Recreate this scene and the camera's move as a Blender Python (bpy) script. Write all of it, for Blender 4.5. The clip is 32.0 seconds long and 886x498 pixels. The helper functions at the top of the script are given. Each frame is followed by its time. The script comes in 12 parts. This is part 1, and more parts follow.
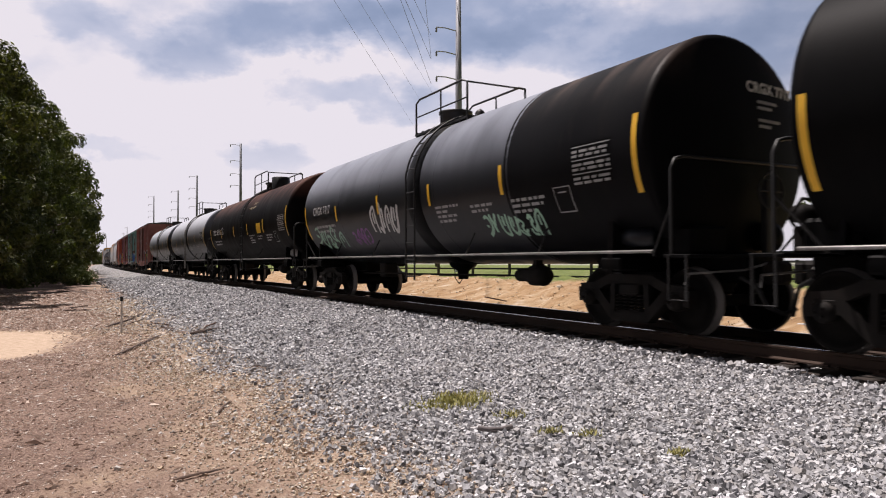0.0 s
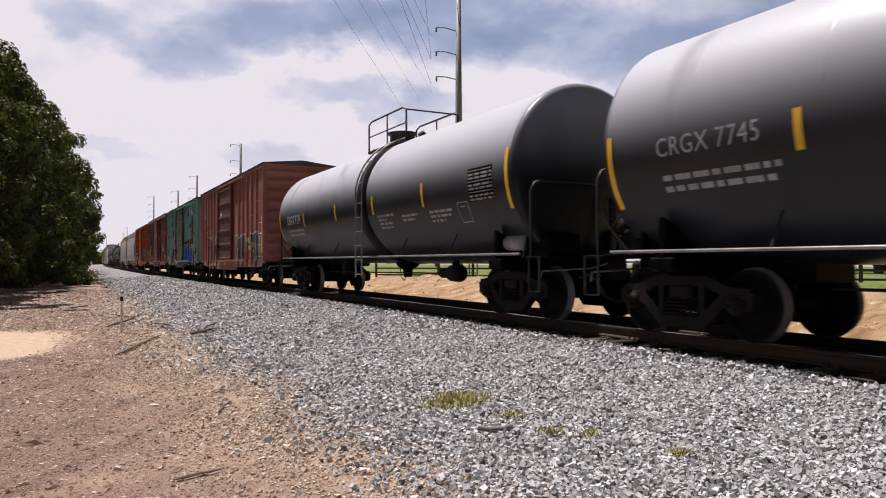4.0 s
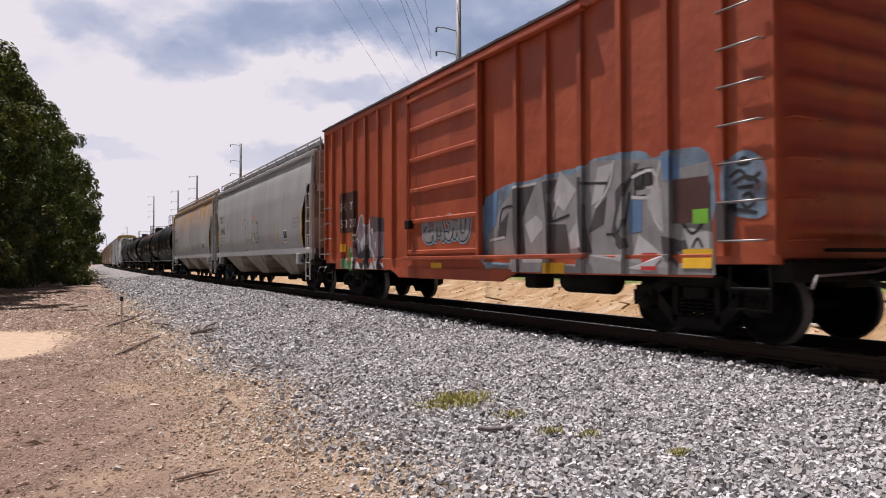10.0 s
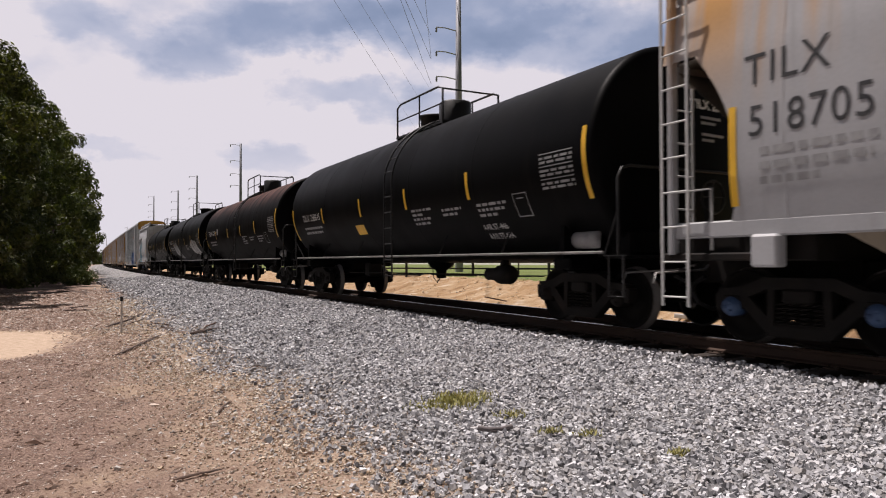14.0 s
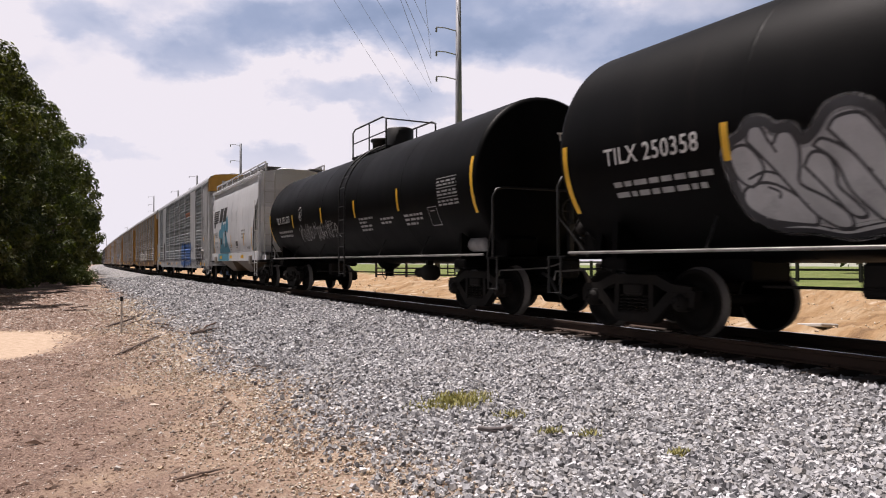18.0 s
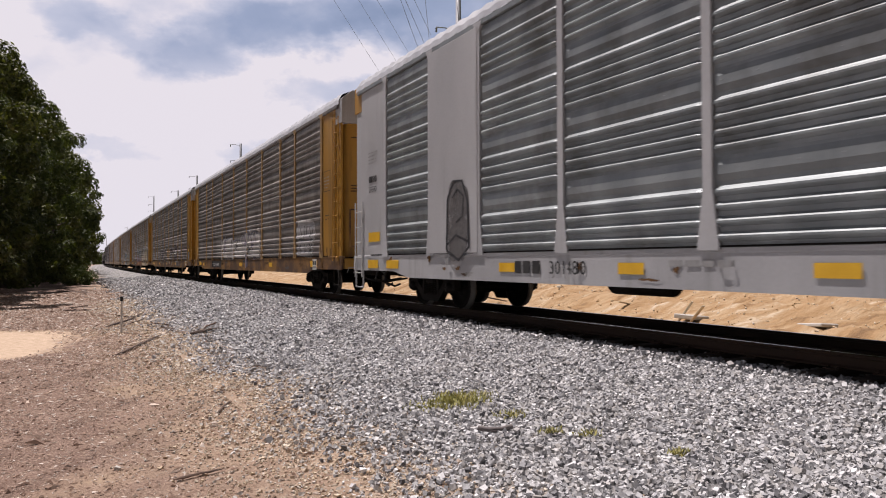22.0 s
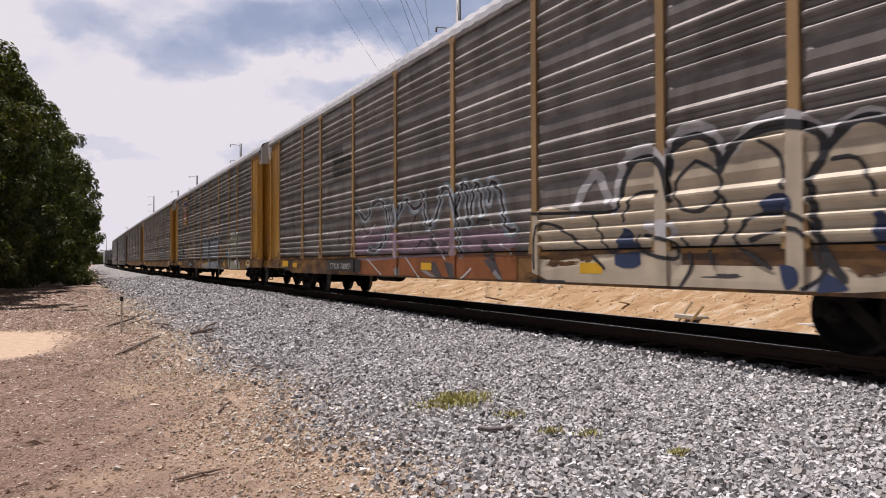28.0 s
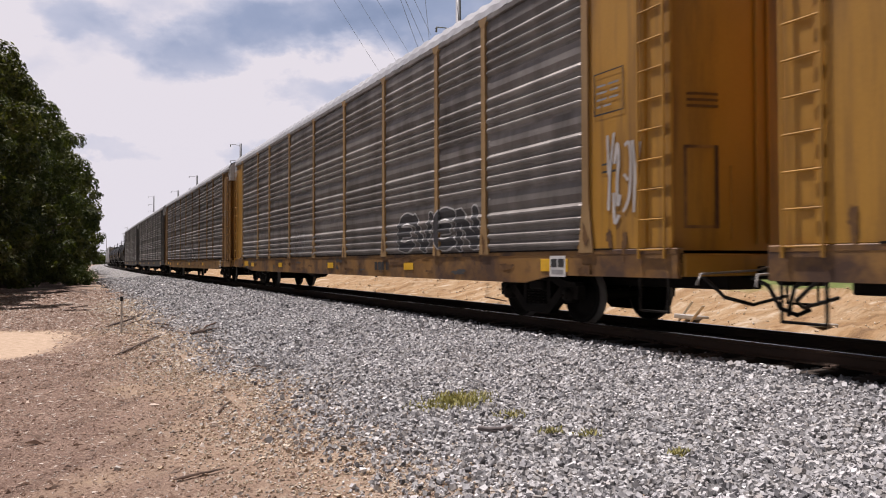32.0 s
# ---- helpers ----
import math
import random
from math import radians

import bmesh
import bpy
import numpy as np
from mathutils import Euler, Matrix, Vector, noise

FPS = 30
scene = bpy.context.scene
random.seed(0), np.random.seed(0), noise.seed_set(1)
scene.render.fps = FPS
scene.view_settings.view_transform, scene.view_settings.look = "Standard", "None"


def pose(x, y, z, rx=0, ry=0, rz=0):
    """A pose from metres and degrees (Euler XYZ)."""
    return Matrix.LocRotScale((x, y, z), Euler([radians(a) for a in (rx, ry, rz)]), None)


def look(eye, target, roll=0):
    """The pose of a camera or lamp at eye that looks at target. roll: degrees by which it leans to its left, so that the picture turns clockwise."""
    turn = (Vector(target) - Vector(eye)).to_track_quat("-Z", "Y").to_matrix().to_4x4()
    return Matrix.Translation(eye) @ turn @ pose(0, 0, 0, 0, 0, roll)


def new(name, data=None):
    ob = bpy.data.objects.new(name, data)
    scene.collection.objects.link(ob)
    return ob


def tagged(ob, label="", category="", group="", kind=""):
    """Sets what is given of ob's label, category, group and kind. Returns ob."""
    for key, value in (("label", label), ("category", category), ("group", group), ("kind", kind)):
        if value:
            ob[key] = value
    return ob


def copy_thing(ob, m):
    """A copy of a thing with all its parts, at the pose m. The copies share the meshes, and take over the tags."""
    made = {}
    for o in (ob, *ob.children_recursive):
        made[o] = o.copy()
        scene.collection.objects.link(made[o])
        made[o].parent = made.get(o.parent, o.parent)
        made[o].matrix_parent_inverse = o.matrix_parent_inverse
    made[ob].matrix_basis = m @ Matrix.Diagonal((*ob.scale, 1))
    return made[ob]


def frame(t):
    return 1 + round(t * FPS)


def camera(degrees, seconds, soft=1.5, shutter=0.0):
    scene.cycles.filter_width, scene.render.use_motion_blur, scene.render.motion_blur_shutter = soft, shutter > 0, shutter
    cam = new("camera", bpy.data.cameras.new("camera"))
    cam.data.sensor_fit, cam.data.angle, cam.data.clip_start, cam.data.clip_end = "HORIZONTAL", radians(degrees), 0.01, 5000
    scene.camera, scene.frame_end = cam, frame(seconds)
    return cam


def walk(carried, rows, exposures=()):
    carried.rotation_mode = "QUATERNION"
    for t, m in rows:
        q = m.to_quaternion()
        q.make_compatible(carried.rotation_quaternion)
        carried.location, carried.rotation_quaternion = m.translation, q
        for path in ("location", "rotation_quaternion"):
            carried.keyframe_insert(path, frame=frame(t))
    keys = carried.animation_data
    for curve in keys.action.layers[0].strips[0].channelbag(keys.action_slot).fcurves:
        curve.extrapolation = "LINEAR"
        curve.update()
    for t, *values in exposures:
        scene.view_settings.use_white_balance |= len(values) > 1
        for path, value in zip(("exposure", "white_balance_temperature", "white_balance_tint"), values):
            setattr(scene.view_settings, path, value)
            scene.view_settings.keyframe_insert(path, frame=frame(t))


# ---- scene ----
from mathutils.geometry import tessellate_polygon

cam = camera(65.03, 32.0, soft=1.05, shutter=0.12)
EYE = Vector((0.0, 0.0, 1.023))
YAW, PITCH = radians(28.264), radians(1.036)
AIM = EYE + 10 * Vector((math.sin(YAW) * math.cos(PITCH), math.cos(YAW) * math.cos(PITCH), math.sin(PITCH)))
VIEW = look(EYE, AIM, -0.164)
walk(cam, [(0.0, VIEW), (32.0, VIEW)], [(t, e, 6500, 19) for t, e in ((0.0, 0.13), (8.0, 0.13), (11.0, 0.10), (12.0, 0.05), (13.0, -0.02), (14.0, 0.0), (15.5, 0.10), (17.0, 0.22), (19.0, 0.22), (21.0, 0.11), (24.0, 0.09), (32.0, 0.07))])


# ---- the railway's line and the train's way along it ----
def track_x(s):
    return 8.34 + (0.000051 * s * s if s > 0 else 0.0)


def track_turn(s):
    return -math.degrees(math.atan(0.000102 * s)) if s > 0 else 0.0


def rolled(t):
    """Metres that the train has gone at t seconds."""
    return 12.406 * t + 0.0052 * ((t - 16) ** 2 - 256)


# ---- sky and sun ----
def make_sky():
    w = bpy.data.worlds.new("sky")
    scene.world = w
    w.use_nodes = True
    nt = w.node_tree
    nt.nodes.clear()
    N, L = nt.nodes.new, nt.links.new
    out, bg = N("ShaderNodeOutputWorld"), N("ShaderNodeBackground")
    sky = N("ShaderNodeTexSky")
    sky.sky_type, sky.sun_disc = "NISHITA", False
    sky.sun_elevation, sky.sun_rotation = radians(66), radians(-12)
    dim = N("ShaderNodeMix")
    dim.data_type, dim.blend_type = "RGBA", "MULTIPLY"
    dim.inputs[0].default_value = 1.0
    dim.inputs[7].default_value = (0.10, 0.10, 0.10, 1)
    L(sky.outputs[0], dim.inputs[6])
    co, sep = N("ShaderNodeTexCoord"), N("ShaderNodeSeparateXYZ")
    L(co.outputs["Generated"], sep.inputs[0])
    up = N("ShaderNodeMath")
    up.operation = "MAXIMUM"
    up.inputs[1].default_value = 0.0
    L(sep.outputs[2], up.inputs[0])
    def cloud_noise(scale, detail, rough, at):
        mp, n = N("ShaderNodeMapping"), N("ShaderNodeTexNoise")
        mp.inputs["Location"].default_value, mp.inputs["Scale"].default_value = at, (1, 1, 1.7)
        n.inputs["Scale"].default_value, n.inputs["Detail"].default_value, n.inputs["Roughness"].default_value = scale, detail, rough
        L(co.outputs["Generated"], mp.inputs[0])
        L(mp.outputs[0], n.inputs["Vector"])
        return n

    def sums(op, a, c, k=None):
        m = N("ShaderNodeMath")
        m.operation = op
        for i, q in enumerate((a, c, k)):
            if isinstance(q, (int, float)):
                m.inputs[i].default_value = q
            elif q is not None:
                L(q, m.inputs[i])
        return m.outputs[0]

    # heaps of cloud: each turns its grey underside down; the billows' edges are torn by noise
    billow, veil = cloud_noise(10.0, 8, 0.5, (0.3, 0.9, 0.2)), cloud_noise(4.5, 6, 0.5, (3.1, 1.7, 0.4))
    warp, bent = N("ShaderNodeVectorMath"), N("ShaderNodeVectorMath")
    warp.operation = "MULTIPLY_ADD"
    warp.inputs[1].default_value, warp.inputs[2].default_value = (0.16, 0.16, 0.10), (-0.08, -0.08, -0.05)
    L(cloud_noise(11.0, 5, 0.55, (2.2, 0.4, 1.0)).outputs["Color"], warp.inputs[0])
    L(co.outputs["Generated"], bent.inputs[0])
    L(warp.outputs[0], bent.inputs[1])
    # the view is taken from the horizon's plane up, so directions are unit vectors
    shade = sums("MULTIPLY_ADD", billow.outputs[0], 0.55, -0.275)
    shade = sums("ADD", shade, sums("MULTIPLY_ADD", veil.outputs[0], 0.5, -0.25))
    for x, y, z, wide, tall, deep_ in ((0.14, 0.95, 0.275, 0.085, 0.040, 0.30), (0.27, 0.91, 0.325, 0.12, 0.045, 0.40), (0.46, 0.83, 0.335, 0.17, 0.055, 0.38), (0.33, 0.915, 0.235, 0.10, 0.035, 0.26),
                                       (0.02, 0.99, 0.14, 0.06, 0.014, 0.22), (0.25, 0.96, 0.145, 0.07, 0.022, 0.26), (0.60, 0.75, 0.30, 0.15, 0.045, 0.26), (0.72, 0.65, 0.25, 0.12, 0.06, 0.24), (0.01, 0.955, 0.30, 0.07, 0.030, 0.22), (0.45, 0.87, 0.22, 0.06, 0.025, 0.24), (0.90, 0.40, 0.30, 0.30, 0.12, 0.35)):
        off, sc, ln, bl = N("ShaderNodeVectorMath"), N("ShaderNodeVectorMath"), N("ShaderNodeVectorMath"), N("ShaderNodeMapRange")
        off.operation, sc.operation, ln.operation = "SUBTRACT", "MULTIPLY", "LENGTH"
        off.inputs[1].default_value, sc.inputs[1].default_value = (x, y, z), (1 / wide, 0.4 / wide, 1 / tall)
        bl.interpolation_type = "SMOOTHSTEP"
        bl.inputs[1].default_value, bl.inputs[2].default_value, bl.inputs[3].default_value, bl.inputs[4].default_value = 0.45, 1.2, deep_, 0.0
        L(bent.outputs[0], off.inputs[0])
        L(off.outputs[0], sc.inputs[0])
        L(sc.outputs[0], ln.inputs[0])
        L(ln.outputs["Value"], bl.inputs[0])
        shade = sums("ADD", shade, bl.outputs[0])
    # higher up one looks more on the shaded undersides
    shade = sums("ADD", shade, sums("MULTIPLY_ADD", up.outputs[0], 0.50, 0.04))
    r1 = N("ShaderNodeValToRGB")
    e = r1.color_ramp.elements
    e[0].position, e[0].color = 0.20, (0.90, 0.89, 0.925, 1)
    e[1].position, e[1].color = 0.95, (0.24, 0.33, 0.49, 1)
    e.new(0.27).color = (0.77, 0.79, 0.87, 1)
    e.new(0.38).color = (0.60, 0.66, 0.79, 1)
    e.new(0.62).color = (0.37, 0.46, 0.63, 1)
    L(shade, r1.inputs[0])
    gap = N("ShaderNodeMapRange")
    gap.inputs[1].default_value, gap.inputs[2].default_value = 0.30, 0.42
    L(cloud_noise(1.1, 5, 0.5, (3.1, 1.7, 0.4)).outputs[0], gap.inputs[0])
    mix = N("ShaderNodeMix")
    mix.data_type = "RGBA"
    L(gap.outputs[0], mix.inputs[0])
    L(dim.outputs[2], mix.inputs[6])
    L(r1.outputs[0], mix.inputs[7])
    # pale haze towards the horizon
    hz = N("ShaderNodeMapRange")
    hz.inputs[1].default_value, hz.inputs[2].default_value = 0.02, 0.26
    hz.inputs[3].default_value, hz.inputs[4].default_value = 0.85, 0.0
    L(sep.outputs[2], hz.inputs[0])
    mix2 = N("ShaderNodeMix")
    mix2.data_type = "RGBA"
    L(hz.outputs[0], mix2.inputs[0])
    L(mix.outputs[2], mix2.inputs[6])
    mix2.inputs[7].default_value = (0.885, 0.885, 0.93, 1)
    # overhead the cloud is thicker and the blue deeper
    deep = N("ShaderNodeMapRange")
    deep.inputs[1].default_value, deep.inputs[2].default_value = 0.36, 0.72
    deep.inputs[3].default_value, deep.inputs[4].default_value = 1.0, 0.22
    L(sep.outputs[2], deep.inputs[0])
    mul = N("ShaderNodeVectorMath")
    mul.operation = "SCALE"
    L(mix2.outputs[2], mul.inputs[0])
    L(deep.outputs[0], mul.inputs["Scale"])
    # away from the sun the sky is duller
    away = N("ShaderNodeMapRange")
    away.inputs[1].default_value, away.inputs[2].default_value = -0.2, 0.72
    away.inputs[3].default_value, away.inputs[4].default_value = 0.18, 1.0
    L(sep.outputs[1], away.inputs[0])
    mul2 = N("ShaderNodeVectorMath")
    mul2.operation = "SCALE"
    L(mul.outputs[0], mul2.inputs[0])
    L(away.outputs[0], mul2.inputs["Scale"])
    L(mul2.outputs[0], bg.inputs[0])
    bg.inputs[1].default_value = 0.80
    L(bg.outputs[0], out.inputs[0])


make_sky()
sun = new("sun", bpy.data.lights.new("sun", "SUN"))
sun.data.energy, sun.data.angle, sun.data.color = 5.0, radians(0.6), (1.0, 0.95, 0.88)
sun.matrix_world = look((0, 0, 0), (0.16, -0.34, -1.0))


# ---- materials ----
def material(name, colours, scale=3.0, stretch=(1, 1, 1), rough=0.6, metal=0.0, bump=0.2, fine=40.0, dirt=None, dirt_at=(0.55, 0.75), per_object=0.0, spread=(0.35, 0.65), streak=0.0, soft_gloss=0.5, top_stain_or_sheen=None, dent=0.0, grain=0.09):
    """A surface whose colour wanders through colours at one scale, with grain, dirt and relief at others."""
    m = bpy.data.materials.new(name)
    m.use_nodes = True
    nt = m.node_tree
    N, L = nt.nodes.new, nt.links.new
    b = nt.nodes["Principled BSDF"]
    b.inputs["Roughness"].default_value, b.inputs["Metallic"].default_value = rough, metal
    b.inputs["Specular IOR Level"].default_value = soft_gloss
    co, mp = N("ShaderNodeTexCoord"), N("ShaderNodeMapping")
    mp.inputs["Scale"].default_value = stretch
    info = N("ShaderNodeObjectInfo")
    mul = N("ShaderNodeVectorMath")
    mul.operation = "SCALE"
    mul.inputs[0].default_value = (7.3, 5.1, 9.7)
    L(info.outputs["Random"], mul.inputs["Scale"])
    plus = N("ShaderNodeVectorMath")
    L(co.outputs["Object"], plus.inputs[0])
    L(mul.outputs[0], plus.inputs[1])
    L(plus.outputs[0], mp.inputs[0])
    n = N("ShaderNodeTexNoise")
    n.inputs["Scale"].default_value, n.inputs["Detail"].default_value = scale, 6
    L(mp.outputs[0], n.inputs["Vector"])
    r = N("ShaderNodeValToRGB")
    e = r.color_ramp.elements
    e[0].position, e[0].color = spread[0], (*colours[0], 1)
    e[1].position, e[1].color = spread[1], (*colours[-1], 1)
    for i, c in enumerate(colours[1:-1]):
        k = e.new(spread[0] + (spread[1] - spread[0]) * (i + 1) / (len(colours) - 1))
        k.color = (*c, 1)
    L(n.outputs[0], r.inputs[0])
    last = r.outputs[0]
    g = N("ShaderNodeTexNoise")
    g.inputs["Scale"].default_value, g.inputs["Detail"].default_value = fine, 3
    L(plus.outputs[0], g.inputs["Vector"])
    if dirt:
        d = N("ShaderNodeTexNoise")
        d.inputs["Scale"].default_value, d.inputs["Detail"].default_value, d.inputs["Roughness"].default_value = 0.9, 8, 0.65
        mp2 = N("ShaderNodeMapping")
        mp2.inputs["Scale"].default_value = (1, 1 + 3 * streak, 1 / (1 + 5 * streak))
        mp2.inputs["Location"].default_value = (11, 3, 5)
        L(plus.outputs[0], mp2.inputs[0])
        L(mp2.outputs[0], d.inputs["Vector"])
        dr = N("ShaderNodeMapRange")
        dr.inputs[1].default_value, dr.inputs[2].default_value = dirt_at
        L(d.outputs[0], dr.inputs[0])
        mx = N("ShaderNodeMix")
        mx.data_type = "RGBA"
        L(dr.outputs[0], mx.inputs[0])
        L(last, mx.inputs[6])
        mx.inputs[7].default_value = (*dirt, 1)
        last = mx.outputs[2]
    if top_stain_or_sheen:
        # runs of rust or dust hanging from the top edge; painted sky sheen too
        zl, zh, col, (n0, n1), thick = top_stain_or_sheen
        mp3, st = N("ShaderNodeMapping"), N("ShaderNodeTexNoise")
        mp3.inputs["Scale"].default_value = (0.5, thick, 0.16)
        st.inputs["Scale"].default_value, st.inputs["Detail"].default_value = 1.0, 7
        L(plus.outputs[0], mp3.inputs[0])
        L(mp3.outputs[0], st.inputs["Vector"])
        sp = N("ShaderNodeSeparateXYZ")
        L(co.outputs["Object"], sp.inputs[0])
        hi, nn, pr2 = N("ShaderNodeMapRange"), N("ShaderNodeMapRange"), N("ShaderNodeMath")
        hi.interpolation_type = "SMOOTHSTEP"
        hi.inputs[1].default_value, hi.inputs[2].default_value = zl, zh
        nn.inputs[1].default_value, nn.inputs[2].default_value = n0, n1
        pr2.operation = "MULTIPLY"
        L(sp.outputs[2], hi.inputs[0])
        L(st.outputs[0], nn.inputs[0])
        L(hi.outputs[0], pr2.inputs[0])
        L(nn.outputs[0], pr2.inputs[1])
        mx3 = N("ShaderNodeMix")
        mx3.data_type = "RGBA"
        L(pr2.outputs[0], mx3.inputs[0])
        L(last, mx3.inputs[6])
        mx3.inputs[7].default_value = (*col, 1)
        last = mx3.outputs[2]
    gr = N("ShaderNodeMapRange")
    gr.inputs[3].default_value, gr.inputs[4].default_value = 1 - grain, 1 + grain
    L(g.outputs[0], gr.inputs[0])
    hsv = N("ShaderNodeHueSaturation")
    L(gr.outputs[0], hsv.inputs["Value"])
    L(last, hsv.inputs["Color"])
    last = hsv.outputs[0]
    if per_object:
        pr = N("ShaderNodeMapRange")
        pr.inputs[3].default_value, pr.inputs[4].default_value = 1 - per_object, 1 + per_object
        L(info.outputs["Random"], pr.inputs[0])
        h2 = N("ShaderNodeHueSaturation")
        L(pr.outputs[0], h2.inputs["Value"])
        L(last, h2.inputs["Color"])
        last = h2.outputs[0]
    L(last, b.inputs["Base Color"])
    rr = N("ShaderNodeMapRange")
    rr.inputs[3].default_value, rr.inputs[4].default_value = max(0.05, rough - 0.12), min(1, rough + 0.12)
    L(n.outputs[0], rr.inputs[0])
    L(rr.outputs[0], b.inputs["Roughness"])
    if bump:
        bp = N("ShaderNodeBump")
        bp.inputs["Strength"].default_value, bp.inputs["Distance"].default_value = bump, 0.01
        L(g.outputs[0], bp.inputs["Height"])
        L(bp.outputs[0], b.inputs["Normal"])
        if dent:
            # shallow dents and ripples in the sheet
            dn, bd = N("ShaderNodeTexNoise"), N("ShaderNodeBump")
            dn.inputs["Scale"].default_value, dn.inputs["Detail"].default_value = 1.3, 3
            L(plus.outputs[0], dn.inputs["Vector"])
            bd.inputs["Strength"].default_value, bd.inputs["Distance"].default_value = 1.0, dent
            L(dn.outputs[0], bd.inputs["Height"])
            L(bp.outputs[0], bd.inputs["Normal"])
            L(bd.outputs[0], b.inputs["Normal"])
    return m


def island_material(name, colours, rough=0.8, spread=1.0, fine=60.0, thin=0.0):
    """For many joined pieces: each piece takes its own tone."""
    m = bpy.data.materials.new(name)
    m.use_nodes = True
    nt = m.node_tree
    N, L = nt.nodes.new, nt.links.new
    b = nt.nodes["Principled BSDF"]
    b.inputs["Roughness"].default_value = rough
    b.inputs["Specular IOR Level"].default_value = 0.3
    geo = N("ShaderNodeNewGeometry")
    r = N("ShaderNodeValToRGB")
    e = r.color_ramp.elements
    e[0].position, e[0].color = 0, (*colours[0], 1)
    e[1].position, e[1].color = 1, (*colours[-1], 1)
    for i, c in enumerate(colours[1:-1]):
        e.new((i + 1) / (len(colours) - 1)).color = (*c, 1)
    L(geo.outputs["Random Per Island"], r.inputs[0])
    g, co = N("ShaderNodeTexNoise"), N("ShaderNodeTexCoord")
    g.inputs["Scale"].default_value = fine
    L(co.outputs["Object"], g.inputs["Vector"])
    gr = N("ShaderNodeMapRange")
    gr.inputs[3].default_value, gr.inputs[4].default_value = 0.75, 1.25
    L(g.outputs[0], gr.inputs[0])
    hsv = N("ShaderNodeHueSaturation")
    L(gr.outputs[0], hsv.inputs["Value"])
    L(r.outputs[0], hsv.inputs["Color"])
    L(hsv.outputs[0], b.inputs["Base Color"])
    if thin:
        tl, mx = N("ShaderNodeBsdfTranslucent"), N("ShaderNodeMixShader")
        glow = N("ShaderNodeMix")
        glow.data_type, glow.blend_type = "RGBA", "MULTIPLY"
        glow.inputs[0].default_value = 1.0
        glow.inputs[7].default_value = (1.6, 1.7, 0.55, 1)
        L(hsv.outputs[0], glow.inputs[6])
        L(glow.outputs[2], tl.inputs[0])
        mx.inputs[0].default_value = thin
        L(b.outputs[0], mx.inputs[1])
        L(tl.outputs[0], mx.inputs[2])
        L(mx.outputs[0], nt.nodes["Material Output"].inputs[0])
    return m


black_paint = material("black_paint", [(0.002, 0.002, 0.0022), (0.0035, 0.0035, 0.0037)], 1.2, (1, 1, 0.4), 0.48, 0, 0.08, 30, dirt=(0.009, 0.0075, 0.007), streak=0.5, soft_gloss=0.05)
brown_black_paint = material("brown_black_paint", [(0.002, 0.002, 0.002), (0.004, 0.0036, 0.0036)], 1.4, (1, 2.5, 0.35), 0.55, 0, 0.08, 30, dirt=(0.011, 0.008, 0.0075), dirt_at=(0.5, 0.8), streak=0.8, soft_gloss=0.05, top_stain_or_sheen=(3.15, 4.2, (0.16, 0.08, 0.062), (0.36, 0.60), 3.0))
# both grey tanks: dust plus sky sheen painted into the upper half's colour
grey_tank_paint = material("grey_tank_paint", [(0.007, 0.008, 0.011), (0.011, 0.0125, 0.016)], 0.8, (1, 1, 0.5), 0.36, 0, 0.05, 30, dirt=(0.018, 0.017, 0.018), dirt_at=(0.5, 0.85), streak=0.6, soft_gloss=0.3, top_stain_or_sheen=(2.5, 3.9, (0.26, 0.28, 0.33), (0.05, 0.5), 0.8))
pale_tank_paint = material("pale_tank_paint", [(0.011, 0.013, 0.017), (0.018, 0.020, 0.025)], 0.8, (1, 1, 0.5), 0.36, 0, 0.05, 30, dirt=(0.02, 0.02, 0.022), dirt_at=(0.5, 0.8), streak=0.6, soft_gloss=0.35, top_stain_or_sheen=(2.35, 3.75, (0.55, 0.575, 0.63), (0.0, 0.42), 0.8))
dark_tank_paint = material("dark_tank_paint", [(0.003, 0.003, 0.0036), (0.006, 0.006, 0.007)], 1.0, (1, 1, 0.5), 0.5, 0, 0.08, 30, dirt=(0.012, 0.010, 0.009), streak=0.5, soft_gloss=0.06, top_stain_or_sheen=(3.3, 4.3, (0.09, 0.065, 0.055), (0.45, 0.65), 2.0))
red_paint = material("faded_red_paint", [(0.28, 0.10, 0.088), (0.38, 0.15, 0.13)], 0.9, (1, 1, 0.4), 0.55, 0, 0.12, 25, dirt=(0.13, 0.06, 0.05), dirt_at=(0.55, 0.8), streak=0.8, dent=0.05)
red_door_paint = material("dark_red_paint", [(0.12, 0.052, 0.046), (0.18, 0.075, 0.062)], 0.9, (1, 1, 0.4), 0.6, 0, 0.12, 25, dirt=(0.07, 0.035, 0.03), streak=0.8, dent=0.025)
green_paint = material("faded_green_paint", [(0.13, 0.30, 0.295), (0.21, 0.41, 0.40)], 0.9, (1, 1, 0.4), 0.55, 0, 0.14, 25, dirt=(0.13, 0.085, 0.055), dirt_at=(0.54, 0.66), streak=0.7, dent=0.05)
green_door_paint = material("rusted_green_paint", [(0.10, 0.20, 0.19), (0.17, 0.29, 0.275)], 0.9, (1, 1, 0.4), 0.7, 0, 0.3, 25, dirt=(0.075, 0.045, 0.028), dirt_at=(0.40, 0.52), streak=0.2, dent=0.04)
maroon_paint = material("maroon_paint", [(0.24, 0.07, 0.088), (0.35, 0.11, 0.13)], 0.9, (1, 1, 0.4), 0.55, 0, 0.12, 25, dirt=(0.10, 0.04, 0.03), dirt_at=(0.5, 0.68), streak=0.7, dent=0.05)
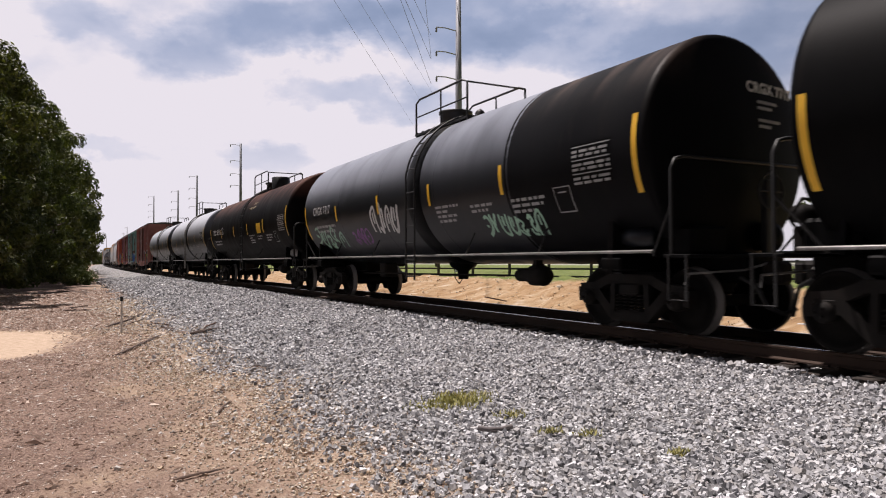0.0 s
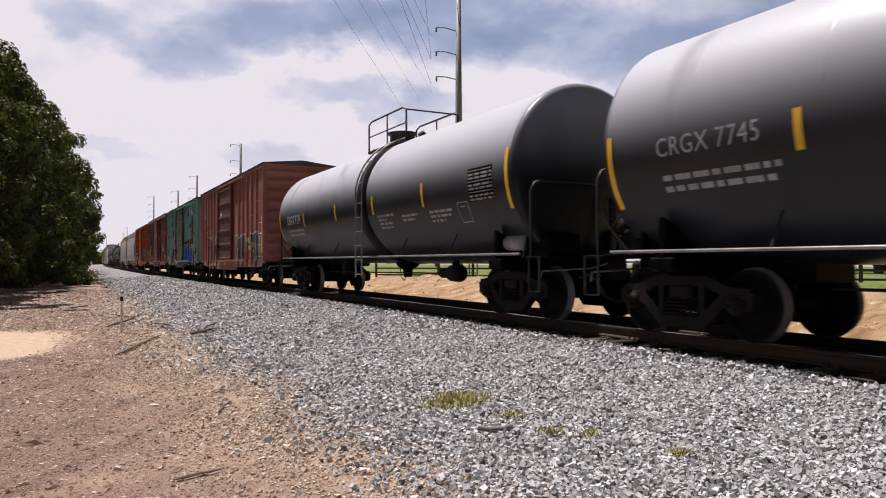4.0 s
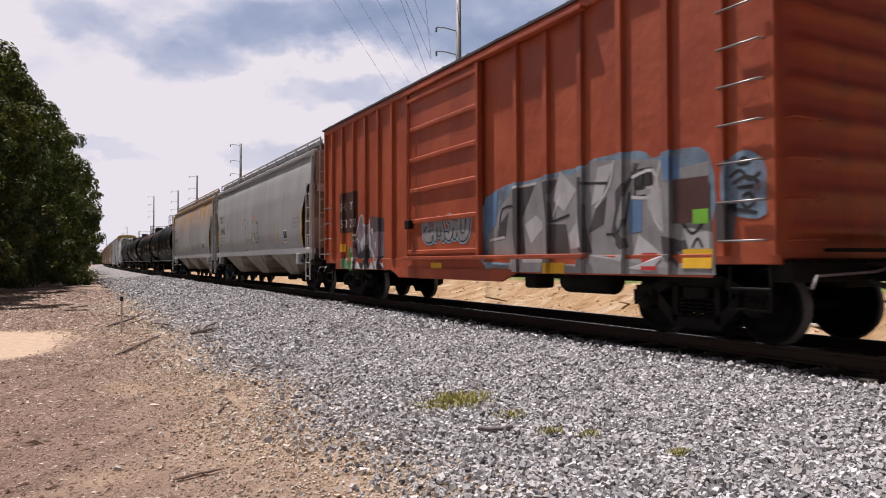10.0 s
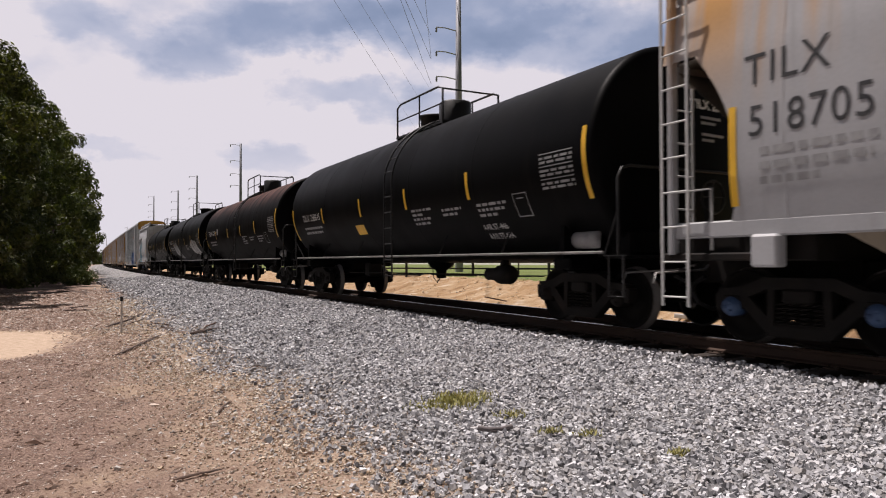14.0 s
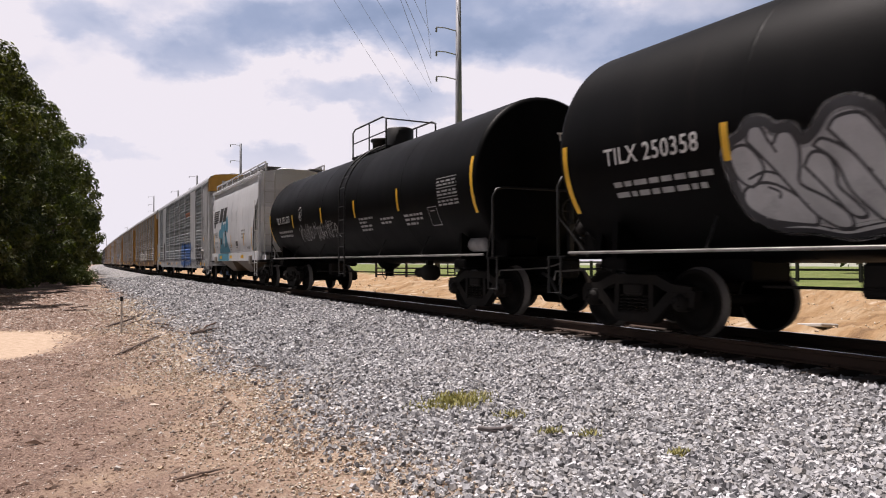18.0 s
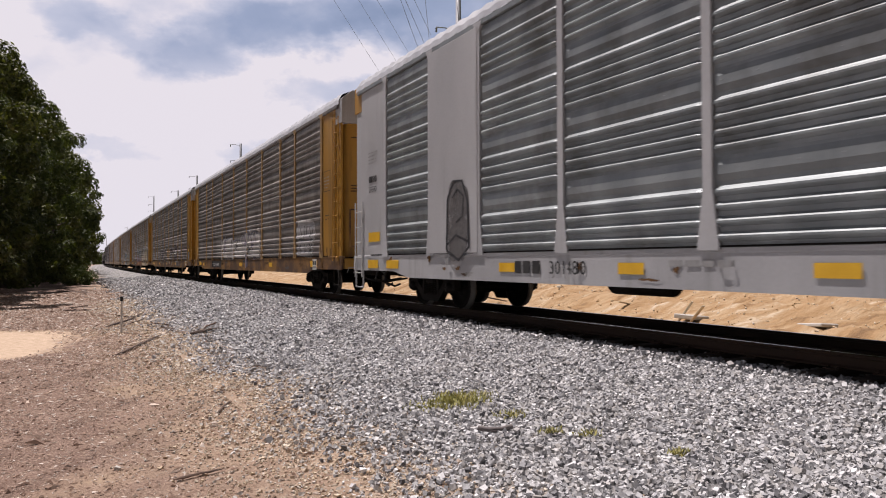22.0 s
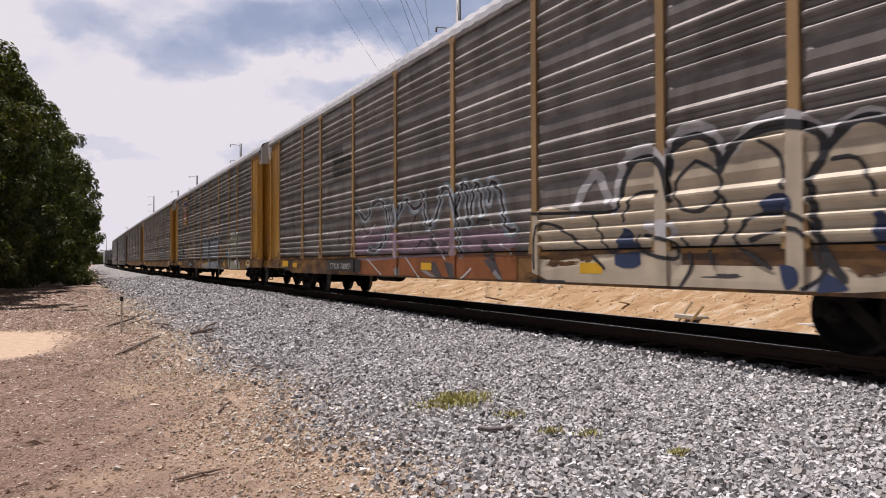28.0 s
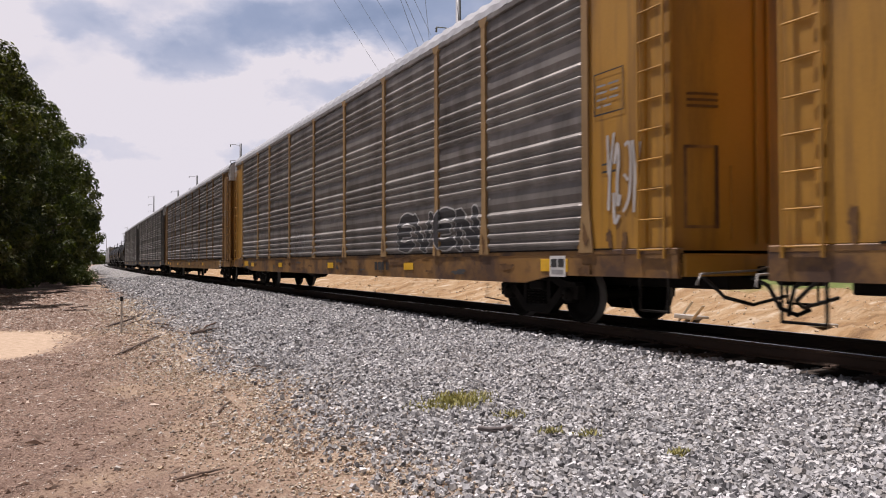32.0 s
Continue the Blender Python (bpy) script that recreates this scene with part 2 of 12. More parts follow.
orange_paint = material("orange_red_paint", [(0.34, 0.06, 0.022), (0.46, 0.095, 0.032)], 0.9, (1, 1, 0.4), 0.55, 0, 0.12, 25, dirt=(0.17, 0.045, 0.025), dirt_at=(0.55, 0.8), streak=0.7, dent=0.05)
hopper_paint = material("pale_grey_paint", [(0.36, 0.366, 0.378), (0.45, 0.455, 0.466)], 0.6, (1, 1, 0.3), 0.5, 0, 0.06, 25, dirt=(0.24, 0.235, 0.225), dirt_at=(0.55, 0.85), streak=0.8, dent=0.010)
rusty_hopper_paint = material("rust_streaked_grey_paint", [(0.36, 0.364, 0.374), (0.45, 0.453, 0.462)], 0.6, (1, 1, 0.3), 0.5, 0, 0.06, 25, dirt=(0.22, 0.21, 0.20), dirt_at=(0.55, 0.85), streak=0.8, top_stain_or_sheen=(2.5, 4.35, (0.56, 0.29, 0.075), (0.40, 0.56), 2.4), dent=0.010)
hopper_grime = material("dirt_browned_grey_paint", [(0.13, 0.105, 0.075), (0.25, 0.21, 0.155)], 1.0, (1, 1, 0.4), 0.7, 0, 0.1, 25, dirt=(0.04, 0.03, 0.022), dirt_at=(0.5, 0.7), streak=0.5)
bay_tan = material("dust_tanned_grey_paint", [(0.20, 0.162, 0.115), (0.28, 0.235, 0.175)], 1.0, (1, 1, 0.4), 0.65, 0, 0.1, 25, dirt=(0.06, 0.046, 0.034), dirt_at=(0.48, 0.66), streak=0.5)
end_grey = material("grimy_end_grey_paint", [(0.26, 0.235, 0.20), (0.38, 0.35, 0.31)], 1.0, (1, 1, 0.4), 0.65, 0, 0.1, 25, dirt=(0.12, 0.095, 0.07), dirt_at=(0.5, 0.75), streak=0.5)
white_hopper_paint = material("white_grey_paint", [(0.62, 0.635, 0.66), (0.73, 0.745, 0.77)], 0.6, (1, 1, 0.3), 0.45, 0, 0.06, 25, dirt=(0.33, 0.32, 0.30), dirt_at=(0.58, 0.9), streak=0.8, dent=0.010)
silver_paint = material("silver_grey_paint", [(0.41, 0.415, 0.43), (0.50, 0.505, 0.52)], 0.7, (1, 1, 0.4), 0.45, 0, 0.06, 25, dirt=(0.22, 0.21, 0.20), dirt_at=(0.58, 0.85), streak=0.7, per_object=0.06, dent=0.010)
yellow_paint = material("yellow_paint", [(0.38, 0.19, 0.018), (0.48, 0.25, 0.035)], 0.8, (1, 1, 0.4), 0.5, 0, 0.08, 25, dirt=(0.13, 0.065, 0.025), dirt_at=(0.50, 0.72), streak=0.8, per_object=0.1, dent=0.010)
faded_yellow = material("faded_yellow_paint", [(0.33, 0.205, 0.085), (0.42, 0.27, 0.12)], 1.2, (1, 1, 0.4), 0.6, 0, 0.08, 25, dirt=(0.20, 0.12, 0.06), dirt_at=(0.52, 0.75), streak=0.8, per_object=0.1)
sill_yellow = material("rust_browned_yellow_paint", [(0.24, 0.118, 0.03), (0.35, 0.185, 0.05)], 1.1, (1, 0.5, 1), 0.6, 0, 0.12, 25, dirt=(0.085, 0.045, 0.027), dirt_at=(0.42, 0.58), per_object=0.1, dent=0.01)
galvanized = material("galvanized_steel", [(0.19, 0.175, 0.165), (0.30, 0.28, 0.265)], 1.1, (1, 2.0, 0.5), 0.56, 0.35, 0.05, 40, dirt=(0.12, 0.10, 0.09), dirt_at=(0.5, 0.75), streak=0.2, per_object=0.10)
green_galvanized = material("weathered_green_grey_steel", [(0.22, 0.245, 0.255), (0.32, 0.35, 0.36)], 1.1, (1, 1.5, 0.6), 0.52, 0.4, 0.05, 40, dirt=(0.13, 0.13, 0.125), dirt_at=(0.5, 0.75), per_object=0.15)
roof_metal = material("bright_roof_steel", [(0.50, 0.51, 0.54), (0.62, 0.63, 0.66)], 1.0, (1, 1, 1), 0.4, 0.2, 0.05, 40, dirt=(0.35, 0.35, 0.35), dirt_at=(0.6, 0.85))
dark_roof = material("dark_roof_steel", [(0.05, 0.045, 0.045), (0.10, 0.09, 0.09)], 1.0, (1, 1, 1), 0.6, 0.2, 0.1, 40)
grimy_steel = material("grimy_cast_steel", [(0.005, 0.0043, 0.0038), (0.012, 0.0098, 0.0082)], 3.0, (1, 1, 1), 0.75, 0.0, 0.3, 60, dirt=(0.024, 0.016, 0.012), soft_gloss=0.18)
wheel_steel = material("worn_wheel_steel", [(0.004, 0.0035, 0.003), (0.008, 0.0065, 0.0055)], 4.0, (1, 1, 1), 0.75, 0.0, 0.15, 60, soft_gloss=0.15)
def polish_rim(m):
    """The rim outside the wheel's plate is scoured bright by brake shoes and rails."""
    nt = m.node_tree
    N, L = nt.nodes.new, nt.links.new
    b = nt.nodes["Principled BSDF"]
    co, fl, ln, ra, mx = N("ShaderNodeTexCoord"), N("ShaderNodeVectorMath"), N("ShaderNodeVectorMath"), N("ShaderNodeMapRange"), N("ShaderNodeMix")
    fl.operation, ln.operation, mx.data_type = "MULTIPLY", "LENGTH", "RGBA"
    fl.inputs[1].default_value = (0, 1, 1)
    ra.inputs[1].default_value, ra.inputs[2].default_value = 0.450, 0.456
    L(co.outputs["Object"], fl.inputs[0])
    L(fl.outputs[0], ln.inputs[0])
    L(ln.outputs["Value"], ra.inputs[0])
    L(ra.outputs[0], mx.inputs[0])
    L(b.inputs["Base Color"].links[0].from_socket, mx.inputs[6])
    mx.inputs[7].default_value = (0.24, 0.23, 0.22, 1)
    L(mx.outputs[2], b.inputs["Base Color"])
    L(ra.outputs[0], b.inputs["Metallic"])


polish_rim(wheel_steel)
rail_side = material("rusty_rail_steel", [(0.03, 0.018, 0.012), (0.06, 0.034, 0.022)], 3.0, (1, 0.3, 1), 0.8, 0.2, 0.2, 60)
rail_top = material("shiny_rail_head", [(0.42, 0.42, 0.43), (0.55, 0.55, 0.56)], 2.0, (4, 0.2, 1), 0.28, 0.95, 0.02, 60)
tie_wood = material("creosoted_tie_wood", [(0.018, 0.013, 0.010), (0.045, 0.033, 0.025)], 5.0, (0.4, 3, 3), 0.85, 0, 0.5, 50, per_object=0.3)
pipe_black = material("black_pipe_paint", [(0.007, 0.007, 0.007), (0.014, 0.0135, 0.013)], 3.0, (1, 1, 1), 0.5, 0.1, 0.1, 50)
pipe_white = material("pale_pipe_paint", [(0.5, 0.5, 0.49), (0.62, 0.62, 0.6)], 3.0, (1, 1, 1), 0.5, 0, 0.1, 50)
worn_rail = material("worn_bare_handrail", [(0.20, 0.19, 0.18), (0.30, 0.29, 0.28)], 3.0, (1, 1, 1), 0.4, 0.5, 0.1, 50)
stripe_yellow = material("yellow_reflector_tape", [(0.75, 0.42, 0.02), (0.85, 0.5, 0.03)], 4.0, (1, 1, 1), 0.4, 0, 0.02, 60)
letter_white = material("white_lettering", [(0.62, 0.62, 0.61), (0.74, 0.74, 0.73)], 6.0, (1, 1, 1), 0.55, 0, 0.02, 60, dirt=(0.3, 0.29, 0.28), dirt_at=(0.6, 0.9))
letter_black = material("black_lettering", [(0.02, 0.02, 0.022), (0.045, 0.045, 0.045)], 6.0, (1, 1, 1), 0.55, 0, 0.02, 60)
letter_grey = material("faded_lettering", [(0.25, 0.25, 0.25), (0.36, 0.36, 0.36)], 6.0, (1, 1, 1), 0.55, 0, 0.02, 60)
faint_stencil = material("faint_stencil", [(0.10, 0.10, 0.10), (0.17, 0.17, 0.17)], 6.0, (1, 1, 1), 0.55, 0, 0.02, 60)
rust_edge = material("rusty_edge", [(0.09, 0.042, 0.016), (0.17, 0.085, 0.025)], 5.0, (1, 1, 1), 0.7, 0, 0.1, 60)


# ---- shapes ----
class Shape:
    """Corners and faces of one part, gathered piece by piece."""

    def __init__(self):
        self.v, self.f, self.s = [], [], []

    def add(self, verts, faces, smooth=False):
        n = len(self.v)
        self.v.extend(verts)
        self.f.extend([tuple(i + n for i in q) for q in faces])
        self.s.extend([smooth] * len(faces))
        return self

    def box(self, x0, x1, y0, y1, z0, z1, b=0.0):
        if b <= 0:
            vs = [(x, y, z) for x in (x0, x1) for y in (y0, y1) for z in (z0, z1)]
            return self.add(vs, [(0, 1, 3, 2), (4, 6, 7, 5), (0, 4, 5, 1), (2, 3, 7, 6), (0, 2, 6, 4), (1, 5, 7, 3)])
        c, hx = [(x0 + x1) / 2, (y0 + y1) / 2, (z0 + z1) / 2], [(x1 - x0) / 2, (y1 - y0) / 2, (z1 - z0) / 2]
        b = min(b, *[q * 0.9 for q in hx])
        vs, at = [], {}
        for sx in (-1, 1):
            for sy in (-1, 1):
                for sz in (-1, 1):
                    sg = (sx, sy, sz)
                    for a in range(3):
                        at[sg, a] = len(vs)
                        vs.append(tuple(c[k] + sg[k] * (hx[k] - (0 if k == a else b)) for k in range(3)))
        fs = []
        for a in range(3):
            p, q = (a + 1) % 3, (a + 2) % 3
            for s in (-1, 1):
                ring = []
                for u, w in ((-1, -1), (1, -1), (1, 1), (-1, 1)):
                    sg = [0, 0, 0]
                    sg[a], sg[p], sg[q] = s, u, w
                    ring.append(at[tuple(sg), a])
                fs.append(tuple(ring if s > 0 else ring[::-1]))
                for w in (-1, 1):
                    e0, e1 = [0, 0, 0], [0, 0, 0]
                    e0[a], e0[p], e0[q] = -1, s, w
                    e1[a], e1[p], e1[q] = 1, s, w
                    e0, e1 = tuple(e0), tuple(e1)
                    ring = (at[e0, p], at[e1, p], at[e1, q], at[e0, q])
                    fs.append(ring if s * w < 0 else ring[::-1])
        for sx in (-1, 1):
            for sy in (-1, 1):
                for sz in (-1, 1):
                    t = tuple(at[(sx, sy, sz), a] for a in range(3))
                    fs.append(t if sx * sy * sz > 0 else t[::-1])
        return self.add(vs, fs)

    def pipe(self, pts, r, n=6, caps=True):
        """A round bar along points."""
        pts = [Vector(p) for p in pts]
        rings = []
        for i, p in enumerate(pts):
            d = (pts[min(i + 1, len(pts) - 1)] - pts[max(i - 1, 0)]).normalized()
            u = d.orthogonal().normalized() if i == 0 else (u - d * u.dot(d)).normalized()
            w = d.cross(u)
            rings.append([tuple(p + r * (math.cos(2 * math.pi * k / n) * u + math.sin(2 * math.pi * k / n) * w)) for k in range(n)])
        vs = [q for ring in rings for q in ring]
        fs = [(i * n + k, i * n + (k + 1) % n, (i + 1) * n + (k + 1) % n, (i + 1) * n + k) for i in range(len(pts) - 1) for k in range(n)]
        self.add(vs, fs, True)
        if caps:
            self.add(rings[0], [tuple(range(n))[::-1]])
            self.add(rings[-1], [tuple(range(n))])
        return self

    def lathe(self, prof, axis, c=(0, 0, 0), n=32, smooth=True, turn=0.0):
        """Profile of (along, radius) turned round an axis through c."""
        a = "xyz".index(axis)
        p, q = (a + 1) % 3, (a + 2) % 3
        vs = []
        for al, rd in prof:
            for k in range(n):
                v = [0, 0, 0]
                v[a] = c[a] + al
                v[p] = c[p] + rd * math.cos(2 * math.pi * k / n + turn)
                v[q] = c[q] + rd * math.sin(2 * math.pi * k / n + turn)
                vs.append(tuple(v))
        fs = [(i * n + k, (i + 1) * n + k, (i + 1) * n + (k + 1) % n, i * n + (k + 1) % n)[::-1] for i in range(len(prof) - 1) for k in range(n)]
        return self.add(vs, fs, smooth)

    def prism(self, outline, axis, a0, a1):
        """A flat outline drawn out along an axis, from a0 to a1. The outline lies in the other two axes in turn."""
        a = "xyz".index(axis)
        p, q = (a + 1) % 3, (a + 2) % 3
        n, vs = len(outline), []
        for al in (a0, a1):
            for u, w in outline:
                v = [0, 0, 0]
                v[a], v[p], v[q] = al, u, w
                vs.append(tuple(v))
        fs = [(k, (k + 1) % n, n + (k + 1) % n, n + k) for k in range(n)]
        return self.add(vs, fs + [tuple(range(n))[::-1], tuple(range(n, 2 * n))])

    def sheet(self, rows, smooth=True):
        """Rows of points of equal number, joined into a surface."""
        n = len(rows[0])
        vs = [tuple(p) for row in rows for p in row]
        return self.add(vs, [(i * n + k, i * n + k + 1, (i + 1) * n + k + 1, (i + 1) * n + k) for i in range(len(rows) - 1) for k in range(n - 1)], smooth)

    def mesh(self, name, mat, fix=True):
        me = bpy.data.meshes.new(name)
        me.from_pydata(self.v, [], self.f)
        me.polygons.foreach_set("use_smooth", self.s)
        if fix:
            bm = bmesh.new()
            bm.from_mesh(me)
            bmesh.ops.recalc_face_normals(bm, faces=bm.faces)
            bm.to_mesh(me)
            bm.free()
        me.materials.append(mat)
        return me


def part(name, shape, mat, parent, label="", at=None, fix=True):
    """One mesh object under a thing or a part."""
    me = shape if isinstance(shape, bpy.types.Mesh) else shape.mesh(name, mat, fix)
    ob = new(name, me)
    ob.parent = parent
    if at is not None:
        ob.matrix_basis = at
    if label:
        ob["label"] = label
    return ob


def thing(name, label, category, group="", at=None, kind=""):
    ob = new(name)
    ob.empty_display_size = 0.2
    if at is not None:
        ob.matrix_basis = at
    return tagged(ob, label, category, group, kind)


def solo(name, shape, mat, label, category="", group="", kind="", fix=True, at=None):
    ob = new(name, shape if isinstance(shape, bpy.types.Mesh) else shape.mesh(name, mat, fix))
    if at is not None:
        ob.matrix_basis = at
    return tagged(ob, label, category, group, kind)


# ---- ground ----
def ground_height(x, y):
    d = x - (track_x(y) - 8.34)
    if d < 1.6:
        z = -0.55 - 0.02 * min(4, 1.6 - d)
        z += 0.05 * noise.noise((d * 0.5, y * 0.3, 0))
    elif d < 6.7:
        z = -0.55 + 0.27 * (d - 1.6) / 5.1
    elif d < 10.0:
        z = -0.28
    elif d < 11.4:
        z = -0.28 - 0.22 * (d - 10.0) / 1.4
    elif d < 19:
        k = (d - 11.4) / 7.6
        z = -0.5 + 0.62 * k * k * (3 - 2 * k)
    else:
        z = 0.12 - 0.002 * min(60, d - 19)
    if 11.4 < d < 24:
        z += 0.22 * noise.noise((d * 0.55, y * 0.4, 3)) + 0.15 * noise.noise((d * 1.5, y * 1.3, 7)) + 0.09 * noise.noise((d * 3.6, y * 3.4, 9))
    if 1.6 < d < 6.7:
        z += 0.02 * noise.noise((d * 2, y * 2, 5))
    return z


def ground_material():
    m = bpy.data.materials.new("ground")
    m.use_nodes = True
    nt = m.node_tree
    N, L = nt.nodes.new, nt.links.new
    b = nt.nodes["Principled BSDF"]
    b.inputs["Roughness"].default_value = 0.92
    b.inputs["Specular IOR Level"].default_value = 0.2
    co, sep = N("ShaderNodeTexCoord"), N("ShaderNodeSeparateXYZ")
    L(co.outputs["Object"], sep.inputs[0])

    def nz(scale, detail=6, loc=0.0, rough=0.55, stretch=(1, 1, 1)):
        n, mp = N("ShaderNodeTexNoise"), N("ShaderNodeMapping")
        mp.inputs["Location"].default_value = (loc, loc * 0.7, 0)
        mp.inputs["Scale"].default_value = stretch
        n.inputs["Scale"].default_value, n.inputs["Detail"].default_value, n.inputs["Roughness"].default_value = scale, detail, rough
        L(co.outputs["Object"], mp.inputs[0])
        L(mp.outputs[0], n.inputs["Vector"])
        return n.outputs[0]

    def ramp(src, stops):
        r = N("ShaderNodeValToRGB")
        e = r.color_ramp.elements
        e[0].position, e[0].color = stops[0][0], (*stops[0][1], 1)
        e[1].position, e[1].color = stops[-1][0], (*stops[-1][1], 1)
        for p, c in stops[1:-1]:
            e.new(p).color = (*c, 1)
        L(src, r.inputs[0])
        return r.outputs[0]

    def blend(fac, a, c):
        x = N("ShaderNodeMix")
        x.data_type = "RGBA"
        L(fac, x.inputs[0])
        L(a, x.inputs[6])
        L(c, x.inputs[7])
        return x.outputs[2]

    def span(src, a, c):
        r = N("ShaderNodeMapRange")
        r.inputs[1].default_value, r.inputs[2].default_value = a, c
        L(src, r.inputs[0])
        return r.outputs[0]

    def wobble(amount, scale):
        n = N("ShaderNodeMath")
        n.operation = "MULTIPLY_ADD"
        L(nz(scale, 4, 9), n.inputs[0])
        n.inputs[1].default_value = amount
        L(xs, n.inputs[2])
        return n.outputs[0]

    # distance from the railway's line, which bends slowly away
    y0 = N("ShaderNodeMath")
    y0.operation = "MAXIMUM"
    L(sep.outputs[1], y0.inputs[0])
    y0.inputs[1].default_value = 0
    y2 = N("ShaderNodeMath")
    y2.operation = "MULTIPLY"
    L(y0.outputs[0], y2.inputs[0])
    L(y0.outputs[0], y2.inputs[1])
    ma = N("ShaderNodeMath")
    ma.operation = "MULTIPLY_ADD"
    L(y2.outputs[0], ma.inputs[0])
    ma.inputs[1].default_value = -0.000051
    L(sep.outputs[0], ma.inputs[2])
    xs = ma.outputs[0]
    dirt = blend(span(nz(0.26, 6, 4), 0.56, 0.68), ramp(nz(2.2, 9), [(0.3, (0.145, 0.094, 0.075)), (0.5, (0.19, 0.127, 0.101)), (0.7, (0.25, 0.174, 0.14))]), ramp(nz(6, 6), [(0.3, (0.42, 0.31, 0.20)), (0.7, (0.55, 0.43, 0.30))]))
    # speckle of chips, and the straw-coloured strip along the stones' foot
    dirt = blend(span(nz(55, 5, 3, 0.75), 0.53, 0.58), dirt, ramp(nz(5, 3), [(0.3, (0.34, 0.235, 0.18)), (0.7, (0.48, 0.36, 0.285))]))
    dirt = blend(span(nz(44, 4, 8, 0.65), 0.57, 0.65), dirt, ramp(nz(5, 3), [(0.3, (0.085, 0.045, 0.03)), (0.7, (0.16, 0.092, 0.064))]))
    dirt = blend(span(wobble(1.9, 1.6), 1.1, 3.0), dirt, ramp(nz(14, 6, 7, 0.7), [(0.3, (0.23, 0.16, 0.112)), (0.5, (0.37, 0.275, 0.20)), (0.7, (0.50, 0.395, 0.30))]))
    # a pale sandy patch on the path
    off, sc, le, wob = N("ShaderNodeVectorMath"), N("ShaderNodeVectorMath"), N("ShaderNodeVectorMath"), N("ShaderNodeMath")
    sc.operation, le.operation, wob.operation = "MULTIPLY", "LENGTH", "MULTIPLY_ADD"
    off.inputs[1].default_value, sc.inputs[1].default_value = (2.3, -16.4, 0), (0.42, 0.27, 0)
    L(co.outputs["Object"], off.inputs[0])
    L(off.outputs[0], sc.inputs[0])
    L(sc.outputs[0], le.inputs[0])
    L(nz(0.9, 6, 5), wob.inputs[0])
    wob.inputs[1].default_value = 0.9
    L(le.outputs["Value"], wob.inputs[2])
    dirt = blend(span(wob.outputs[0], 1.5, 1.3), dirt, ramp(nz(8, 6, 2, 0.65), [(0.3, (0.44, 0.32, 0.225)), (0.7, (0.64, 0.50, 0.38))]))
    stone = ramp(nz(26, 3, 2, 0.7), [(0.33, (0.07, 0.069, 0.069)), (0.5, (0.24, 0.238, 0.238)), (0.66, (0.50, 0.495, 0.495))])
    stone = blend(span(nz(0.7, 5, 6), 0.55, 0.8), stone, ramp(nz(9, 4), [(0.3, (0.19, 0.15, 0.11)), (0.7, (0.33, 0.27, 0.2))]))
    sand = ramp(nz(1.3, 9, 3, 0.6, (0.45, 1.8, 1)), [(0.3, (0.22, 0.135, 0.072)), (0.44, (0.37, 0.235, 0.122)), (0.58, (0.45, 0.32, 0.195)), (0.7, (0.60, 0.51, 0.40))])
    grass = ramp(nz(1.1, 8, 5), [(0.3, (0.08, 0.12, 0.03)), (0.5, (0.16, 0.20, 0.06)), (0.75, (0.27, 0.27, 0.11))])
    c = blend(span(wobble(1.3, 1.1), 2.5, 3.8), dirt, stone)
    c = blend(span(wobble(0.6, 1.0), 10.9, 11.4), c, sand)
    c = blend(span(wobble(2.2, 0.5), 19.6, 20.8), c, grass)
    lot = ramp(nz(0.4, 4, 8), [(0.3, (0.30, 0.31, 0.25)), (0.7, (0.40, 0.41, 0.35))])
    c = blend(span(wobble(4.0, 0.2), 110, 120), c, lot)
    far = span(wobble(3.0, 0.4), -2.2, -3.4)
    # fallen leaves under the trees, darkened in colour for the shade there
    shaded_litter = ramp(nz(3.0, 8, 6, 0.7), [(0.3, (0.028, 0.02, 0.014)), (0.55, (0.06, 0.042, 0.028)), (0.75, (0.12, 0.085, 0.055))])
    c = blend(far, c, shaded_litter)
    L(c, b.inputs["Base Color"])
    bp = N("ShaderNodeBump")
    bp.inputs["Strength"].default_value, bp.inputs["Distance"].default_value = 0.7, 0.04
    rill, tall = N("ShaderNodeMath"), N("ShaderNodeMath")
    rill.operation, tall.operation = "MULTIPLY", "MULTIPLY_ADD"
    L(nz(2.6, 5, 1, 0.6, (0.4, 1.7, 1)), rill.inputs[0])
    L(span(xs, 11.0, 12.0), rill.inputs[1])
    L(rill.outputs[0], tall.inputs[0])
    tall.inputs[1].default_value = 5.0
    L(nz(18, 5, 1, 0.7), tall.inputs[2])
    L(tall.outputs[0], bp.inputs["Height"])
    L(bp.outputs[0], b.inputs["Normal"])
    return m


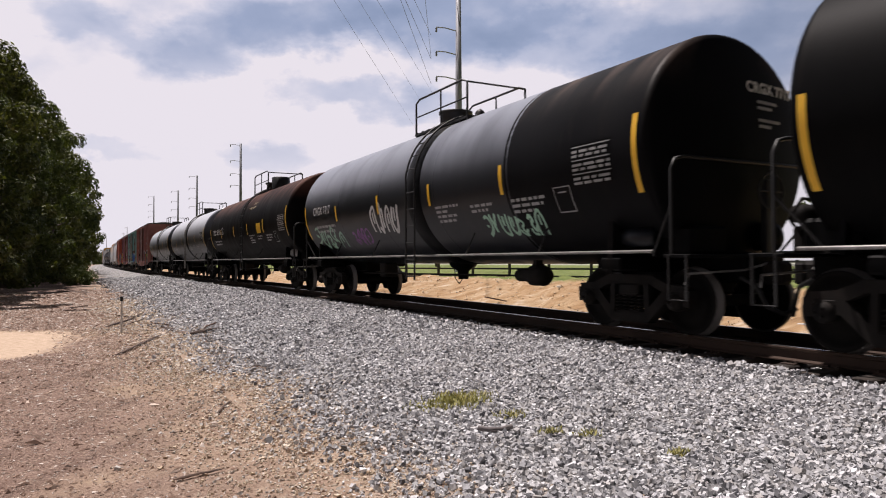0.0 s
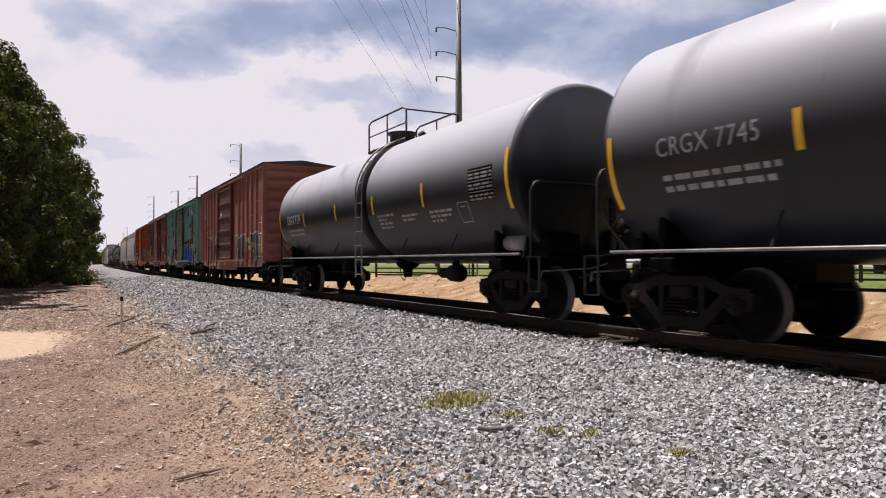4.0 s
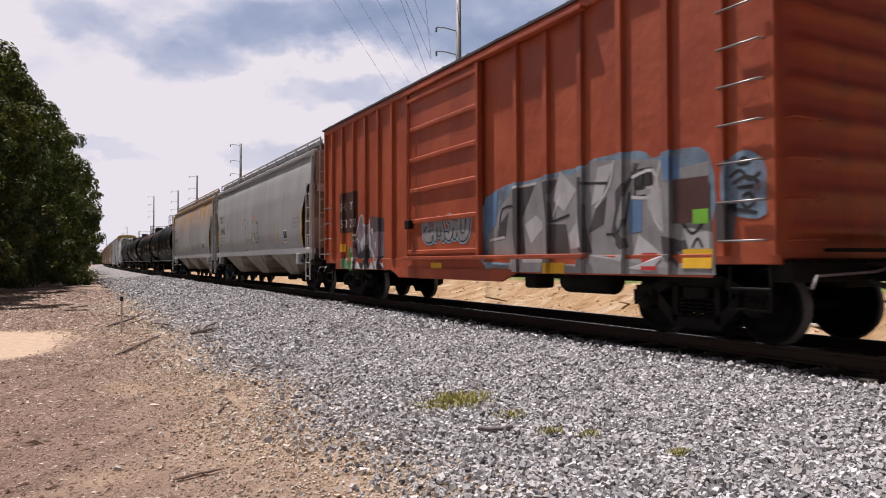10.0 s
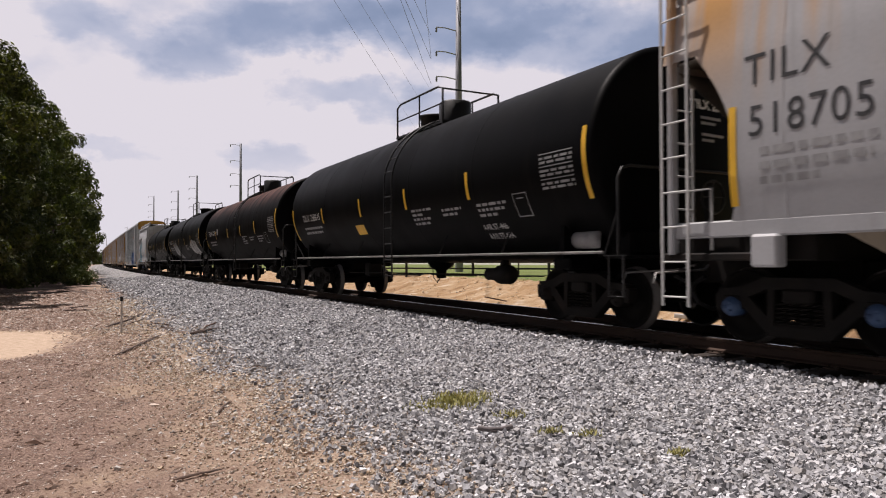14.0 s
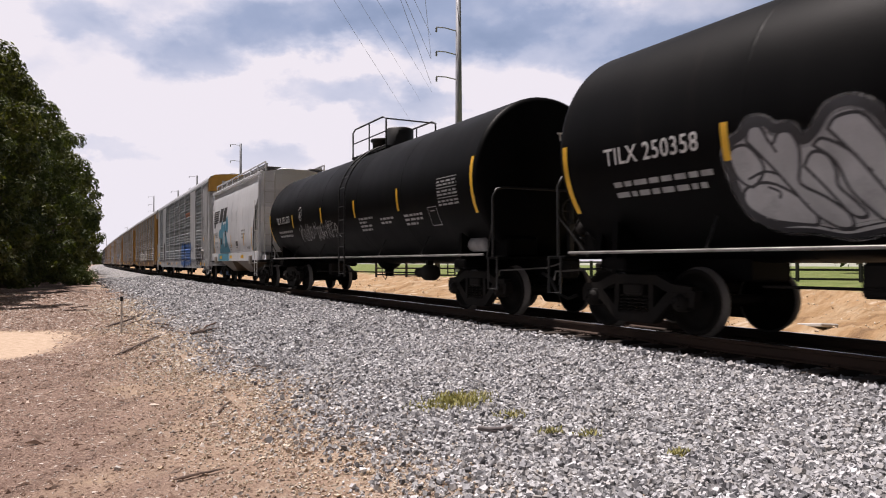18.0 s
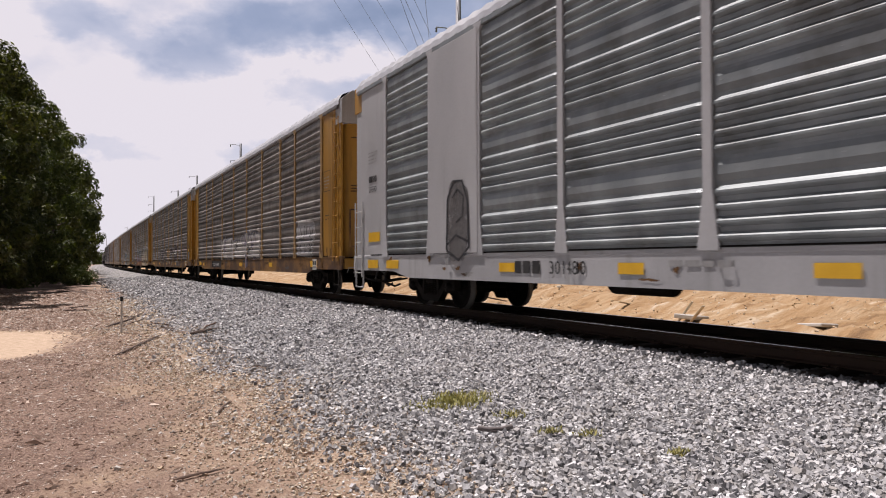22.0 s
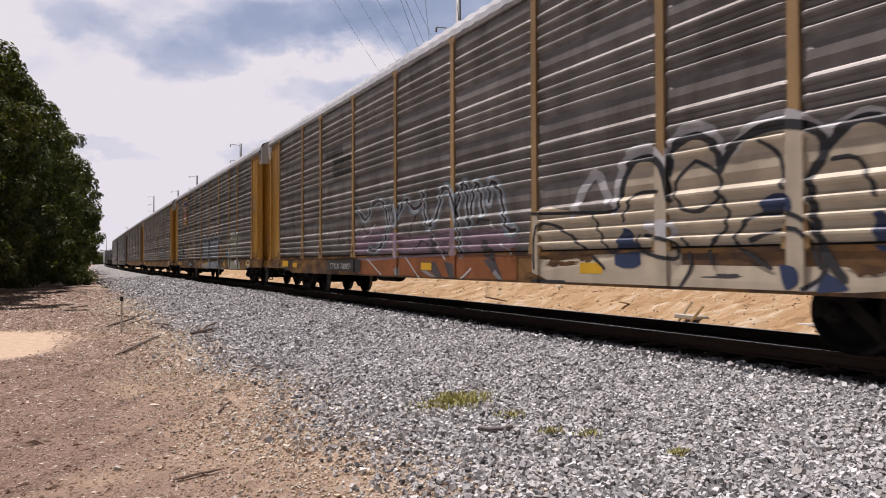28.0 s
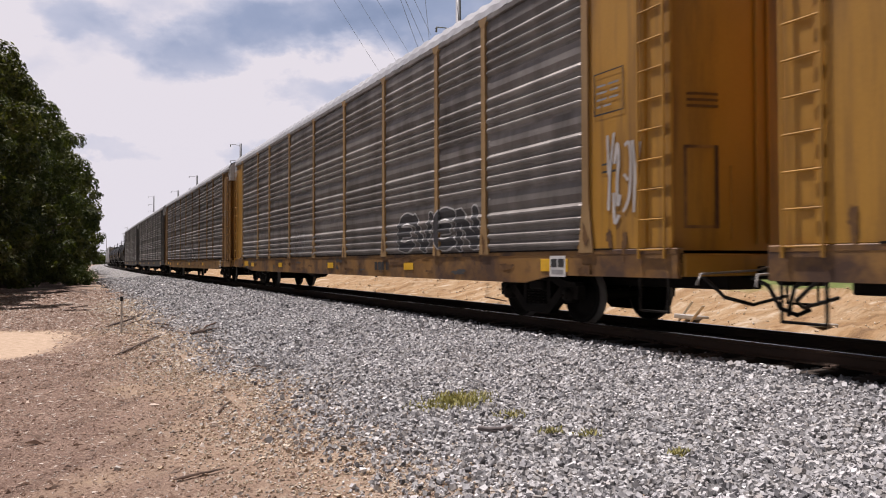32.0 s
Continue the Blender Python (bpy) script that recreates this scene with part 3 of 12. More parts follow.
def build_ground():
    def steps(edges):
        out = []
        for a, c, n in edges:
            out += [a + (c - a) * i / n for i in range(n)]
        return out + [edges[-1][1]]

    xs = steps([(-3000, -300, 4), (-300, -40, 6), (-40, -8, 8), (-8, 1, 22), (1, 11, 34), (11, 27, 80), (27, 60, 12), (60, 400, 6), (400, 3000, 4)])
    ys = steps([(-900, -60, 8), (-60, -4, 10), (-4, 36, 100), (36, 100, 50), (100, 400, 30), (400, 1500, 8), (1500, 4500, 4)])
    rows = []
    for y in ys:
        bend = track_x(y) - 8.34 if y < 700 else track_x(700) - 8.34
        rows.append([(x + bend * (1 if abs(x) < 200 else 0), y, ground_height(x + bend, y) if y < 700 else (-0.5 if x < 8 else 0.0)) for x in xs])
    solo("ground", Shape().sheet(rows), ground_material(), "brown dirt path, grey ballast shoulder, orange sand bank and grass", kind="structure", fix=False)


build_ground()


def slivers(points, sizes, seed, flat=0.4):
    """Splinters and crumbs at the points: a four-cornered chip each, turned at random."""
    rg = np.random.default_rng(seed)
    n = len(points)
    base = np.array([(1, 0.2, 0), (-0.9, 0.35, 0), (0.05, -0.6, 0), (0, 0.05, 1.0)])
    v = base[None] * (1 + rg.uniform(-0.4, 0.4, (n, 4, 3))) * np.stack([rg.uniform(0.8, 1.6, n), rg.uniform(0.6, 1.1, n), np.full(n, flat)], 1)[:, None]
    a, tip = rg.uniform(0, 2 * math.pi, n), rg.uniform(-0.3, 0.3, n)
    c, d = np.cos(a)[:, None], np.sin(a)[:, None]
    v = np.stack([v[:, :, 0] * c - v[:, :, 1] * d, v[:, :, 0] * d + v[:, :, 1] * c, v[:, :, 2] + v[:, :, 0] * tip[:, None] + 0.12], 2)
    v = v * sizes[:, None, None] + points[:, None]
    f = np.array([(0, 1, 3), (1, 2, 3), (2, 0, 3), (0, 2, 1)])[None] + (np.arange(n) * 4)[:, None, None]
    return v.reshape(-1, 3), f.reshape(-1, 3)


def rubble(points, sizes, seed, flat=0.7, rough=1.0, tumbled=0.5):
    """Crushed stones at the points: an eight-cornered lump each, worn and turned at random."""
    rg = np.random.default_rng(seed)
    base = np.array([(x, y, z) for x in (-1, 1) for y in (-1, 1) for z in (-1, 1)]) * 0.62
    quad = np.array([(0, 1, 3, 2), (4, 6, 7, 5), (0, 4, 5, 1), (2, 3, 7, 6), (0, 2, 6, 4), (1, 5, 7, 3)])
    n = len(points)
    v = base[None] * (1 + rough * rg.uniform(-0.28, 0.24, (n, 8, 1))) * (1 + rough * rg.uniform(-0.19, 0.17, (n, 8, 3)))
    v = v * np.stack([rg.uniform(0.8, 1.25, n), rg.uniform(0.65, 1.0, n), rg.uniform(0.7, 1.0, n) * flat / 0.7], 1)[:, None]
    q = rg.normal(size=(n, 4)) * np.array([2.2, tumbled, tumbled, 2.2])
    q /= np.linalg.norm(q, axis=1, keepdims=True)
    w, x, y, z = q.T
    R = np.stack([1 - 2 * (y * y + z * z), 2 * (x * y - z * w), 2 * (x * z + y * w), 2 * (x * y + z * w), 1 - 2 * (x * x + z * z), 2 * (y * z - x * w), 2 * (x * z - y * w), 2 * (y * z + x * w), 1 - 2 * (x * x + y * y)], 1).reshape(n, 3, 3)
    v = np.einsum("nij,nkj->nki", R, v) * sizes[:, None, None] + points[:, None]
    f = quad[None] + (np.arange(n) * 8)[:, None, None]
    return v.reshape(-1, 3), f.reshape(-1, 4)


def raw_mesh(name, v, f, mat, worn=False):
    me = bpy.data.meshes.new(name)
    me.vertices.add(len(v))
    me.vertices.foreach_set("co", np.asarray(v, dtype=np.float32).ravel())
    k = f.shape[1]
    me.loops.add(f.size)
    me.loops.foreach_set("vertex_index", f.astype(np.int32).ravel())
    me.polygons.add(len(f))
    me.polygons.foreach_set("loop_start", np.arange(0, f.size, k, dtype=np.int32))
    me.update(calc_edges=True)
    me.polygons.foreach_set("use_smooth", np.full(len(f), worn))
    me.materials.append(mat)
    return me


ballast_mix = island_material("ballast_stone", [(0.10, 0.10, 0.106), (0.33, 0.33, 0.345), (0.48, 0.48, 0.498), (0.16, 0.157, 0.16), (0.63, 0.63, 0.648), (0.24, 0.228, 0.22), (0.80, 0.80, 0.815), (0.37, 0.352, 0.338), (0.45, 0.45, 0.466)], 0.8)
ballast_piece = material("ballast_stone_piece", [(0.22, 0.22, 0.225), (0.48, 0.48, 0.49)], 0.3, (1, 1, 1), 0.8, 0, 0.3, 60, per_object=0.35)
chip_mix = island_material("wood_chip", [(0.22, 0.14, 0.105), (0.40, 0.28, 0.215), (0.28, 0.185, 0.14), (0.55, 0.42, 0.335), (0.34, 0.235, 0.18), (0.85, 0.77, 0.70), (0.30, 0.20, 0.15), (0.70, 0.58, 0.49)], 0.85)


toe_mix = island_material("browned_stone", [(0.30, 0.22, 0.16), (0.50, 0.39, 0.28), (0.62, 0.51, 0.39), (0.36, 0.285, 0.22), (0.72, 0.63, 0.52), (0.46, 0.43, 0.40), (0.60, 0.57, 0.54)], 0.85)


def build_ballast():
    rg = np.random.default_rng(4)
    pts, size = [], []
    for y0, y1, dens, s in ((-5.0, 2.0, 200, 0.030), (2.0, 6.5, 1750, 0.0215), (6.5, 11.0, 1350, 0.0235), (11.0, 18.0, 800, 0.0285), (18.0, 32.0, 400, 0.036), (32.0, 70.0, 130, 0.056)):
        n = int(dens * (y1 - y0) * 5.9)
        x, y = rg.uniform(1.2, 7.1, n), rg.uniform(y0, y1, n)
        keep = rg.uniform(0, 1, n) < np.clip((x - 1.6 - 0.3 * np.sin(y * 1.3) * np.sin(y * 0.41 + 1)) / 1.3, 0.02, 1) ** 1.4
        x, y = x[keep], y[keep]
        z = np.array([ground_height(a, c) for a, c in zip(x + np.where(y > 0, 0.000051 * y * y, 0), y)])
        sz = s * rg.lognormal(0, 0.2, len(x))
        pts.append(np.stack([x + np.where(y > 0, 0.000051 * y * y, 0), y, z + sz * rg.uniform(-0.4, 1.0, len(x))], 1))
        size.append(sz)
    # heaped against the tie ends
    n = 5200
    y = 2.0 + 32 * rg.uniform(0, 1, n) ** 1.4
    x = rg.uniform(6.82, 7.22, n)
    pts.append(np.stack([x + 0.000051 * y * y, y, -0.255 + 0.05 * rg.random(n)], 1))
    size.append((0.022 + y * 0.0009) * rg.lognormal(0, 0.25, n))
    # between the rails and beyond them
    n = 9000
    x, y = rg.uniform(7.1, 10.6, n), rg.uniform(2.0, 34.0, n)
    pts.append(np.stack([x + 0.000051 * y * y, y, np.full(n, -0.27)], 1))
    size.append(np.full(n, 0.045))
    pts, size = np.concatenate(pts), np.concatenate(size)
    ob = solo("ballast", raw_mesh("ballast", *rubble(pts, size, 5, 0.75, 0.9, 0.65), ballast_mix), None, "loose crushed grey granite ballast beside the track", "gravel", kind="stuff")
    # the nearest ones, one by one
    for k in range(6):
        v, f = rubble(np.zeros((1, 3)), np.array([0.0225]), 60 + k, 0.75, 0.9, 0.65)
        STONES.append(raw_mesh("stone", v, f, ballast_piece))
    for i in range(280):
        x, y = rg.uniform(1.8, 4.6), rg.uniform(3.1, 5.6)
        o = part("stone", STONES[i % 6], None, ob, at=pose(x, y, ground_height(x, y) + 0.018, 0, 0, rg.uniform(0, 360)))
    # stones browned by dirt along the toe
    n = 50000
    y = -4.0 + 35.5 * rg.uniform(0, 1, n) ** 1.35
    x = 1.95 + rg.normal(0, 0.55, n) + 0.3 * np.sin(y * 1.3) * np.sin(y * 0.41 + 1)
    z = np.array([ground_height(a, c) for a, c in zip(x, y)])
    solo("toe_stones", raw_mesh("toe_stones", *rubble(np.stack([x, y, z + 0.004], 1), 0.0108 * rg.lognormal(0, 0.35, n) * (0.75 + np.maximum(y, 1.5) / 18), 8, 0.8, 1.1, 0.8), toe_mix), None, "dirt-browned stones at the foot of the ballast", "gravel", kind="stuff")
    # wood chips and pebbles over the dirt
    n = 210000
    y = -4.0 + 48.5 * rg.uniform(0, 1, n) ** 1.5
    x = rg.uniform(-3.5, 2.6, n)
    bare = (((x + 2.3) * 0.42) ** 2 + ((y - 16.4) * 0.27) ** 2) > rg.uniform(0.7, 1.3, n)
    x, y = x[bare], y[bare]
    n = len(x)
    z = np.array([ground_height(a, c) for a, c in zip(x, y)])
    sz = 0.0094 * rg.lognormal(0, 0.45, n) * (0.75 + np.maximum(y, 1.5) / 16)
    solo("wood_chips", raw_mesh("wood_chips", *slivers(np.stack([x, y, z + 0.001], 1), sz, 9), chip_mix), None, "scattered pale wood chips and pebbles on the dirt", "chips", kind="stuff")


STONES = []
build_ballast()


# ---- track ----


def build_track():
    tr = thing("railway_track", "single railway track with rusty steel rails on dark wooden ties", "track", kind="structure")
    prof = [(-0.07, -0.171), (0.07, -0.171), (0.07, -0.155), (0.012, -0.135), (0.010, -0.05), (0.034, -0.04), (0.036, -0.012), (0.026, -0.003), (-0.026, -0.003), (-0.036, -0.012), (-0.034, -0.04), (-0.010, -0.05), (-0.012, -0.135), (-0.07, -0.155)]
    ys = [-60 + 6 * i for i in range(40)] + [180 + 20 * i for i in range(28)]
    for off in (-0.7535, 0.7535):
        s, h = Shape(), Shape()
        s.sheet([[(track_x(y) + off + a, y, z) for a, z in prof + prof[:1]] for y in ys], False)
        h.sheet([[(track_x(y) + off + a, y, z) for a, z in ((-0.030, -0.001), (-0.022, 0.0), (0.022, 0.0), (0.030, -0.001))] for y in ys], False)
        r = part("rail", s, rail_side, tr, "rusty steel rail with a worn shiny head")
        part("rail_head", h, rail_top, r, fix=False)
    tie = Shape().box(-1.3, 1.3, -0.115, 0.115, -0.36, -0.185, 0.015)
    tie_me = tie.mesh("tie", tie_wood)
    plate = Shape()
    for off in (-0.7535, 0.7535):
        plate.box(off - 0.19, off + 0.19, -0.09, 0.09, -0.187, -0.168, 0.004)
        for a in (-0.12, 0.12):
            for c in (-0.06, 0.06):
                plate.box(off + a - 0.014, off + a + 0.014, c - 0.014, c + 0.014, -0.17, -0.145)
    plate_me = plate.mesh("tie_plates", rail_side)
    rg = random.Random(3)
    y = 0.0
    for i in range(130):
        y += 0.53
        o = part("tie", tie_me, None, tr, at=pose(track_x(y) + rg.uniform(-0.07, 0.07), y, rg.uniform(-0.015, 0.01), 0, rg.uniform(-0.4, 0.4), rg.uniform(-1.5, 1.5)))
        if i < 60:
            part("tie_plate", plate_me, None, o, "rusty tie plates with spikes")
    rest = Shape()
    for k in range(400):
        yy = y + 0.53 * (k + 1)
        rest.box(track_x(yy) - 1.3, track_x(yy) + 1.3, yy - 0.115, yy + 0.115, -0.36, -0.185)
    o = part("far_ties", rest, tie_wood, tr, fix=False)
    o["kind"] = "stuff"


build_track()


# ---- trees ----
leaf_mats = [island_material("leaves_" + n, c, 0.55, thin=0.22) for n, c in (
    ("deep_green", [(0.034, 0.047, 0.014), (0.056, 0.074, 0.021), (0.085, 0.104, 0.03)]),
    ("mid_green", [(0.038, 0.05, 0.015), (0.064, 0.08, 0.023), (0.10, 0.116, 0.034)]),
    ("olive_green", [(0.045, 0.052, 0.016), (0.075, 0.084, 0.025), (0.115, 0.12, 0.038)]))]
bark = material("grey_brown_bark", [(0.06, 0.045, 0.035), (0.13, 0.10, 0.08)], 6, (1, 1, 0.2), 0.9, 0, 0.6, 30)


def leaf_cloud(centres, radii, count, size, seed):
    """Leaves as small bent four-cornered blades, gathered round clump centres."""
    rg = np.random.default_rng(seed)
    centres, radii = np.asarray(centres), np.asarray(radii)
    k = rg.choice(len(centres), count, p=radii ** 2 / (radii ** 2).sum())
    d = rg.normal(size=(count, 3))
    d /= np.linalg.norm(d, axis=1, keepdims=True)
    p = centres[k] + d * radii[k, None] * rg.uniform(0.45, 1.05, count)[:, None] ** 0.6
    nrm = d * 0.9 + rg.normal(size=(count, 3)) * 0.42 + np.array([0, 0, 0.35])
    nrm /= np.linalg.norm(nrm, axis=1, keepdims=True)
    a = np.cross(nrm, rg.normal(size=(count, 3)))
    a /= np.linalg.norm(a, axis=1, keepdims=True)
    c = np.cross(nrm, a)
    s = size * rg.uniform(0.6, 1.5, count)[:, None]
    v = np.stack([p - a * s, p + c * s * 0.45 + nrm * s * 0.12, p + a * s, p - c * s * 0.45 + nrm * s * 0.12], 1)
    return v.reshape(-1, 3), np.arange(count * 4).reshape(-1, 4)


def tree(x, y, height, spread, seed, leaves=5200, size=0.22, low=0.1, group="trees beside the path", label="tall leafy green broadleaf tree beside the dirt path"):
    rg = random.Random(seed)
    z0 = ground_height(x, y) - 0.05
    t = thing("tree", label, "tree", group, pose(x, y, z0))
    s = Shape()
    top = height * 0.72
    spine = [(0.3 * math.sin(k * 1.7 + seed), 0.3 * math.cos(k * 1.3 + seed), top * k / 6) for k in range(7)]
    for k in range(6):
        r = (0.26 * (1 - k / 7) + 0.04) * height / 13
        s.pipe([spine[k], spine[k + 1]], r, 8)
    part("trunk", s, bark, t)
    cs, rs = [], []
    limbs = Shape()
    for k in range(90):
        h = height * (low + (0.95 - low) * (k + rg.random()) / 90)
        f = (h / height - low) / (1 - low)
        wide = spread * (0.38 + 0.80 * math.sin(math.pi * min(1, f * 0.78 + 0.10))) * (1.0 if f < 0.7 else 1.0 - 0.6 * (f - 0.7) / 0.3)
        a = k * 2.4 + rg.uniform(-0.4, 0.4)
        q = rg.uniform(0.35, 1.05)
        c = (wide * q * math.cos(a), wide * q * math.sin(a), h)
        cs.append(c)
        rs.append(rg.uniform(0.5, 1.15) * spread * 0.235)
        if k % 8 == 0 and h > 1.2:
            b = spine[min(6, int(h * 0.8 / top * 6))]
            limbs.pipe([b, ((b[0] + c[0]) / 2, (b[1] + c[1]) / 2, (b[2] + c[2]) / 2 + 0.3), c], 0.06, 5)
    part("limbs", limbs, bark, t)
    part("crown", raw_mesh("crown", *leaf_cloud(cs, rs, leaves, size, seed), leaf_mats[seed % 3]), None, t)
    return t


for i, (x, y, h, w) in enumerate([(-5.6, 33, 12.6, 3.2), (-7.6, 24, 13, 3.4), (-4.9, 40, 12.4, 3.0), (-4.4, 47, 14.4, 3.1), (-3.6, 54, 14.6, 3.3), (-3.0, 61, 15.2, 3.4), (-2.4, 69, 14.8, 3.5), (-1.7, 78, 14.4, 3.4),
                                   (-1.1, 88, 13.4, 3.5), (-0.6, 99, 12.6, 3.6), (-0.1, 111, 12.2, 3.7), (0.3, 125, 12.0, 3.8), (0.8, 141, 11.5, 4.0), (-8, 50, 16, 3.8), (-7, 66, 16, 3.8), (-6, 84, 15, 3.8)]):
    tree(x, y, h, w, 20 + i, 26000 if y < 66 else 10000, 0.125 if y < 66 else 0.19, low=0.03 if i < 8 else 0.08)
for i, (x, y, h, w) in enumerate([(40, 210, 13, 5), (48, 222, 12, 5), (38, 250, 13, 5), (62, 118, 21, 5.5), (34, 300, 14, 6), (53, 30, 14.5, 4.5), (60, 24, 15.5, 5), (64, 36, 13, 4.5)]):
    tree(x, y, h, w, 50 + i, 3500, 0.40, group="trees beyond the track", label="rounded green tree far beyond the railway track")


def shrub(x, y, wide, tall, seed):
    rg = random.Random(seed)
    t = thing("shrub", "low leafy green shrub at the foot of the trees", "shrub", "shrubs beside the path", pose(x, y, ground_height(x, y) - 0.05))
    cs = [(wide * rg.uniform(-0.5, 0.5), wide * rg.uniform(-0.5, 0.5), tall * rg.uniform(0.15, 0.75)) for _ in range(26)]
    part("stems", Shape().pipe([(0, 0, 0), (0.1, 0.05, tall * 0.6)], 0.03, 5).pipe([(0, 0, 0), (-0.2, 0.1, tall * 0.5)], 0.025, 5), bark, t)
    part("foliage", raw_mesh("foliage", *leaf_cloud(cs, [tall * 0.26] * 26, 2600, 0.07, seed), weed_leaf), None, t)


weed_leaf = island_material("bright_shrub_leaves", [(0.04, 0.058, 0.016), (0.07, 0.09, 0.026), (0.11, 0.13, 0.04)], 0.6, thin=0.15)
for i, q in enumerate(((0.4, 56.0, 1.6, 1.1), (0.9, 62.0, 2.0, 1.5))):
    shrub(*q, 140 + i)


def woods():
    """Far tree line along the horizon."""
    rg = np.random.default_rng(12)
    cs, rs = [], []
    for k in range(150):
        a = math.radians(-40 + 54 * k / 149 + rg.uniform(-0.2, 0.2))
        d = rg.uniform(640, 760)
        h = rg.uniform(5, 13) if a < math.radians(12) else rg.uniform(2, 5)
        cs.append((d * math.sin(a), d * math.cos(a), h * 0.45))
        rs.append(h * 0.75)
    solo("far_woods", raw_mesh("far_woods", *leaf_cloud(cs, rs, 16000, 2.2, 13), leaf_mats[0]), None, "distant hazy green tree line on the horizon", "woods", kind="stuff")


woods()
# ---- poles and wires ----
pole_steel = material("weathered_pole_steel", [(0.27, 0.28, 0.31), (0.36, 0.37, 0.40)], 1.0, (1, 1, 0.2), 0.6, 0.2, 0.05, 30)
pole_wood = material("grey_pole_wood", [(0.20, 0.17, 0.15), (0.30, 0.27, 0.24)], 2.0, (1, 1, 0.1), 0.85, 0, 0.2, 40)
wire_grey = material("dull_wire", [(0.10, 0.10, 0.11), (0.16, 0.16, 0.17)], 2.0, (1, 1, 1), 0.5, 0.5, 0, 40)
glassy_grey = material("grey_insulator", [(0.25, 0.26, 0.28), (0.35, 0.36, 0.38)], 3.0, (1, 1, 1), 0.3, 0, 0, 40)


def utility_pole(x, y, height, r, arms, mat, label):
    t = thing("utility_pole", label, "pole", "power line poles", pose(x, y, -0.1))
    part("shaft", Shape().lathe([(0, r), (height * 0.5, r * 0.85), (height, r * 0.62), (height + 0.05, 0.0)], "z", n=14), mat, t)
    for z, length in arms:
        a = Shape().pipe([(0, 0, z), (-length * 0.6, 0, z + 0.12), (-length, 0, z + 0.05)], 0.05, 6)
        arm = part("arm", a, mat, t)
        ins = Shape().lathe([(-0.45, 0.03), (-0.42, 0.11), (-0.33, 0.05), (-0.28, 0.11), (-0.19, 0.05), (-0.14, 0.11), (-0.05, 0.05), (0, 0.03)], "z", (-length, 0, z + 0.05), 8)
        part("insulator", ins, glassy_grey, arm)
    return t


ARMS = [(24.7, 2.1), (21.4, 2.2), (19.3, 2.2), (17.1, 2.2)]
utility_pole(30.1, 53.0, 25.2, 0.36, ARMS, pole_steel, "tall tapered grey steel transmission pole with side arms")
for x, y, h in ((30.0, 141, 24.8), (30.0, 195, 24.4), (30.3, 234, 24.0), (30.0, 303, 28.0)):
    utility_pole(x, y, h, 0.34, [(h - 0.4, 2.0), (h - 3.6, 2.0), (h - 6.2, 2.0), (h - 8.5, 2.0)], pole_steel, "distant tall steel transmission pole with side arms")
for x, y, h in ((24, 360, 18), (27, 430, 18), (22, 520, 18)):
    utility_pole(x, y, h, 0.2, [(h - 0.5, 1.0)], pole_wood, "distant wooden utility pole beyond the train")


# ---- sticks, weeds and litter on the ground ----
dead_wood = material("weathered_dead_wood", [(0.05, 0.033, 0.026), (0.13, 0.088, 0.07)], 5, (1, 1, 1), 0.9, 0, 0.5, 40, per_object=0.4)
pale_wood = material("pale_split_wood", [(0.40, 0.32, 0.22), (0.55, 0.46, 0.34)], 5, (1, 1, 1), 0.85, 0, 0.3, 40)
def splinter(pts, r0, r1, seed):
    """A broken branch: flattened, uneven and tapering along its points."""
    rg = random.Random(seed)
    rows = []
    for i, p in enumerate(pts):
        a, c = Vector(pts[max(0, i - 1)]), Vector(pts[min(len(pts) - 1, i + 1)])
        d = (c - a).normalized()
        w = d.cross(Vector((0, 0, 1))).normalized()
        q = i / (len(pts) - 1)
        r = (r0 + (r1 - r0) * q) * rg.uniform(0.75, 1.2) * (0.25 if i in (0, len(pts) - 1) else 1)
        ring = [Vector(p) + w * r * math.cos(2 * math.pi * k / 7) + Vector((0, 0, 0.6 * r * math.sin(2 * math.pi * k / 7) * rg.uniform(0.7, 1.2))) for k in range(7)]
        rows.append(ring + ring[:1])
    return Shape().sheet(rows, False)


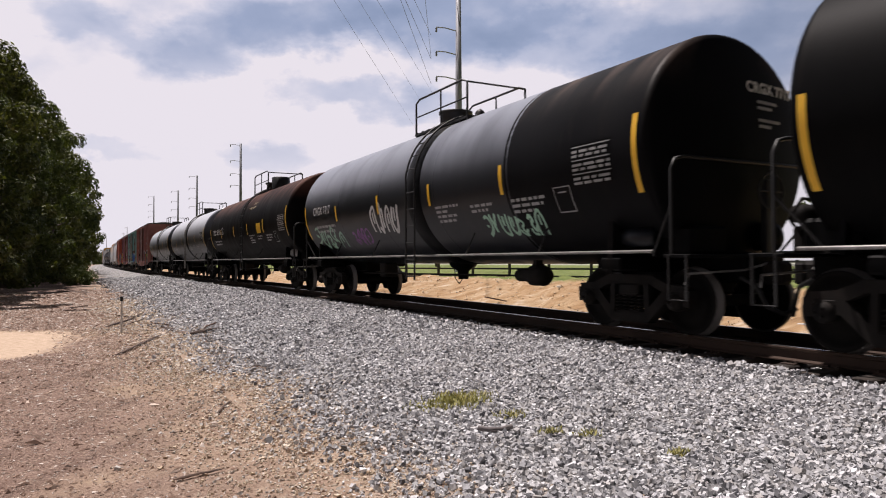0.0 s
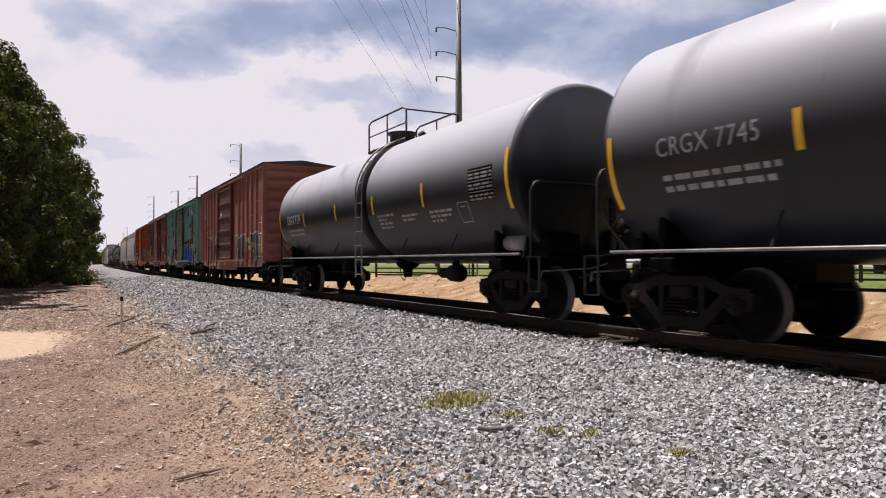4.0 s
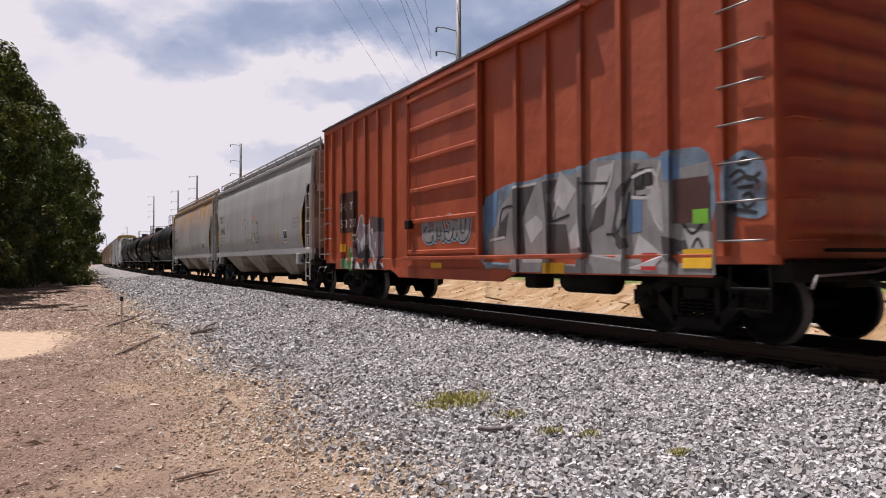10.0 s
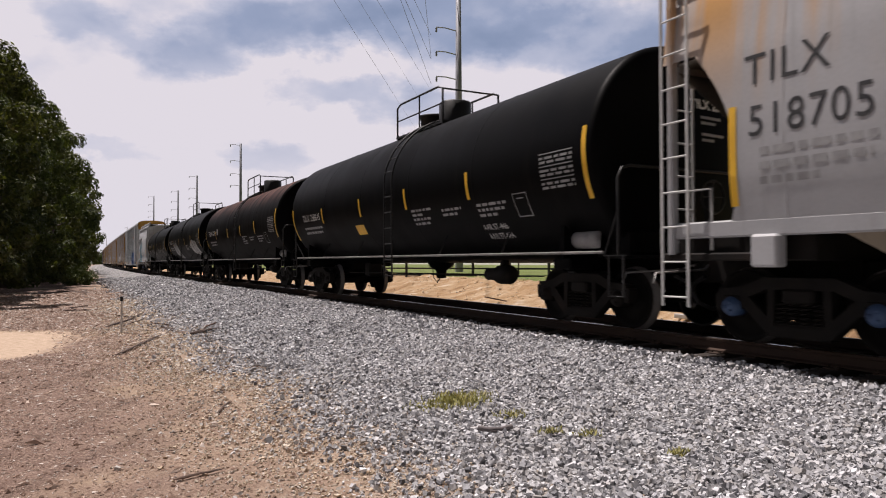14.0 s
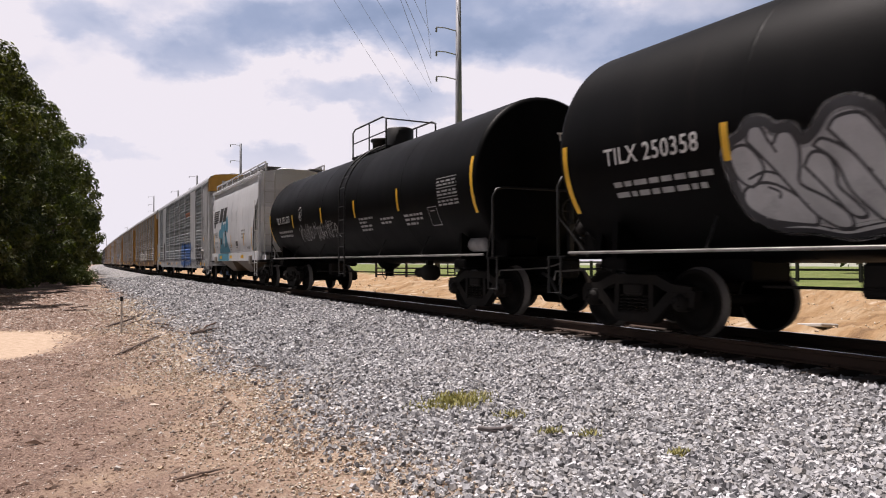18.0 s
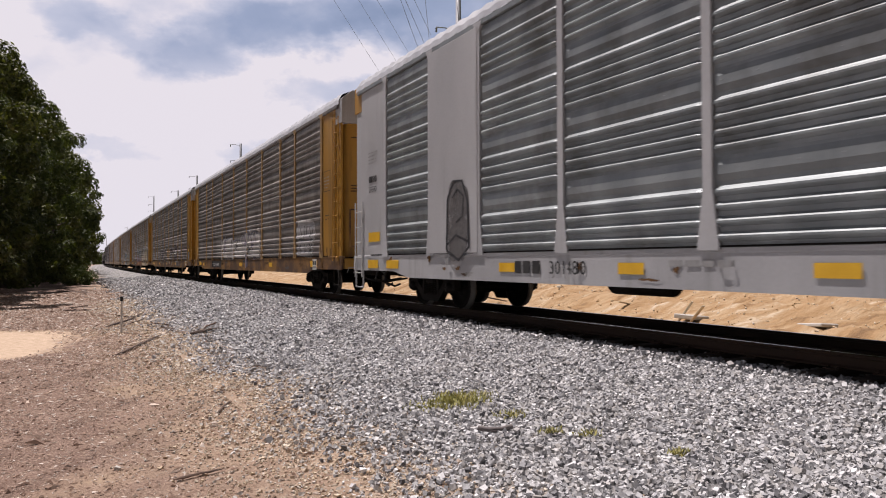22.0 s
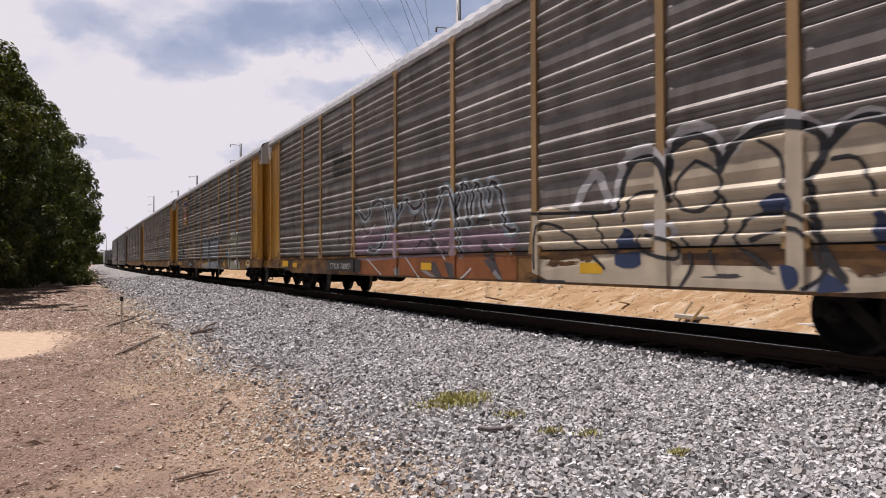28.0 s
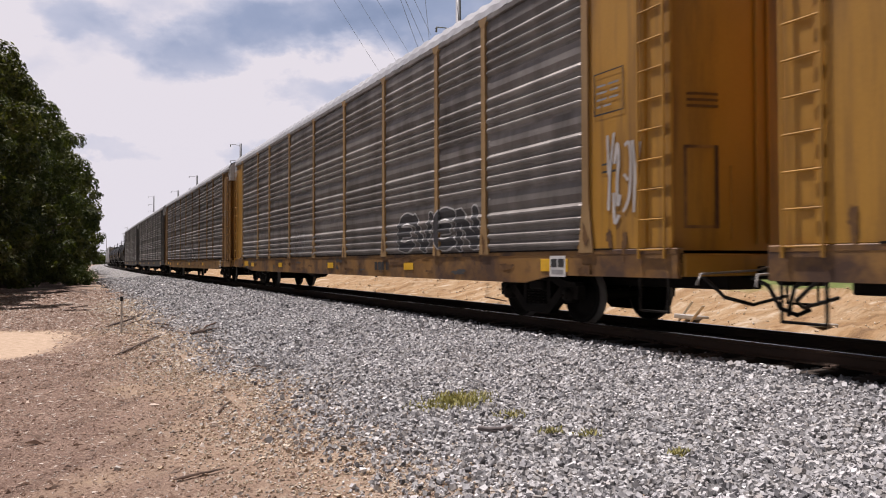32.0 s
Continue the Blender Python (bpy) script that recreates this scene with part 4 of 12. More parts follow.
for i, (x0, y0, x1, y1, r) in enumerate([(0.74, 18.25, 2.01, 22.98, 0.06), (0.65, 12.83, 1.73, 15.9, 0.05), (2.19, 15.12, 2.82, 15.99, 0.10), (1.92, 17.69, 2.07, 16.17, 0.06), (0.66, 5.31, 1.05, 5.43, 0.025),
                                         (1.35, 7.43, 1.61, 8.04, 0.022), (1.52, 8.54, 1.66, 8.65, 0.018), (0.64, 6.24, 0.84, 6.23, 0.012), (0.83, 6.9, 0.96, 6.88, 0.014), (1.73, 5.81, 1.94, 5.81, 0.010),
                                         (2.13, 5.4, 2.2, 5.19, 0.012), (-0.62, 44.49, 0.95, 39.5, 0.09), (-0.2, 26.04, 0.69, 25.22, 0.07), (0.98, 18.11, 1.95, 21.1, 0.04), (0.52, 46.59, 0.78, 37.53, 0.06)]):
    rg = random.Random(i)
    r *= 0.6
    n, pts = 7, []
    for k in range(n):
        q = k / (n - 1)
        x, y = x0 + (x1 - x0) * q + rg.uniform(-0.5, 0.5) * r, y0 + (y1 - y0) * q + rg.uniform(-1, 1) * r
        pts.append((x, y, ground_height(x, y) + r * 0.8 + 0.01))
    st = thing("stick", "dark weathered dead branch lying on the dirt", "branch", "dead branches on the ground")
    part("stem", splinter(pts, r * 1.15, r * 0.55, i), dead_wood, st)
    part("side_shoot", splinter([pts[2], tuple(Vector(pts[2]).lerp(Vector(pts[5]), 0.5) + Vector((1.6 * r, 0.4 * r, 0.3 * r))), tuple(Vector(pts[5]) + Vector((3.2 * r, 1.5 * r, 0.4 * r)))], r * 0.4, r * 0.25, 50 + i), dead_wood, st)
    if r > 0.03:
        p = Vector(pts[3])
        part("twig", Shape().pipe([p, p + Vector((rg.uniform(-0.3, 0.3), 0.4, 0.06)), p + Vector((rg.uniform(-0.4, 0.4), 0.7, 0.10))], r * 0.35, 5), dead_wood, st)
mk = thing("marker_stake", "thin pale marker stake with a dark top beside the ballast", "stake")
part("stake", Shape().box(1.01, 1.05, 17.0, 17.04, -0.6, 0.16, 0.006), pipe_white, mk, at=pose(0, 0, 0, 0, 0.0, 0))
part("cap", Shape().box(1.0, 1.06, 16.99, 17.05, 0.161, 0.27, 0.01), pipe_black, mk)
weed_green = island_material("yellowish_weed", [(0.34, 0.32, 0.10), (0.44, 0.40, 0.15), (0.26, 0.27, 0.08), (0.48, 0.42, 0.22)], 0.8)


def weed(x, y, rx, ry, count, height, seed):
    rg = np.random.default_rng(seed)
    px, py = x + rx * rg.normal(0, 0.45, count), y + ry * rg.normal(0, 0.45, count)
    pz = np.array([ground_height(a, c) for a, c in zip(px, py)]) + 0.022
    a = rg.uniform(0, 6.28, count)
    h = height * rg.uniform(0.4, 1.2, count)
    lean = rg.uniform(0.2, 0.9, count)
    wv = 0.006 + 0.006 * rg.random(count)
    b = np.stack([px, py, pz], 1)
    side = np.stack([-np.sin(a) * wv, np.cos(a) * wv, 0 * a], 1)
    tip = b + np.stack([np.cos(a) * h * lean, np.sin(a) * h * lean, h], 1)
    v = np.stack([b - side, b + side, tip + side * 0.3, tip - side * 0.3], 1)
    t = thing("weed", "low yellowish green weed growing in the ballast", "weed", "weeds in the ballast")
    part("foliage", raw_mesh("foliage", v.reshape(-1, 3), np.arange(count * 4).reshape(-1, 4), weed_green), None, t)["kind"] = "stuff"


for i, q in enumerate([(3.56, 6.30, 0.34, 0.30, 620, 0.06), (3.22, 6.25, 0.25, 0.2, 140, 0.03), (3.68, 5.5, 0.18, 0.16, 110, 0.03), (3.79, 4.52, 0.14, 0.11, 90, 0.03), (3.6, 4.76, 0.12, 0.08, 80, 0.04), (3.97, 3.72, 0.08, 0.06, 60, 0.04)]):
    weed(*q, 80 + i)
s0 = Shape().pipe([(3.10, 5.14, -0.405), (3.17, 5.07, -0.415), (3.27, 5.03, -0.415), (3.38, 5.04, -0.405)], 0.022, 8)
solo("broken_hose", s0, material("grey_rubber", [(0.13, 0.11, 0.11), (0.2, 0.18, 0.17)], 4, rough=0.7), "short bent piece of grey hose on the ballast", "hose")

# ---- sand bank, fence and litter beyond the track ----


concrete = material("pale_concrete", [(0.48, 0.47, 0.45), (0.6, 0.59, 0.57)], 2, rough=0.85, bump=0.3)
for x, y, lx, ly, h, rz, m, nm, lb in ((12.95, 11.7, 0.42, 0.26, 0.07, 20, concrete, "concrete_slab", "broken pale concrete slab on the sand bank"), (13.9, 9.2, 0.4, 0.2, 0.04, 70, concrete, "concrete_slab", "broken pale concrete slab on the sand bank")):
    solo(nm, Shape().box(-lx, lx, -ly, ly, -0.04, h, 0.02), m, lb, "slab", at=pose(x, y, ground_height(x, y), 3, 5, rz))
for i, (x, y, l, rz, tilt) in enumerate(((13.2, 13.2, 0.5, 35, 14), (12.6, 11.3, 0.45, 75, 38), (12.9, 11.9, 0.4, 100, 52), (13.1, 20.2, 1.1, 30, 8), (14.5, 15.5, 0.4, 10, 10))):
    solo("plank", Shape().box(-l, l, -0.035, 0.035, -0.015, 0.02, 0.006), pale_wood if i != 3 else dead_wood, "splintered wooden plank on the sand bank", "plank", "planks on the sand bank", at=pose(x, y, ground_height(x, y) + 0.5 * l * math.sin(radians(tilt)), 0, tilt, rz))
clod_mix = island_material("sand_clod", [(0.42, 0.28, 0.15), (0.52, 0.38, 0.23), (0.62, 0.53, 0.42), (0.38, 0.27, 0.16), (0.72, 0.68, 0.62)], 0.9)


def clods():
    rg = np.random.default_rng(31)
    n = 9000
    x, y = rg.uniform(11.2, 21, n), rg.uniform(4, 40, n)
    z = np.array([ground_height(a, c) for a, c in zip(x, y)])
    solo("sand_clods", raw_mesh("sand_clods", *rubble(np.stack([x, y, z], 1), 0.013 * rg.lognormal(0, 0.6, n), 32, 0.8, 1.2), clod_mix, True), None, "lumps of orange sandy soil on the bank", "soil", kind="stuff")


clods()
fence_black = material("black_fence_steel", [(0.012, 0.012, 0.013), (0.022, 0.022, 0.023)], 3, rough=0.5)


def fence():
    f = thing("metal_fence", "black metal rail fence on the grass behind the sand bank", "fence")
    a, c = Vector((38, 0.5)), Vector((17.0, 40.5))
    n = 19
    for k in range(n + 1):
        p = a.lerp(c, k / n)
        part("post", Shape().box(p.x - 0.06, p.x + 0.06, p.y - 0.06, p.y + 0.06, ground_height(p.x, p.y) - 0.1, 1.05, 0.01), fence_black, f)
        if k < n:
            q = a.lerp(c, (k + 1) / n)
            for z in (0.22, 0.62, 0.98):
                part("rail", Shape().pipe([(p.x, p.y, z), (q.x, q.y, z)], 0.05, 6), fence_black, f)


fence()


def wire(a, c, sag, label="thin sagging overhead power wire"):
    a, c = Vector(a), Vector(c)
    pts = [a.lerp(c, k / 24) - Vector((0, 0, sag * 4 * (k / 24) * (1 - k / 24))) for k in range(25)]
    solo("power_wire", Shape().pipe(pts, 0.015, 5), wire_grey, label, "wire", "overhead wires")
for a, c, sag in (((20.1, 57.3, 23.8), (57.9, 118.7, 26.4), 0.0), ((22.0, 56.3, 23.8), (58.9, 118.2, 31.5), 0.0), ((23.4, 55.5, 23.8), (60.8, 117.2, 33.2), 0.0),
                  ((18.9, 40.9, 18.1), (28.0, 54.2, 16.7), 0.0), ((19.2, 40.8, 18.1), (28.0, 54.2, 18.9), 0.0), ((19.7, 40.5, 18.1), (28.0, 54.2, 21.0), 0.0), ((20.3, 40.1, 18.1), (28.0, 54.2, 18.95), 0.0)):
    a, c = Vector(a), Vector(c)
    wire(a + (a - c) * 0.9, c, sag)


# ---- railway cars: running gear ----
MESHES = {}
AXLES = []
CARS = []


def cached(key, make, mat):
    if key not in MESHES:
        MESHES[key] = make().mesh(key.split("/")[0], mat)
    return MESHES[key]


def wheelset_shape():
    s = Shape()
    for d in (-1, 1):
        prof = [(0.60, 0.0), (0.60, 0.16), (0.665, 0.19), (0.675, 0.38), (0.685, 0.487), (0.715, 0.487), (0.722, 0.462), (0.81, 0.456), (0.82, 0.44), (0.815, 0.39), (0.76, 0.37), (0.745, 0.20), (0.80, 0.16), (0.80, 0.085), (1.02, 0.085), (1.02, 0.0)]
        s.lathe([(d * a, r) for a, r in prof], "x", n=28)
    s.lathe([(-0.62, 0.085), (0.62, 0.085)], "x", n=10)
    return s


def cap_shape(d):
    s = Shape().lathe([(d * 0.93, 0.0), (d * 0.93, 0.125), (d * 1.10, 0.125), (d * 1.115, 0.105), (d * 1.15, 0.10), (d * 1.155, 0.0)], "x", n=16)
    for k in range(3):
        a = 2.1 * k
        s.lathe([(d * 1.15, 0.02), (d * 1.175, 0.02), (d * 1.175, 0.0)], "x", (0, 0.06 * math.cos(a), 0.06 * math.sin(a)), 6)
    return s


def side_frame_shape(d):
    """A cast truck side: arched top, pedestal jaws, sprung window and a deep bottom chord."""
    s = Shape()
    x0, x1 = sorted((d * 0.93, d * 1.09))
    # thick bars make the frame: top chord, slanting legs, bottom chord, columns
    def bar(a, c, w):
        u = Vector((c[0] - a[0], c[1] - a[1])).normalized()
        n = Vector((-u.y, u.x)) * w
        s.prism([(a[0] + n.x, a[1] + n.y), (a[0] - n.x, a[1] - n.y), (c[0] - n.x, c[1] - n.y), (c[0] + n.x, c[1] + n.y)], "x", x0, x1)
    bar((-1.08, 0.60), (-0.72, 0.63), 0.075)
    bar((-0.76, 0.62), (-0.42, 0.76), 0.07)
    bar((-0.46, 0.755), (0.46, 0.755), 0.07)
    bar((0.42, 0.76), (0.76, 0.62), 0.07)
    bar((0.72, 0.63), (1.08, 0.60), 0.075)
    for q in (-1, 1):
        bar((q * 1.09, 0.62), (q * 1.07, 0.40), 0.05)
        bar((q * 0.72, 0.62), (q * 0.70, 0.44), 0.055)
        bar((q * 0.72, 0.55), (q * 0.34, 0.21), 0.075)
        bar((q * 0.36, 0.22), (q * 0.34, 0.74), 0.045)
        s.box(x0 - 0.01, x1 + 0.01, q * 0.889 - 0.13, q * 0.889 + 0.13, 0.53, 0.60, 0.015)
    bar((-0.38, 0.20), (0.38, 0.20), 0.065)
    s.box(x0 + 0.02, x1 - 0.02, -0.33, 0.33, 0.25, 0.30, 0.01)
    return s


def springs_shape(d):
    s = Shape()
    for k in range(4):
        for xx in (0.97, 1.05):
            y = -0.225 + 0.15 * k
            pts = [(d * (xx + 0.0), y, 0.30)]
            pts = [(d * xx + 0.045 * math.cos(a), y + 0.055 * math.sin(a), 0.295 + 0.25 * a / (10 * math.pi)) for a in [math.pi * j / 3 for j in range(31)]]
            s.pipe(pts, 0.013, 4)
    return s


def bolster_shape():
    s = Shape().box(-1.12, 1.12, -0.20, 0.20, 0.53, 0.70, 0.03)
    s.box(-0.35, 0.35, -0.22, 0.22, 0.62, 0.84, 0.03)
    s.box(-0.9, 0.9, -0.5, -0.43, 0.33, 0.45, 0.02)
    s.box(-0.9, 0.9, 0.43, 0.5, 0.33, 0.45, 0.02)
    for d in (-1, 1):
        for q in (-1, 1):
            s.box(d * 0.75 - 0.06, d * 0.75 + 0.06, q * 0.43 - 0.05, q * 0.43 + 0.05, 0.28, 0.62, 0.02)
    return s


def truck(car, y, cap_mat=None):
    tr = part("truck", cached("bolster", bolster_shape, grimy_steel), None, car, "grimy cast steel four-wheeled truck", pose(0, y, 0))
    for d in (-1, 1):
        part("side_frame", cached("side_frame/%d" % d, lambda: side_frame_shape(d), grimy_steel), None, tr)
        part("spring_nest", cached("spring_nest/%d" % d, lambda: springs_shape(d), grimy_steel), None, tr)
    for q in (-0.889, 0.889):
        w = part("wheelset", cached("wheelset", wheelset_shape, wheel_steel), None, tr, "steel wheelset on a solid axle", pose(0, q, 0.457))
        AXLES.append((w, q, y, car))
        for d in (-1, 1):
            cm = cap_mat or grimy_steel
            c = part("bearing_cap", cached("bearing_cap/%d%s" % (d, cm.name), lambda: cap_shape(d), cm), None, tr, at=pose(0, q, 0.457))
    return tr


def coupler(car, y, d):
    """Knuckle coupler and hose at the end y, which faces d."""
    s = Shape().box(-0.09, 0.09, min(y - d * 0.8, y), max(y - d * 0.8, y), 0.78, 0.95, 0.02)
    s.box(-0.17, 0.15, min(y, y + d * 0.28), max(y, y + d * 0.28), 0.70, 1.02, 0.05)
    s.box(-0.20, -0.10, min(y + d * 0.2, y + d * 0.36), max(y + d * 0.2, y + d * 0.36), 0.72, 1.0, 0.03)
    c = part("coupler", s, grimy_steel, car, "rusty knuckle coupler")
    h = Shape().pipe([(-0.45, y - d * 0.1, 0.80), (-0.42, y + d * 0.12, 0.70), (-0.36, y + d * 0.24, 0.42), (-0.2, y + d * 0.36, 0.33), (-0.05, y + d * 0.44, 0.40)], 0.03, 6)
    part("air_hose", h, pipe_black, c, "black rubber air hose")
    part("uncoupling_lever", Shape().pipe([(-1.45, y - d * 0.12, 0.72), (-1.4, y - d * 0.1, 0.86), (-0.4, y - d * 0.05, 0.90), (-0.1, y + d * 0.1, 1.0)], 0.016, 5), worn_rail, c)


def ladder(car, x, y, z0, z1, mat, width=0.42, step=0.36, axis="y", name="ladder", first=0.0, out=0.09):
    """Two stiles and round rungs; rungs run along y on a side, along x on an end."""
    s, r = Shape(), Shape()
    for d in (-0.5, 0.5):
        if axis == "y":
            s.box(x - 0.012, x + 0.012, y + d * width - 0.02, y + d * width + 0.02, z0, z1, 0.004)
        else:
            s.box(x + d * width - 0.02, x + d * width + 0.02, y - 0.012, y + 0.012, z0, z1, 0.004)
    lad = part(name, s, mat, car)
    z = z0 + 0.12 + first
    while z < z1:
        a = [(x, y - width / 2, z), (x, y + width / 2, z)] if axis == "y" else [(x - width / 2, y, z), (x + width / 2, y, z)]
        r = Shape().pipe(a, 0.013, 6)
        part("rung", r, mat, lad)
        z += step
    return lad


def grab(car, pts, mat, name="grab_iron", r=0.014):
    return part(name, Shape().pipe(pts, r, 6), mat, car)


# ---- lettering and painted pieces on a car's side ----
class Side:
    """The face of a car that looks to -x: its depth at (y, z), and the strips of y where posts stand proud of it."""

    def __init__(self, depth, posts=(), proud=0.05, z_cuts=(), post_x=None, y_cuts=()):
        self.depth, self.posts, self.proud = depth, sorted(posts), proud
        self.z_cuts, self.post_x, self.y_cuts = list(z_cuts), post_x, list(y_cuts)

    def __call__(self, y, z):
        return self.depth(y, z)


def flat_side(x, posts=(), proud=0.05):
    return Side(lambda y, z: x, posts, proud)


def tank_side(r, zc):
    return Side(lambda y, z: -math.sqrt(max(0.01, r * r - (z - zc) ** 2)), z_cuts=[zc - 1.4 + 0.14 * k for k in range(21)])


def clip(poly, axis, at, keep_above):
    """The part of a flat outline on one side of a line."""
    out = []
    for p, q in zip(poly, poly[1:] + poly[:1]):
        a, c = (p[axis] - at) * (1 if keep_above else -1), (q[axis] - at) * (1 if keep_above else -1)
        if a >= 0:
            out.append(p)
        if a * c < 0:
            k = a / (a - c)
            out.append((p[0] + (q[0] - p[0]) * k, p[1] + (q[1] - p[1]) * k))
    return out


def lay(s, polys, side, off):
    """Paint flat (y, z) outlines on to a side, up and over its posts."""
    for poly in polys:
        pieces = [(poly, 0.0)]
        lo, hi = min(p[0] for p in poly), max(p[0] for p in poly)
        for y0, y1 in side.posts:
            if y1 < lo or y0 > hi:
                continue
            nxt = []
            for q, up in pieces:
                for part_, u in ((clip(q, 0, y0, False), up), (clip(clip(q, 0, y0, True), 0, y1, False), side.proud), (clip(q, 0, y1, True), up)):
                    if len(part_) > 2:
                        nxt.append((part_, u))
            pieces = nxt
        for yc in side.y_cuts:
            pieces = [(c, up) for q, up in pieces for c in (clip(q, 0, yc, True), clip(q, 0, yc, False)) if len(c) > 2]
        for zc in side.z_cuts:
            nxt = []
            for q, up in pieces:
                zs = [p[1] for p in q]
                if min(zs) < zc < max(zs):
                    nxt += [(c, up) for c in (clip(q, 1, zc, True), clip(q, 1, zc, False)) if len(c) > 2]
                else:
                    nxt.append((q, up))
            pieces = nxt
        for q, up in pieces:
            s.add([((-side.post_x if up and side.post_x else side(y, z) - up) - off, y, z) for y, z in q], [tuple(range(len(q)))])
            if up:
                # the paint turns the post's corners
                for y0, y1 in side.posts:
                    for edge in (y0, y1):
                        rim = [p for p in q if abs(p[0] - edge) < 1e-6]
                        if len(rim) == 2:
                            (ya, za), (yb, zb) = rim
                            face = [-side.post_x if side.post_x else side(y, z) - up for y, z in rim]
                            s.add([(face[0] - off, ya, za), (face[1] - off, yb, zb), (side(yb, zb) - off, yb, zb), (side(ya, za) - off, ya, za)], [(0, 1, 2, 3)])


def glyph(words, bold=0.0, spacing=1.08):
    """Flat outlines of words in units of the letter height, reading along +x."""
    key = ("glyph", words, bold)
    if key in MESHES:
        return MESHES[key]
    cu = bpy.data.curves.new("letters", "FONT")
    cu.body, cu.size, cu.space_character, cu.resolution_u, cu.offset = words, 1.0, spacing, 4, bold
    tmp = bpy.data.objects.new("letters", cu)
    me = bpy.data.meshes.new_from_object(tmp)
    bpy.data.objects.remove(tmp)
    bpy.data.curves.remove(cu)
    polys = [[(me.vertices[i].co.x, me.vertices[i].co.y) for i in f.vertices] for f in me.polygons]
    bpy.data.meshes.remove(me)
    MESHES[key] = polys
    return polys


def lettering(car, words, y, z, size, mat, side, name="lettering", label="", wide=1.0, bold=0.0):
    """Words on the side that faces -x, starting at y and reading towards -y."""
    s = Shape()
    lay(s, [[(y - a * size * wide, z + c * size) for a, c in q] for q in glyph(words, bold)], side, 0.006)
    return part(name, s, mat, car, label, fix=False)


def bars(car, y, z, widths, height, gap, mat, side, name="small_lettering", seed=1):
    """Lines of writing too small to read, as broken bars."""
    rg = random.Random(seed)
    s, polys = Shape(), []
    for i, w in enumerate(widths):
        zz, yy, end = z - i * (height + gap), y, y - w
        while yy > end + 0.02:
            l = min(rg.uniform(0.08, 0.26), yy - end)
            polys.append([(yy, zz), (yy - l, zz), (yy - l, zz + height), (yy, zz + height)])
            yy -= l + 0.05
    lay(s, polys, side, 0.005)
    return part(name, s, mat, car, fix=False)


def patch(car, y0, y1, z0, z1, mat, side, name, off=0.006, label="", n=4):
    """A painted or stuck-on rectangle that follows the side."""
    s = Shape()
    lay(s, [[(y0, z0), (y1, z0), (y1, z1), (y0, z1)]], side, off)
    return part(name, s, mat, car, label, fix=False)


def paintwork(name, c, rough=0.5):
    if name not in MESHES:
        MESHES[name] = material(name, [tuple(q * 0.82 for q in c), tuple(min(1, q * 1.12) for q in c)], 2.5, (1, 1, 0.6), rough, 0, 0.03, 50, dirt=tuple(q * 0.6 for q in c), dirt_at=(0.6, 0.9))
    return MESHES[name]


def blob(rg, y, z, w, h, n=30, k=0.12, e=0.62):
    """A rounded outline with a wandering edge."""
    ph = [rg.uniform(0, 6.28) for _ in range(4)]
    out = []
    for i in range(n):
        a = 2 * math.pi * i / n
        c, s = math.cos(a), math.sin(a)
        r = 1 + k * math.sin(2 * a + ph[0]) + k * math.sin(3 * a + ph[1]) + k * 0.8 * math.sin(5 * a + ph[2])
        out.append((y + 0.5 * w * r * math.copysign(abs(c) ** e, c), z + 0.5 * h * r * math.copysign(abs(s) ** e, s)))
    return out


def fan(pts):
    """An outline cut into slices from its middle."""
    cy, cz = sum(p[0] for p in pts) / len(pts), sum(p[1] for p in pts) / len(pts)
    return [[(cy, cz), p, q] for p, q in zip(pts, pts[1:] + pts[:1])]


def ribbon(pts, width):
    """A painted line of even width through (y, z) points."""
    rows = []
    for i, p in enumerate(pts):
        a, c = pts[max(0, i - 1)], pts[min(len(pts) - 1, i + 1)]
        d = Vector((c[0] - a[0], c[1] - a[1]))
        d = d.normalized() if d.length > 1e-6 else Vector((1, 0))
        n = Vector((-d.y, d.x)) * width / 2
        rows.append(((p[0] - n.x, p[1] - n.y), (p[0] + n.x, p[1] + n.y)))
    return [[a[0], a[1], c[1], c[0]] for a, c in zip(rows, rows[1:])]


def art(car, polys, mat, side, off, name, label=""):
    s = Shape()
    lay(s, polys, side, off)
    return part(name, s, mat, car, label, fix=False)


def sprayed(car, side, mat, off, outline, soft=True, label=""):
    """A sprayed shape inside an outline of (y, z) corners, rounded off where soft."""
    o = smooth(outline + outline[:1], 3)[:-1] if soft else outline
    art(car, [[o[i] for i in t] for t in tessellate_polygon([[Vector((y, z, 0)) for y, z in o]])], mat, side, off, "graffiti_shape", label)


def sprayed_line(car, side, mat, off, width, paths, label=""):
    """Sprayed strokes of one width and colour."""
    s, m = Shape(), 0
    for path in paths:
        for piece in fat_stroke(smooth(path, 3), width):
            m += 1
            lay(s, [piece], side, off + 0.000005 * m)
    part("graffiti_line", s, mat, car, label, fix=False)


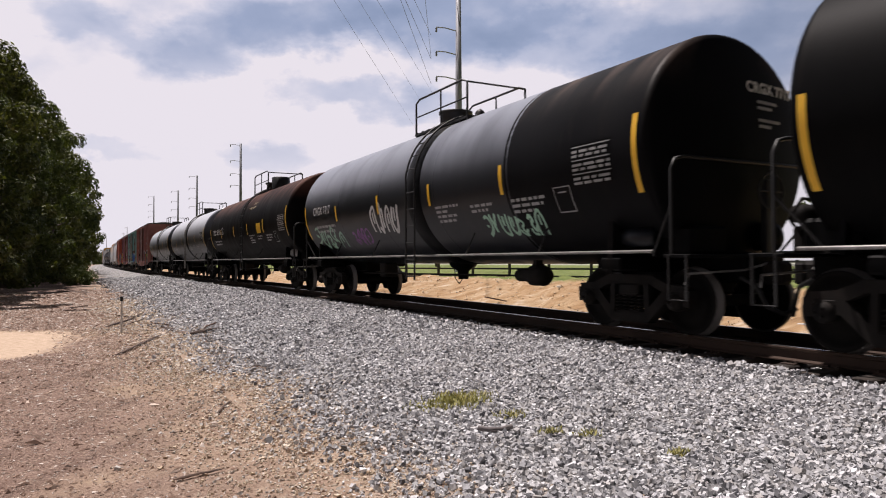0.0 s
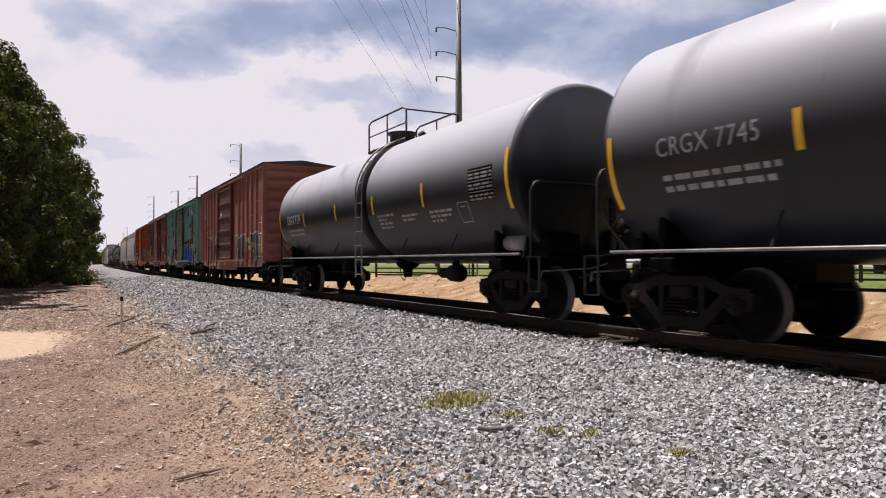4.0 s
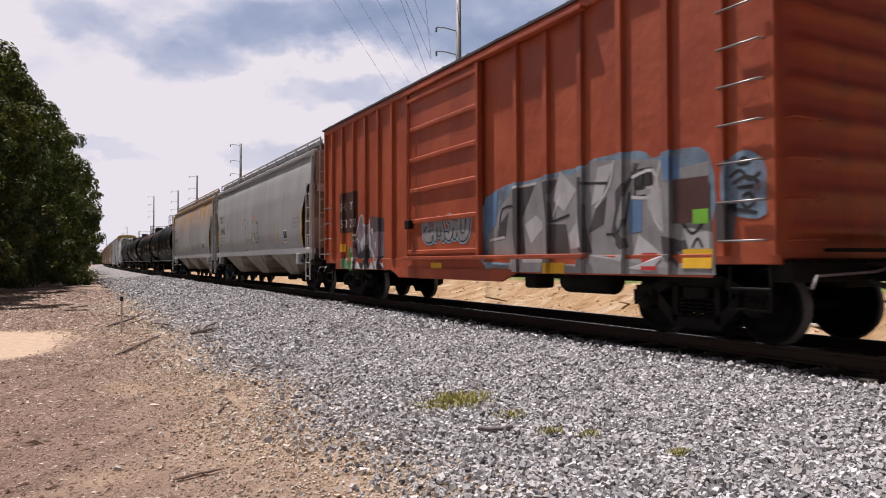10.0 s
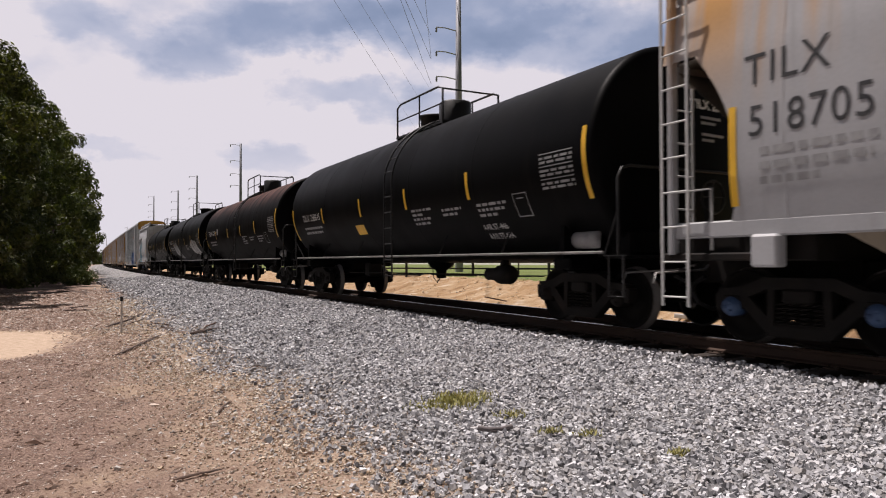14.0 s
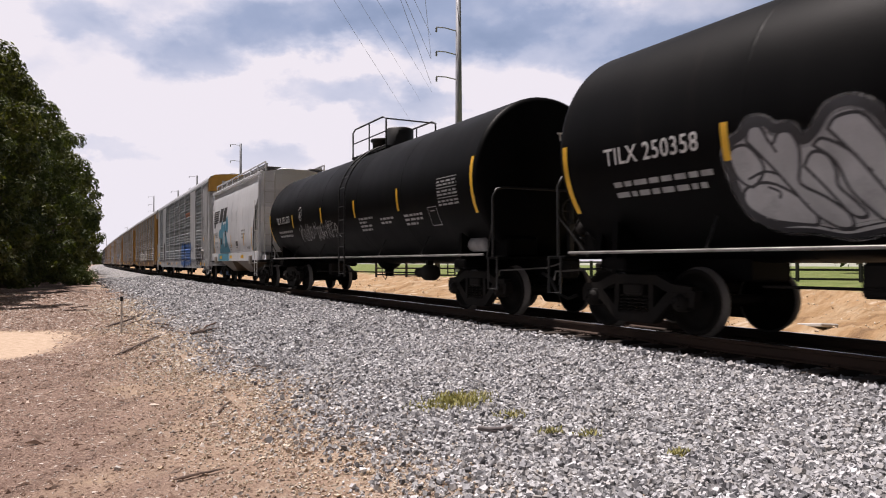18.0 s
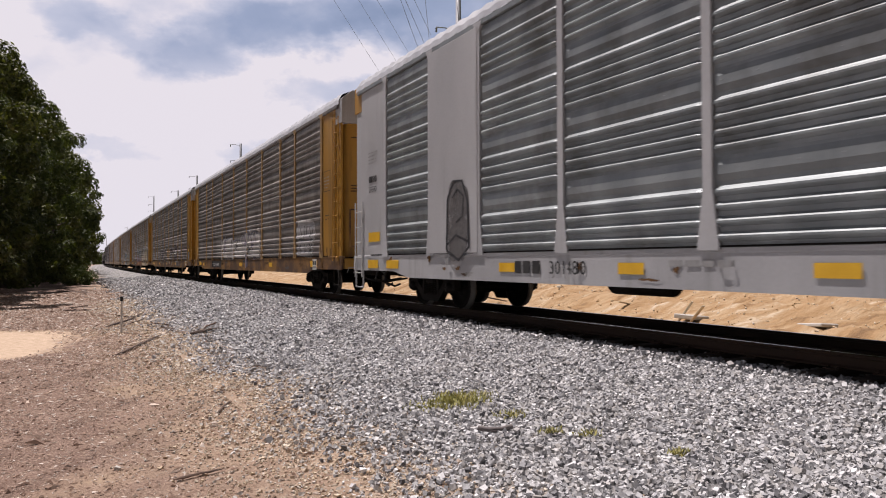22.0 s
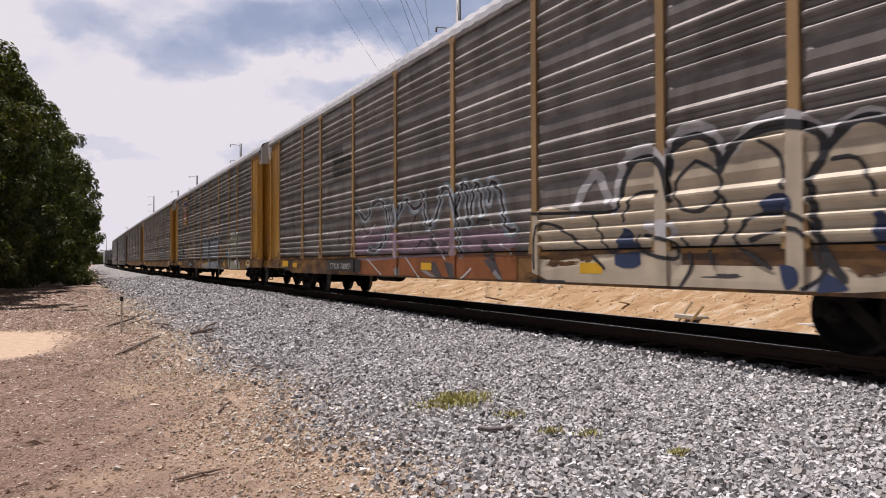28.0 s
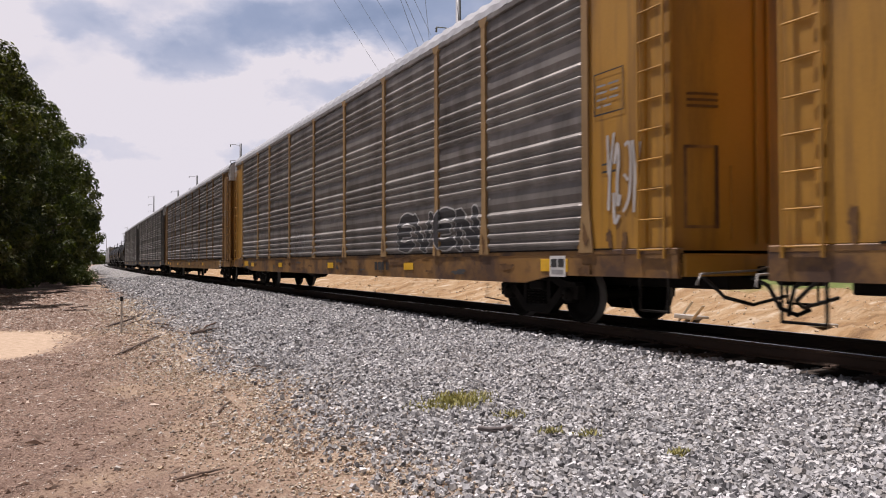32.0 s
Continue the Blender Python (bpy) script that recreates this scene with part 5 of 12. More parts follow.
def wash(name, c, cover=0.6, scale=2.2):
    """Thin sprayed or worn paint that lets the surface show through in specks and gaps."""
    if name in MESHES:
        return MESHES[name]
    m = paintwork(name, c)
    nt = m.node_tree
    N, L = nt.nodes.new, nt.links.new
    co, n, f = N("ShaderNodeTexCoord"), N("ShaderNodeTexNoise"), N("ShaderNodeMapRange")
    clear, mx = N("ShaderNodeBsdfTransparent"), N("ShaderNodeMixShader")
    n.inputs["Scale"].default_value, n.inputs["Detail"].default_value, n.inputs["Roughness"].default_value = scale, 10, 0.72
    mid = 0.5 + (0.5 - cover) * 0.35
    f.inputs[1].default_value, f.inputs[2].default_value = mid - 0.13, mid + 0.13
    f.inputs[3].default_value, f.inputs[4].default_value = max(0.0, cover - 0.35), min(1.0, cover + 0.35)
    L(co.outputs["Object"], n.inputs["Vector"])
    L(n.outputs[0], f.inputs[0])
    L(f.outputs[0], mx.inputs[0])
    L(clear.outputs[0], mx.inputs[1])
    L(nt.nodes["Principled BSDF"].outputs[0], mx.inputs[2])
    L(mx.outputs[0], nt.nodes["Material Output"].inputs[0])
    return m


# letters as strokes in a unit square, for sprayed words
def ring(cx, cz, rx, rz, n=13):
    return [(cx + rx * math.sin(2 * math.pi * k / (n - 1)), cz + rz * math.cos(2 * math.pi * k / (n - 1))) for k in range(n)]


STROKES = {
    "S": [[(0.9, 0.80), (0.55, 0.97), (0.15, 0.82), (0.25, 0.56), (0.72, 0.44), (0.85, 0.18), (0.45, 0.03), (0.08, 0.16)]],
    "A": [[(0.05, 0.0), (0.22, 0.6), (0.42, 0.95), (0.62, 0.95), (0.8, 0.6), (0.95, 0.0)], [(0.22, 0.36), (0.78, 0.36)]],
    "V": [[(0.05, 1.0), (0.25, 0.5), (0.45, 0.05), (0.58, 0.05), (0.78, 0.5), (0.95, 1.0)]],
    "O": [ring(0.5, 0.5, 0.38, 0.46)],
    "E": [[(0.92, 0.88), (0.5, 0.97), (0.14, 0.8), (0.1, 0.5), (0.16, 0.15), (0.5, 0.03), (0.92, 0.12)], [(0.12, 0.52), (0.72, 0.52)]],
    "B": [[(0.14, 0.0), (0.14, 1.0)], [(0.14, 0.96), (0.7, 0.94), (0.82, 0.74), (0.6, 0.53), (0.2, 0.52)], [(0.5, 0.52), (0.88, 0.42), (0.88, 0.14), (0.6, 0.03), (0.14, 0.04)]],
    "P": [[(0.16, 0.0), (0.16, 1.0)], [(0.16, 0.96), (0.7, 0.92), (0.85, 0.7), (0.65, 0.48), (0.18, 0.46)]],
    "R": [[(0.16, 0.0), (0.16, 1.0)], [(0.16, 0.96), (0.7, 0.92), (0.84, 0.72), (0.6, 0.5), (0.18, 0.5)], [(0.45, 0.5), (0.65, 0.25), (0.92, 0.0)]],
    "I": [[(0.5, 0.0), (0.46, 0.5), (0.5, 1.0)]],
    "T": [[(0.05, 0.92), (0.5, 0.97), (0.95, 0.92)], [(0.5, 0.95), (0.52, 0.5), (0.48, 0.0)]],
    "C": [[(0.9, 0.82), (0.55, 0.97), (0.15, 0.72), (0.12, 0.3), (0.5, 0.03), (0.9, 0.16)]],
    "H": [[(0.14, 0.0), (0.14, 1.0)], [(0.86, 0.0), (0.86, 1.0)], [(0.14, 0.5), (0.86, 0.52)]],
    "N": [[(0.12, 0.0), (0.12, 1.0), (0.5, 0.5), (0.88, 0.0), (0.88, 1.0)]],
    "U": [[(0.12, 1.0), (0.14, 0.3), (0.5, 0.03), (0.86, 0.3), (0.88, 1.0)]],
    "K": [[(0.14, 0.0), (0.14, 1.0)], [(0.9, 1.0), (0.2, 0.5), (0.55, 0.3), (0.92, 0.0)]],
    "L": [[(0.2, 1.0), (0.16, 0.3), (0.3, 0.05), (0.9, 0.06)]],
    "M": [[(0.08, 0.0), (0.14, 0.95), (0.5, 0.4), (0.86, 0.95), (0.92, 0.0)]],
    "D": [[(0.15, 0.0), (0.15, 1.0)], [(0.15, 0.95), (0.65, 0.88), (0.88, 0.5), (0.65, 0.12), (0.15, 0.05)]],
    "arch": [[(0.1, 0.0), (0.12, 0.6), (0.4, 0.96), (0.7, 0.9), (0.88, 0.5), (0.9, 0.0)], [(0.5, 0.7), (0.52, 0.3)]],
    "cup": [[(0.1, 1.0), (0.08, 0.4), (0.3, 0.05), (0.65, 0.06), (0.85, 0.35), (0.95, 1.0)], [(0.5, 0.95), (0.48, 0.45)]],
    "hook": [[(0.2, 1.0), (0.45, 0.9), (0.5, 0.4), (0.35, 0.05), (0.08, 0.2)], [(0.5, 0.6), (0.9, 0.75), (0.85, 0.1)]],
    "loop": [ring(0.48, 0.55, 0.36, 0.40), [(0.5, 0.4), (0.75, 0.2), (0.98, 0.0)]],
    "wave": [[(0.08, 0.75), (0.3, 0.97), (0.6, 0.75), (0.4, 0.45), (0.65, 0.2), (0.95, 0.35)], [(0.1, 0.3), (0.35, 0.03), (0.8, 0.02)]],
    "fork": [[(0.1, 1.0), (0.35, 0.6), (0.5, 0.45), (0.5, 0.0)], [(0.92, 1.0), (0.68, 0.6), (0.5, 0.4)]],
    "bend": [[(0.1, 0.9), (0.6, 0.95), (0.9, 0.6), (0.75, 0.25), (0.2, 0.05)], [(0.15, 0.55), (0.55, 0.5)]],
    "W": [[(0.06, 1.0), (0.22, 0.05), (0.48, 0.6), (0.76, 0.05), (0.94, 1.0)]],
    "Z": [[(0.1, 0.92), (0.5, 0.96), (0.88, 0.9), (0.5, 0.5), (0.12, 0.08), (0.5, 0.04), (0.9, 0.08)]],
}


def smooth(pts, n=4):
    """A curve through points."""
    out = []
    for i in range(len(pts) - 1):
        p0, p1, p2, p3 = pts[max(0, i - 1)], pts[i], pts[i + 1], pts[min(len(pts) - 1, i + 2)]
        for k in range(n):
            t = k / n
            out.append(tuple(0.5 * (2 * b + (c - a) * t + (2 * a - 5 * b + 4 * c - d) * t * t + (3 * b - a - 3 * c + d) * t ** 3) for a, b, c, d in zip(p0, p1, p2, p3)))
    return out + [pts[-1]]


def fat_stroke(pts, width):
    """A thick line with rounded ends."""
    out = ribbon(pts, width)
    for p in (pts[0], pts[-1]):
        out.append([(p[0] + width / 2 * math.cos(k * math.pi / 5), p[1] + width / 2 * math.sin(k * math.pi / 5)) for k in range(10)])
    return out


def fat_word(car, word, y0, y1, z0, z1, fill, line, edge, side, label, bold=0.30, seed=1, off=0.008, rim=0.05, shine=None, fills=None):
    """A word in swollen strokes, each letter over the next, with a line round it and an outer edge. bold is the stroke as a share of a letter."""
    rg = random.Random(seed)
    w = (y1 - y0) / len(word)
    for i, ch in enumerate(word):
        top = y1 - i * w
        k = bold * min(w, (z1 - z0) * 0.75) * rg.uniform(0.9, 1.1)
        h0, h1 = z0 + k / 2 + rg.uniform(0, 0.06) * (z1 - z0), z1 - k / 2 - rg.uniform(0, 0.08) * (z1 - z0)
        lean = rg.uniform(-0.08, 0.08) * w
        paths = [smooth([(top - k / 2 - (w * 1.12 - k) * a - lean * c, h0 + (h1 - h0) * c) for a, c in q]) for q in STROKES[ch]]
        at = 0.5 * off + 0.0005 * i
        g = None
        for wide, mat, up, name in ((k, fills[i % len(fills)] if fills else fill, 0.0036, "graffiti_letter"), (k + 2 * rim, line, 0.0, "outline"), (k + 4.2 * rim, edge, -0.0025, "edge")):
            if mat:
                s = Shape()
                for j, q in enumerate(paths):
                    for m, piece in enumerate(fat_stroke(q, wide)):
                        lay(s, [piece], side, at + up + 0.00002 * m + 0.0004 * j)
                g = part(name, s, mat, g or car, label if g is None else "", fix=False)
                top_part = g if name == "graffiti_letter" else top_part
                g = top_part
        if shine:
            s = Shape()
            lay(s, ribbon([(a + k * 0.22, c + k * 0.1) for a, c in paths[0][1:-1]], 0.03), side, at + 0.0062)
            part("highlight", s, shine, g, fix=False)


ABSTRACT = ("arch", "loop", "hook", "cup", "wave", "bend", "fork")


def graffiti(car, y0, y1, z0, z1, letters, fill, line, edge, side, seed, label, fills=None, off=0.008, bold=0.30):
    """A sprayed piece of swollen shapes that no one can read."""
    rg = random.Random(seed)
    shapes = [ABSTRACT[(rg.randint(0, 6) + i) % 7] for i in range(letters)]
    fat_word(car, shapes, y0, y1, z0, z1, fill, line, edge, side, label, bold, seed, off, 0.03, None, fills)


def scrawl(car, y0, y1, z0, z1, letters, mat, side, seed, width=0.04, label="thin sprayed tag"):
    """A tag: quick strokes that nobody can read, one after another."""
    rg = random.Random(seed)
    w = (y1 - y0) / letters
    for i in range(letters):
        top, h = y1 - i * w + rg.uniform(-0.1, 0.1) * w, (z1 - z0) * rg.uniform(0.7, 1.1)
        low, lean = z0 + rg.uniform(-0.1, 0.2) * (z1 - z0), rg.uniform(0.1, 0.5) * w
        s = Shape()
        for j, q in enumerate(STROKES[rg.choice(ABSTRACT)]):
            path = smooth([(top - w * 0.95 * a - lean * c + rg.uniform(-0.08, 0.08) * w, low + h * c + rg.uniform(-0.06, 0.06) * h) for a, c in q], 5)
            for m, piece in enumerate(ribbon(path, width * rg.uniform(0.75, 1.1))):
                lay(s, [piece], side, 0.005 + 0.00002 * m + 0.0004 * (i % 3) + 0.0008 * j)
        part("graffiti_stroke", s, mat, car, label, fix=False)


def rust_patch(car, y, z, w, h, mat, side, seed, off=0.004, name="rust_patch", label="patch of rust where the paint has gone"):
    """A ragged patch, torn at several scales and run down at its foot."""
    rg = random.Random(seed)
    ph = [(f, rg.uniform(0, 6.28), 0.26 / f ** 0.62) for f in (2, 3, 5, 8, 13, 21, 34)]
    n = 120 if max(w, h) > 0.45 else 44
    o = []
    for i in range(n):
        a = 2 * math.pi * i / n
        r = 0.8 + sum(k * math.sin(f * a + p) for f, p, k in ph) * (0.8 + 0.5 * rg.random())
        drip = 1.0 + (0.35 * rg.random() if math.sin(a) < -0.5 else 0)
        o.append((y + 0.5 * w * r * math.cos(a), z + 0.5 * h * r * drip * math.sin(a)))
    return art(car, fan(o), mat, side, off, name, label)


# ---- tank cars ----
def head_profile(r):
    """A flat dished tank head with a tight knuckle at its rim, as (along, radius)."""
    out = [(0.13 * math.sin(a), r - 0.13 + 0.13 * math.cos(a)) for a in [radians(12 * k) for k in range(7)]]
    a0, r0 = out[-1]
    return out + [(a0 + 0.22 * (1 - q * q), r0 * q) for q in (0.97, 0.9, 0.75, 0.5, 0.25, 0.0)]


def tank_car(centre, mid, ends, band, label, seed, r=1.66, zc=2.63, dome=True, rail_mat=None, strap=False, hl=7.48, panel=-6.95):
    """A tank on two trucks. mid and ends are its paints; band: how far the end paint reaches from the front head."""
    car = thing("tank_car", label, "tank car", "cars of the freight train")
    CARS.append((car, centre))
    head = head_profile(r)
    def cyl(y0, y1):
        n = max(1, int((y1 - y0) / 1.2))
        return [(y0 + (y1 - y0) * k / n, r) for k in range(n + 1)]
    part("shell", Shape().lathe(cyl(-hl + band, hl), "y", (0, 0, zc), 56), mid, car, "long cylindrical tank shell")
    if band > 0:
        part("shell_band", Shape().lathe(cyl(-hl, -hl + band), "y", (0, 0, zc), 56), ends, car, "dark painted end of the tank shell")
    for d, y in ((-1, -hl), (1, hl)):
        part("tank_head", Shape().lathe([(y + d * a, q) for a, q in head], "y", (0, 0, zc), 56), ends, car, "domed dark tank head")
    # weld seams round the shell
    for y in (-4.3, -1.5, 1.4, 4.3):
        part("weld_seam", Shape().lathe([(y - 0.03, r), (y, r + 0.006), (y + 0.03, r)], "y", (0, 0, zc), 48), mid, car)
    # the ladder at the middle, on some over a dark strap
    if strap:
        part("strap", Shape().lathe([(-0.88, r), (-0.86, r + 0.012), (-0.24, r + 0.012), (-0.22, r)], "y", (0, 0, zc), 56), dark_tank_paint, car, "dark strap round the tank under the ladder")
    for d in (-1, 1):
        s = Shape()
        for yy in (-0.78, -0.34):
            s.pipe([(d * (r + 0.07), yy, 0.62), (d * (r + 0.07), yy, 2.9)] + [(d * (r + 0.10) * math.cos(a), yy, zc + (r + 0.10) * math.sin(a)) for a in [0.2 + 0.12 * k for k in range(10)]], 0.022, 6)
        lad = part("ladder", s, rail_mat or pipe_black, car, "curved side ladder up the tank")
        for k in range(12):
            if k < 6:
                p = (d * (r + 0.07), 0.70 + 0.37 * k)
            else:
                a = 0.25 + 0.19 * (k - 6)
                p = (d * (r + 0.10) * math.cos(a), zc + (r + 0.10) * math.sin(a))
            part("rung", Shape().pipe([(p[0], -0.78, p[1]), (p[0], -0.34, p[1])], 0.014, 5), rail_mat or pipe_black, lad)
        # handrail along the side, on brackets
        hr = part("side_handrail", Shape().pipe([(d * 1.5, -hl - 0.1, 1.15), (d * 1.5, hl + 0.1, 1.15)], 0.024, 6), worn_rail, car, "worn pipe handrail along the tank")
        for y in (-5, -2.6, 2.2, 5):
            part("bracket", Shape().pipe([(d * 1.5, y, 1.15), (d * 1.22, y, 1.72)], 0.016, 5), pipe_black, hr)
    # top platform
    zt = zc + r - 0.13
    s = Shape().box(-0.78, 0.78, -1.45, 1.15, zt - 0.02, zt + 0.03)
    pl = part("top_platform", s, pipe_black, car, "black steel platform on top of the tank")
    for k in range(9):
        part("slat", Shape().box(-0.78, 0.78, -1.45 + 0.31 * k, -1.41 + 0.31 * k, zt - 0.06, zt + 0.05), pipe_black, pl)
    for d in (-1, 1):
        part("railing", Shape().pipe([(d * 0.76, -1.42, zt), (d * 0.76, -1.42, zt + 0.78), (d * 0.76, -1.2, zt + 0.86), (d * 0.76, 0.9, zt + 0.86), (d * 0.76, 1.1, zt + 0.78), (d * 0.76, 1.1, zt)], 0.026, 6), pipe_black, pl)
        part("railing", Shape().pipe([(d * 0.76, -1.42, zt + 0.44), (d * 0.76, 1.1, zt + 0.44)], 0.018, 6), pipe_black, pl)
        part("railing_post", Shape().pipe([(d * 0.76, -0.2, zt), (d * 0.76, -0.2, zt + 0.86)], 0.02, 6), pipe_black, pl)
    part("railing", Shape().pipe([(-0.76, -1.42, zt + 0.78), (0.76, -1.42, zt + 0.78)], 0.02, 6), pipe_black, pl)
    zt = zc + r
    man = Shape().lathe([(0, 0.36), (0.32, 0.36), (0.34, 0.42), (0.40, 0.42), (0.44, 0.2), (0.45, 0)], "z", (0, 0.45, zt), 18)
    man.lathe([(0, 0.12), (0.3, 0.12), (0.36, 0.07), (0.4, 0)], "z", (0.3, -0.2, zt), 10)
    part("manway", man, pipe_black, car, "round manway and valves")
    if dome:
        part("valve_housing", Shape().lathe([(0, 0.40), (0.55, 0.40), (0.58, 0.36), (0.58, 0)], "z", (0, -0.65, zt - 0.03), 18), pipe_black, car, "black valve housing")
    # underframe
    for d in (-1, 1):
        y0, y1 = sorted((d * 5.2, d * 8.15))
        s = Shape().box(-0.42, 0.42, y0, y1, 0.74, 1.12, 0.03)
        s.box(-1.45, 1.45, d * 6.68 - 0.22, d * 6.68 + 0.22, 0.88, 1.08, 0.03)
        s.prism([(0.86, -1.45), (1.60, -1.42), (1.20, -0.7), (1.02, 0.0), (1.20, 0.7), (1.60, 1.42), (0.86, 1.45)], "y", d * 6.68 - 0.05, d * 6.68 + 0.05)
        st = part("stub_sill", s, black_paint, car, "black stub sill and saddle")
        part("end_platform", Shape().box(-1.5, 1.5, min(d * 7.75, d * 8.2), max(d * 7.75, d * 8.2), 1.06, 1.11, 0.01), black_paint, car)
        # a hoop handrail across the end, on two posts
        ye = d * (hl + 0.40)
        grab(car, [(-1.48, ye, 1.1), (-1.48, ye, 2.22), (-1.40, ye, 2.36), (-1.25, ye, 2.40), (1.25, ye, 2.40), (1.40, ye, 2.36), (1.48, ye, 2.22), (1.48, ye, 1.1)], pipe_black, "end_handrail", 0.024)
        for q in (-1, 1):
            grab(car, [(q * 1.48, ye, 1.75), (q * 1.3, ye - d * 0.5, 1.1)], pipe_black, "handrail_brace", 0.018)
            grab(car, [(q * 1.5, d * 7.85, 1.1), (q * 1.5, d * 7.85, 0.52), (q * 1.5, d * 8.15, 0.52), (q * 1.5, d * 8.15, 1.1)], pipe_black, "sill_step", 0.02)
        # brake gear, draft pocket and saddle plates under the head
        part("brake_gear", Shape().box(-1.05, -0.35, *sorted((d * 7.2, d * 7.85)), 1.10, 1.50, 0.05), black_paint, car)
        part("air_reservoir", Shape().lathe([(d * 6.9, 0), (d * 6.9, 0.2), (d * 7.9, 0.2), (d * 7.95, 0.1), (d * 7.95, 0)], "y", (0.55, 0, 1.36), 14), black_paint, car)
        part("head_brace", Shape().prism([(1.08, -1.2), (1.55, -1.15), (1.32, -0.6), (1.25, 0.6), (1.55, 1.15), (1.08, 1.2)], "y", d * 7.30 - 0.03, d * 7.30 + 0.03), black_paint, car)
        coupler(car, d * 8.2, d)
        truck(car, d * 6.68)
    part("bottom_outlet", Shape().lathe([(0.60, 0.0), (0.60, 0.12), (0.80, 0.14), (0.90, 0.30), (1.1, 0.4)], "z", (0, 0.1, 0), 14), black_paint, car)
    part("chain", Shape().pipe([(-0.2, 0.2, 0.95), (-0.22, 0.1, 0.62), (-0.22, -0.1, 0.5), (-0.2, -0.3, 0.7)], 0.012, 5), grimy_steel, car)
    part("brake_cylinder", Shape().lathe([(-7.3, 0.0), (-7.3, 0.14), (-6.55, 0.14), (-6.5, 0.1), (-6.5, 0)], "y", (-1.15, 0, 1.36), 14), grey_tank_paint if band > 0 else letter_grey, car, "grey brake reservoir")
    part("brake_rigging", Shape().lathe([(-4.2, 0.0), (-4.2, 0.13), (-4.1, 0.19), (-3.75, 0.19), (-3.7, 0.12), (-3.3, 0.12), (-3.25, 0.0)], "y", (-0.7, 0, 0.76), 14).box(-0.78, -0.62, -3.95, -3.85, 0.85, 1.05, 0.01).pipe([(-0.7, -3.2, 0.75), (-0.7, 4.8, 0.7)], 0.02, 5).box(-0.7, -0.3, 3.2, 3.6, 0.6, 1.0, 0.04), grimy_steel, car)
    side = tank_side(r, zc)
    # yellow stripes, the stencilled panel and the square
    for y, z0, z1 in ((hl - 0.07, 1.75, 2.75), (-hl + 0.07, 1.95, 3.02), (4.55, 2.18, 2.62), (1.5, 2.2, 2.66), (-1.3, 2.2, 2.66), (-4.1, 2.2, 2.72)):
        part("yellow_stripe", Shape().sheet([[(side(0, z0 + (z1 - z0) * k / 6) - 0.012, yy, z0 + (z1 - z0) * k / 6) for k in range(7)] for yy in (y - 0.05, y + 0.05)]), stripe_yellow, car, fix=False)
    lay_panel = Shape()
    lay(lay_panel, [[(panel, 2.16), (panel + 0.88, 2.16), (panel + 0.88, 2.78), (panel, 2.78)]], side, 0.004)
    pn = part("stencil_panel", lay_panel, black_paint, car, "black data panel with rows of small white stencils", fix=False)
    for row in range(9):
        z = 2.72 - 0.067 * row
        if row % 3 == 0:
            patch(pn, panel + 0.02, panel + 0.86, z, z + 0.016, letter_grey, side, "rule", 0.007)
        else:
            bars(pn, panel + 0.86, z - 0.012, [0.84], 0.038, 0.0, letter_grey, side, "small_lettering", seed + row)
    art(car, ribbon([(-5.95, 1.8), (-5.55, 1.8), (-5.55, 2.18), (-5.95, 2.18), (-5.95, 1.8)], 0.022) + ribbon([(-5.85, 2.1), (-5.65, 2.1)], 0.02), letter_grey, side, 0.006, "test_square", "white outlined stencil square")
    bars(car, -1.5, 2.12, [0.95, 0.5, 0.8, 0.7], 0.05, 0.045, letter_grey, side, seed=seed)
    bars(car, -2.9, 2.05, [0.8, 0.6], 0.05, 0.045, letter_grey, side, seed=seed + 1)
    bars(car, -4.3, 2.05, [1.0, 0.9, 0.6], 0.05, 0.045, letter_grey, side, seed=seed + 2)
    bars(car, 6.5, 2.05, [1.7, 1.6], 0.07, 0.07, letter_grey, side, seed=seed + 3)
    yv = hl + 0.42
    v = Shape().box(-0.95, -0.55, yv - 0.16, yv + 0.14, 1.1, 1.42, 0.03).box(-0.52, -0.12, yv - 0.12, yv + 0.16, 1.1, 1.55, 0.04)
    v.lathe([(-1.0, 0), (-1.0, 0.11), (-0.5, 0.11), (-0.5, 0)], "x", (0, yv + 0.02, 1.56), 12).lathe([(1.5, 0), (1.5, 0.13), (1.72, 0.10), (1.76, 0)], "z", (-0.3, yv, 0), 12)
    v.pipe([(-0.95, yv, 1.3), (-1.12, yv + 0.05, 1.5), (-1.1, yv - 0.1, 1.72), (-0.8, yv - 0.15, 1.7)], 0.022, 6).pipe([(-0.2, yv, 1.6), (0.2, yv - 0.1, 1.75), (0.5, yv - 0.1, 1.2)], 0.022, 6)
    bv = part("brake_valve", v, grimy_steel, car, "grimy brake valve and its pipes on the end platform")
    part("tag", Shape().box(-0.86, -0.66, yv - 0.175, yv - 0.163, 1.2, 1.34, 0.003), hopper_grime, bv, "tan tag on the valve")
    yw = -hl - 0.62
    hb = part("hand_brake", Shape().box(0.14, 0.26, yw + 0.03, yw + 0.13, 1.1, 2.15, 0.015), pipe_black, car, "hand brake stand on the end platform")
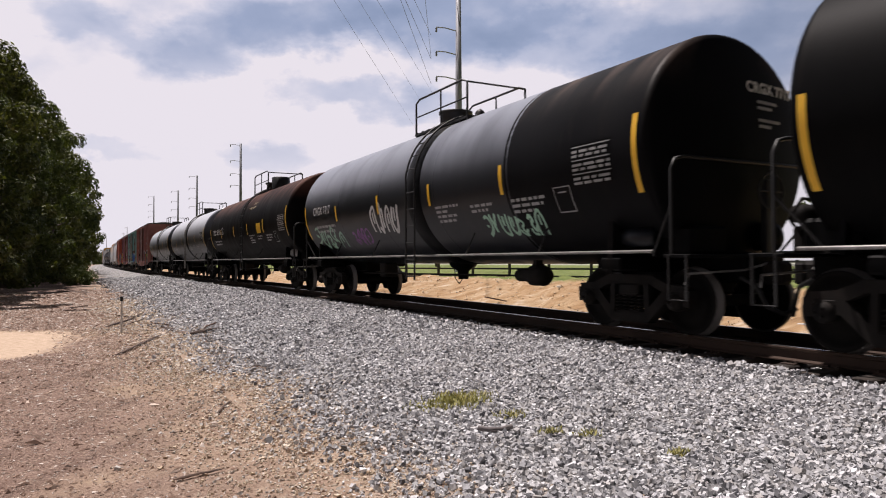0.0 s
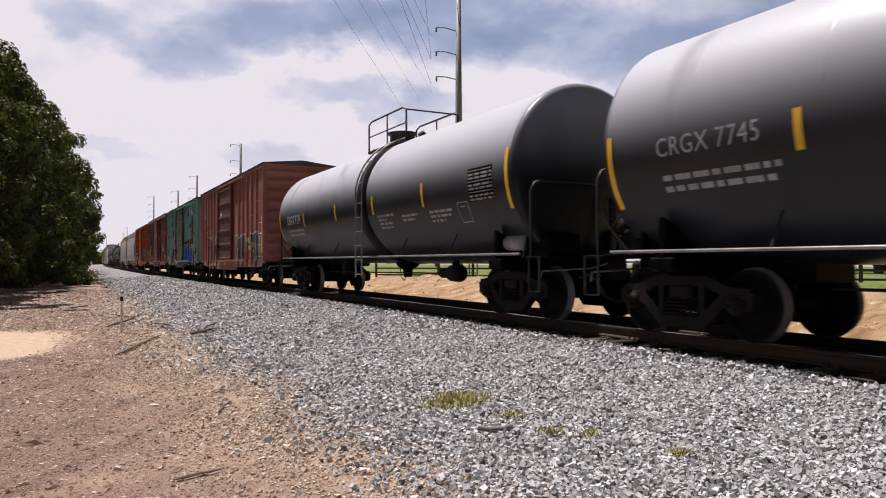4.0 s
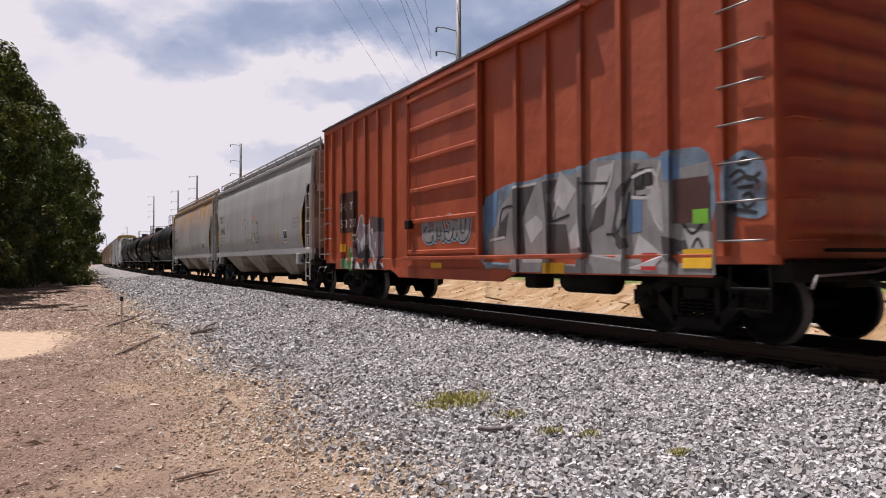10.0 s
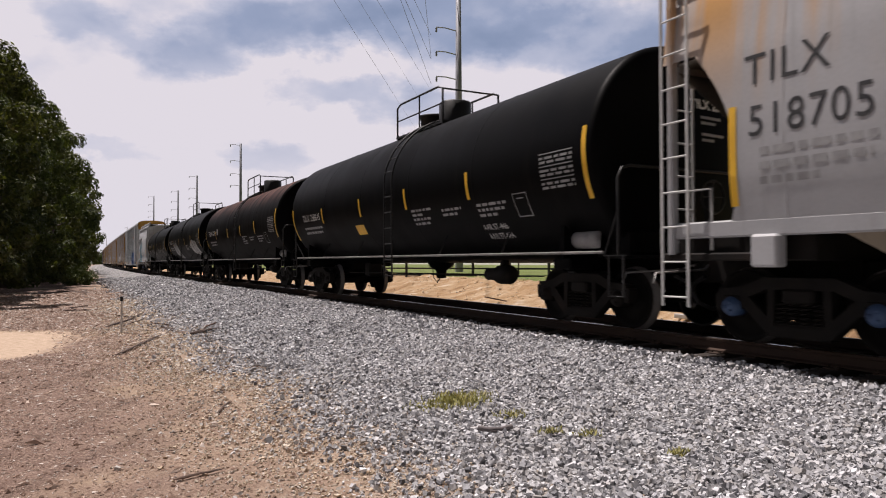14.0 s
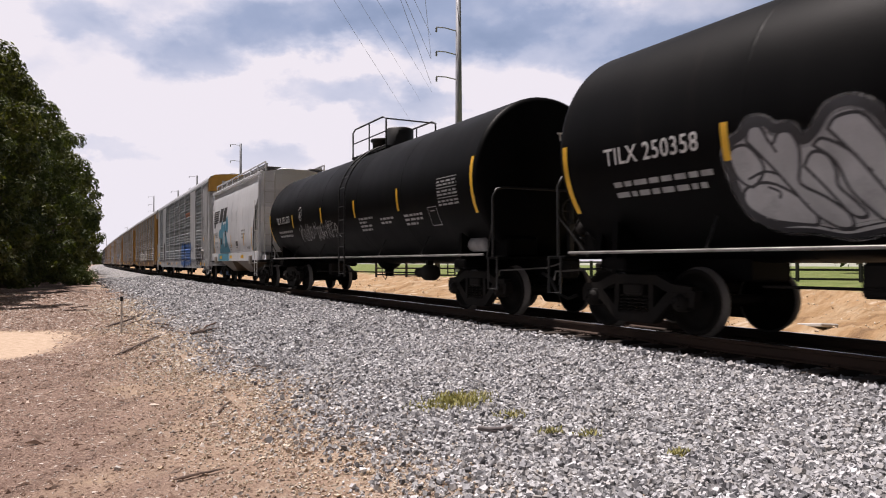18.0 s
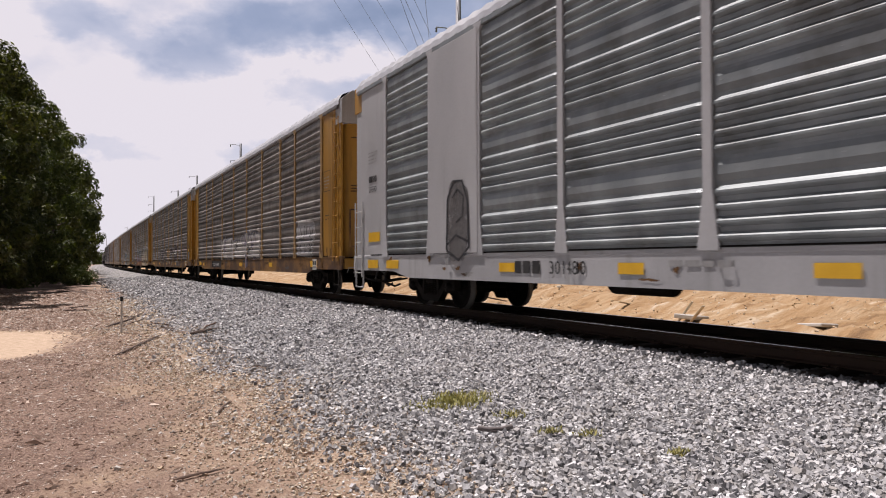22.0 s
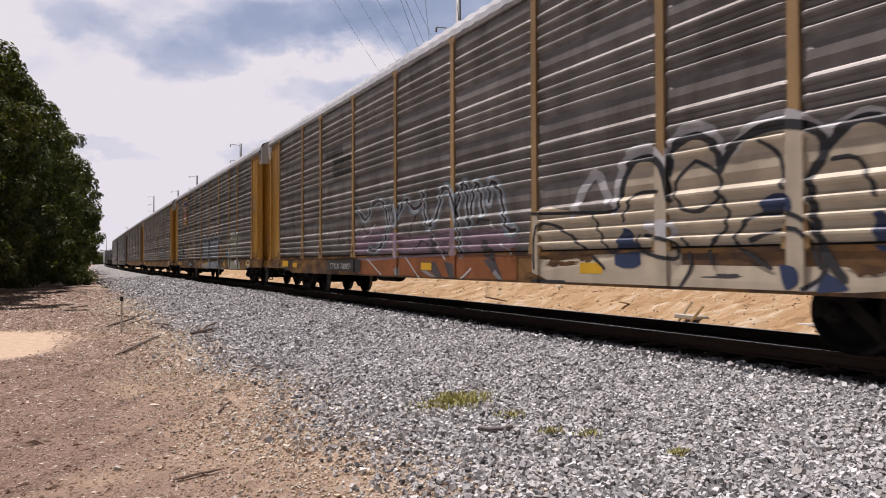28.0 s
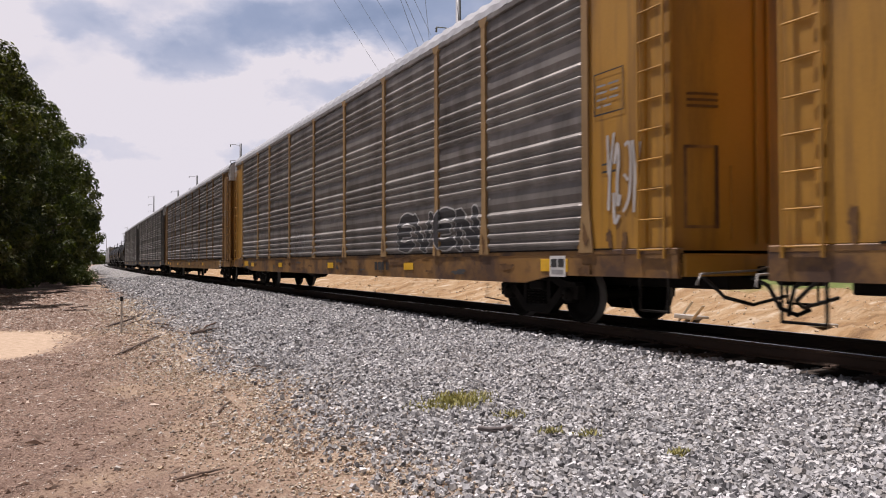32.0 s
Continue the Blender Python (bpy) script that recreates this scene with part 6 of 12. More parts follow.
    part("brake_wheel", Shape().pipe([(0.20 + 0.25 * math.cos(2 * math.pi * k / 20), yw, 1.98 + 0.25 * math.sin(2 * math.pi * k / 20)) for k in range(21)], 0.017, 6).pipe([(-0.05, yw, 1.98), (0.45, yw, 1.98)], 0.012, 5).pipe([(0.20, yw, 1.73), (0.20, yw, 2.23)], 0.012, 5), pipe_black, hb, "spoked hand brake wheel")
    return car, side


def head_writing(car, words, x, z, size, r=1.66, zc=2.63, hl=7.48):
    """Words and small lines on the front head, which faces -y."""
    def out(a, c):
        q = min(0.99, math.hypot(a, c - zc) / r)
        return -hl - 0.124 - 0.22 * (1 - (q * r / (r - 0.09)) ** 2) - 0.008
    s = Shape()
    for q in glyph(words, 0.045):
        s.add([(x + a * size, out(x + a * size, z + c * size), z + c * size) for a, c in q], [tuple(range(len(q)))])
    part("head_lettering", s, letter_white, car, "white stencilled number on the tank head", fix=False)
    s = Shape()
    for k, w in enumerate((0.5, 0.35, 0.0, 0.55, 0.3)):
        if w:
            zz = z - 0.16 - 0.09 * k
            s.add([(a, out(a, c), c) for a, c in ((x + 0.2, zz), (x + 0.2 + w, zz), (x + 0.2 + w, zz + 0.045), (x + 0.2, zz + 0.045))], [(0, 1, 2, 3)])
    part("head_small_lettering", s, letter_grey, car, fix=False)


# ---- boxcars ----
def boxcar(centre, paint, door_paint, label, half=7.65, door=(-1.5, 1.65), roof_mat=None, louvred=False, seed=1, roof_band=None, post_mat=None, top=4.98, gap=0.87, sill_mat=None, jamb=(0.0, 0.0)):
    car = thing("boxcar", label, "boxcar", "cars of the freight train")
    CARS.append((car, centre))
    x, z0 = 1.50, 0.98
    strips = []
    # sides as flat plates with hat-section posts over them
    for d in (-1, 1):
        a, c = sorted((d * x, d * (x - 0.05)))
        part("side_wall", Shape().box(a, c, -half, half, z0, top, 0.01), paint, car, "painted steel side wall")
        ys = [-half + 0.06]
        y = door[0] - jamb[0] - gap
        while y > -half + 0.5:
            ys.append(y)
            y -= gap
        y = door[1] + jamb[1] + gap
        while y < half - 0.5:
            ys.append(y)
            y += gap
        for y in ys + [half - 0.06]:
            w = 0.05
            o = [(d * x, y - w - 0.012), (d * (x + 0.07), y - w), (d * (x + 0.07), y + w), (d * x, y + w + 0.012)]
            s = Shape()
            s.prism(o, "z", z0 + 0.1, top - 0.1)
            part("side_post", s, post_mat or paint, car)
            if d < 0:
                strips.append((y - w - 0.013, y + w + 0.013))
        a, c = sorted((d * x, d * (x + 0.07)))
        part("top_chord", Shape().box(a, c, -half, half, top - 0.14, top, 0.015), paint, car)
        a, c = sorted((d * x, d * (x + 0.02)))
        part("side_sill", Shape().box(a, c, -half + 0.9, half - 0.9, z0 - 0.16, z0 + 0.13, 0.015), sill_mat or paint, car, "side sill with scuffed paint")
        part("sill_drop", Shape().prism([(door[0] - 1.2, z0 - 0.1), (door[0] - 0.6, z0 - 0.32), (door[1] + 0.6, z0 - 0.32), (door[1] + 1.2, z0 - 0.1)], "x", *sorted((d * (x - 0.02), d * (x + 0.05)))), sill_mat or paint, car)
        # the sliding door
        a, c = sorted((d * (x + 0.035), d * (x + 0.10)))
        dr = part("door", Shape().box(a, c, door[0], door[1], z0 + 0.16, top - 0.2, 0.012), door_paint, car, "sliding steel door")
        n = 18 if louvred else 5
        for k in range(n + 1):
            z = z0 + 0.25 + (top - 0.35 - z0 - 0.25) * k / n
            part("door_rib", Shape().box(*sorted((d * (x + 0.09), d * (x + (0.125 if louvred else 0.15)))), door[0] + 0.06, door[1] - 0.06, z - (0.05 if not louvred else 0.045), z + (0.05 if not louvred else 0.045), 0.02), door_paint, dr)
        for y in (door[0] + 0.03, door[1] - 0.03):
            part("door_edge", Shape().box(*sorted((d * (x + 0.09), d * (x + 0.16))), y - 0.05, y + 0.05, z0 + 0.16, top - 0.2, 0.015), door_paint, dr)
        part("lock_rod", Shape().pipe([(d * (x + 0.19), door[1] - 0.25, z0 + 0.3), (d * (x + 0.19), door[1] - 0.25, top - 0.5)], 0.02, 6), door_paint, dr)
        part("door_latch", Shape().box(*sorted((d * (x + 0.12), d * (x + 0.24))), door[1] - 0.34, door[1] - 0.1, 1.75, 1.95, 0.02), grimy_steel, dr)
        for z in (z0 + 0.12, top - 0.16):
            part("door_track", Shape().box(*sorted((d * (x + 0.05), d * (x + 0.17))), door[0] - 3.0, door[1] + 0.2, z - 0.035, z + 0.035, 0.01), paint, car)
    # ends with horizontal corrugations
    for d in (-1, 1):
        prof = []
        nz = 72
        for k in range(nz + 1):
            z = z0 + (top - z0) * k / nz
            w = max(0.0, math.sin(z * 2 * math.pi / 0.42)) ** 0.8 if z0 + 0.15 < z < top - 0.25 else 0
            prof.append((z, 0.07 * w))
        rows = []
        for xx, q in ((-x, 0), (-x + 0.12, 0), (-x + 0.30, 1), (-0.6, 1), (0.6, 1), (x - 0.30, 1), (x - 0.12, 0), (x, 0)):
            rows.append([(xx, d * (half + q * w), z) for z, w in prof])
        part("end_wall", Shape().sheet(rows), paint, car, "corrugated steel end wall")
        part("end_gable", Shape().prism([(top - 0.01, -x), (top + 0.17, 0), (top - 0.01, x)], "y", d * half - 0.03, d * half + 0.03), paint, car)
        part("end_crosswalk", Shape().box(-0.9, 0.9, min(d * (half + 0.1), d * (half + 0.35)), max(d * (half + 0.1), d * (half + 0.35)), 1.12, 1.16), grimy_steel, car)
        part("end_sill", Shape().box(-1.45, 1.45, min(d * (half - 0.2), d * (half + 0.12)), max(d * (half - 0.2), d * (half + 0.12)), 0.78, 1.02, 0.02), grimy_steel, car)
        coupler(car, d * (half + 0.45), d)
        truck(car, d * 6.1)
        for q in (-1, 1):
            # side and end grab irons at the corner, and the sill step
            zz = [1.25, 1.7, 2.15, 2.6, 3.05, 3.5, 3.95] if d * q > 0 else [1.25, 1.7, 2.15, 2.6]
            for z in zz:
                grab(car, [(q * (x + 0.03), d * (half - 0.15), z), (q * (x + 0.13), d * (half - 0.15), z), (q * (x + 0.13), d * (half - 0.72), z), (q * (x + 0.03), d * (half - 0.72), z)], worn_rail if q < 0 else paint)
            for z in zz[:4]:
                grab(car, [(q * (x - 0.1), d * (half + 0.02), z), (q * (x - 0.1), d * (half + 0.13), z), (q * (x - 0.6), d * (half + 0.13), z), (q * (x - 0.6), d * (half + 0.02), z)], paint)
            grab(car, [(q * x, d * (half - 0.12), 0.95), (q * x, d * (half - 0.12), 0.46), (q * x, d * (half - 0.66), 0.46), (q * x, d * (half - 0.66), 0.95)], grimy_steel, "sill_step", 0.02)
            grab(car, [(q * x, d * (half - 0.12), 0.70), (q * x, d * (half - 0.66), 0.70)], grimy_steel, "sill_step", 0.02)
    part("brake_wheel", Shape().lathe([(half + 0.14, 0.25), (half + 0.17, 0.28), (half + 0.20, 0.25)], "y", (0.55, 0, 3.0), 20).pipe([(0.3, half + 0.17, 3.0), (0.8, half + 0.17, 3.0)], 0.015).pipe([(0.55, half + 0.17, 2.75), (0.55, half + 0.17, 3.25)], 0.015).box(0.4, 0.7, half + 0.02, half + 0.14, 2.8, 3.2, 0.03), grimy_steel, car, "round hand-brake wheel")
    # roof with raised seams
    rf = Shape()
    rf.prism([(top + 0.0, -x - 0.10), (top + 0.045, -x - 0.10), (top + 0.21, 0), (top + 0.045, x + 0.10), (top + 0.0, x + 0.10)], "y", -half - 0.08, half + 0.08)
    roof = part("roof", rf, roof_mat or dark_roof, car, "low-pitched steel roof")
    for k in range(15):
        y = -half + 2 * half * (k + 0.5) / 15
        s = Shape()
        s.pipe([(-x - 0.08, y, top + 0.06), (0, y, top + 0.225), (x + 0.08, y, top + 0.06)], 0.02, 4)
        part("roof_seam", s, roof_mat or dark_roof, roof)
    if roof_band:
        part("roof_fascia", Shape().box(-x - 0.10, -x - 0.06, -half, half, top - 0.14, top + 0.12, 0.01), roof_band, car, "bare metal roof edge")
    # underframe
    part("centre_sill", Shape().box(-0.32, 0.32, -half, half, 0.70, 1.0, 0.02), grimy_steel, car)
    part("floor", Shape().box(-1.45, 1.45, -half, half, 0.99, 1.05), grimy_steel, car)
    part("brake_reservoir", Shape().lathe([(-4.3, 0), (-4.3, 0.22), (-3.2, 0.22), (-3.1, 0.12), (-3.1, 0)], "y", (-0.85, 0, 0.72), 14).box(-1.1, -0.7, -2.6, -2.2, 0.55, 0.95, 0.04).pipe([(-0.8, -2.0, 0.75), (-0.8, 5.0, 0.75)], 0.02, 5), grimy_steel, car, "brake reservoir and rods")
    def face(y, z):
        if z < z0 + 0.132:
            return -x - 0.022
        return -x - (0.102 if door[0] < y < door[1] else 0.0)
    return car, Side(face, strips, 0.07, [z0 + 0.132], y_cuts=door)


# ---- covered hoppers ----
def hopper_car(centre, paint, label, half=8.5, bays=3, top=4.66, end_paint=None, sill_z=(1.30, 1.48), seed=1, trucks=6.9, bay_mat=None):
    car = thing("covered_hopper_car", label, "hopper car", "cars of the freight train")
    CARS.append((car, centre))
    w = 1.58
    sz0, sz1 = sill_z
    # curved side: out at the belt, in towards the top and the bottom
    prof = [(w - 0.06, sz1), (w, sz1 + 0.5), (w + 0.005, 2.6), (w - 0.02, 3.4), (w - 0.10, 4.1), (w - 0.20, top - 0.12)]
    side = Side(lambda y, z: -float(np.interp(z, [p[1] for p in prof], [p[0] for p in prof])), z_cuts=[1.6 + 0.2 * k for k in range(16)])
    def cut(z):
        """How far the side reaches at a height: cut away below the shoulder, where the platform is."""
        if bays == 2:
            return half - float(np.interp(z, (sz1, 2.3, 2.9, 3.3, 3.7, 4.1), (1.12, 1.02, 0.88, 0.70, 0.36, 0.05)))
        if z > 3.55:
            return half - 0.05
        k = (3.55 - z) / (3.55 - sz1)
        return half - 0.05 - 1.15 * math.sin(math.pi * (0.12 + 0.55 * k)) ** 0.8
    zs = sorted([sz1 + (top - 0.12 - sz1) * k / 20 for k in range(21)] + [3.549, 3.551])
    for d in (-1, 1):
        rows = [[(d * -side(0, z), cut(z) * q, z) for z in zs] for q in (-1, -0.6, -0.2, 0.2, 0.6, 1)]
        part("side_wall", Shape().sheet(rows), paint, car, "smooth curved steel side")
        part("top_chord", Shape().box(*sorted((d * (w - 0.24), d * (w - 0.10))), -half + 0.12, half - 0.12, top - 0.14, top, 0.03), paint, car)
        part("side_sill", Shape().box(*sorted((d * (w - 0.16), d * (w - 0.057))), -half + 0.1, half - 0.1, sz0, sz1 + 0.02, 0.02), paint, car, "pale steel side sill")
        for k in range(7):
            y = -half + 1.8 + (2 * half - 3.6) * k / 6
            part("side_seam", Shape().pipe([(d * (-side(0, z) + 0.001), y, z) for z in zs[::3]], 0.004, 5), paint, car)
    # ends: sloping sheets, open platforms, corner posts
    for d in (-1, 1):
        rows = [[(xx, d * cut(z), z) for z in zs] for xx in (-1.45, -0.7, 0, 0.7, 1.45)]
        part("end_sheet", Shape().sheet(rows), end_paint or end_grey, car, "sloping end sheet")
        part("shear_plate", Shape().box(-1.35, 1.35, *sorted((d * (half - 2.0), d * (half - 0.1))), 1.02, sz0 + 0.02, 0.02), grimy_steel, car)
        rows = [[(xx, d * (half - 0.12 - 2.2 * k / 6), 3.5 - 2.1 * k / 6) for xx in (-1.4, 1.4)] for k in range(7)]
        part("slope_sheet", Shape().sheet(rows), end_paint or hopper_grime, car, "slanted hopper slope sheet")
        part("end_panel", Shape().box(-w + 0.2, w - 0.2, *sorted((d * (half - 0.16), d * (half - 0.10))), 3.3, top - 0.1, 0.01), end_paint or paint, car)
        s = Shape().box(-w + 0.05, w - 0.05, *sorted((d * (half - 1.4), d * (half + 0.05))), 1.02, 1.12, 0.02)
        s.box(-0.35, 0.35, *sorted((d * (half - 1.9), d * (half + 0.3))), 0.72, 1.04, 0.02)
        part("end_platform", s, grimy_steel, car)
        for q in (-1, 1):
            part("corner_post", Shape().box(*sorted((q * (w - 0.12), q * (w - 0.02))), *sorted((d * (half - 0.22), d * (half - 0.12))), 1.1, top - 0.2, 0.01), paint, car)
            ladder(car, q * (w + 0.04), d * (half - 0.30), 0.45, 3.6 if q * d > 0 else top - 0.1, pipe_white, 0.42, 0.44)
            ladder(car, q * (w - 0.45), d * (half + 0.03), 1.15, top - 0.1, pipe_white, 0.42, 0.44, axis="x")
            grab(car, [(q * (w - 0.1), d * (half - 0.75), 1.15), (q * (w - 0.1), d * (half - 0.75), 1.9), (q * (w - 0.1), d * (half - 0.15), 1.9)], pipe_white, "end_handrail", 0.018)
            part("jacking_pad", Shape().box(*sorted((q * (w - 0.16), q * (w + 0.03))), *sorted((d * (half - 1.72), d * (half - 1.38))), 0.95, 1.32, 0.03), end_grey if bays == 2 else paint, car, "pale jacking plate")
        part("brake_gear", Shape().box(-0.9, -0.4, *sorted((d * (half - 0.9), d * (half - 0.4))), 1.12, 1.45, 0.05), grimy_steel, car)
        part("brake_cylinder", Shape().lathe([(d * (half - 0.9), 0), (d * (half - 0.9), 0.16), (d * (half - 0.25), 0.16), (d * (half - 0.25), 0)], "y", (0.5, 0, 1.35), 12), grimy_steel, car)
        coupler(car, d * (half + 0.35), d)
        truck(car, d * trucks, BLUE_CAP if d > 0 else None)
    # roof, hatches and the walkway with its railing
    part("roof", Shape().prism([(top - 0.12, -w + 0.15), (top - 0.05, -w + 0.15), (top + 0.12, -0.5), (top + 0.12, 0.5), (top - 0.05, w - 0.15), (top - 0.12, w - 0.15)], "y", -half + 0.1, half - 0.1), paint, car, "arched steel roof")
    for k in range(bays * 2 + 2):
        y = -half + 1.4 + (2 * half - 2.8) * k / (bays * 2 + 1)
        part("roof_hatch", Shape().lathe([(0, 0.36), (0.14, 0.36), (0.17, 0.30), (0.19, 0)], "z", (0, y, top + 0.12), 14), paint, car)
    for d in (-1, 1):
        g = Shape()
        g.box(*sorted((d * 0.62, d * 1.25)), -half + 0.15, half - 0.15, top + 0.16, top + 0.19)
        wk = part("walkway", g, galvanized, car, "grey steel roof walkway")
        s = Shape()
        n = max(6, int(half * 2 / 1.35))
        for k in range(n + 1):
            y = -half + 0.15 + (2 * half - 0.3) * k / n
            part("walkway_post", Shape().box(d * 1.25 - 0.02, d * 1.25 + 0.02, y - 0.03, y + 0.03, top - 0.05, top + 0.40, 0.005), paint, wk)
        part("walkway_grating", Shape().box(*sorted((d * 1.16, d * 1.18)), -half + 0.2, half - 0.2, top + 0.06, top + 0.34), wash("walkway_mesh", (0.20, 0.195, 0.19), 0.62, 30.0), wk, "see-through steel grating")
        part("walkway_edge", Shape().box(*sorted((d * 1.24, d * 1.27)), -half + 0.15, half - 0.15, top + 0.34, top + 0.41, 0.008), paint, wk)
    # hopper bays below
    span = 2 * (half - 1.85)
    for k in range(bays):
        y0, y1 = -span / 2 + span * (k + 0.10) / bays, -span / 2 + span * (k + 0.90) / bays
        m, hw = (y0 + y1) / 2, (y1 - y0) * 0.16
        s = Shape()
        topv = [(-w + 0.1, y0, sz0 + 0.06), (w - 0.1, y0, sz0 + 0.06), (w - 0.1, y1, sz0 + 0.06), (-w + 0.1, y1, sz0 + 0.06)]
        botv = [(-0.95, m - hw, 0.56), (0.95, m - hw, 0.56), (0.95, m + hw, 0.56), (-0.95, m + hw, 0.56)]
        s.add(topv + botv, [(0, 1, 5, 4), (1, 2, 6, 5), (2, 3, 7, 6), (3, 0, 4, 7), (4, 5, 6, 7)])
        bay = part("hopper_bay", s, bay_mat or bay_tan, car, "tapering discharge hopper")
        part("outlet_gate", Shape().box(-1.0, 1.0, m - hw - 0.12, m + hw + 0.12, 0.42, 0.57, 0.03).pipe([(-1.25, m - 0.2, 0.46), (1.25, m - 0.2, 0.46)], 0.04, 8).box(-1.25, -0.95, m - 0.32, m - 0.08, 0.38, 0.55, 0.03), grimy_steel, bay, "rusty outlet gate")
    part("centre_sill", Shape().box(-0.3, 0.3, -half + 0.5, half - 0.5, 0.72, 1.02, 0.02), grimy_steel, car)
    for y, z0 in ((half - 1.15, 1.65), (-half + 1.15, 1.65)):
        if bays == 2:
            e = math.copysign(1, y)
            art(car, ribbon([(e * (half - 1.28), z) for z in (1.53, 2.0, 2.5)], 0.10), stripe_yellow, side, 0.008, "yellow_stripe")
        else:
            patch(car, y - 0.05, y + 0.05, z0, z0 + 1.15, stripe_yellow, side, "yellow_stripe", 0.008)
    for k in range(3):
        y = -half / 2 + half * k / 2
        patch(car, y - 0.05, y + 0.05, 1.75, 2.3, stripe_yellow, side, "yellow_stripe", 0.008)
    return car, side


BLUE_CAP = material("blue_bearing_cap", [(0.03, 0.06, 0.14), (0.05, 0.10, 0.2)], 3, rough=0.5)


# ---- autoracks ----
def autorack(frame_mat, panel_mat, label, posts=None, plain=(), hood=None, reach=(11.8, 11.8), climb=5.22, post_mat=None, sill_mat=None):
    """A long two-deck car carrier: corrugated panels between posts on a low flat car, under an arched roof."""
    car = thing("autorack_car", label, "autorack", "cars of the freight train")
    half, x, z0, eave = 13.55, 1.52, 1.14, 5.52
    for d in (-1, 1):
        a, c = sorted((d * (x - 0.04), d * (x + 0.02)))
        part("deck_side", Shape().prism([(-half, 0.80), (-half, z0), (half, z0), (half, 0.80), (half - 2.6, 0.80), (half - 3.4, 0.66), (-half + 3.4, 0.66), (-half + 2.6, 0.80)], "x", a, c), sill_mat or frame_mat, car, "scuffed flat car side sill")
        a, c = sorted((d * (x - 0.10), d * (x + 0.024)))
        part("deck_lip", Shape().box(a, c, -half, half, z0 - 0.03, z0 + 0.05, 0.012), sill_mat or frame_mat, car)
        part("panel_seam", Shape().box(*sorted((d * (x - 0.06), d * (x + 0.028))), -half + 1.2, half - 1.2, z0 + 0.042, z0 + 0.066), grimy_steel, car, "dark gap under the side panels")
        posts = posts or [-11.8, -8.9, -7.0, -4.2, -1.4, 1.4, 4.2, 7.0, 8.9, 11.8]
        for i, (y0, y1) in enumerate(zip(posts, posts[1:])):
            # each panel bay: four corrugated sheets, one over another
            if i in plain:
                part("plain_panel", Shape().box(*sorted((d * (x - 0.03), d * (x + 0.06))), y0, y1, z0 + 0.05, eave - 0.04, 0.015), frame_mat, car, "flat painted steel panel")
                continue
            for j in range(4):
                b0, b1 = z0 + 0.06 + (eave - 0.12 - z0) * j / 4, z0 + 0.06 + (eave - 0.12 - z0) * (j + 1) / 4
                part("side_panel", rack_sheet(d, x, y0 + 0.06, y1 - 0.06, b0, b1, panel_mat), None, car)
        for y in posts:
            o = [(y - 0.07, eave), (y - 0.07, 1.9), (y - 0.16, 1.2), (y - 0.16, 1.15), (y + 0.16, 1.15), (y + 0.16, 1.2), (y + 0.07, 1.9), (y + 0.07, eave)]
            part("post", Shape().prism(o, "x", *sorted((d * (x - 0.02), d * (x + 0.05)))), post_mat or frame_mat, car)
            part("post_cap", Shape().prism([(y - 0.07, eave - 0.12), (y - 0.16, eave + 0.03), (y + 0.16, eave + 0.03), (y + 0.07, eave - 0.12)], "x", *sorted((d * (x - 0.02), d * (x + 0.055)))), post_mat or frame_mat, car)
        part("top_rail", Shape().box(*sorted((d * (x - 0.08), d * (x + 0.05))), -half + 0.3, half - 0.3, eave - 0.05, eave + 0.06, 0.015), panel_mat, car)
        for e in (-1, 1):
            y0, y1 = sorted((e * reach[e > 0], e * (half - 0.55)))
            s = Shape().box(*sorted((d * (x - 0.05), d * (x + 0.015))), y0, y1, z0 + 0.05, eave, 0.01)
            s.prism([(e * (half - 1.75), 1.9), (e * (half - 1.75), 1.15), (e * (half - 2.0), 1.15)], "x", *sorted((d * (x - 0.02), d * (x + 0.02))))
            ep = part("end_bulkhead", s, frame_mat, car, "flat painted end panel")
            yy = e * (half - 0.42)
            ladder(car, d * (x + 0.05), yy, 0.62 if climb < 4 else 1.05, climb, pipe_white if climb < 4 else frame_mat, 0.46, 0.40)
            part("ladder_backing", Shape().box(*sorted((d * (x - 0.07), d * (x - 0.02))), yy - 0.3, yy + 0.3, 1.05, eave - 0.1, 0.01), frame_mat, car)
            grab(car, [(d * (x + 0.01), e * (half - 0.15), 0.8), (d * (x + 0.01), e * (half - 0.15), 0.36), (d * (x + 0.01), e * (half - 0.66), 0.36), (d * (x + 0.01), e * (half - 0.66), 0.8)], frame_mat if climb < 4 else grimy_steel, "sill_step", 0.024)
            part("reflector", Shape().box(*sorted((d * (x + 0.018), d * (x + 0.03))), *sorted((e * (half - 2.2), e * (half - 2.9))), 0.86, 1.06, 0.004), stripe_yellow, car)
    # roof: an arch with cross corrugations
    n, rows = 220, []
    arch = [(-x - 0.04, eave + 0.04), (-x - 0.02, eave + 0.18), (-1.44, eave + 0.34), (-1.2, eave + 0.45), (-0.7, eave + 0.52), (0, eave + 0.55), (0.7, eave + 0.52), (1.2, eave + 0.45), (1.44, eave + 0.34), (x + 0.02, eave + 0.18), (x + 0.04, eave + 0.04)]
    for k in range(n + 1):
        y = -half + 0.2 + (2 * half - 0.4) * k / n
        w = 0.02 * (1 if (k // 2) % 2 else 0)
        rows.append([(a * (1 + w * 0.3), y, z + w) for a, z in arch])
    part("roof", Shape().sheet(rows, False), roof_metal, car, "arched corrugated steel roof")
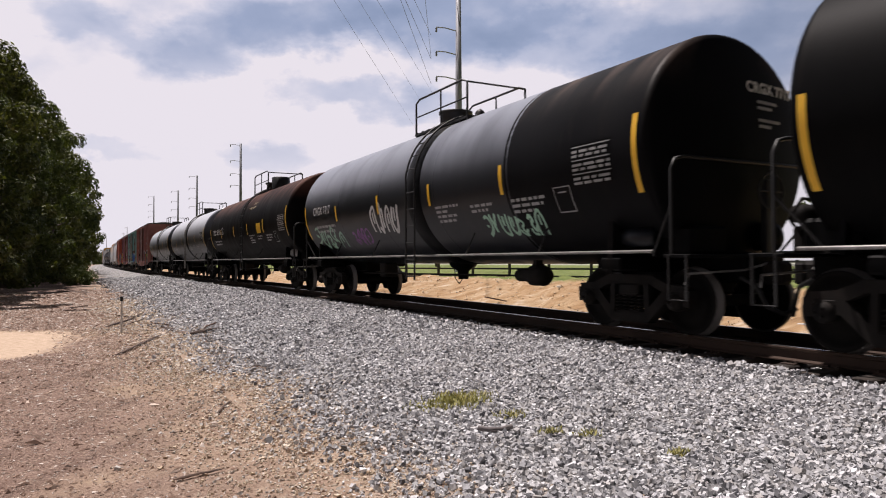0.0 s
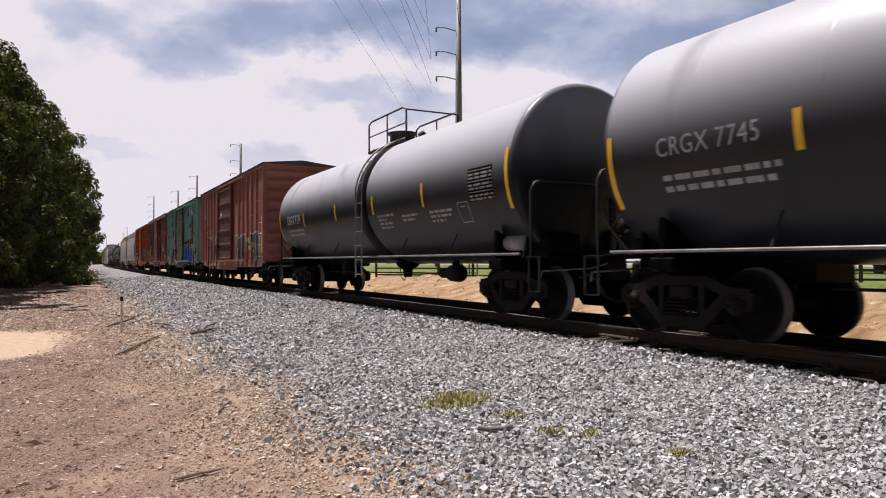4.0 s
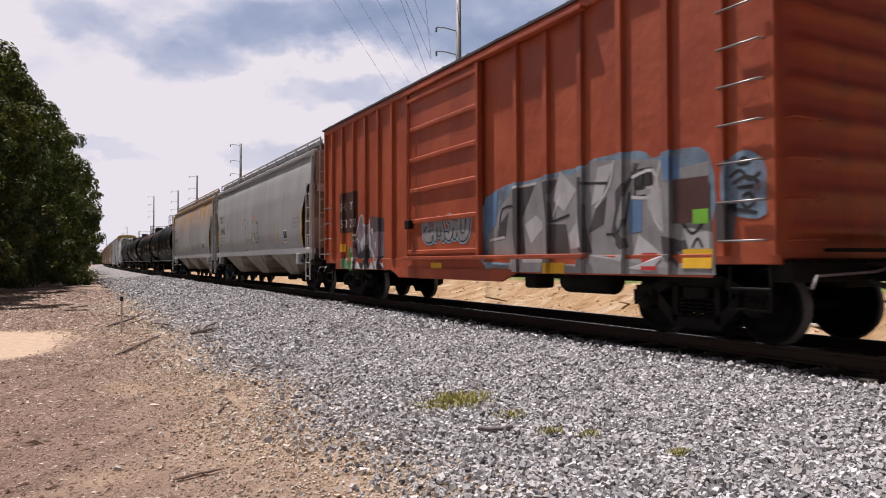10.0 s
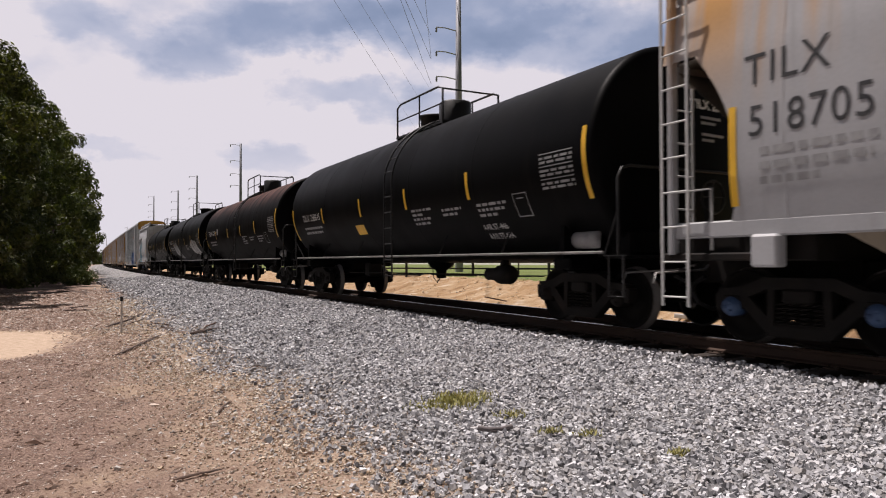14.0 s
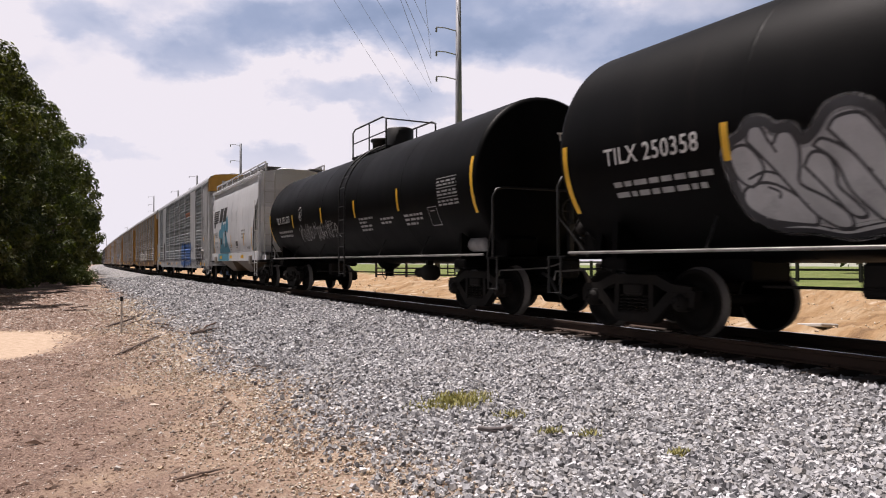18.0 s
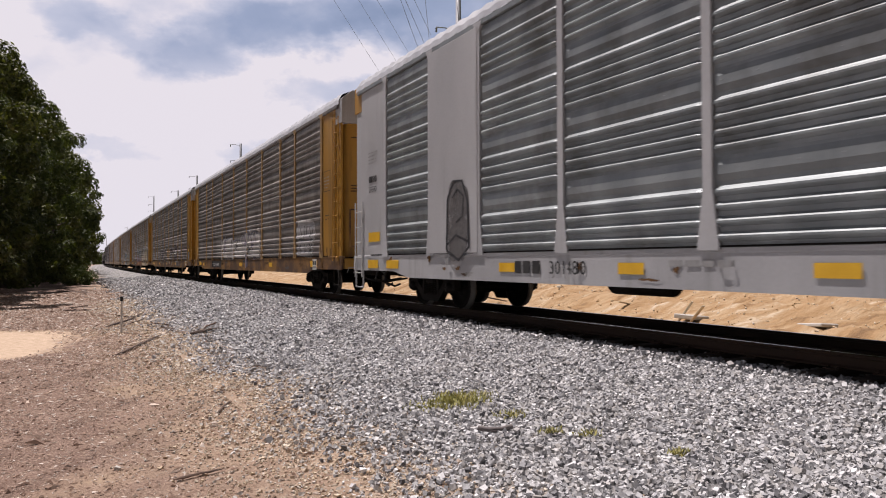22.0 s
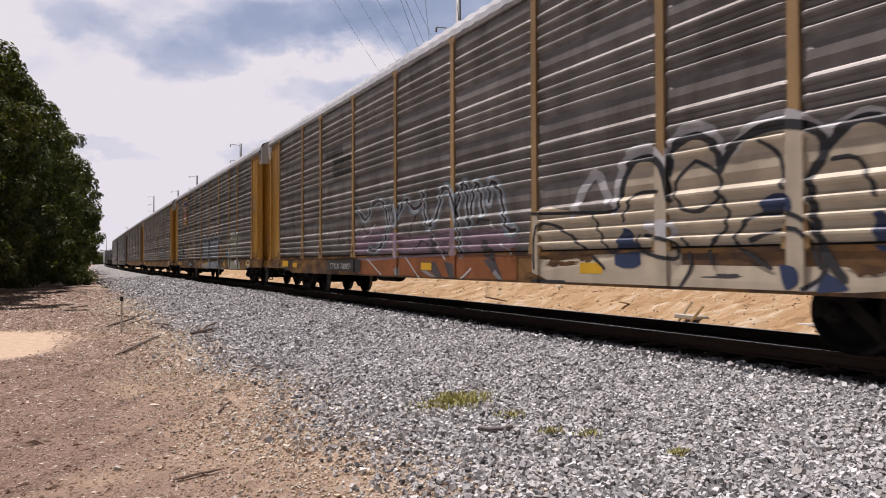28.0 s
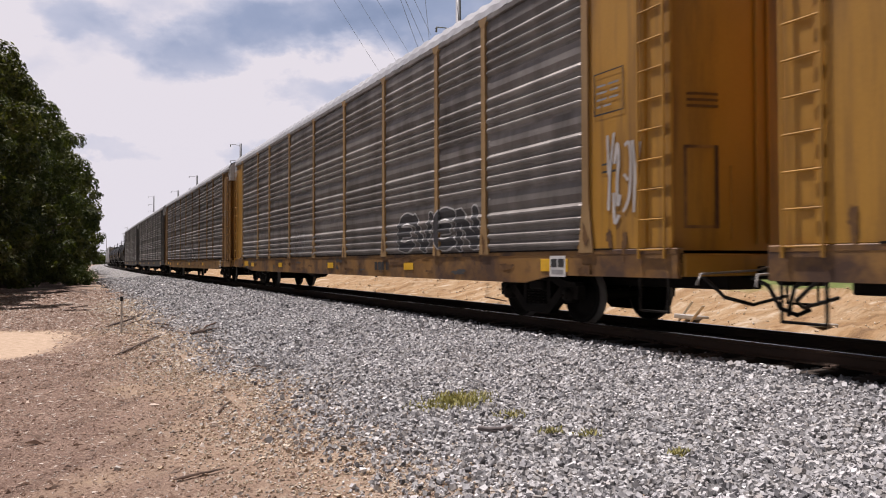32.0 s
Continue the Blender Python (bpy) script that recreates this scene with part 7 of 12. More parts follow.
    for e in (-1, 1):
        # rounded end doors in two leaves, end frame, and the platform
        for q in (-1, 1):
            rows = []
            for k in range(9):
                a = math.pi / 2 * k / 8
                rows.append([(q * x * 0.97 * math.sin(a), e * (half - 0.55 + 0.62 * math.cos(a) ** 0.8), z) for z in (z0 + 0.02, 2.0, 3.2, 4.4, eave + 0.1)])
            dr = part("end_door", Shape().sheet(rows), frame_mat, car, "curved steel end door")
            s = Shape().box(*sorted((q * 0.55, q * 0.58)), *sorted((e * (half + 0.0), e * (half + 0.05))), 1.3, 2.3, 0.01)
            part("door_rod", Shape().pipe([(q * 0.12, e * (half + 0.09), 1.25), (q * 0.12, e * (half + 0.09), 5.3)], 0.022, 6), frame_mat, dr)
            part("door_recess", s, frame_mat, dr)
            # a framed hatch and two lines of small writing on each leaf
            def on_door(a):
                return (q * x * 0.97 * math.sin(a), e * (half - 0.55 + 0.62 * math.cos(a) ** 0.8 + 0.012))
            for a0, a1, b0, b1 in ((0.55, 0.60, 1.45, 2.55), (0.95, 1.0, 1.45, 2.55), (0.55, 1.0, 1.45, 1.49), (0.55, 1.0, 2.51, 2.55)):
                part("hatch_edge", Shape().sheet([[(*on_door(a0 + (a1 - a0) * k / 4), z) for z in (b0, b1)] for k in range(5)]), sill_yellow, dr, fix=False)
            for b0 in (3.05, 3.13, 3.21, 4.6):
                part("small_lettering", Shape().sheet([[(*on_door(0.55 + 0.4 * k / 4), z) for z in (b0, b0 + 0.035)] for k in range(5)]), rust_edge, dr, fix=False)
        part("end_roof_hood", Shape().prism([(eave - 0.5, -x), (eave + 0.18, -x), (eave + 0.44, -1.2), (eave + 0.53, 0), (eave + 0.44, 1.2), (eave + 0.18, x), (eave - 0.5, x)], "y", *sorted((e * (half - 0.7), e * (half - 0.02)))), hood or frame_mat, car, "end hood under the roof")
        s = Shape().box(-1.45, 1.45, *sorted((e * (half - 0.6), e * (half + 0.05))), 0.82, 1.12, 0.02)
        part("end_sill", s, frame_mat, car)
        coupler(car, e * (half + 0.35), e)
        truck(car, e * 9.9)
        part("brake_hose", Shape().pipe([(-0.9, e * (half - 0.2), 0.85), (-0.85, e * (half + 0.15), 0.55), (-0.5, e * (half + 0.3), 0.45), (0.2, e * (half + 0.3), 0.55)], 0.025, 6), pipe_black, car)
    part("deck", Shape().box(-1.48, 1.48, -half, half, 1.0, 1.12), grimy_steel, car)
    part("centre_sill", Shape().box(-0.35, 0.35, -half + 0.2, half - 0.2, 0.62, 1.0, 0.02), grimy_steel, car)
    for y in (-6.1, -2.0, 2.0, 6.1):
        part("cross_bearer", Shape().box(-1.45, 1.45, y - 0.1, y + 0.1, 0.68, 1.0), grimy_steel, car)
    part("brake_reservoir", Shape().lathe([(3.0, 0), (3.0, 0.2), (4.2, 0.2), (4.2, 0)], "y", (-0.7, 0, 0.7), 12), grimy_steel, car)
    return car


def rack_side():
    posts = [-11.8, -8.9, -7.0, -4.2, -1.4, 1.4, 4.2, 7.0, 8.9, 11.8]
    ks, ws = [k for k, w in RACK_PROFILE], [w for k, w in RACK_PROFILE]
    tall = 1.065
    def depth(y, z):
        if z < 1.195:
            return -1.545
        if abs(y) > 11.75:
            return -1.54
        return -1.52 - max(0.0, float(np.interp((z - 1.2) / tall % 1.0, ks, ws)))
    cuts = [1.195] + [1.2 + tall * (j + k) for j in range(4) for k in ks[1:]]
    return Side(depth, [(q - 0.10, q + 0.10) for q in posts], 0.02, cuts, 1.572)


def ridge_profile():
    """Heights and depths over one corrugated sheet: four rounded ridges under a flat top."""
    out = [(0.0, 0.0)]
    for c in (0.10, 0.27, 0.44, 0.61):
        out += [(c - 0.055, 0.0), (c - 0.035, 0.030), (c - 0.014, 0.055), (c + 0.010, 0.055), (c + 0.040, 0.018), (c + 0.060, 0.0)]
    return out + [(0.72, 0.0), (0.80, 0.022), (0.90, 0.022), (0.965, 0.0), (1.0, -0.004)]


RACK_PROFILE = ridge_profile()


def rack_sheet(d, x, y0, y1, z0, z1, mat):
    """One corrugated sheet: a flat top with four rounded ridges below it."""
    key = "side_panel/%d%.2f%.2f%s" % (d, y1 - y0, z0, mat.name)
    key2 = key + "%.2f" % y0
    if key2 in MESHES:
        return MESHES[key2]
    h = z1 - z0
    rows = []
    for y, q in ((y0, 0.35), (y0 + 0.10, 1), (y1 - 0.10, 1), (y1, 0.35)):
        rows.append([(d * (x + w * q), y, z0 + h * k) for k, w in RACK_PROFILE])
    s = Shape().sheet(rows, False)
    # rivets along the flat
    n = max(2, int((y1 - y0 - 0.3) / 0.42))
    for k in range(n + 1):
        y, z, q = y0 + 0.15 + (y1 - y0 - 0.3) * k / n, z0 + h * 0.85, 0.013
        s.add([(d * (x + 0.022), y - q, z), (d * (x + 0.022), y, z - q), (d * (x + 0.022), y + q, z), (d * (x + 0.022), y, z + q), (d * (x + 0.027), y, z)], [(0, 1, 4), (1, 2, 4), (2, 3, 4), (3, 0, 4)] if d < 0 else [(1, 0, 4), (2, 1, 4), (3, 2, 4), (0, 3, 4)])
    MESHES[key2] = s.mesh("side_panel", mat)
    return MESHES[key2]


# ---- the train, car by car ----
white_spray = paintwork("white_spray", (0.60, 0.60, 0.60))
black_spray = paintwork("black_spray", (0.03, 0.03, 0.035))
grey_spray = paintwork("grey_spray", (0.30, 0.30, 0.30))
blue_spray = paintwork("blue_spray", (0.035, 0.14, 0.44))
pale_blue_spray = paintwork("pale_blue_spray", (0.30, 0.45, 0.58))
teal_spray = paintwork("teal_spray", (0.09, 0.29, 0.40))
green_spray = paintwork("pale_green_spray", (0.30, 0.50, 0.38))
lilac_spray = paintwork("lilac_spray", (0.50, 0.40, 0.50))
orange_spray = paintwork("orange_spray", (0.50, 0.13, 0.02))
cream_spray = paintwork("cream_spray", (0.58, 0.50, 0.38))
purple_spray = paintwork("purple_spray", (0.22, 0.07, 0.26))

rust_spray = material("bare_rust", [(0.045, 0.028, 0.02), (0.10, 0.045, 0.022), (0.20, 0.08, 0.033), (0.32, 0.20, 0.12)], 3.5, (1, 1.4, 0.5), 0.85, 0, 0.3, 40)
primer_spray = material("cream_primer", [(0.46, 0.42, 0.36), (0.56, 0.52, 0.46)], 3.0, (1, 1, 0.5), 0.7, 0, 0.1, 40, dirt=(0.14, 0.065, 0.035), dirt_at=(0.50, 0.57))
brown_square = paintwork("dark_brown_square", (0.085, 0.035, 0.03))
orange_square = paintwork("orange_square", (0.33, 0.085, 0.04))
red_tape = paintwork("red_reflector", (0.50, 0.03, 0.03))
letter_cream = paintwork("cream_lettering", (0.62, 0.54, 0.32))
lime_tag = paintwork("lime_sticker", (0.20, 0.55, 0.05))


worn_grey = wash("worn_grey_spray", (0.21, 0.155, 0.15), 0.72)
worn_pink = wash("worn_pink_spray", (0.34, 0.20, 0.18), 0.6)
dim_slate = wash("dim_slate_spray", (0.055, 0.05, 0.055), 0.78)
slate_blue = wash("slate_blue_spray", (0.16, 0.18, 0.24), 0.8)
pink_square = paintwork("pink_square", (0.62, 0.22, 0.22))
orange_rust = material("orange_rust", [(0.16, 0.06, 0.025), (0.34, 0.14, 0.05), (0.46, 0.25, 0.12)], 4.0, (1, 1.4, 0.5), 0.85, 0, 0.3, 40)
teal_wash = wash("pale_teal_spray", (0.22, 0.42, 0.42), 0.75)
chalk_grey = wash("chalk_grey_spray", (0.47, 0.46, 0.47), 0.85)
pale_lilac = wash("faded_lilac_spray", (0.45, 0.35, 0.46), 0.92)
dull_mauve = paintwork("dull_mauve_spray", (0.21, 0.17, 0.21))
blue_haze = wash("blue_haze_spray", (0.22, 0.34, 0.46), 0.7)
deep_blue_haze = paintwork("deep_blue_haze", (0.13, 0.24, 0.42))
silver_spray = wash("silver_spray", (0.30, 0.295, 0.30), 0.93)
bright_silver = paintwork("bright_silver_spray", (0.52, 0.52, 0.53))
soot_spray = paintwork("soot_spray", (0.085, 0.075, 0.08))
dull_lilac = wash("dull_lilac_spray", (0.25, 0.20, 0.24), 0.93)
dusty_pinkish = paintwork("dusty_pink_spray", (0.42, 0.30, 0.33))
pale_spray = paintwork("pale_spray", (0.58, 0.58, 0.60))
leaf_green = wash("leaf_green_spray", (0.05, 0.20, 0.05), 0.85)
pale_leaf_green = paintwork("pale_leaf_green_spray", (0.20, 0.36, 0.20))
dusty_white = wash("dusty_white_spray", (0.55, 0.53, 0.515), 0.84)
dusty_lilac = wash("dusty_lilac_spray", (0.30, 0.27, 0.33), 0.75)
grey_blue_line = wash("grey_blue_line_spray", (0.13, 0.135, 0.20), 0.9)
rack_grey = wash("rack_grey_spray", (0.13, 0.125, 0.125), 0.7)
plum_black = wash("plum_black_spray", (0.085, 0.06, 0.065), 0.85)
slate_dark = paintwork("slate_dark_spray", (0.11, 0.095, 0.095))
dull_red = wash("dull_red_spray", (0.32, 0.10, 0.08), 0.6)
pink_chalk = wash("pink_chalk_spray", (0.42, 0.31, 0.32), 0.6)
slate_patch = wash("slate_patch_spray", (0.15, 0.19, 0.22), 0.85)
cream_wash = wash("cream_spray", (0.46, 0.38, 0.29), 0.8)
navy_spray = paintwork("navy_spray", (0.03, 0.05, 0.12))
mauve_wash = wash("mauve_spray", (0.33, 0.24, 0.30), 0.8)
clay_wash = wash("clay_spray", (0.30, 0.105, 0.035), 0.9)
haze_blue = wash("haze_blue_spray", (0.32, 0.41, 0.48), 0.75)
chrome_spray = wash("chrome_spray", (0.27, 0.30, 0.34), 0.85)
ochre = wash("ochre_spray", (0.40, 0.23, 0.08), 0.85)
sage_wash = wash("sage_spray", (0.33, 0.34, 0.25), 0.88)
chalk_haze = wash("chalk_haze_spray", (0.20, 0.20, 0.205), 0.4)


def stencil_plate(car, y, z, side, dark=True, w=0.62, h=0.52):
    """A black and white inspection plate with two squares."""
    g = patch(car, y, y - w, z, z + h, letter_white, side, "inspection_plate", 0.006, "white edged black inspection stencil")
    for q in (0.05, 0.5):
        art(g, [[(y - w * q - 0.015, z + 0.15), (y - w * (q + 0.45) + 0.015, z + 0.15), (y - w * (q + 0.45) + 0.015, z + h - 0.05), (y - w * q - 0.015, z + h - 0.05)]], letter_black, side, 0.009, "square")
    art(g, [[(y - 0.05, z + 0.04), (y - w + 0.05, z + 0.04), (y - w + 0.05, z + 0.11), (y - 0.05, z + 0.11)]], letter_grey, side, 0.009, "line")


def sill_tape(car, ys, z, side, mat=None):
    for y in ys:
        patch(car, y - 0.24, y + 0.24, z, z + 0.17, mat or stripe_yellow, side, "reflector", 0.012)


tank_car(-2.85, black_paint, black_paint, 0, "black tank car with yellow stripes on its ends", 1)
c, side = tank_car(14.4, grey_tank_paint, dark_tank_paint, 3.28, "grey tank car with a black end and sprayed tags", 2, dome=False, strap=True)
scrawl(c, -5.0, -3.1, 1.5, 1.9, 7, green_spray, side, 3, 0.06, "pale green sprayed tag")
scrawl(c, 4.6, 7.0, 1.5, 2.0, 5, green_spray, side, 5, 0.08, "pale green sprayed letters")
scrawl(c, 0.5, 2.1, 1.75, 2.4, 4, white_spray, side, 6, 0.09, "white sprayed tag")
scrawl(c, 2.6, 3.8, 1.5, 1.9, 4, purple_spray, side, 7, 0.07, "purple sprayed tag")
lettering(c, "CRGX 7717", 6.6, 2.45, 0.34, letter_white, side, label="white stencilled car number", wide=0.85)
head_writing(c, "CRGX 7717", 0.15, 3.45, 0.22)
c, side = tank_car(31.67, brown_black_paint, brown_black_paint, 0, "brownish black tank car with white stencils and a yellow placard", 12, hl=7.52, panel=-7.2)
head_writing(c, "TILX 251515", 0.1, 3.4, 0.2, hl=7.52)
lettering(c, "TILX 251515", 6.6, 2.42, 0.37, letter_white, side, label="white stencilled car number", wide=0.88, bold=0.012)
patch(c, -3.7, -3.0, 2.2, 2.6, stripe_yellow, side, "placard", 0.01, "yellow warning placard")
art(c, ribbon([(4.32, 2.42), (4.05, 2.42), (4.05, 2.72), (4.32, 2.72), (4.32, 2.42)], 0.03) + ribbon([(4.13, 2.64), (4.24, 2.64), (4.24, 2.5), (4.13, 2.5)], 0.03), letter_white, side, 0.008, "stencil_square")
lettering(c, "CAUTION", -1.68, 3.47, 0.13, letter_cream, side, label="yellowed stencilled warning", wide=0.8)
lettering(c, "NITROGEN BLANKET", -1.25, 3.29, 0.13, letter_cream, side, label="yellowed stencilled warning", wide=0.8)
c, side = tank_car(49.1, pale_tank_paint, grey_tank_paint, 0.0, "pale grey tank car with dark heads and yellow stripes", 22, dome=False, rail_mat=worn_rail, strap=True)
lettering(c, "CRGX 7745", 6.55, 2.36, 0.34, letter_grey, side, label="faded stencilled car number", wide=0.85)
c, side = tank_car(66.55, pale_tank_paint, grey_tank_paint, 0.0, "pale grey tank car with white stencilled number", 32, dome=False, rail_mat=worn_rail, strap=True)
lettering(c, "CRGX 7339", 6.5, 2.30, 0.42, letter_white, side, label="white stencilled car number", wide=0.7)

# the faded red boxcar
c, side = boxcar(84.55, red_paint, red_door_paint, "faded red boxcar with a dark door and sprayed letters", seed=3, jamb=(0.55, 0.0))
patch(c, 6.0, 4.35, 1.72, 3.02, orange_square, side, "number_square", 0.004, "orange painted square behind the number")
lettering(c, "BK", 5.86, 2.55, 0.32, letter_white, side, label="white car lettering")
lettering(c, "TY", 5.05, 2.55, 0.32, letter_white, side, label="white car lettering")
lettering(c, "154", 5.88, 2.0, 0.30, letter_white, side, label="white car number")
lettering(c, "598", 5.05, 2.0, 0.30, letter_white, side, label="white car number")
bars(c, 5.85, 1.84, [0.5, 0.45], 0.05, 0.06, letter_grey, side, seed=8)
sprayed(c, side, worn_grey, 0.005, [(-2.02, 2.22), (-2.49, 2.24), (-2.8, 2.07), (-2.87, 1.41), (-2.86, 0.84), (-2.05, 0.84), (-2.04, 1.43)], soft=False, label="worn grey sprayed letter")
sprayed(c, side, worn_grey, 0.005, [(-2.9, 2.07), (-3.32, 2.19), (-3.62, 2.08), (-3.71, 1.62), (-3.67, 0.84), (-2.93, 0.84), (-2.91, 1.4)], soft=False, label="worn grey sprayed letter")
sprayed(c, side, worn_grey, 0.005, [(-3.7, 2.16), (-4.2, 2.23), (-4.54, 2.19), (-4.57, 1.46), (-4.56, 0.84), (-3.67, 0.84), (-3.73, 1.62)], soft=False, label="worn grey sprayed letter")
sprayed(c, side, orange_square, 0.0045, [(-4.62, 2.3), (-5.1, 2.29), (-5.28, 2.24), (-5.25, 1.57), (-5.26, 1.05), (-5.0, 0.84), (-4.61, 0.84)], soft=False, label="orange overpainted patch")
sprayed(c, side, worn_grey, 0.005, [(-5.44, 2.23), (-5.83, 2.23), (-6.19, 2.29), (-6.65, 2.27), (-6.79, 2.01), (-6.9, 1.79), (-7.11, 1.77), (-7.1, 0.84), (-5.51, 0.84)], soft=False, label="big worn grey sprayed letter")
sprayed(c, side, worn_grey, 0.005, [(-6.77, 2.07), (-6.91, 2.2), (-7.36, 2.21), (-7.43, 1.42), (-7.35, 0.84), (-7.1, 0.84), (-7.11, 1.77), (-6.9, 1.79)], soft=False, label="big worn grey sprayed letter")
sprayed_line(c, side, white_spray, 0.01, 0.075, [[(-1.98, 2.24), (-2.17, 2.27), (-2.49, 2.27), (-2.78, 2.08)], [(-2.88, 2.08), (-3.07, 2.18), (-3.32, 2.21), (-3.59, 2.1)], [(-3.7, 2.17), (-3.87, 2.26), (-4.2, 2.25), (-4.5, 2.2), (-4.6, 2.25)], [(-5.1, 2.29), (-5.23, 2.29), (-5.36, 2.24), (-5.44, 2.27), (-5.6, 2.23), (-5.83, 2.25), (-6.05, 2.29), (-6.19, 2.31), (-6.39, 2.29), (-6.64, 2.28), (-6.7, 2.17), (-6.74, 2.07), (-6.82, 1.93), (-6.87, 1.84)], [(-6.76, 2.09), (-6.8, 2.15), (-6.91, 2.2), (-7.13, 2.22), (-7.36, 2.21)]])
sprayed_line(c, side, slate_blue, 0.008, 0.05, [[(-3.73, 2.13), (-3.9, 2.21), (-4.2, 2.21), (-4.5, 2.17)], [(-5.44, 2.22), (-5.83, 2.2), (-6.19, 2.27), (-6.62, 2.25), (-6.68, 2.13), (-6.84, 1.84), (-6.91, 1.78)], [(-2.94, 2.04), (-3.32, 2.16), (-3.58, 2.06)]])
sprayed(c, side, dim_slate, 0.007, [(-6.52, 1.57), (-6.66, 1.37), (-6.85, 0.84), (-6.71, 0.84), (-6.57, 1.16)], label="dark sprayed shape")
sprayed(c, side, dim_slate, 0.007, [(-5.71, 1.71), (-5.99, 1.59), (-6.0, 1.34), (-5.93, 1.21), (-5.72, 1.21), (-5.61, 1.55)], label="dark sprayed shape")
sprayed(c, side, dim_slate, 0.007, [(-2.42, 1.87), (-2.75, 1.81), (-2.75, 1.54), (-2.43, 1.6)], label="dark sprayed shape")
sprayed(c, side, dim_slate, 0.007, [(-3.47, 1.59), (-3.87, 1.49), (-3.81, 1.25), (-3.64, 1.2), (-3.46, 1.34)], label="dark sprayed shape")
sprayed(c, side, dim_slate, 0.007, [(-5.56, 2.23), (-6.01, 2.22), (-6.01, 1.95), (-5.6, 1.89)], label="dark sprayed shape")
sprayed_line(c, side, dim_slate, 0.0085, 0.07, [[(-6.01, 1.88), (-6.21, 1.67), (-6.3, 1.48), (-6.21, 1.26), (-6.1, 1.0)], [(-5.51, 1.22), (-5.67, 1.08), (-6.03, 0.97), (-6.17, 1.05), (-6.45, 1.04), (-6.5, 0.86)], [(-3.82, 1.86), (-4.03, 1.76), (-4.23, 1.59), (-4.24, 1.44), (-4.08, 1.29), (-4.11, 1.05)], [(-3.16, 1.95), (-3.22, 1.52), (-3.13, 1.31), (-3.28, 1.1)], [(-3.65, 2.04), (-3.73, 1.78), (-3.81, 1.62)]])
sprayed(c, side, white_spray, 0.0105, [(-5.59, 1.57), (-5.67, 1.6), (-5.82, 1.49), (-5.81, 1.37), (-5.65, 1.45)], soft=False)
sprayed(c, side, white_spray, 0.0105, [(-6.61, 1.16), (-6.66, 1.1), (-6.66, 0.96), (-6.6, 0.93)], soft=False)
sprayed(c, side, white_spray, 0.0105, [(-2.46, 1.71), (-2.73, 1.65), (-2.73, 1.53), (-2.48, 1.58)], soft=False)
sprayed(c, side, white_spray, 0.0105, [(-3.47, 1.47), (-3.61, 1.42), (-3.59, 1.33), (-3.48, 1.38)], soft=False)
sprayed(c, side, white_spray, 0.0105, [(-5.57, 1.17), (-5.69, 1.08), (-5.57, 1.08)], soft=False)
sprayed(c, side, white_spray, 0.006, [(-2.56, 1.01), (-2.76, 1.01), (-2.8, 0.84), (-2.59, 0.84)], soft=False, label="pale worn patch on the sill")
sprayed(c, side, primer_spray, 0.0065, [(-4.57, 0.99), (-4.68, 0.99), (-4.68, 0.88), (-4.87, 0.85), (-4.87, 0.84), (-4.54, 0.84)], soft=False, label="cream primer showing on the sill")
sprayed(c, side, stripe_yellow, 0.012, [(-5.07, 0.91), (-5.57, 0.91), (-5.57, 0.84), (-5.07, 0.84)], soft=False)
sprayed(c, side, red_tape, 0.008, [(-5.68, 0.91), (-6.77, 0.89), (-6.77, 0.84), (-5.68, 0.84)], soft=False)
sprayed(c, side, pink_square, 0.011, [(-5.68, 0.95), (-5.82, 0.94), (-5.82, 0.84), (-5.68, 0.84)], soft=False)
sprayed(c, side, pink_square, 0.011, [(-6.63, 0.95), (-6.74, 0.95), (-6.74, 0.85), (-6.63, 0.85)], soft=False)
sprayed(c, side, worn_pink, 0.006, [(5.21, 2.37), (4.5, 2.36), (4.43, 0.84), (5.21, 0.84)], label="worn pinkish sprayed letter")
sprayed(c, side, worn_pink, 0.006, [(4.44, 2.26), (3.95, 2.37), (3.4, 2.25), (3.32, 0.84), (4.35, 0.84)], label="worn pinkish sprayed letter")
sprayed(c, side, worn_pink, 0.006, [(3.27, 2.18), (2.73, 2.35), (2.07, 2.21), (2.02, 0.84), (3.19, 0.84)], label="worn pinkish sprayed letter")
sprayed_line(c, side, white_spray, 0.01, 0.06, [[(5.21, 2.41), (4.59, 2.32), (4.41, 2.02)], [(4.35, 2.01), (4.23, 2.34), (3.89, 2.4), (3.45, 2.28), (3.37, 1.96)], [(3.27, 2.01), (3.14, 2.29), (2.78, 2.36), (2.09, 2.26)], [(5.05, 1.3), (4.74, 0.86), (3.72, 0.93), (2.16, 0.84)]])
sprayed(c, side, dim_slate, 0.008, [(3.27, 1.93), (2.68, 1.93), (2.63, 1.43), (3.19, 1.44)], soft=False)
sprayed_line(c, side, dim_slate, 0.009, 0.09, [[(5.15, 2.05), (5.05, 0.92)], [(4.29, 2.19), (3.86, 1.52), (4.23, 0.93)], [(3.59, 1.86), (3.72, 1.05)], [(2.44, 2.13), (2.49, 0.94), (2.21, 1.47)]])
scrawl(c, 5.9, 6.7, 3.3, 3.9, 3, grey_spray, side, 37, 0.05, "faded white sprayed tag")
scrawl(c, 6.6, 7.4, 2.9, 3.2, 3, grey_spray, side, 38, 0.03, "faded white sprayed tag")
scrawl(c, -1.4, 1.5, 1.5, 2.3, 5, black_spray, side, 35, 0.07, "black sprayed tag on the door")
stencil_plate(c, -4.74, 1.57, side, w=0.48, h=0.34)
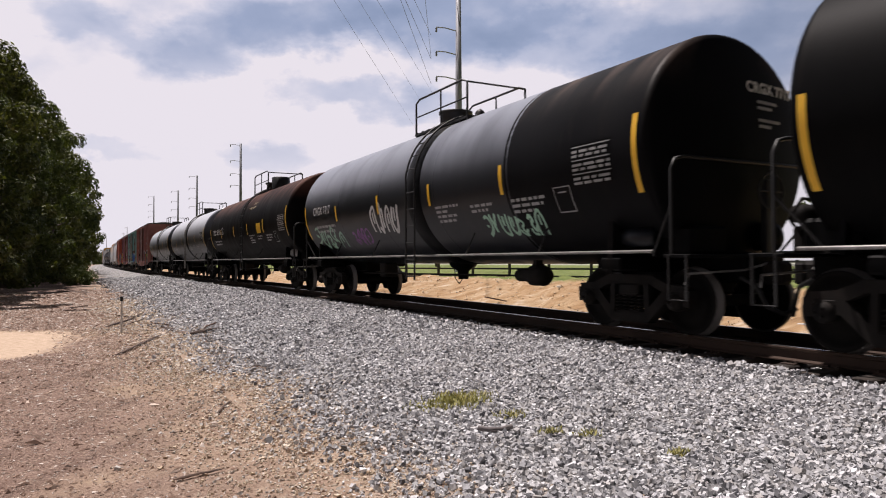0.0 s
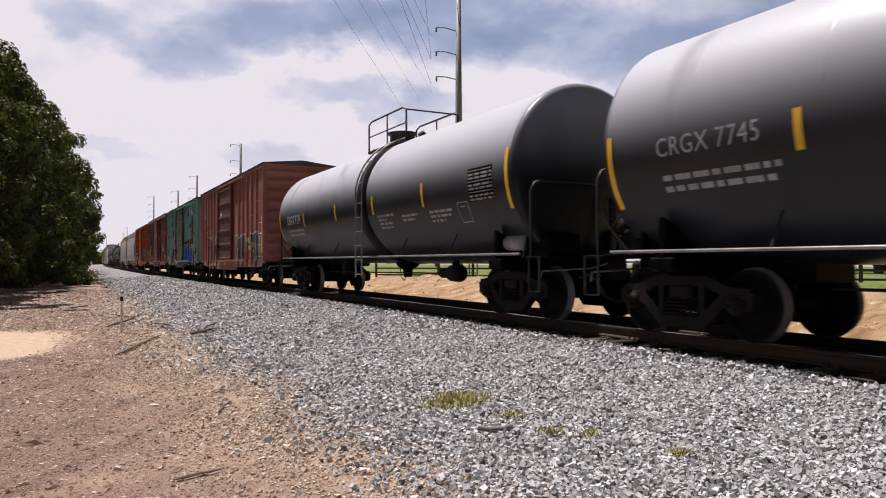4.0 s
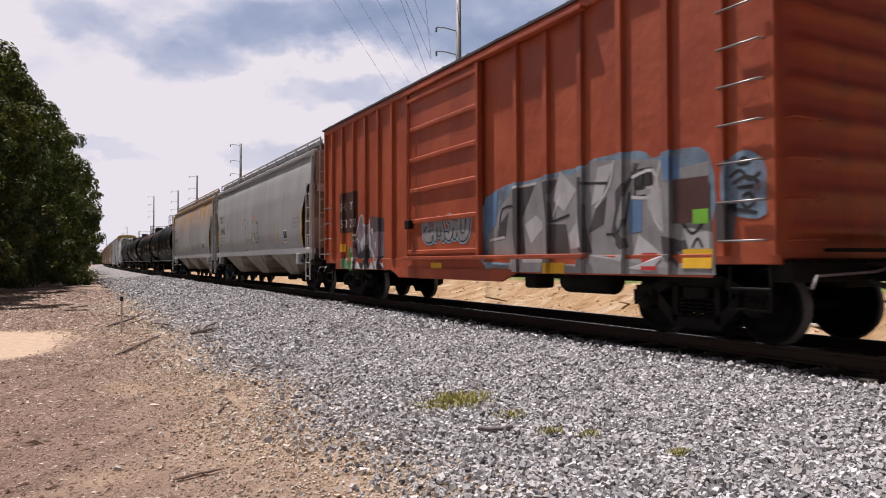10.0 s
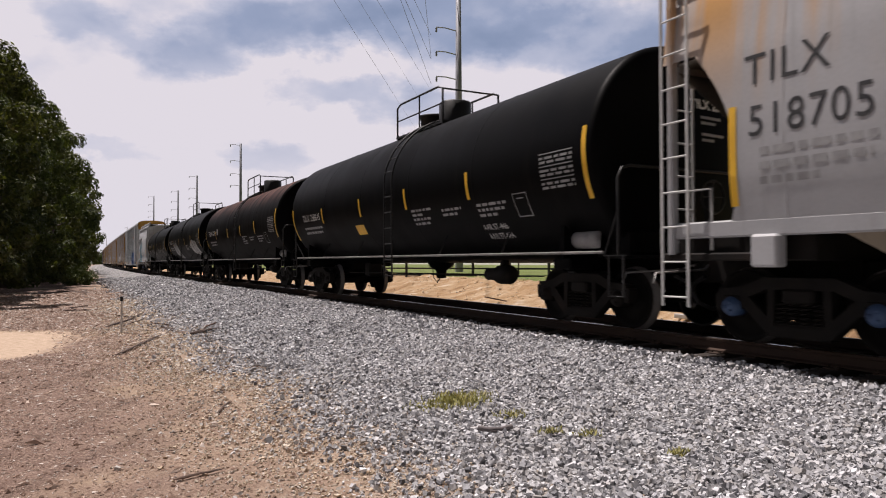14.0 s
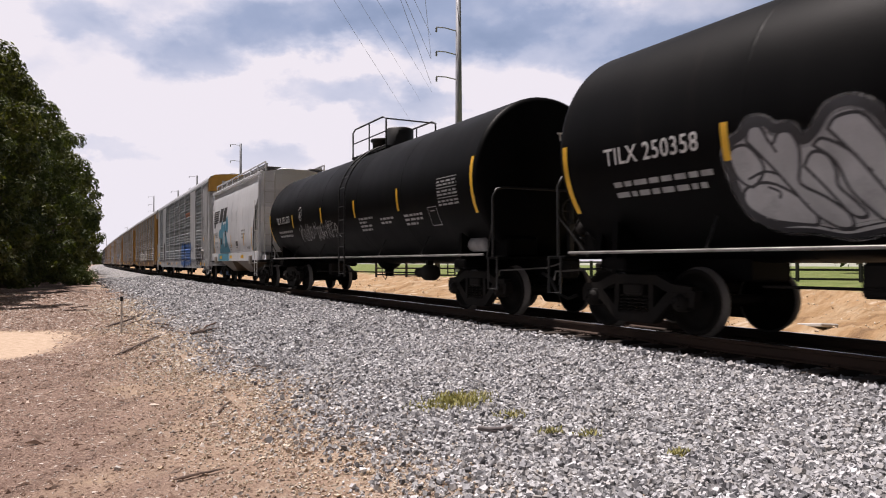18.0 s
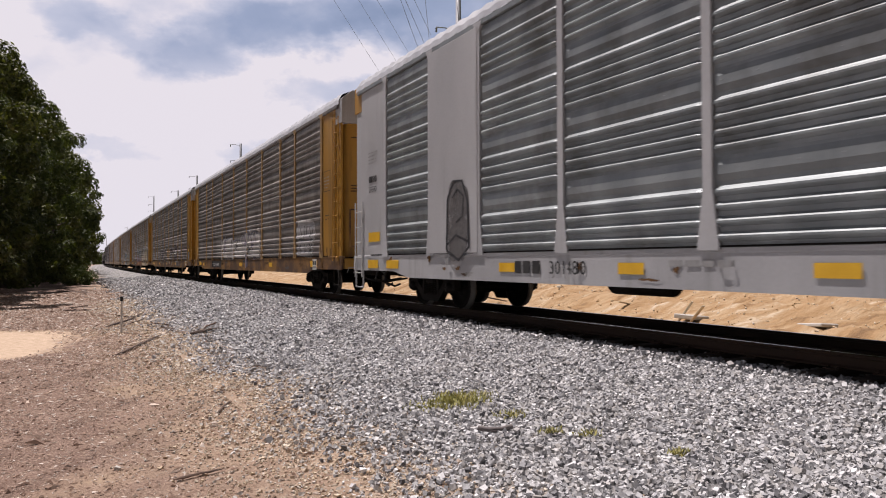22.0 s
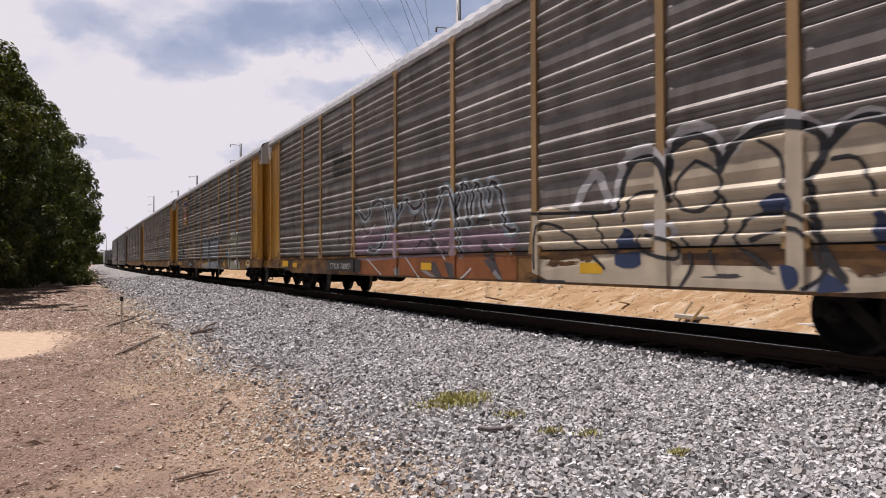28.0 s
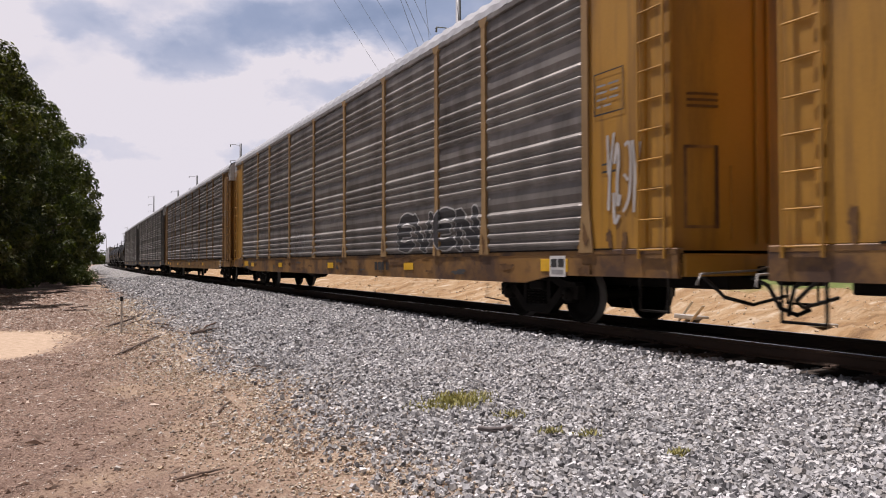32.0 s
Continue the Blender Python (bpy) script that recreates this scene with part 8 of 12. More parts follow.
patch(c, -4.68, -4.9, 1.9, 2.11, letter_white, side, "sticker", 0.012, "white paper sticker")
patch(c, -5.57, -5.75, 1.66, 1.88, lime_tag, side, "sticker", 0.014, "lime green sticker")
patch(c, 1.2, 0.75, 3.35, 3.5, letter_white, side, "sticker", 0.012)
sill_tape(c, (0.4, 3.2), 0.84, side)
patch(c, -7.3, -7.45, 1.4, 2.9, stripe_yellow, side, "yellow_stripe", 0.06)
bars(c, -5.0, 3.0, [0.7, 0.5, 0.6], 0.06, 0.07, letter_grey, side, seed=9)

# the rusty green boxcar
c, side = boxcar(101.3, green_paint, green_door_paint, "faded rusty green boxcar with blue and lilac sprayed letters", louvred=True, seed=5, gap=0.77, jamb=(0.06, 0.0), sill_mat=green_door_paint)
for i, (y, z, w, h) in enumerate(((-6.6, 1.5, 1.0, 1.0), (4.4, 2.8, 0.35, 1.2), (3.78, 3.6, 0.2, 1.5), (3.95, 3.15, 0.5, 0.6), (3.6, 3.0, 0.3, 0.7), (3.4, 3.9, 0.25, 0.9), (1.95, 3.6, 0.4, 2.2), (5.0, 3.6, 0.2, 0.5), (-1.75, 3.2, 0.25, 2.4), (6.4, 3.2, 0.2, 0.4))):
    rust_patch(c, y, z, w, h, rust_spray, side, 400 + i)
rg = random.Random(5)
for i in range(46):
    y = rg.choice((rg.uniform(-7.3, -1.8), rg.uniform(1.9, 7.3)))
    rust_patch(c, y, rg.uniform(1.3, 4.7), rg.uniform(0.06, 0.3), rg.uniform(0.1, 0.6), rust_spray, side, 440 + i, 0.005, "rust_spot", "small spot of rust")
for z, h in ((3.05, 0.10), (2.2, 0.10), (1.3, 0.3)):
    patch(c, -1.45, 1.6, z, z + h, rust_spray, side, "rust_streak", 0.03, "rusty door seam")
rust_patch(c, 0.1, 2.1, 2.9, 1.6, paintwork("brown_grime", (0.10, 0.065, 0.04)), side, 421, 0.004)
sprayed(c, side, rust_spray, 0.0046, [(-2.44, 2.46), (-3.92, 2.48), (-5.06, 2.5), (-5.16, 2.12), (-4.56, 2.0), (-3.45, 2.13), (-2.3, 2.22)], label="band of bare rust")
sprayed(c, side, primer_spray, 0.0062, [(-4.57, 4.49), (-5.18, 4.35), (-5.24, 3.7), (-5.21, 3.09), (-5.05, 3.36), (-4.92, 3.76)], label="cream primer showing where paint has peeled")
sprayed(c, side, rust_spray, 0.005, [(-5.4, 4.19), (-5.53, 3.95), (-6.13, 3.13), (-6.21, 2.72), (-5.96, 2.11), (-5.48, 2.15), (-5.42, 2.83)], label="bare rust")
sprayed(c, side, primer_spray, 0.0066, [(-5.44, 4.28), (-5.88, 4.18), (-5.97, 3.61), (-6.15, 3.13), (-6.03, 2.85), (-5.84, 2.77), (-5.84, 3.33), (-5.58, 3.53)], label="cream primer showing where paint has peeled")
sprayed(c, side, orange_rust, 0.006, [(-6.0, 1.36), (-6.29, 1.35), (-6.63, 1.15), (-6.59, 0.91), (-6.12, 0.89)], soft=False, label="orange rust")
sprayed(c, side, black_spray, 0.0055, [(-1.95, 1.2), (-3.45, 1.18), (-6.04, 1.23), (-6.22, 0.96), (-6.04, 0.84), (-4.56, 0.84), (-2.96, 0.84), (-1.95, 0.84)], label="black sprayed shade")
sprayed(c, side, blue_spray, 0.008, [(-1.99, 2.04), (-2.3, 2.17), (-2.7, 2.18), (-2.91, 1.99), (-2.86, 1.44), (-2.77, 1.19), (-2.02, 1.17), (-1.9, 1.53)], label="blue sprayed letter with a white edge")
sprayed_line(c, side, white_spray, 0.0068, 0.13, [[(-1.99, 2.04), (-2.3, 2.17), (-2.7, 2.18), (-2.91, 1.99), (-2.86, 1.44), (-2.77, 1.19), (-2.02, 1.17), (-1.9, 1.53), (-1.99, 2.04)]])
sprayed(c, side, blue_spray, 0.008, [(-2.91, 1.93), (-3.27, 2.2), (-3.6, 2.01), (-3.27, 1.43), (-3.21, 1.19), (-2.9, 1.19)], label="blue sprayed letter with a white edge")
sprayed_line(c, side, white_spray, 0.0068, 0.13, [[(-2.91, 1.93), (-3.27, 2.2), (-3.6, 2.01), (-3.27, 1.43), (-3.21, 1.19), (-2.9, 1.19), (-2.91, 1.93)]])
sprayed(c, side, blue_spray, 0.008, [(-3.69, 2.12), (-4.14, 2.27), (-4.48, 2.12), (-4.14, 1.86), (-4.14, 1.18), (-3.33, 1.16), (-3.31, 1.43), (-3.71, 1.88)], label="blue sprayed letter with a white edge")
sprayed_line(c, side, white_spray, 0.0068, 0.13, [[(-3.69, 2.12), (-4.14, 2.27), (-4.48, 2.12), (-4.14, 1.86), (-4.14, 1.18), (-3.33, 1.16), (-3.31, 1.43), (-3.71, 1.88), (-3.69, 2.12)]])
sprayed(c, side, blue_spray, 0.008, [(-4.44, 2.12), (-4.92, 1.95), (-4.98, 1.81), (-5.04, 1.17), (-4.3, 1.15), (-4.38, 1.85)], label="blue sprayed letter with a white edge")
sprayed_line(c, side, white_spray, 0.0068, 0.13, [[(-4.44, 2.12), (-4.92, 1.95), (-4.98, 1.81), (-5.04, 1.17), (-4.3, 1.15), (-4.38, 1.85), (-4.44, 2.12)]])
sprayed(c, side, blue_spray, 0.008, [(-5.04, 1.93), (-5.3, 2.08), (-5.63, 2.03), (-5.54, 1.47), (-5.66, 1.06), (-5.2, 1.11), (-4.94, 1.44)], label="blue sprayed letter with a white edge")
sprayed_line(c, side, white_spray, 0.0068, 0.13, [[(-5.04, 1.93), (-5.3, 2.08), (-5.63, 2.03), (-5.54, 1.47), (-5.66, 1.06), (-5.2, 1.11), (-4.94, 1.44), (-5.04, 1.93)]])
sprayed_line(c, side, pale_blue_spray, 0.0105, 0.05, [[(-2.16, 1.97), (-2.7, 2.09)], [(-3.09, 1.8), (-3.33, 2.08)], [(-3.8, 2.05), (-4.19, 2.2)], [(-4.56, 2.0), (-4.87, 1.87)], [(-5.16, 1.91), (-5.53, 1.99)], [(-2.3, 1.51), (-2.7, 1.69)]])
sprayed_line(c, side, black_spray, 0.0105, 0.05, [[(-2.3, 1.45), (-2.44, 1.26), (-2.77, 1.32)], [(-3.45, 1.42), (-3.92, 1.58)], [(-4.46, 1.4), (-4.77, 1.61), (-4.81, 1.22)], [(-5.25, 1.69), (-5.34, 1.37)]])
sprayed_line(c, side, white_spray, 0.0105, 0.035, [[(-1.95, 1.07), (-2.7, 0.94), (-2.96, 1.13)], [(-2.96, 0.94), (-3.57, 1.04), (-4.03, 0.84)], [(-4.14, 0.95), (-4.19, 0.84)], [(-5.11, 1.17), (-5.15, 0.84)]])
sprayed(c, side, teal_wash, 0.006, [(-5.57, 1.98), (-6.02, 1.95), (-6.06, 1.26), (-5.52, 1.21)], soft=False, label="pale green sprayed patch")
sprayed(c, side, chalk_grey, 0.0048, [(6.62, 1.29), (5.2, 1.46), (4.08, 1.56), (2.56, 1.56), (1.49, 1.29), (1.48, 0.84), (3.96, 0.84), (6.48, 0.84)], soft=False, label="pale grey overspray behind the letters")
sprayed(c, side, teal_wash, 0.0046, [(6.42, 2.86), (5.15, 2.76), (5.16, 2.06), (5.84, 2.02), (6.38, 2.06)], soft=False, label="teal square behind the number")
sprayed(c, side, pale_lilac, 0.0066, [(6.96, 1.87), (6.66, 2.59), (6.38, 2.69), (6.38, 1.23), (6.62, 1.24)], label="faded lilac sprayed letter")
sprayed(c, side, pale_lilac, 0.0066, [(5.21, 2.73), (5.0, 2.8), (4.68, 2.72), (4.37, 2.37), (4.34, 2.18), (4.61, 1.89), (4.08, 1.69), (4.05, 1.56), (4.9, 1.5), (4.97, 1.11), (5.24, 1.11), (5.18, 2.11)], label="faded lilac sprayed letter")
sprayed(c, side, pale_lilac, 0.0066, [(4.17, 2.8), (4.04, 2.96), (3.71, 2.86), (3.59, 2.71), (3.62, 2.38), (3.95, 2.38)], label="faded lilac sprayed letter")
sprayed(c, side, pale_lilac, 0.0066, [(3.59, 2.45), (3.26, 2.53), (2.84, 2.58), (2.6, 2.43), (2.6, 2.15), (2.8, 1.97), (3.6, 1.9)], label="faded lilac sprayed letter")
sprayed(c, side, pale_lilac, 0.0066, [(2.6, 1.99), (2.56, 2.19), (2.28, 2.45), (2.02, 2.58), (1.51, 2.54), (1.47, 2.36), (1.74, 2.33), (1.99, 2.19), (2.11, 1.94), (2.6, 1.94)], label="faded lilac sprayed letter")
sprayed(c, side, pale_lilac, 0.0066, [(2.07, 1.92), (1.93, 1.85), (1.86, 1.38), (1.99, 1.38)], label="faded lilac sprayed letter")
sprayed(c, side, pale_lilac, 0.0066, [(5.84, 2.02), (5.63, 2.0), (5.64, 1.01), (5.81, 1.01)], label="faded lilac sprayed letter")
sprayed(c, side, pale_lilac, 0.0066, [(3.26, 1.9), (3.1, 1.92), (3.05, 1.42), (3.37, 1.35), (3.54, 1.53)], label="faded lilac sprayed letter")
sprayed(c, side, dull_mauve, 0.0064, [(2.58, 1.91), (2.09, 1.95), (2.1, 1.42), (2.63, 1.49)], soft=False, label="dull mauve sprayed shape")
sprayed(c, side, rust_spray, 0.0074, [(4.05, 2.01), (3.62, 1.99), (3.57, 1.32), (3.96, 1.26), (4.08, 1.65)], label="rust streak through the letters")
sprayed(c, side, orange_rust, 0.0072, [(1.91, 1.87), (1.48, 1.88), (1.44, 1.36), (1.72, 1.3), (1.91, 1.45)], label="orange rust")
sprayed(c, side, orange_rust, 0.0072, [(1.48, 2.53), (1.25, 2.53), (1.23, 2.12), (1.38, 1.97), (1.46, 2.19)], label="orange rust by the door")
sprayed(c, side, black_spray, 0.0088, [(3.59, 2.79), (3.33, 2.66), (3.37, 2.53), (3.61, 2.45)], label="black sprayed shape")
sprayed(c, side, black_spray, 0.0088, [(2.03, 2.05), (1.9, 2.21), (1.59, 2.35), (1.54, 2.27), (1.69, 2.15), (1.71, 1.95), (1.99, 1.82)], label="black sprayed shape")
sprayed(c, side, black_spray, 0.0088, [(3.1, 1.94), (2.85, 1.98), (2.74, 1.25), (2.99, 1.38), (3.1, 1.67)], label="black sprayed shape")
sprayed(c, side, black_spray, 0.0088, [(4.9, 1.48), (4.82, 1.74), (4.34, 1.52), (4.27, 0.84), (4.87, 0.84)], label="black sprayed shape")
sprayed(c, side, black_spray, 0.0088, [(4.31, 1.48), (4.02, 1.37), (3.89, 1.1), (4.14, 0.84), (4.28, 0.84)], label="black sprayed shape")
sprayed(c, side, black_spray, 0.0088, [(1.99, 1.36), (1.58, 1.45), (1.72, 1.26), (1.87, 1.24)], label="black sprayed shape")
sprayed(c, side, black_spray, 0.0088, [(4.65, 1.9), (4.37, 2.27), (4.11, 1.74), (4.47, 1.86)], label="black sprayed shape")
sprayed(c, side, black_spray, 0.0088, [(2.82, 2.5), (2.6, 2.41), (2.59, 2.13), (2.72, 2.13)], label="black sprayed shape")
sprayed(c, side, black_spray, 0.0088, [(3.57, 1.88), (3.34, 1.86), (3.43, 1.44), (3.61, 1.53)], label="black sprayed shape")
sprayed_line(c, side, black_spray, 0.0084, 0.075, [[(5.23, 2.75), (4.96, 2.81), (4.61, 2.7), (4.34, 2.36), (4.21, 2.09), (4.02, 2.04)], [(3.59, 2.45), (3.26, 2.53), (2.84, 2.6), (2.6, 2.41), (2.6, 2.13)], [(2.58, 2.19), (2.28, 2.47), (1.98, 2.6), (1.51, 2.58)], [(6.96, 1.87), (6.66, 2.59), (6.38, 2.69)], [(5.8, 2.51), (5.72, 2.27), (5.8, 2.01)], [(2.2, 1.46), (2.08, 1.16), (2.01, 0.84)], [(5.77, 0.84), (5.68, 1.27), (4.9, 1.31)], [(3.54, 1.32), (3.43, 1.14), (3.16, 1.01)]])
sprayed_line(c, side, white_spray, 0.0072, 0.06, [[(5.25, 2.79), (4.96, 2.85), (4.57, 2.74), (4.27, 2.38)], [(4.17, 2.78), (4.04, 2.99), (3.68, 2.88), (3.59, 2.78)], [(2.56, 2.24), (2.3, 2.5), (1.99, 2.63), (1.51, 2.62)]])
sprayed(c, side, white_spray, 0.0092, [(2.61, 1.21), (2.16, 1.28), (2.04, 0.84), (2.57, 0.84)], soft=False)
sprayed(c, side, white_spray, 0.0092, [(4.55, 1.01), (4.44, 1.11), (4.31, 1.01), (4.35, 0.84), (4.55, 0.84)], soft=False)
sprayed(c, side, white_spray, 0.0092, [(2.85, 1.9), (2.72, 1.93), (2.61, 1.25), (2.73, 1.21)], soft=False)
sprayed(c, side, white_spray, 0.0092, [(1.71, 2.15), (1.57, 2.25), (1.59, 2.06), (1.69, 2.01)], soft=False)
sprayed(c, side, white_spray, 0.0092, [(1.87, 1.2), (1.6, 1.24), (1.64, 0.95), (1.8, 0.87)], soft=False)
sprayed_line(c, side, grey_spray, 0.0108, 0.03, [[(3.27, 1.18), (3.16, 1.26), (3.03, 1.18), (3.06, 1.06), (3.21, 1.04), (3.27, 1.14)], [(2.57, 0.98), (2.21, 1.09)], [(2.61, 0.92), (2.12, 0.92)]])
sprayed(c, side, teal_wash, 0.0108, [(3.97, 2.4), (3.74, 2.4), (3.72, 2.09), (3.95, 2.09)], soft=False)
lettering(c, "BK", 6.35, 2.62, 0.30, letter_grey, side, label="faded car lettering")
lettering(c, "TY", 5.75, 2.62, 0.30, letter_grey, side, label="faded car lettering")
lettering(c, "500", 5.72, 2.2, 0.30, letter_grey, side, label="faded car number")
stencil_plate(c, -6.3, 1.37, side, w=0.4, h=0.4)
sill_tape(c, (1.68, 4.5), 0.83, side)
patch(c, 7.02, 6.67, 1.27, 1.5, stripe_yellow, side, "reflector", 0.02)
patch(c, -7.0, -7.4, 1.42, 1.62, stripe_yellow, side, "reflector", 0.02)

# the maroon boxcar with tall sprayed towers
c, side = boxcar(117.8, maroon_paint, maroon_paint, "maroon boxcar covered in tall grey and black sprayed towers", half=7.8, seed=7, gap=0.785, jamb=(0.1, 0.2), roof_band=galvanized)
tower_grey = paintwork("tower_grey_spray", (0.19, 0.175, 0.165))
tower_black = paintwork("tower_black_spray", (0.03, 0.028, 0.03))
window_spray = paintwork("window_blue_spray", (0.36, 0.45, 0.52))
faded_pink_wash = wash("faded_pink_spray", (0.42, 0.22, 0.23), 0.6)
sprayed(c, side, tower_grey, 0.006, [(7.62, 4.06), (7.12, 3.74), (7.25, 3.18), (7.56, 3.09)], soft=False, label="tall grey sprayed tower")
sprayed_line(c, side, tower_black, 0.0074, 0.03, [[(7.62, 4.06), (7.12, 3.74), (7.25, 3.18), (7.56, 3.09), (7.62, 4.06)]])
sprayed(c, side, tower_black, 0.0085, [(7.65, 4.18), (7.16, 4.21), (6.86, 3.61), (7.25, 3.11), (7.41, 2.18), (7.9, 1.62), (7.89, 2.38), (7.56, 3.09), (7.41, 3.65)], soft=False, label="tall black sprayed tower shade")
sprayed(c, side, pale_spray, 0.011, [(7.37, 3.57), (6.94, 3.52), (7.0, 3.14), (7.43, 3.18)], soft=False)
sprayed(c, side, window_spray, 0.011, [(7.85, 2.18), (7.34, 2.16), (7.37, 2.0), (7.85, 2.01)], soft=False)
sprayed(c, side, window_spray, 0.011, [(7.89, 1.92), (7.46, 1.93), (7.5, 1.77), (7.89, 1.77)], soft=False)
sprayed(c, side, tower_grey, 0.006, [(6.31, 3.67), (6.27, 3.83), (5.77, 3.78), (5.75, 2.81), (6.33, 2.83), (6.24, 3.29)], soft=False, label="tall grey sprayed tower")
sprayed_line(c, side, tower_black, 0.0074, 0.03, [[(6.31, 3.67), (6.27, 3.83), (5.77, 3.78), (5.75, 2.81), (6.33, 2.83), (6.24, 3.29), (6.31, 3.67)]])
sprayed(c, side, tower_black, 0.0085, [(6.36, 4.19), (5.86, 4.19), (5.81, 3.85), (6.33, 3.81)], soft=False, label="tall black sprayed tower shade")
sprayed(c, side, tower_grey, 0.006, [(5.62, 3.62), (5.53, 4.07), (5.21, 4.17), (5.02, 3.9), (5.04, 3.12), (5.05, 2.4), (5.27, 2.24), (5.58, 2.85)], soft=False, label="tall grey sprayed tower")
sprayed_line(c, side, tower_black, 0.0074, 0.03, [[(5.62, 3.62), (5.53, 4.07), (5.21, 4.17), (5.02, 3.9), (5.04, 3.12), (5.05, 2.4), (5.27, 2.24), (5.58, 2.85), (5.62, 3.62)]])
sprayed(c, side, tower_black, 0.0085, [(5.1, 4.11), (4.7, 4.14), (4.45, 3.64), (4.48, 3.02), (4.64, 2.41), (4.88, 2.08), (4.96, 2.87), (4.89, 3.75)], soft=False, label="tall black sprayed tower shade")
sprayed(c, side, pale_spray, 0.011, [(4.89, 4.05), (4.66, 4.03), (4.55, 3.79), (4.87, 3.81)], soft=False)
sprayed(c, side, window_spray, 0.011, [(4.87, 3.72), (4.51, 3.71), (4.51, 3.63), (4.85, 3.65)], soft=False)
sprayed(c, side, window_spray, 0.011, [(4.82, 2.93), (4.54, 2.94), (4.57, 2.77), (4.81, 2.77)], soft=False)
sprayed(c, side, pale_spray, 0.011, [(4.96, 2.6), (4.59, 2.63), (4.6, 2.43), (4.94, 2.45)], soft=False)
sprayed(c, side, tower_grey, 0.006, [(4.1, 4.16), (3.75, 4.13), (3.58, 4.16), (3.43, 3.9), (3.44, 2.1), (3.94, 2.07), (3.89, 2.96), (3.81, 3.59)], soft=False, label="tall grey sprayed tower")
sprayed_line(c, side, tower_black, 0.0074, 0.03, [[(4.1, 4.16), (3.75, 4.13), (3.58, 4.16), (3.43, 3.9), (3.44, 2.1), (3.94, 2.07), (3.89, 2.96), (3.81, 3.59), (4.1, 4.16)]])
sprayed(c, side, tower_black, 0.0085, [(3.33, 4.13), (2.87, 3.97), (2.86, 3.39), (2.88, 2.52), (3.2, 2.17), (3.44, 2.1), (3.35, 2.6), (3.25, 3.19), (3.28, 3.7)], soft=False, label="tall black sprayed tower shade")
sprayed(c, side, pale_spray, 0.011, [(3.3, 3.97), (2.93, 3.94), (2.89, 3.71), (3.19, 3.72)], soft=False)
sprayed(c, side, window_spray, 0.011, [(3.25, 3.06), (2.88, 3.05), (2.88, 2.93), (3.27, 2.96)], soft=False)
sprayed(c, side, window_spray, 0.011, [(3.25, 2.88), (2.9, 2.88), (2.92, 2.67), (3.2, 2.7)], soft=False)
sprayed(c, side, pale_spray, 0.011, [(3.26, 2.66), (2.94, 2.67), (2.94, 2.6), (3.26, 2.62)], soft=False)
sprayed(c, side, letter_white, 0.012, [(2.82, 3.16), (2.69, 3.13), (2.69, 2.98), (2.82, 2.99)], soft=False, label="white paper sticker")
sprayed(c, side, letter_white, 0.012, [(2.54, 3.04), (2.31, 3.03), (2.31, 2.81), (2.51, 2.8)], soft=False, label="white paper sticker")
sprayed(c, side, letter_white, 0.012, [(2.21, 3.44), (2.09, 3.41), (2.05, 3.17), (2.14, 3.15)], soft=False, label="white paper sticker")
sprayed(c, side, tower_grey, 0.006, [(2.22, 2.7), (1.99, 2.69), (1.95, 2.1), (2.25, 2.1)], soft=False, label="tall grey sprayed tower")
sprayed_line(c, side, tower_black, 0.0074, 0.03, [[(2.22, 2.7), (1.99, 2.69), (1.95, 2.1), (2.25, 2.1), (2.22, 2.7)]])
sprayed(c, side, stripe_yellow, 0.01, [(5.82, 2.37), (5.22, 2.36), (5.13, 2.11), (5.57, 2.09), (5.64, 1.33), (5.83, 1.27)], label="yellow sprayed patch")
sprayed(c, side, lilac_spray, 0.0115, [(5.57, 1.96), (5.31, 2.13), (5.09, 1.92), (5.1, 1.44), (5.36, 1.26), (5.57, 1.46)], label="pale pink sprayed patch")
sprayed(c, side, tower_black, 0.0095, [(4.96, 2.03), (3.2, 1.97), (3.21, 1.34), (4.05, 1.32), (4.89, 1.37)], label="black ground behind the letters")
sprayed_line(c, side, white_spray, 0.0115, 0.11, [[(4.56, 1.94), (4.72, 1.89), (4.74, 1.72), (4.56, 1.59), (4.6, 1.42), (4.75, 1.4)], [(4.39, 1.92), (4.43, 1.53), (4.28, 1.38), (4.14, 1.51), (4.13, 1.9)], [(3.85, 1.93), (3.51, 1.94)], [(3.69, 1.91), (3.74, 1.36)], [(3.38, 1.89), (3.48, 1.64), (3.39, 1.4), (3.28, 1.62), (3.37, 1.87)]])
sprayed(c, side, tower_grey, 0.006, [(0.5, 4.64), (-0.07, 4.52), (-0.39, 4.18), (-0.23, 3.82), (0.37, 2.74), (0.42, 2.32), (0.6, 2.21), (0.41, 3.24), (0.27, 4.14)], soft=False, label="tall grey sprayed tower")
sprayed_line(c, side, tower_black, 0.0074, 0.03, [[(0.5, 4.64), (-0.07, 4.52), (-0.39, 4.18), (-0.23, 3.82), (0.37, 2.74), (0.42, 2.32), (0.6, 2.21), (0.41, 3.24), (0.27, 4.14), (0.5, 4.64)]])
sprayed(c, side, tower_black, 0.0085, [(-0.23, 4.53), (-0.84, 4.35), (-0.8, 3.95), (-0.54, 3.4), (-0.3, 2.64), (0.03, 1.79), (0.38, 1.45), (0.7, 1.37), (0.47, 1.89), (0.11, 2.7), (-0.06, 3.39), (-0.15, 3.96)], soft=False, label="tall black sprayed tower shade")
sprayed(c, side, pale_spray, 0.011, [(-0.16, 3.66), (-0.54, 3.63), (-0.46, 3.27), (-0.06, 3.27)], soft=False)
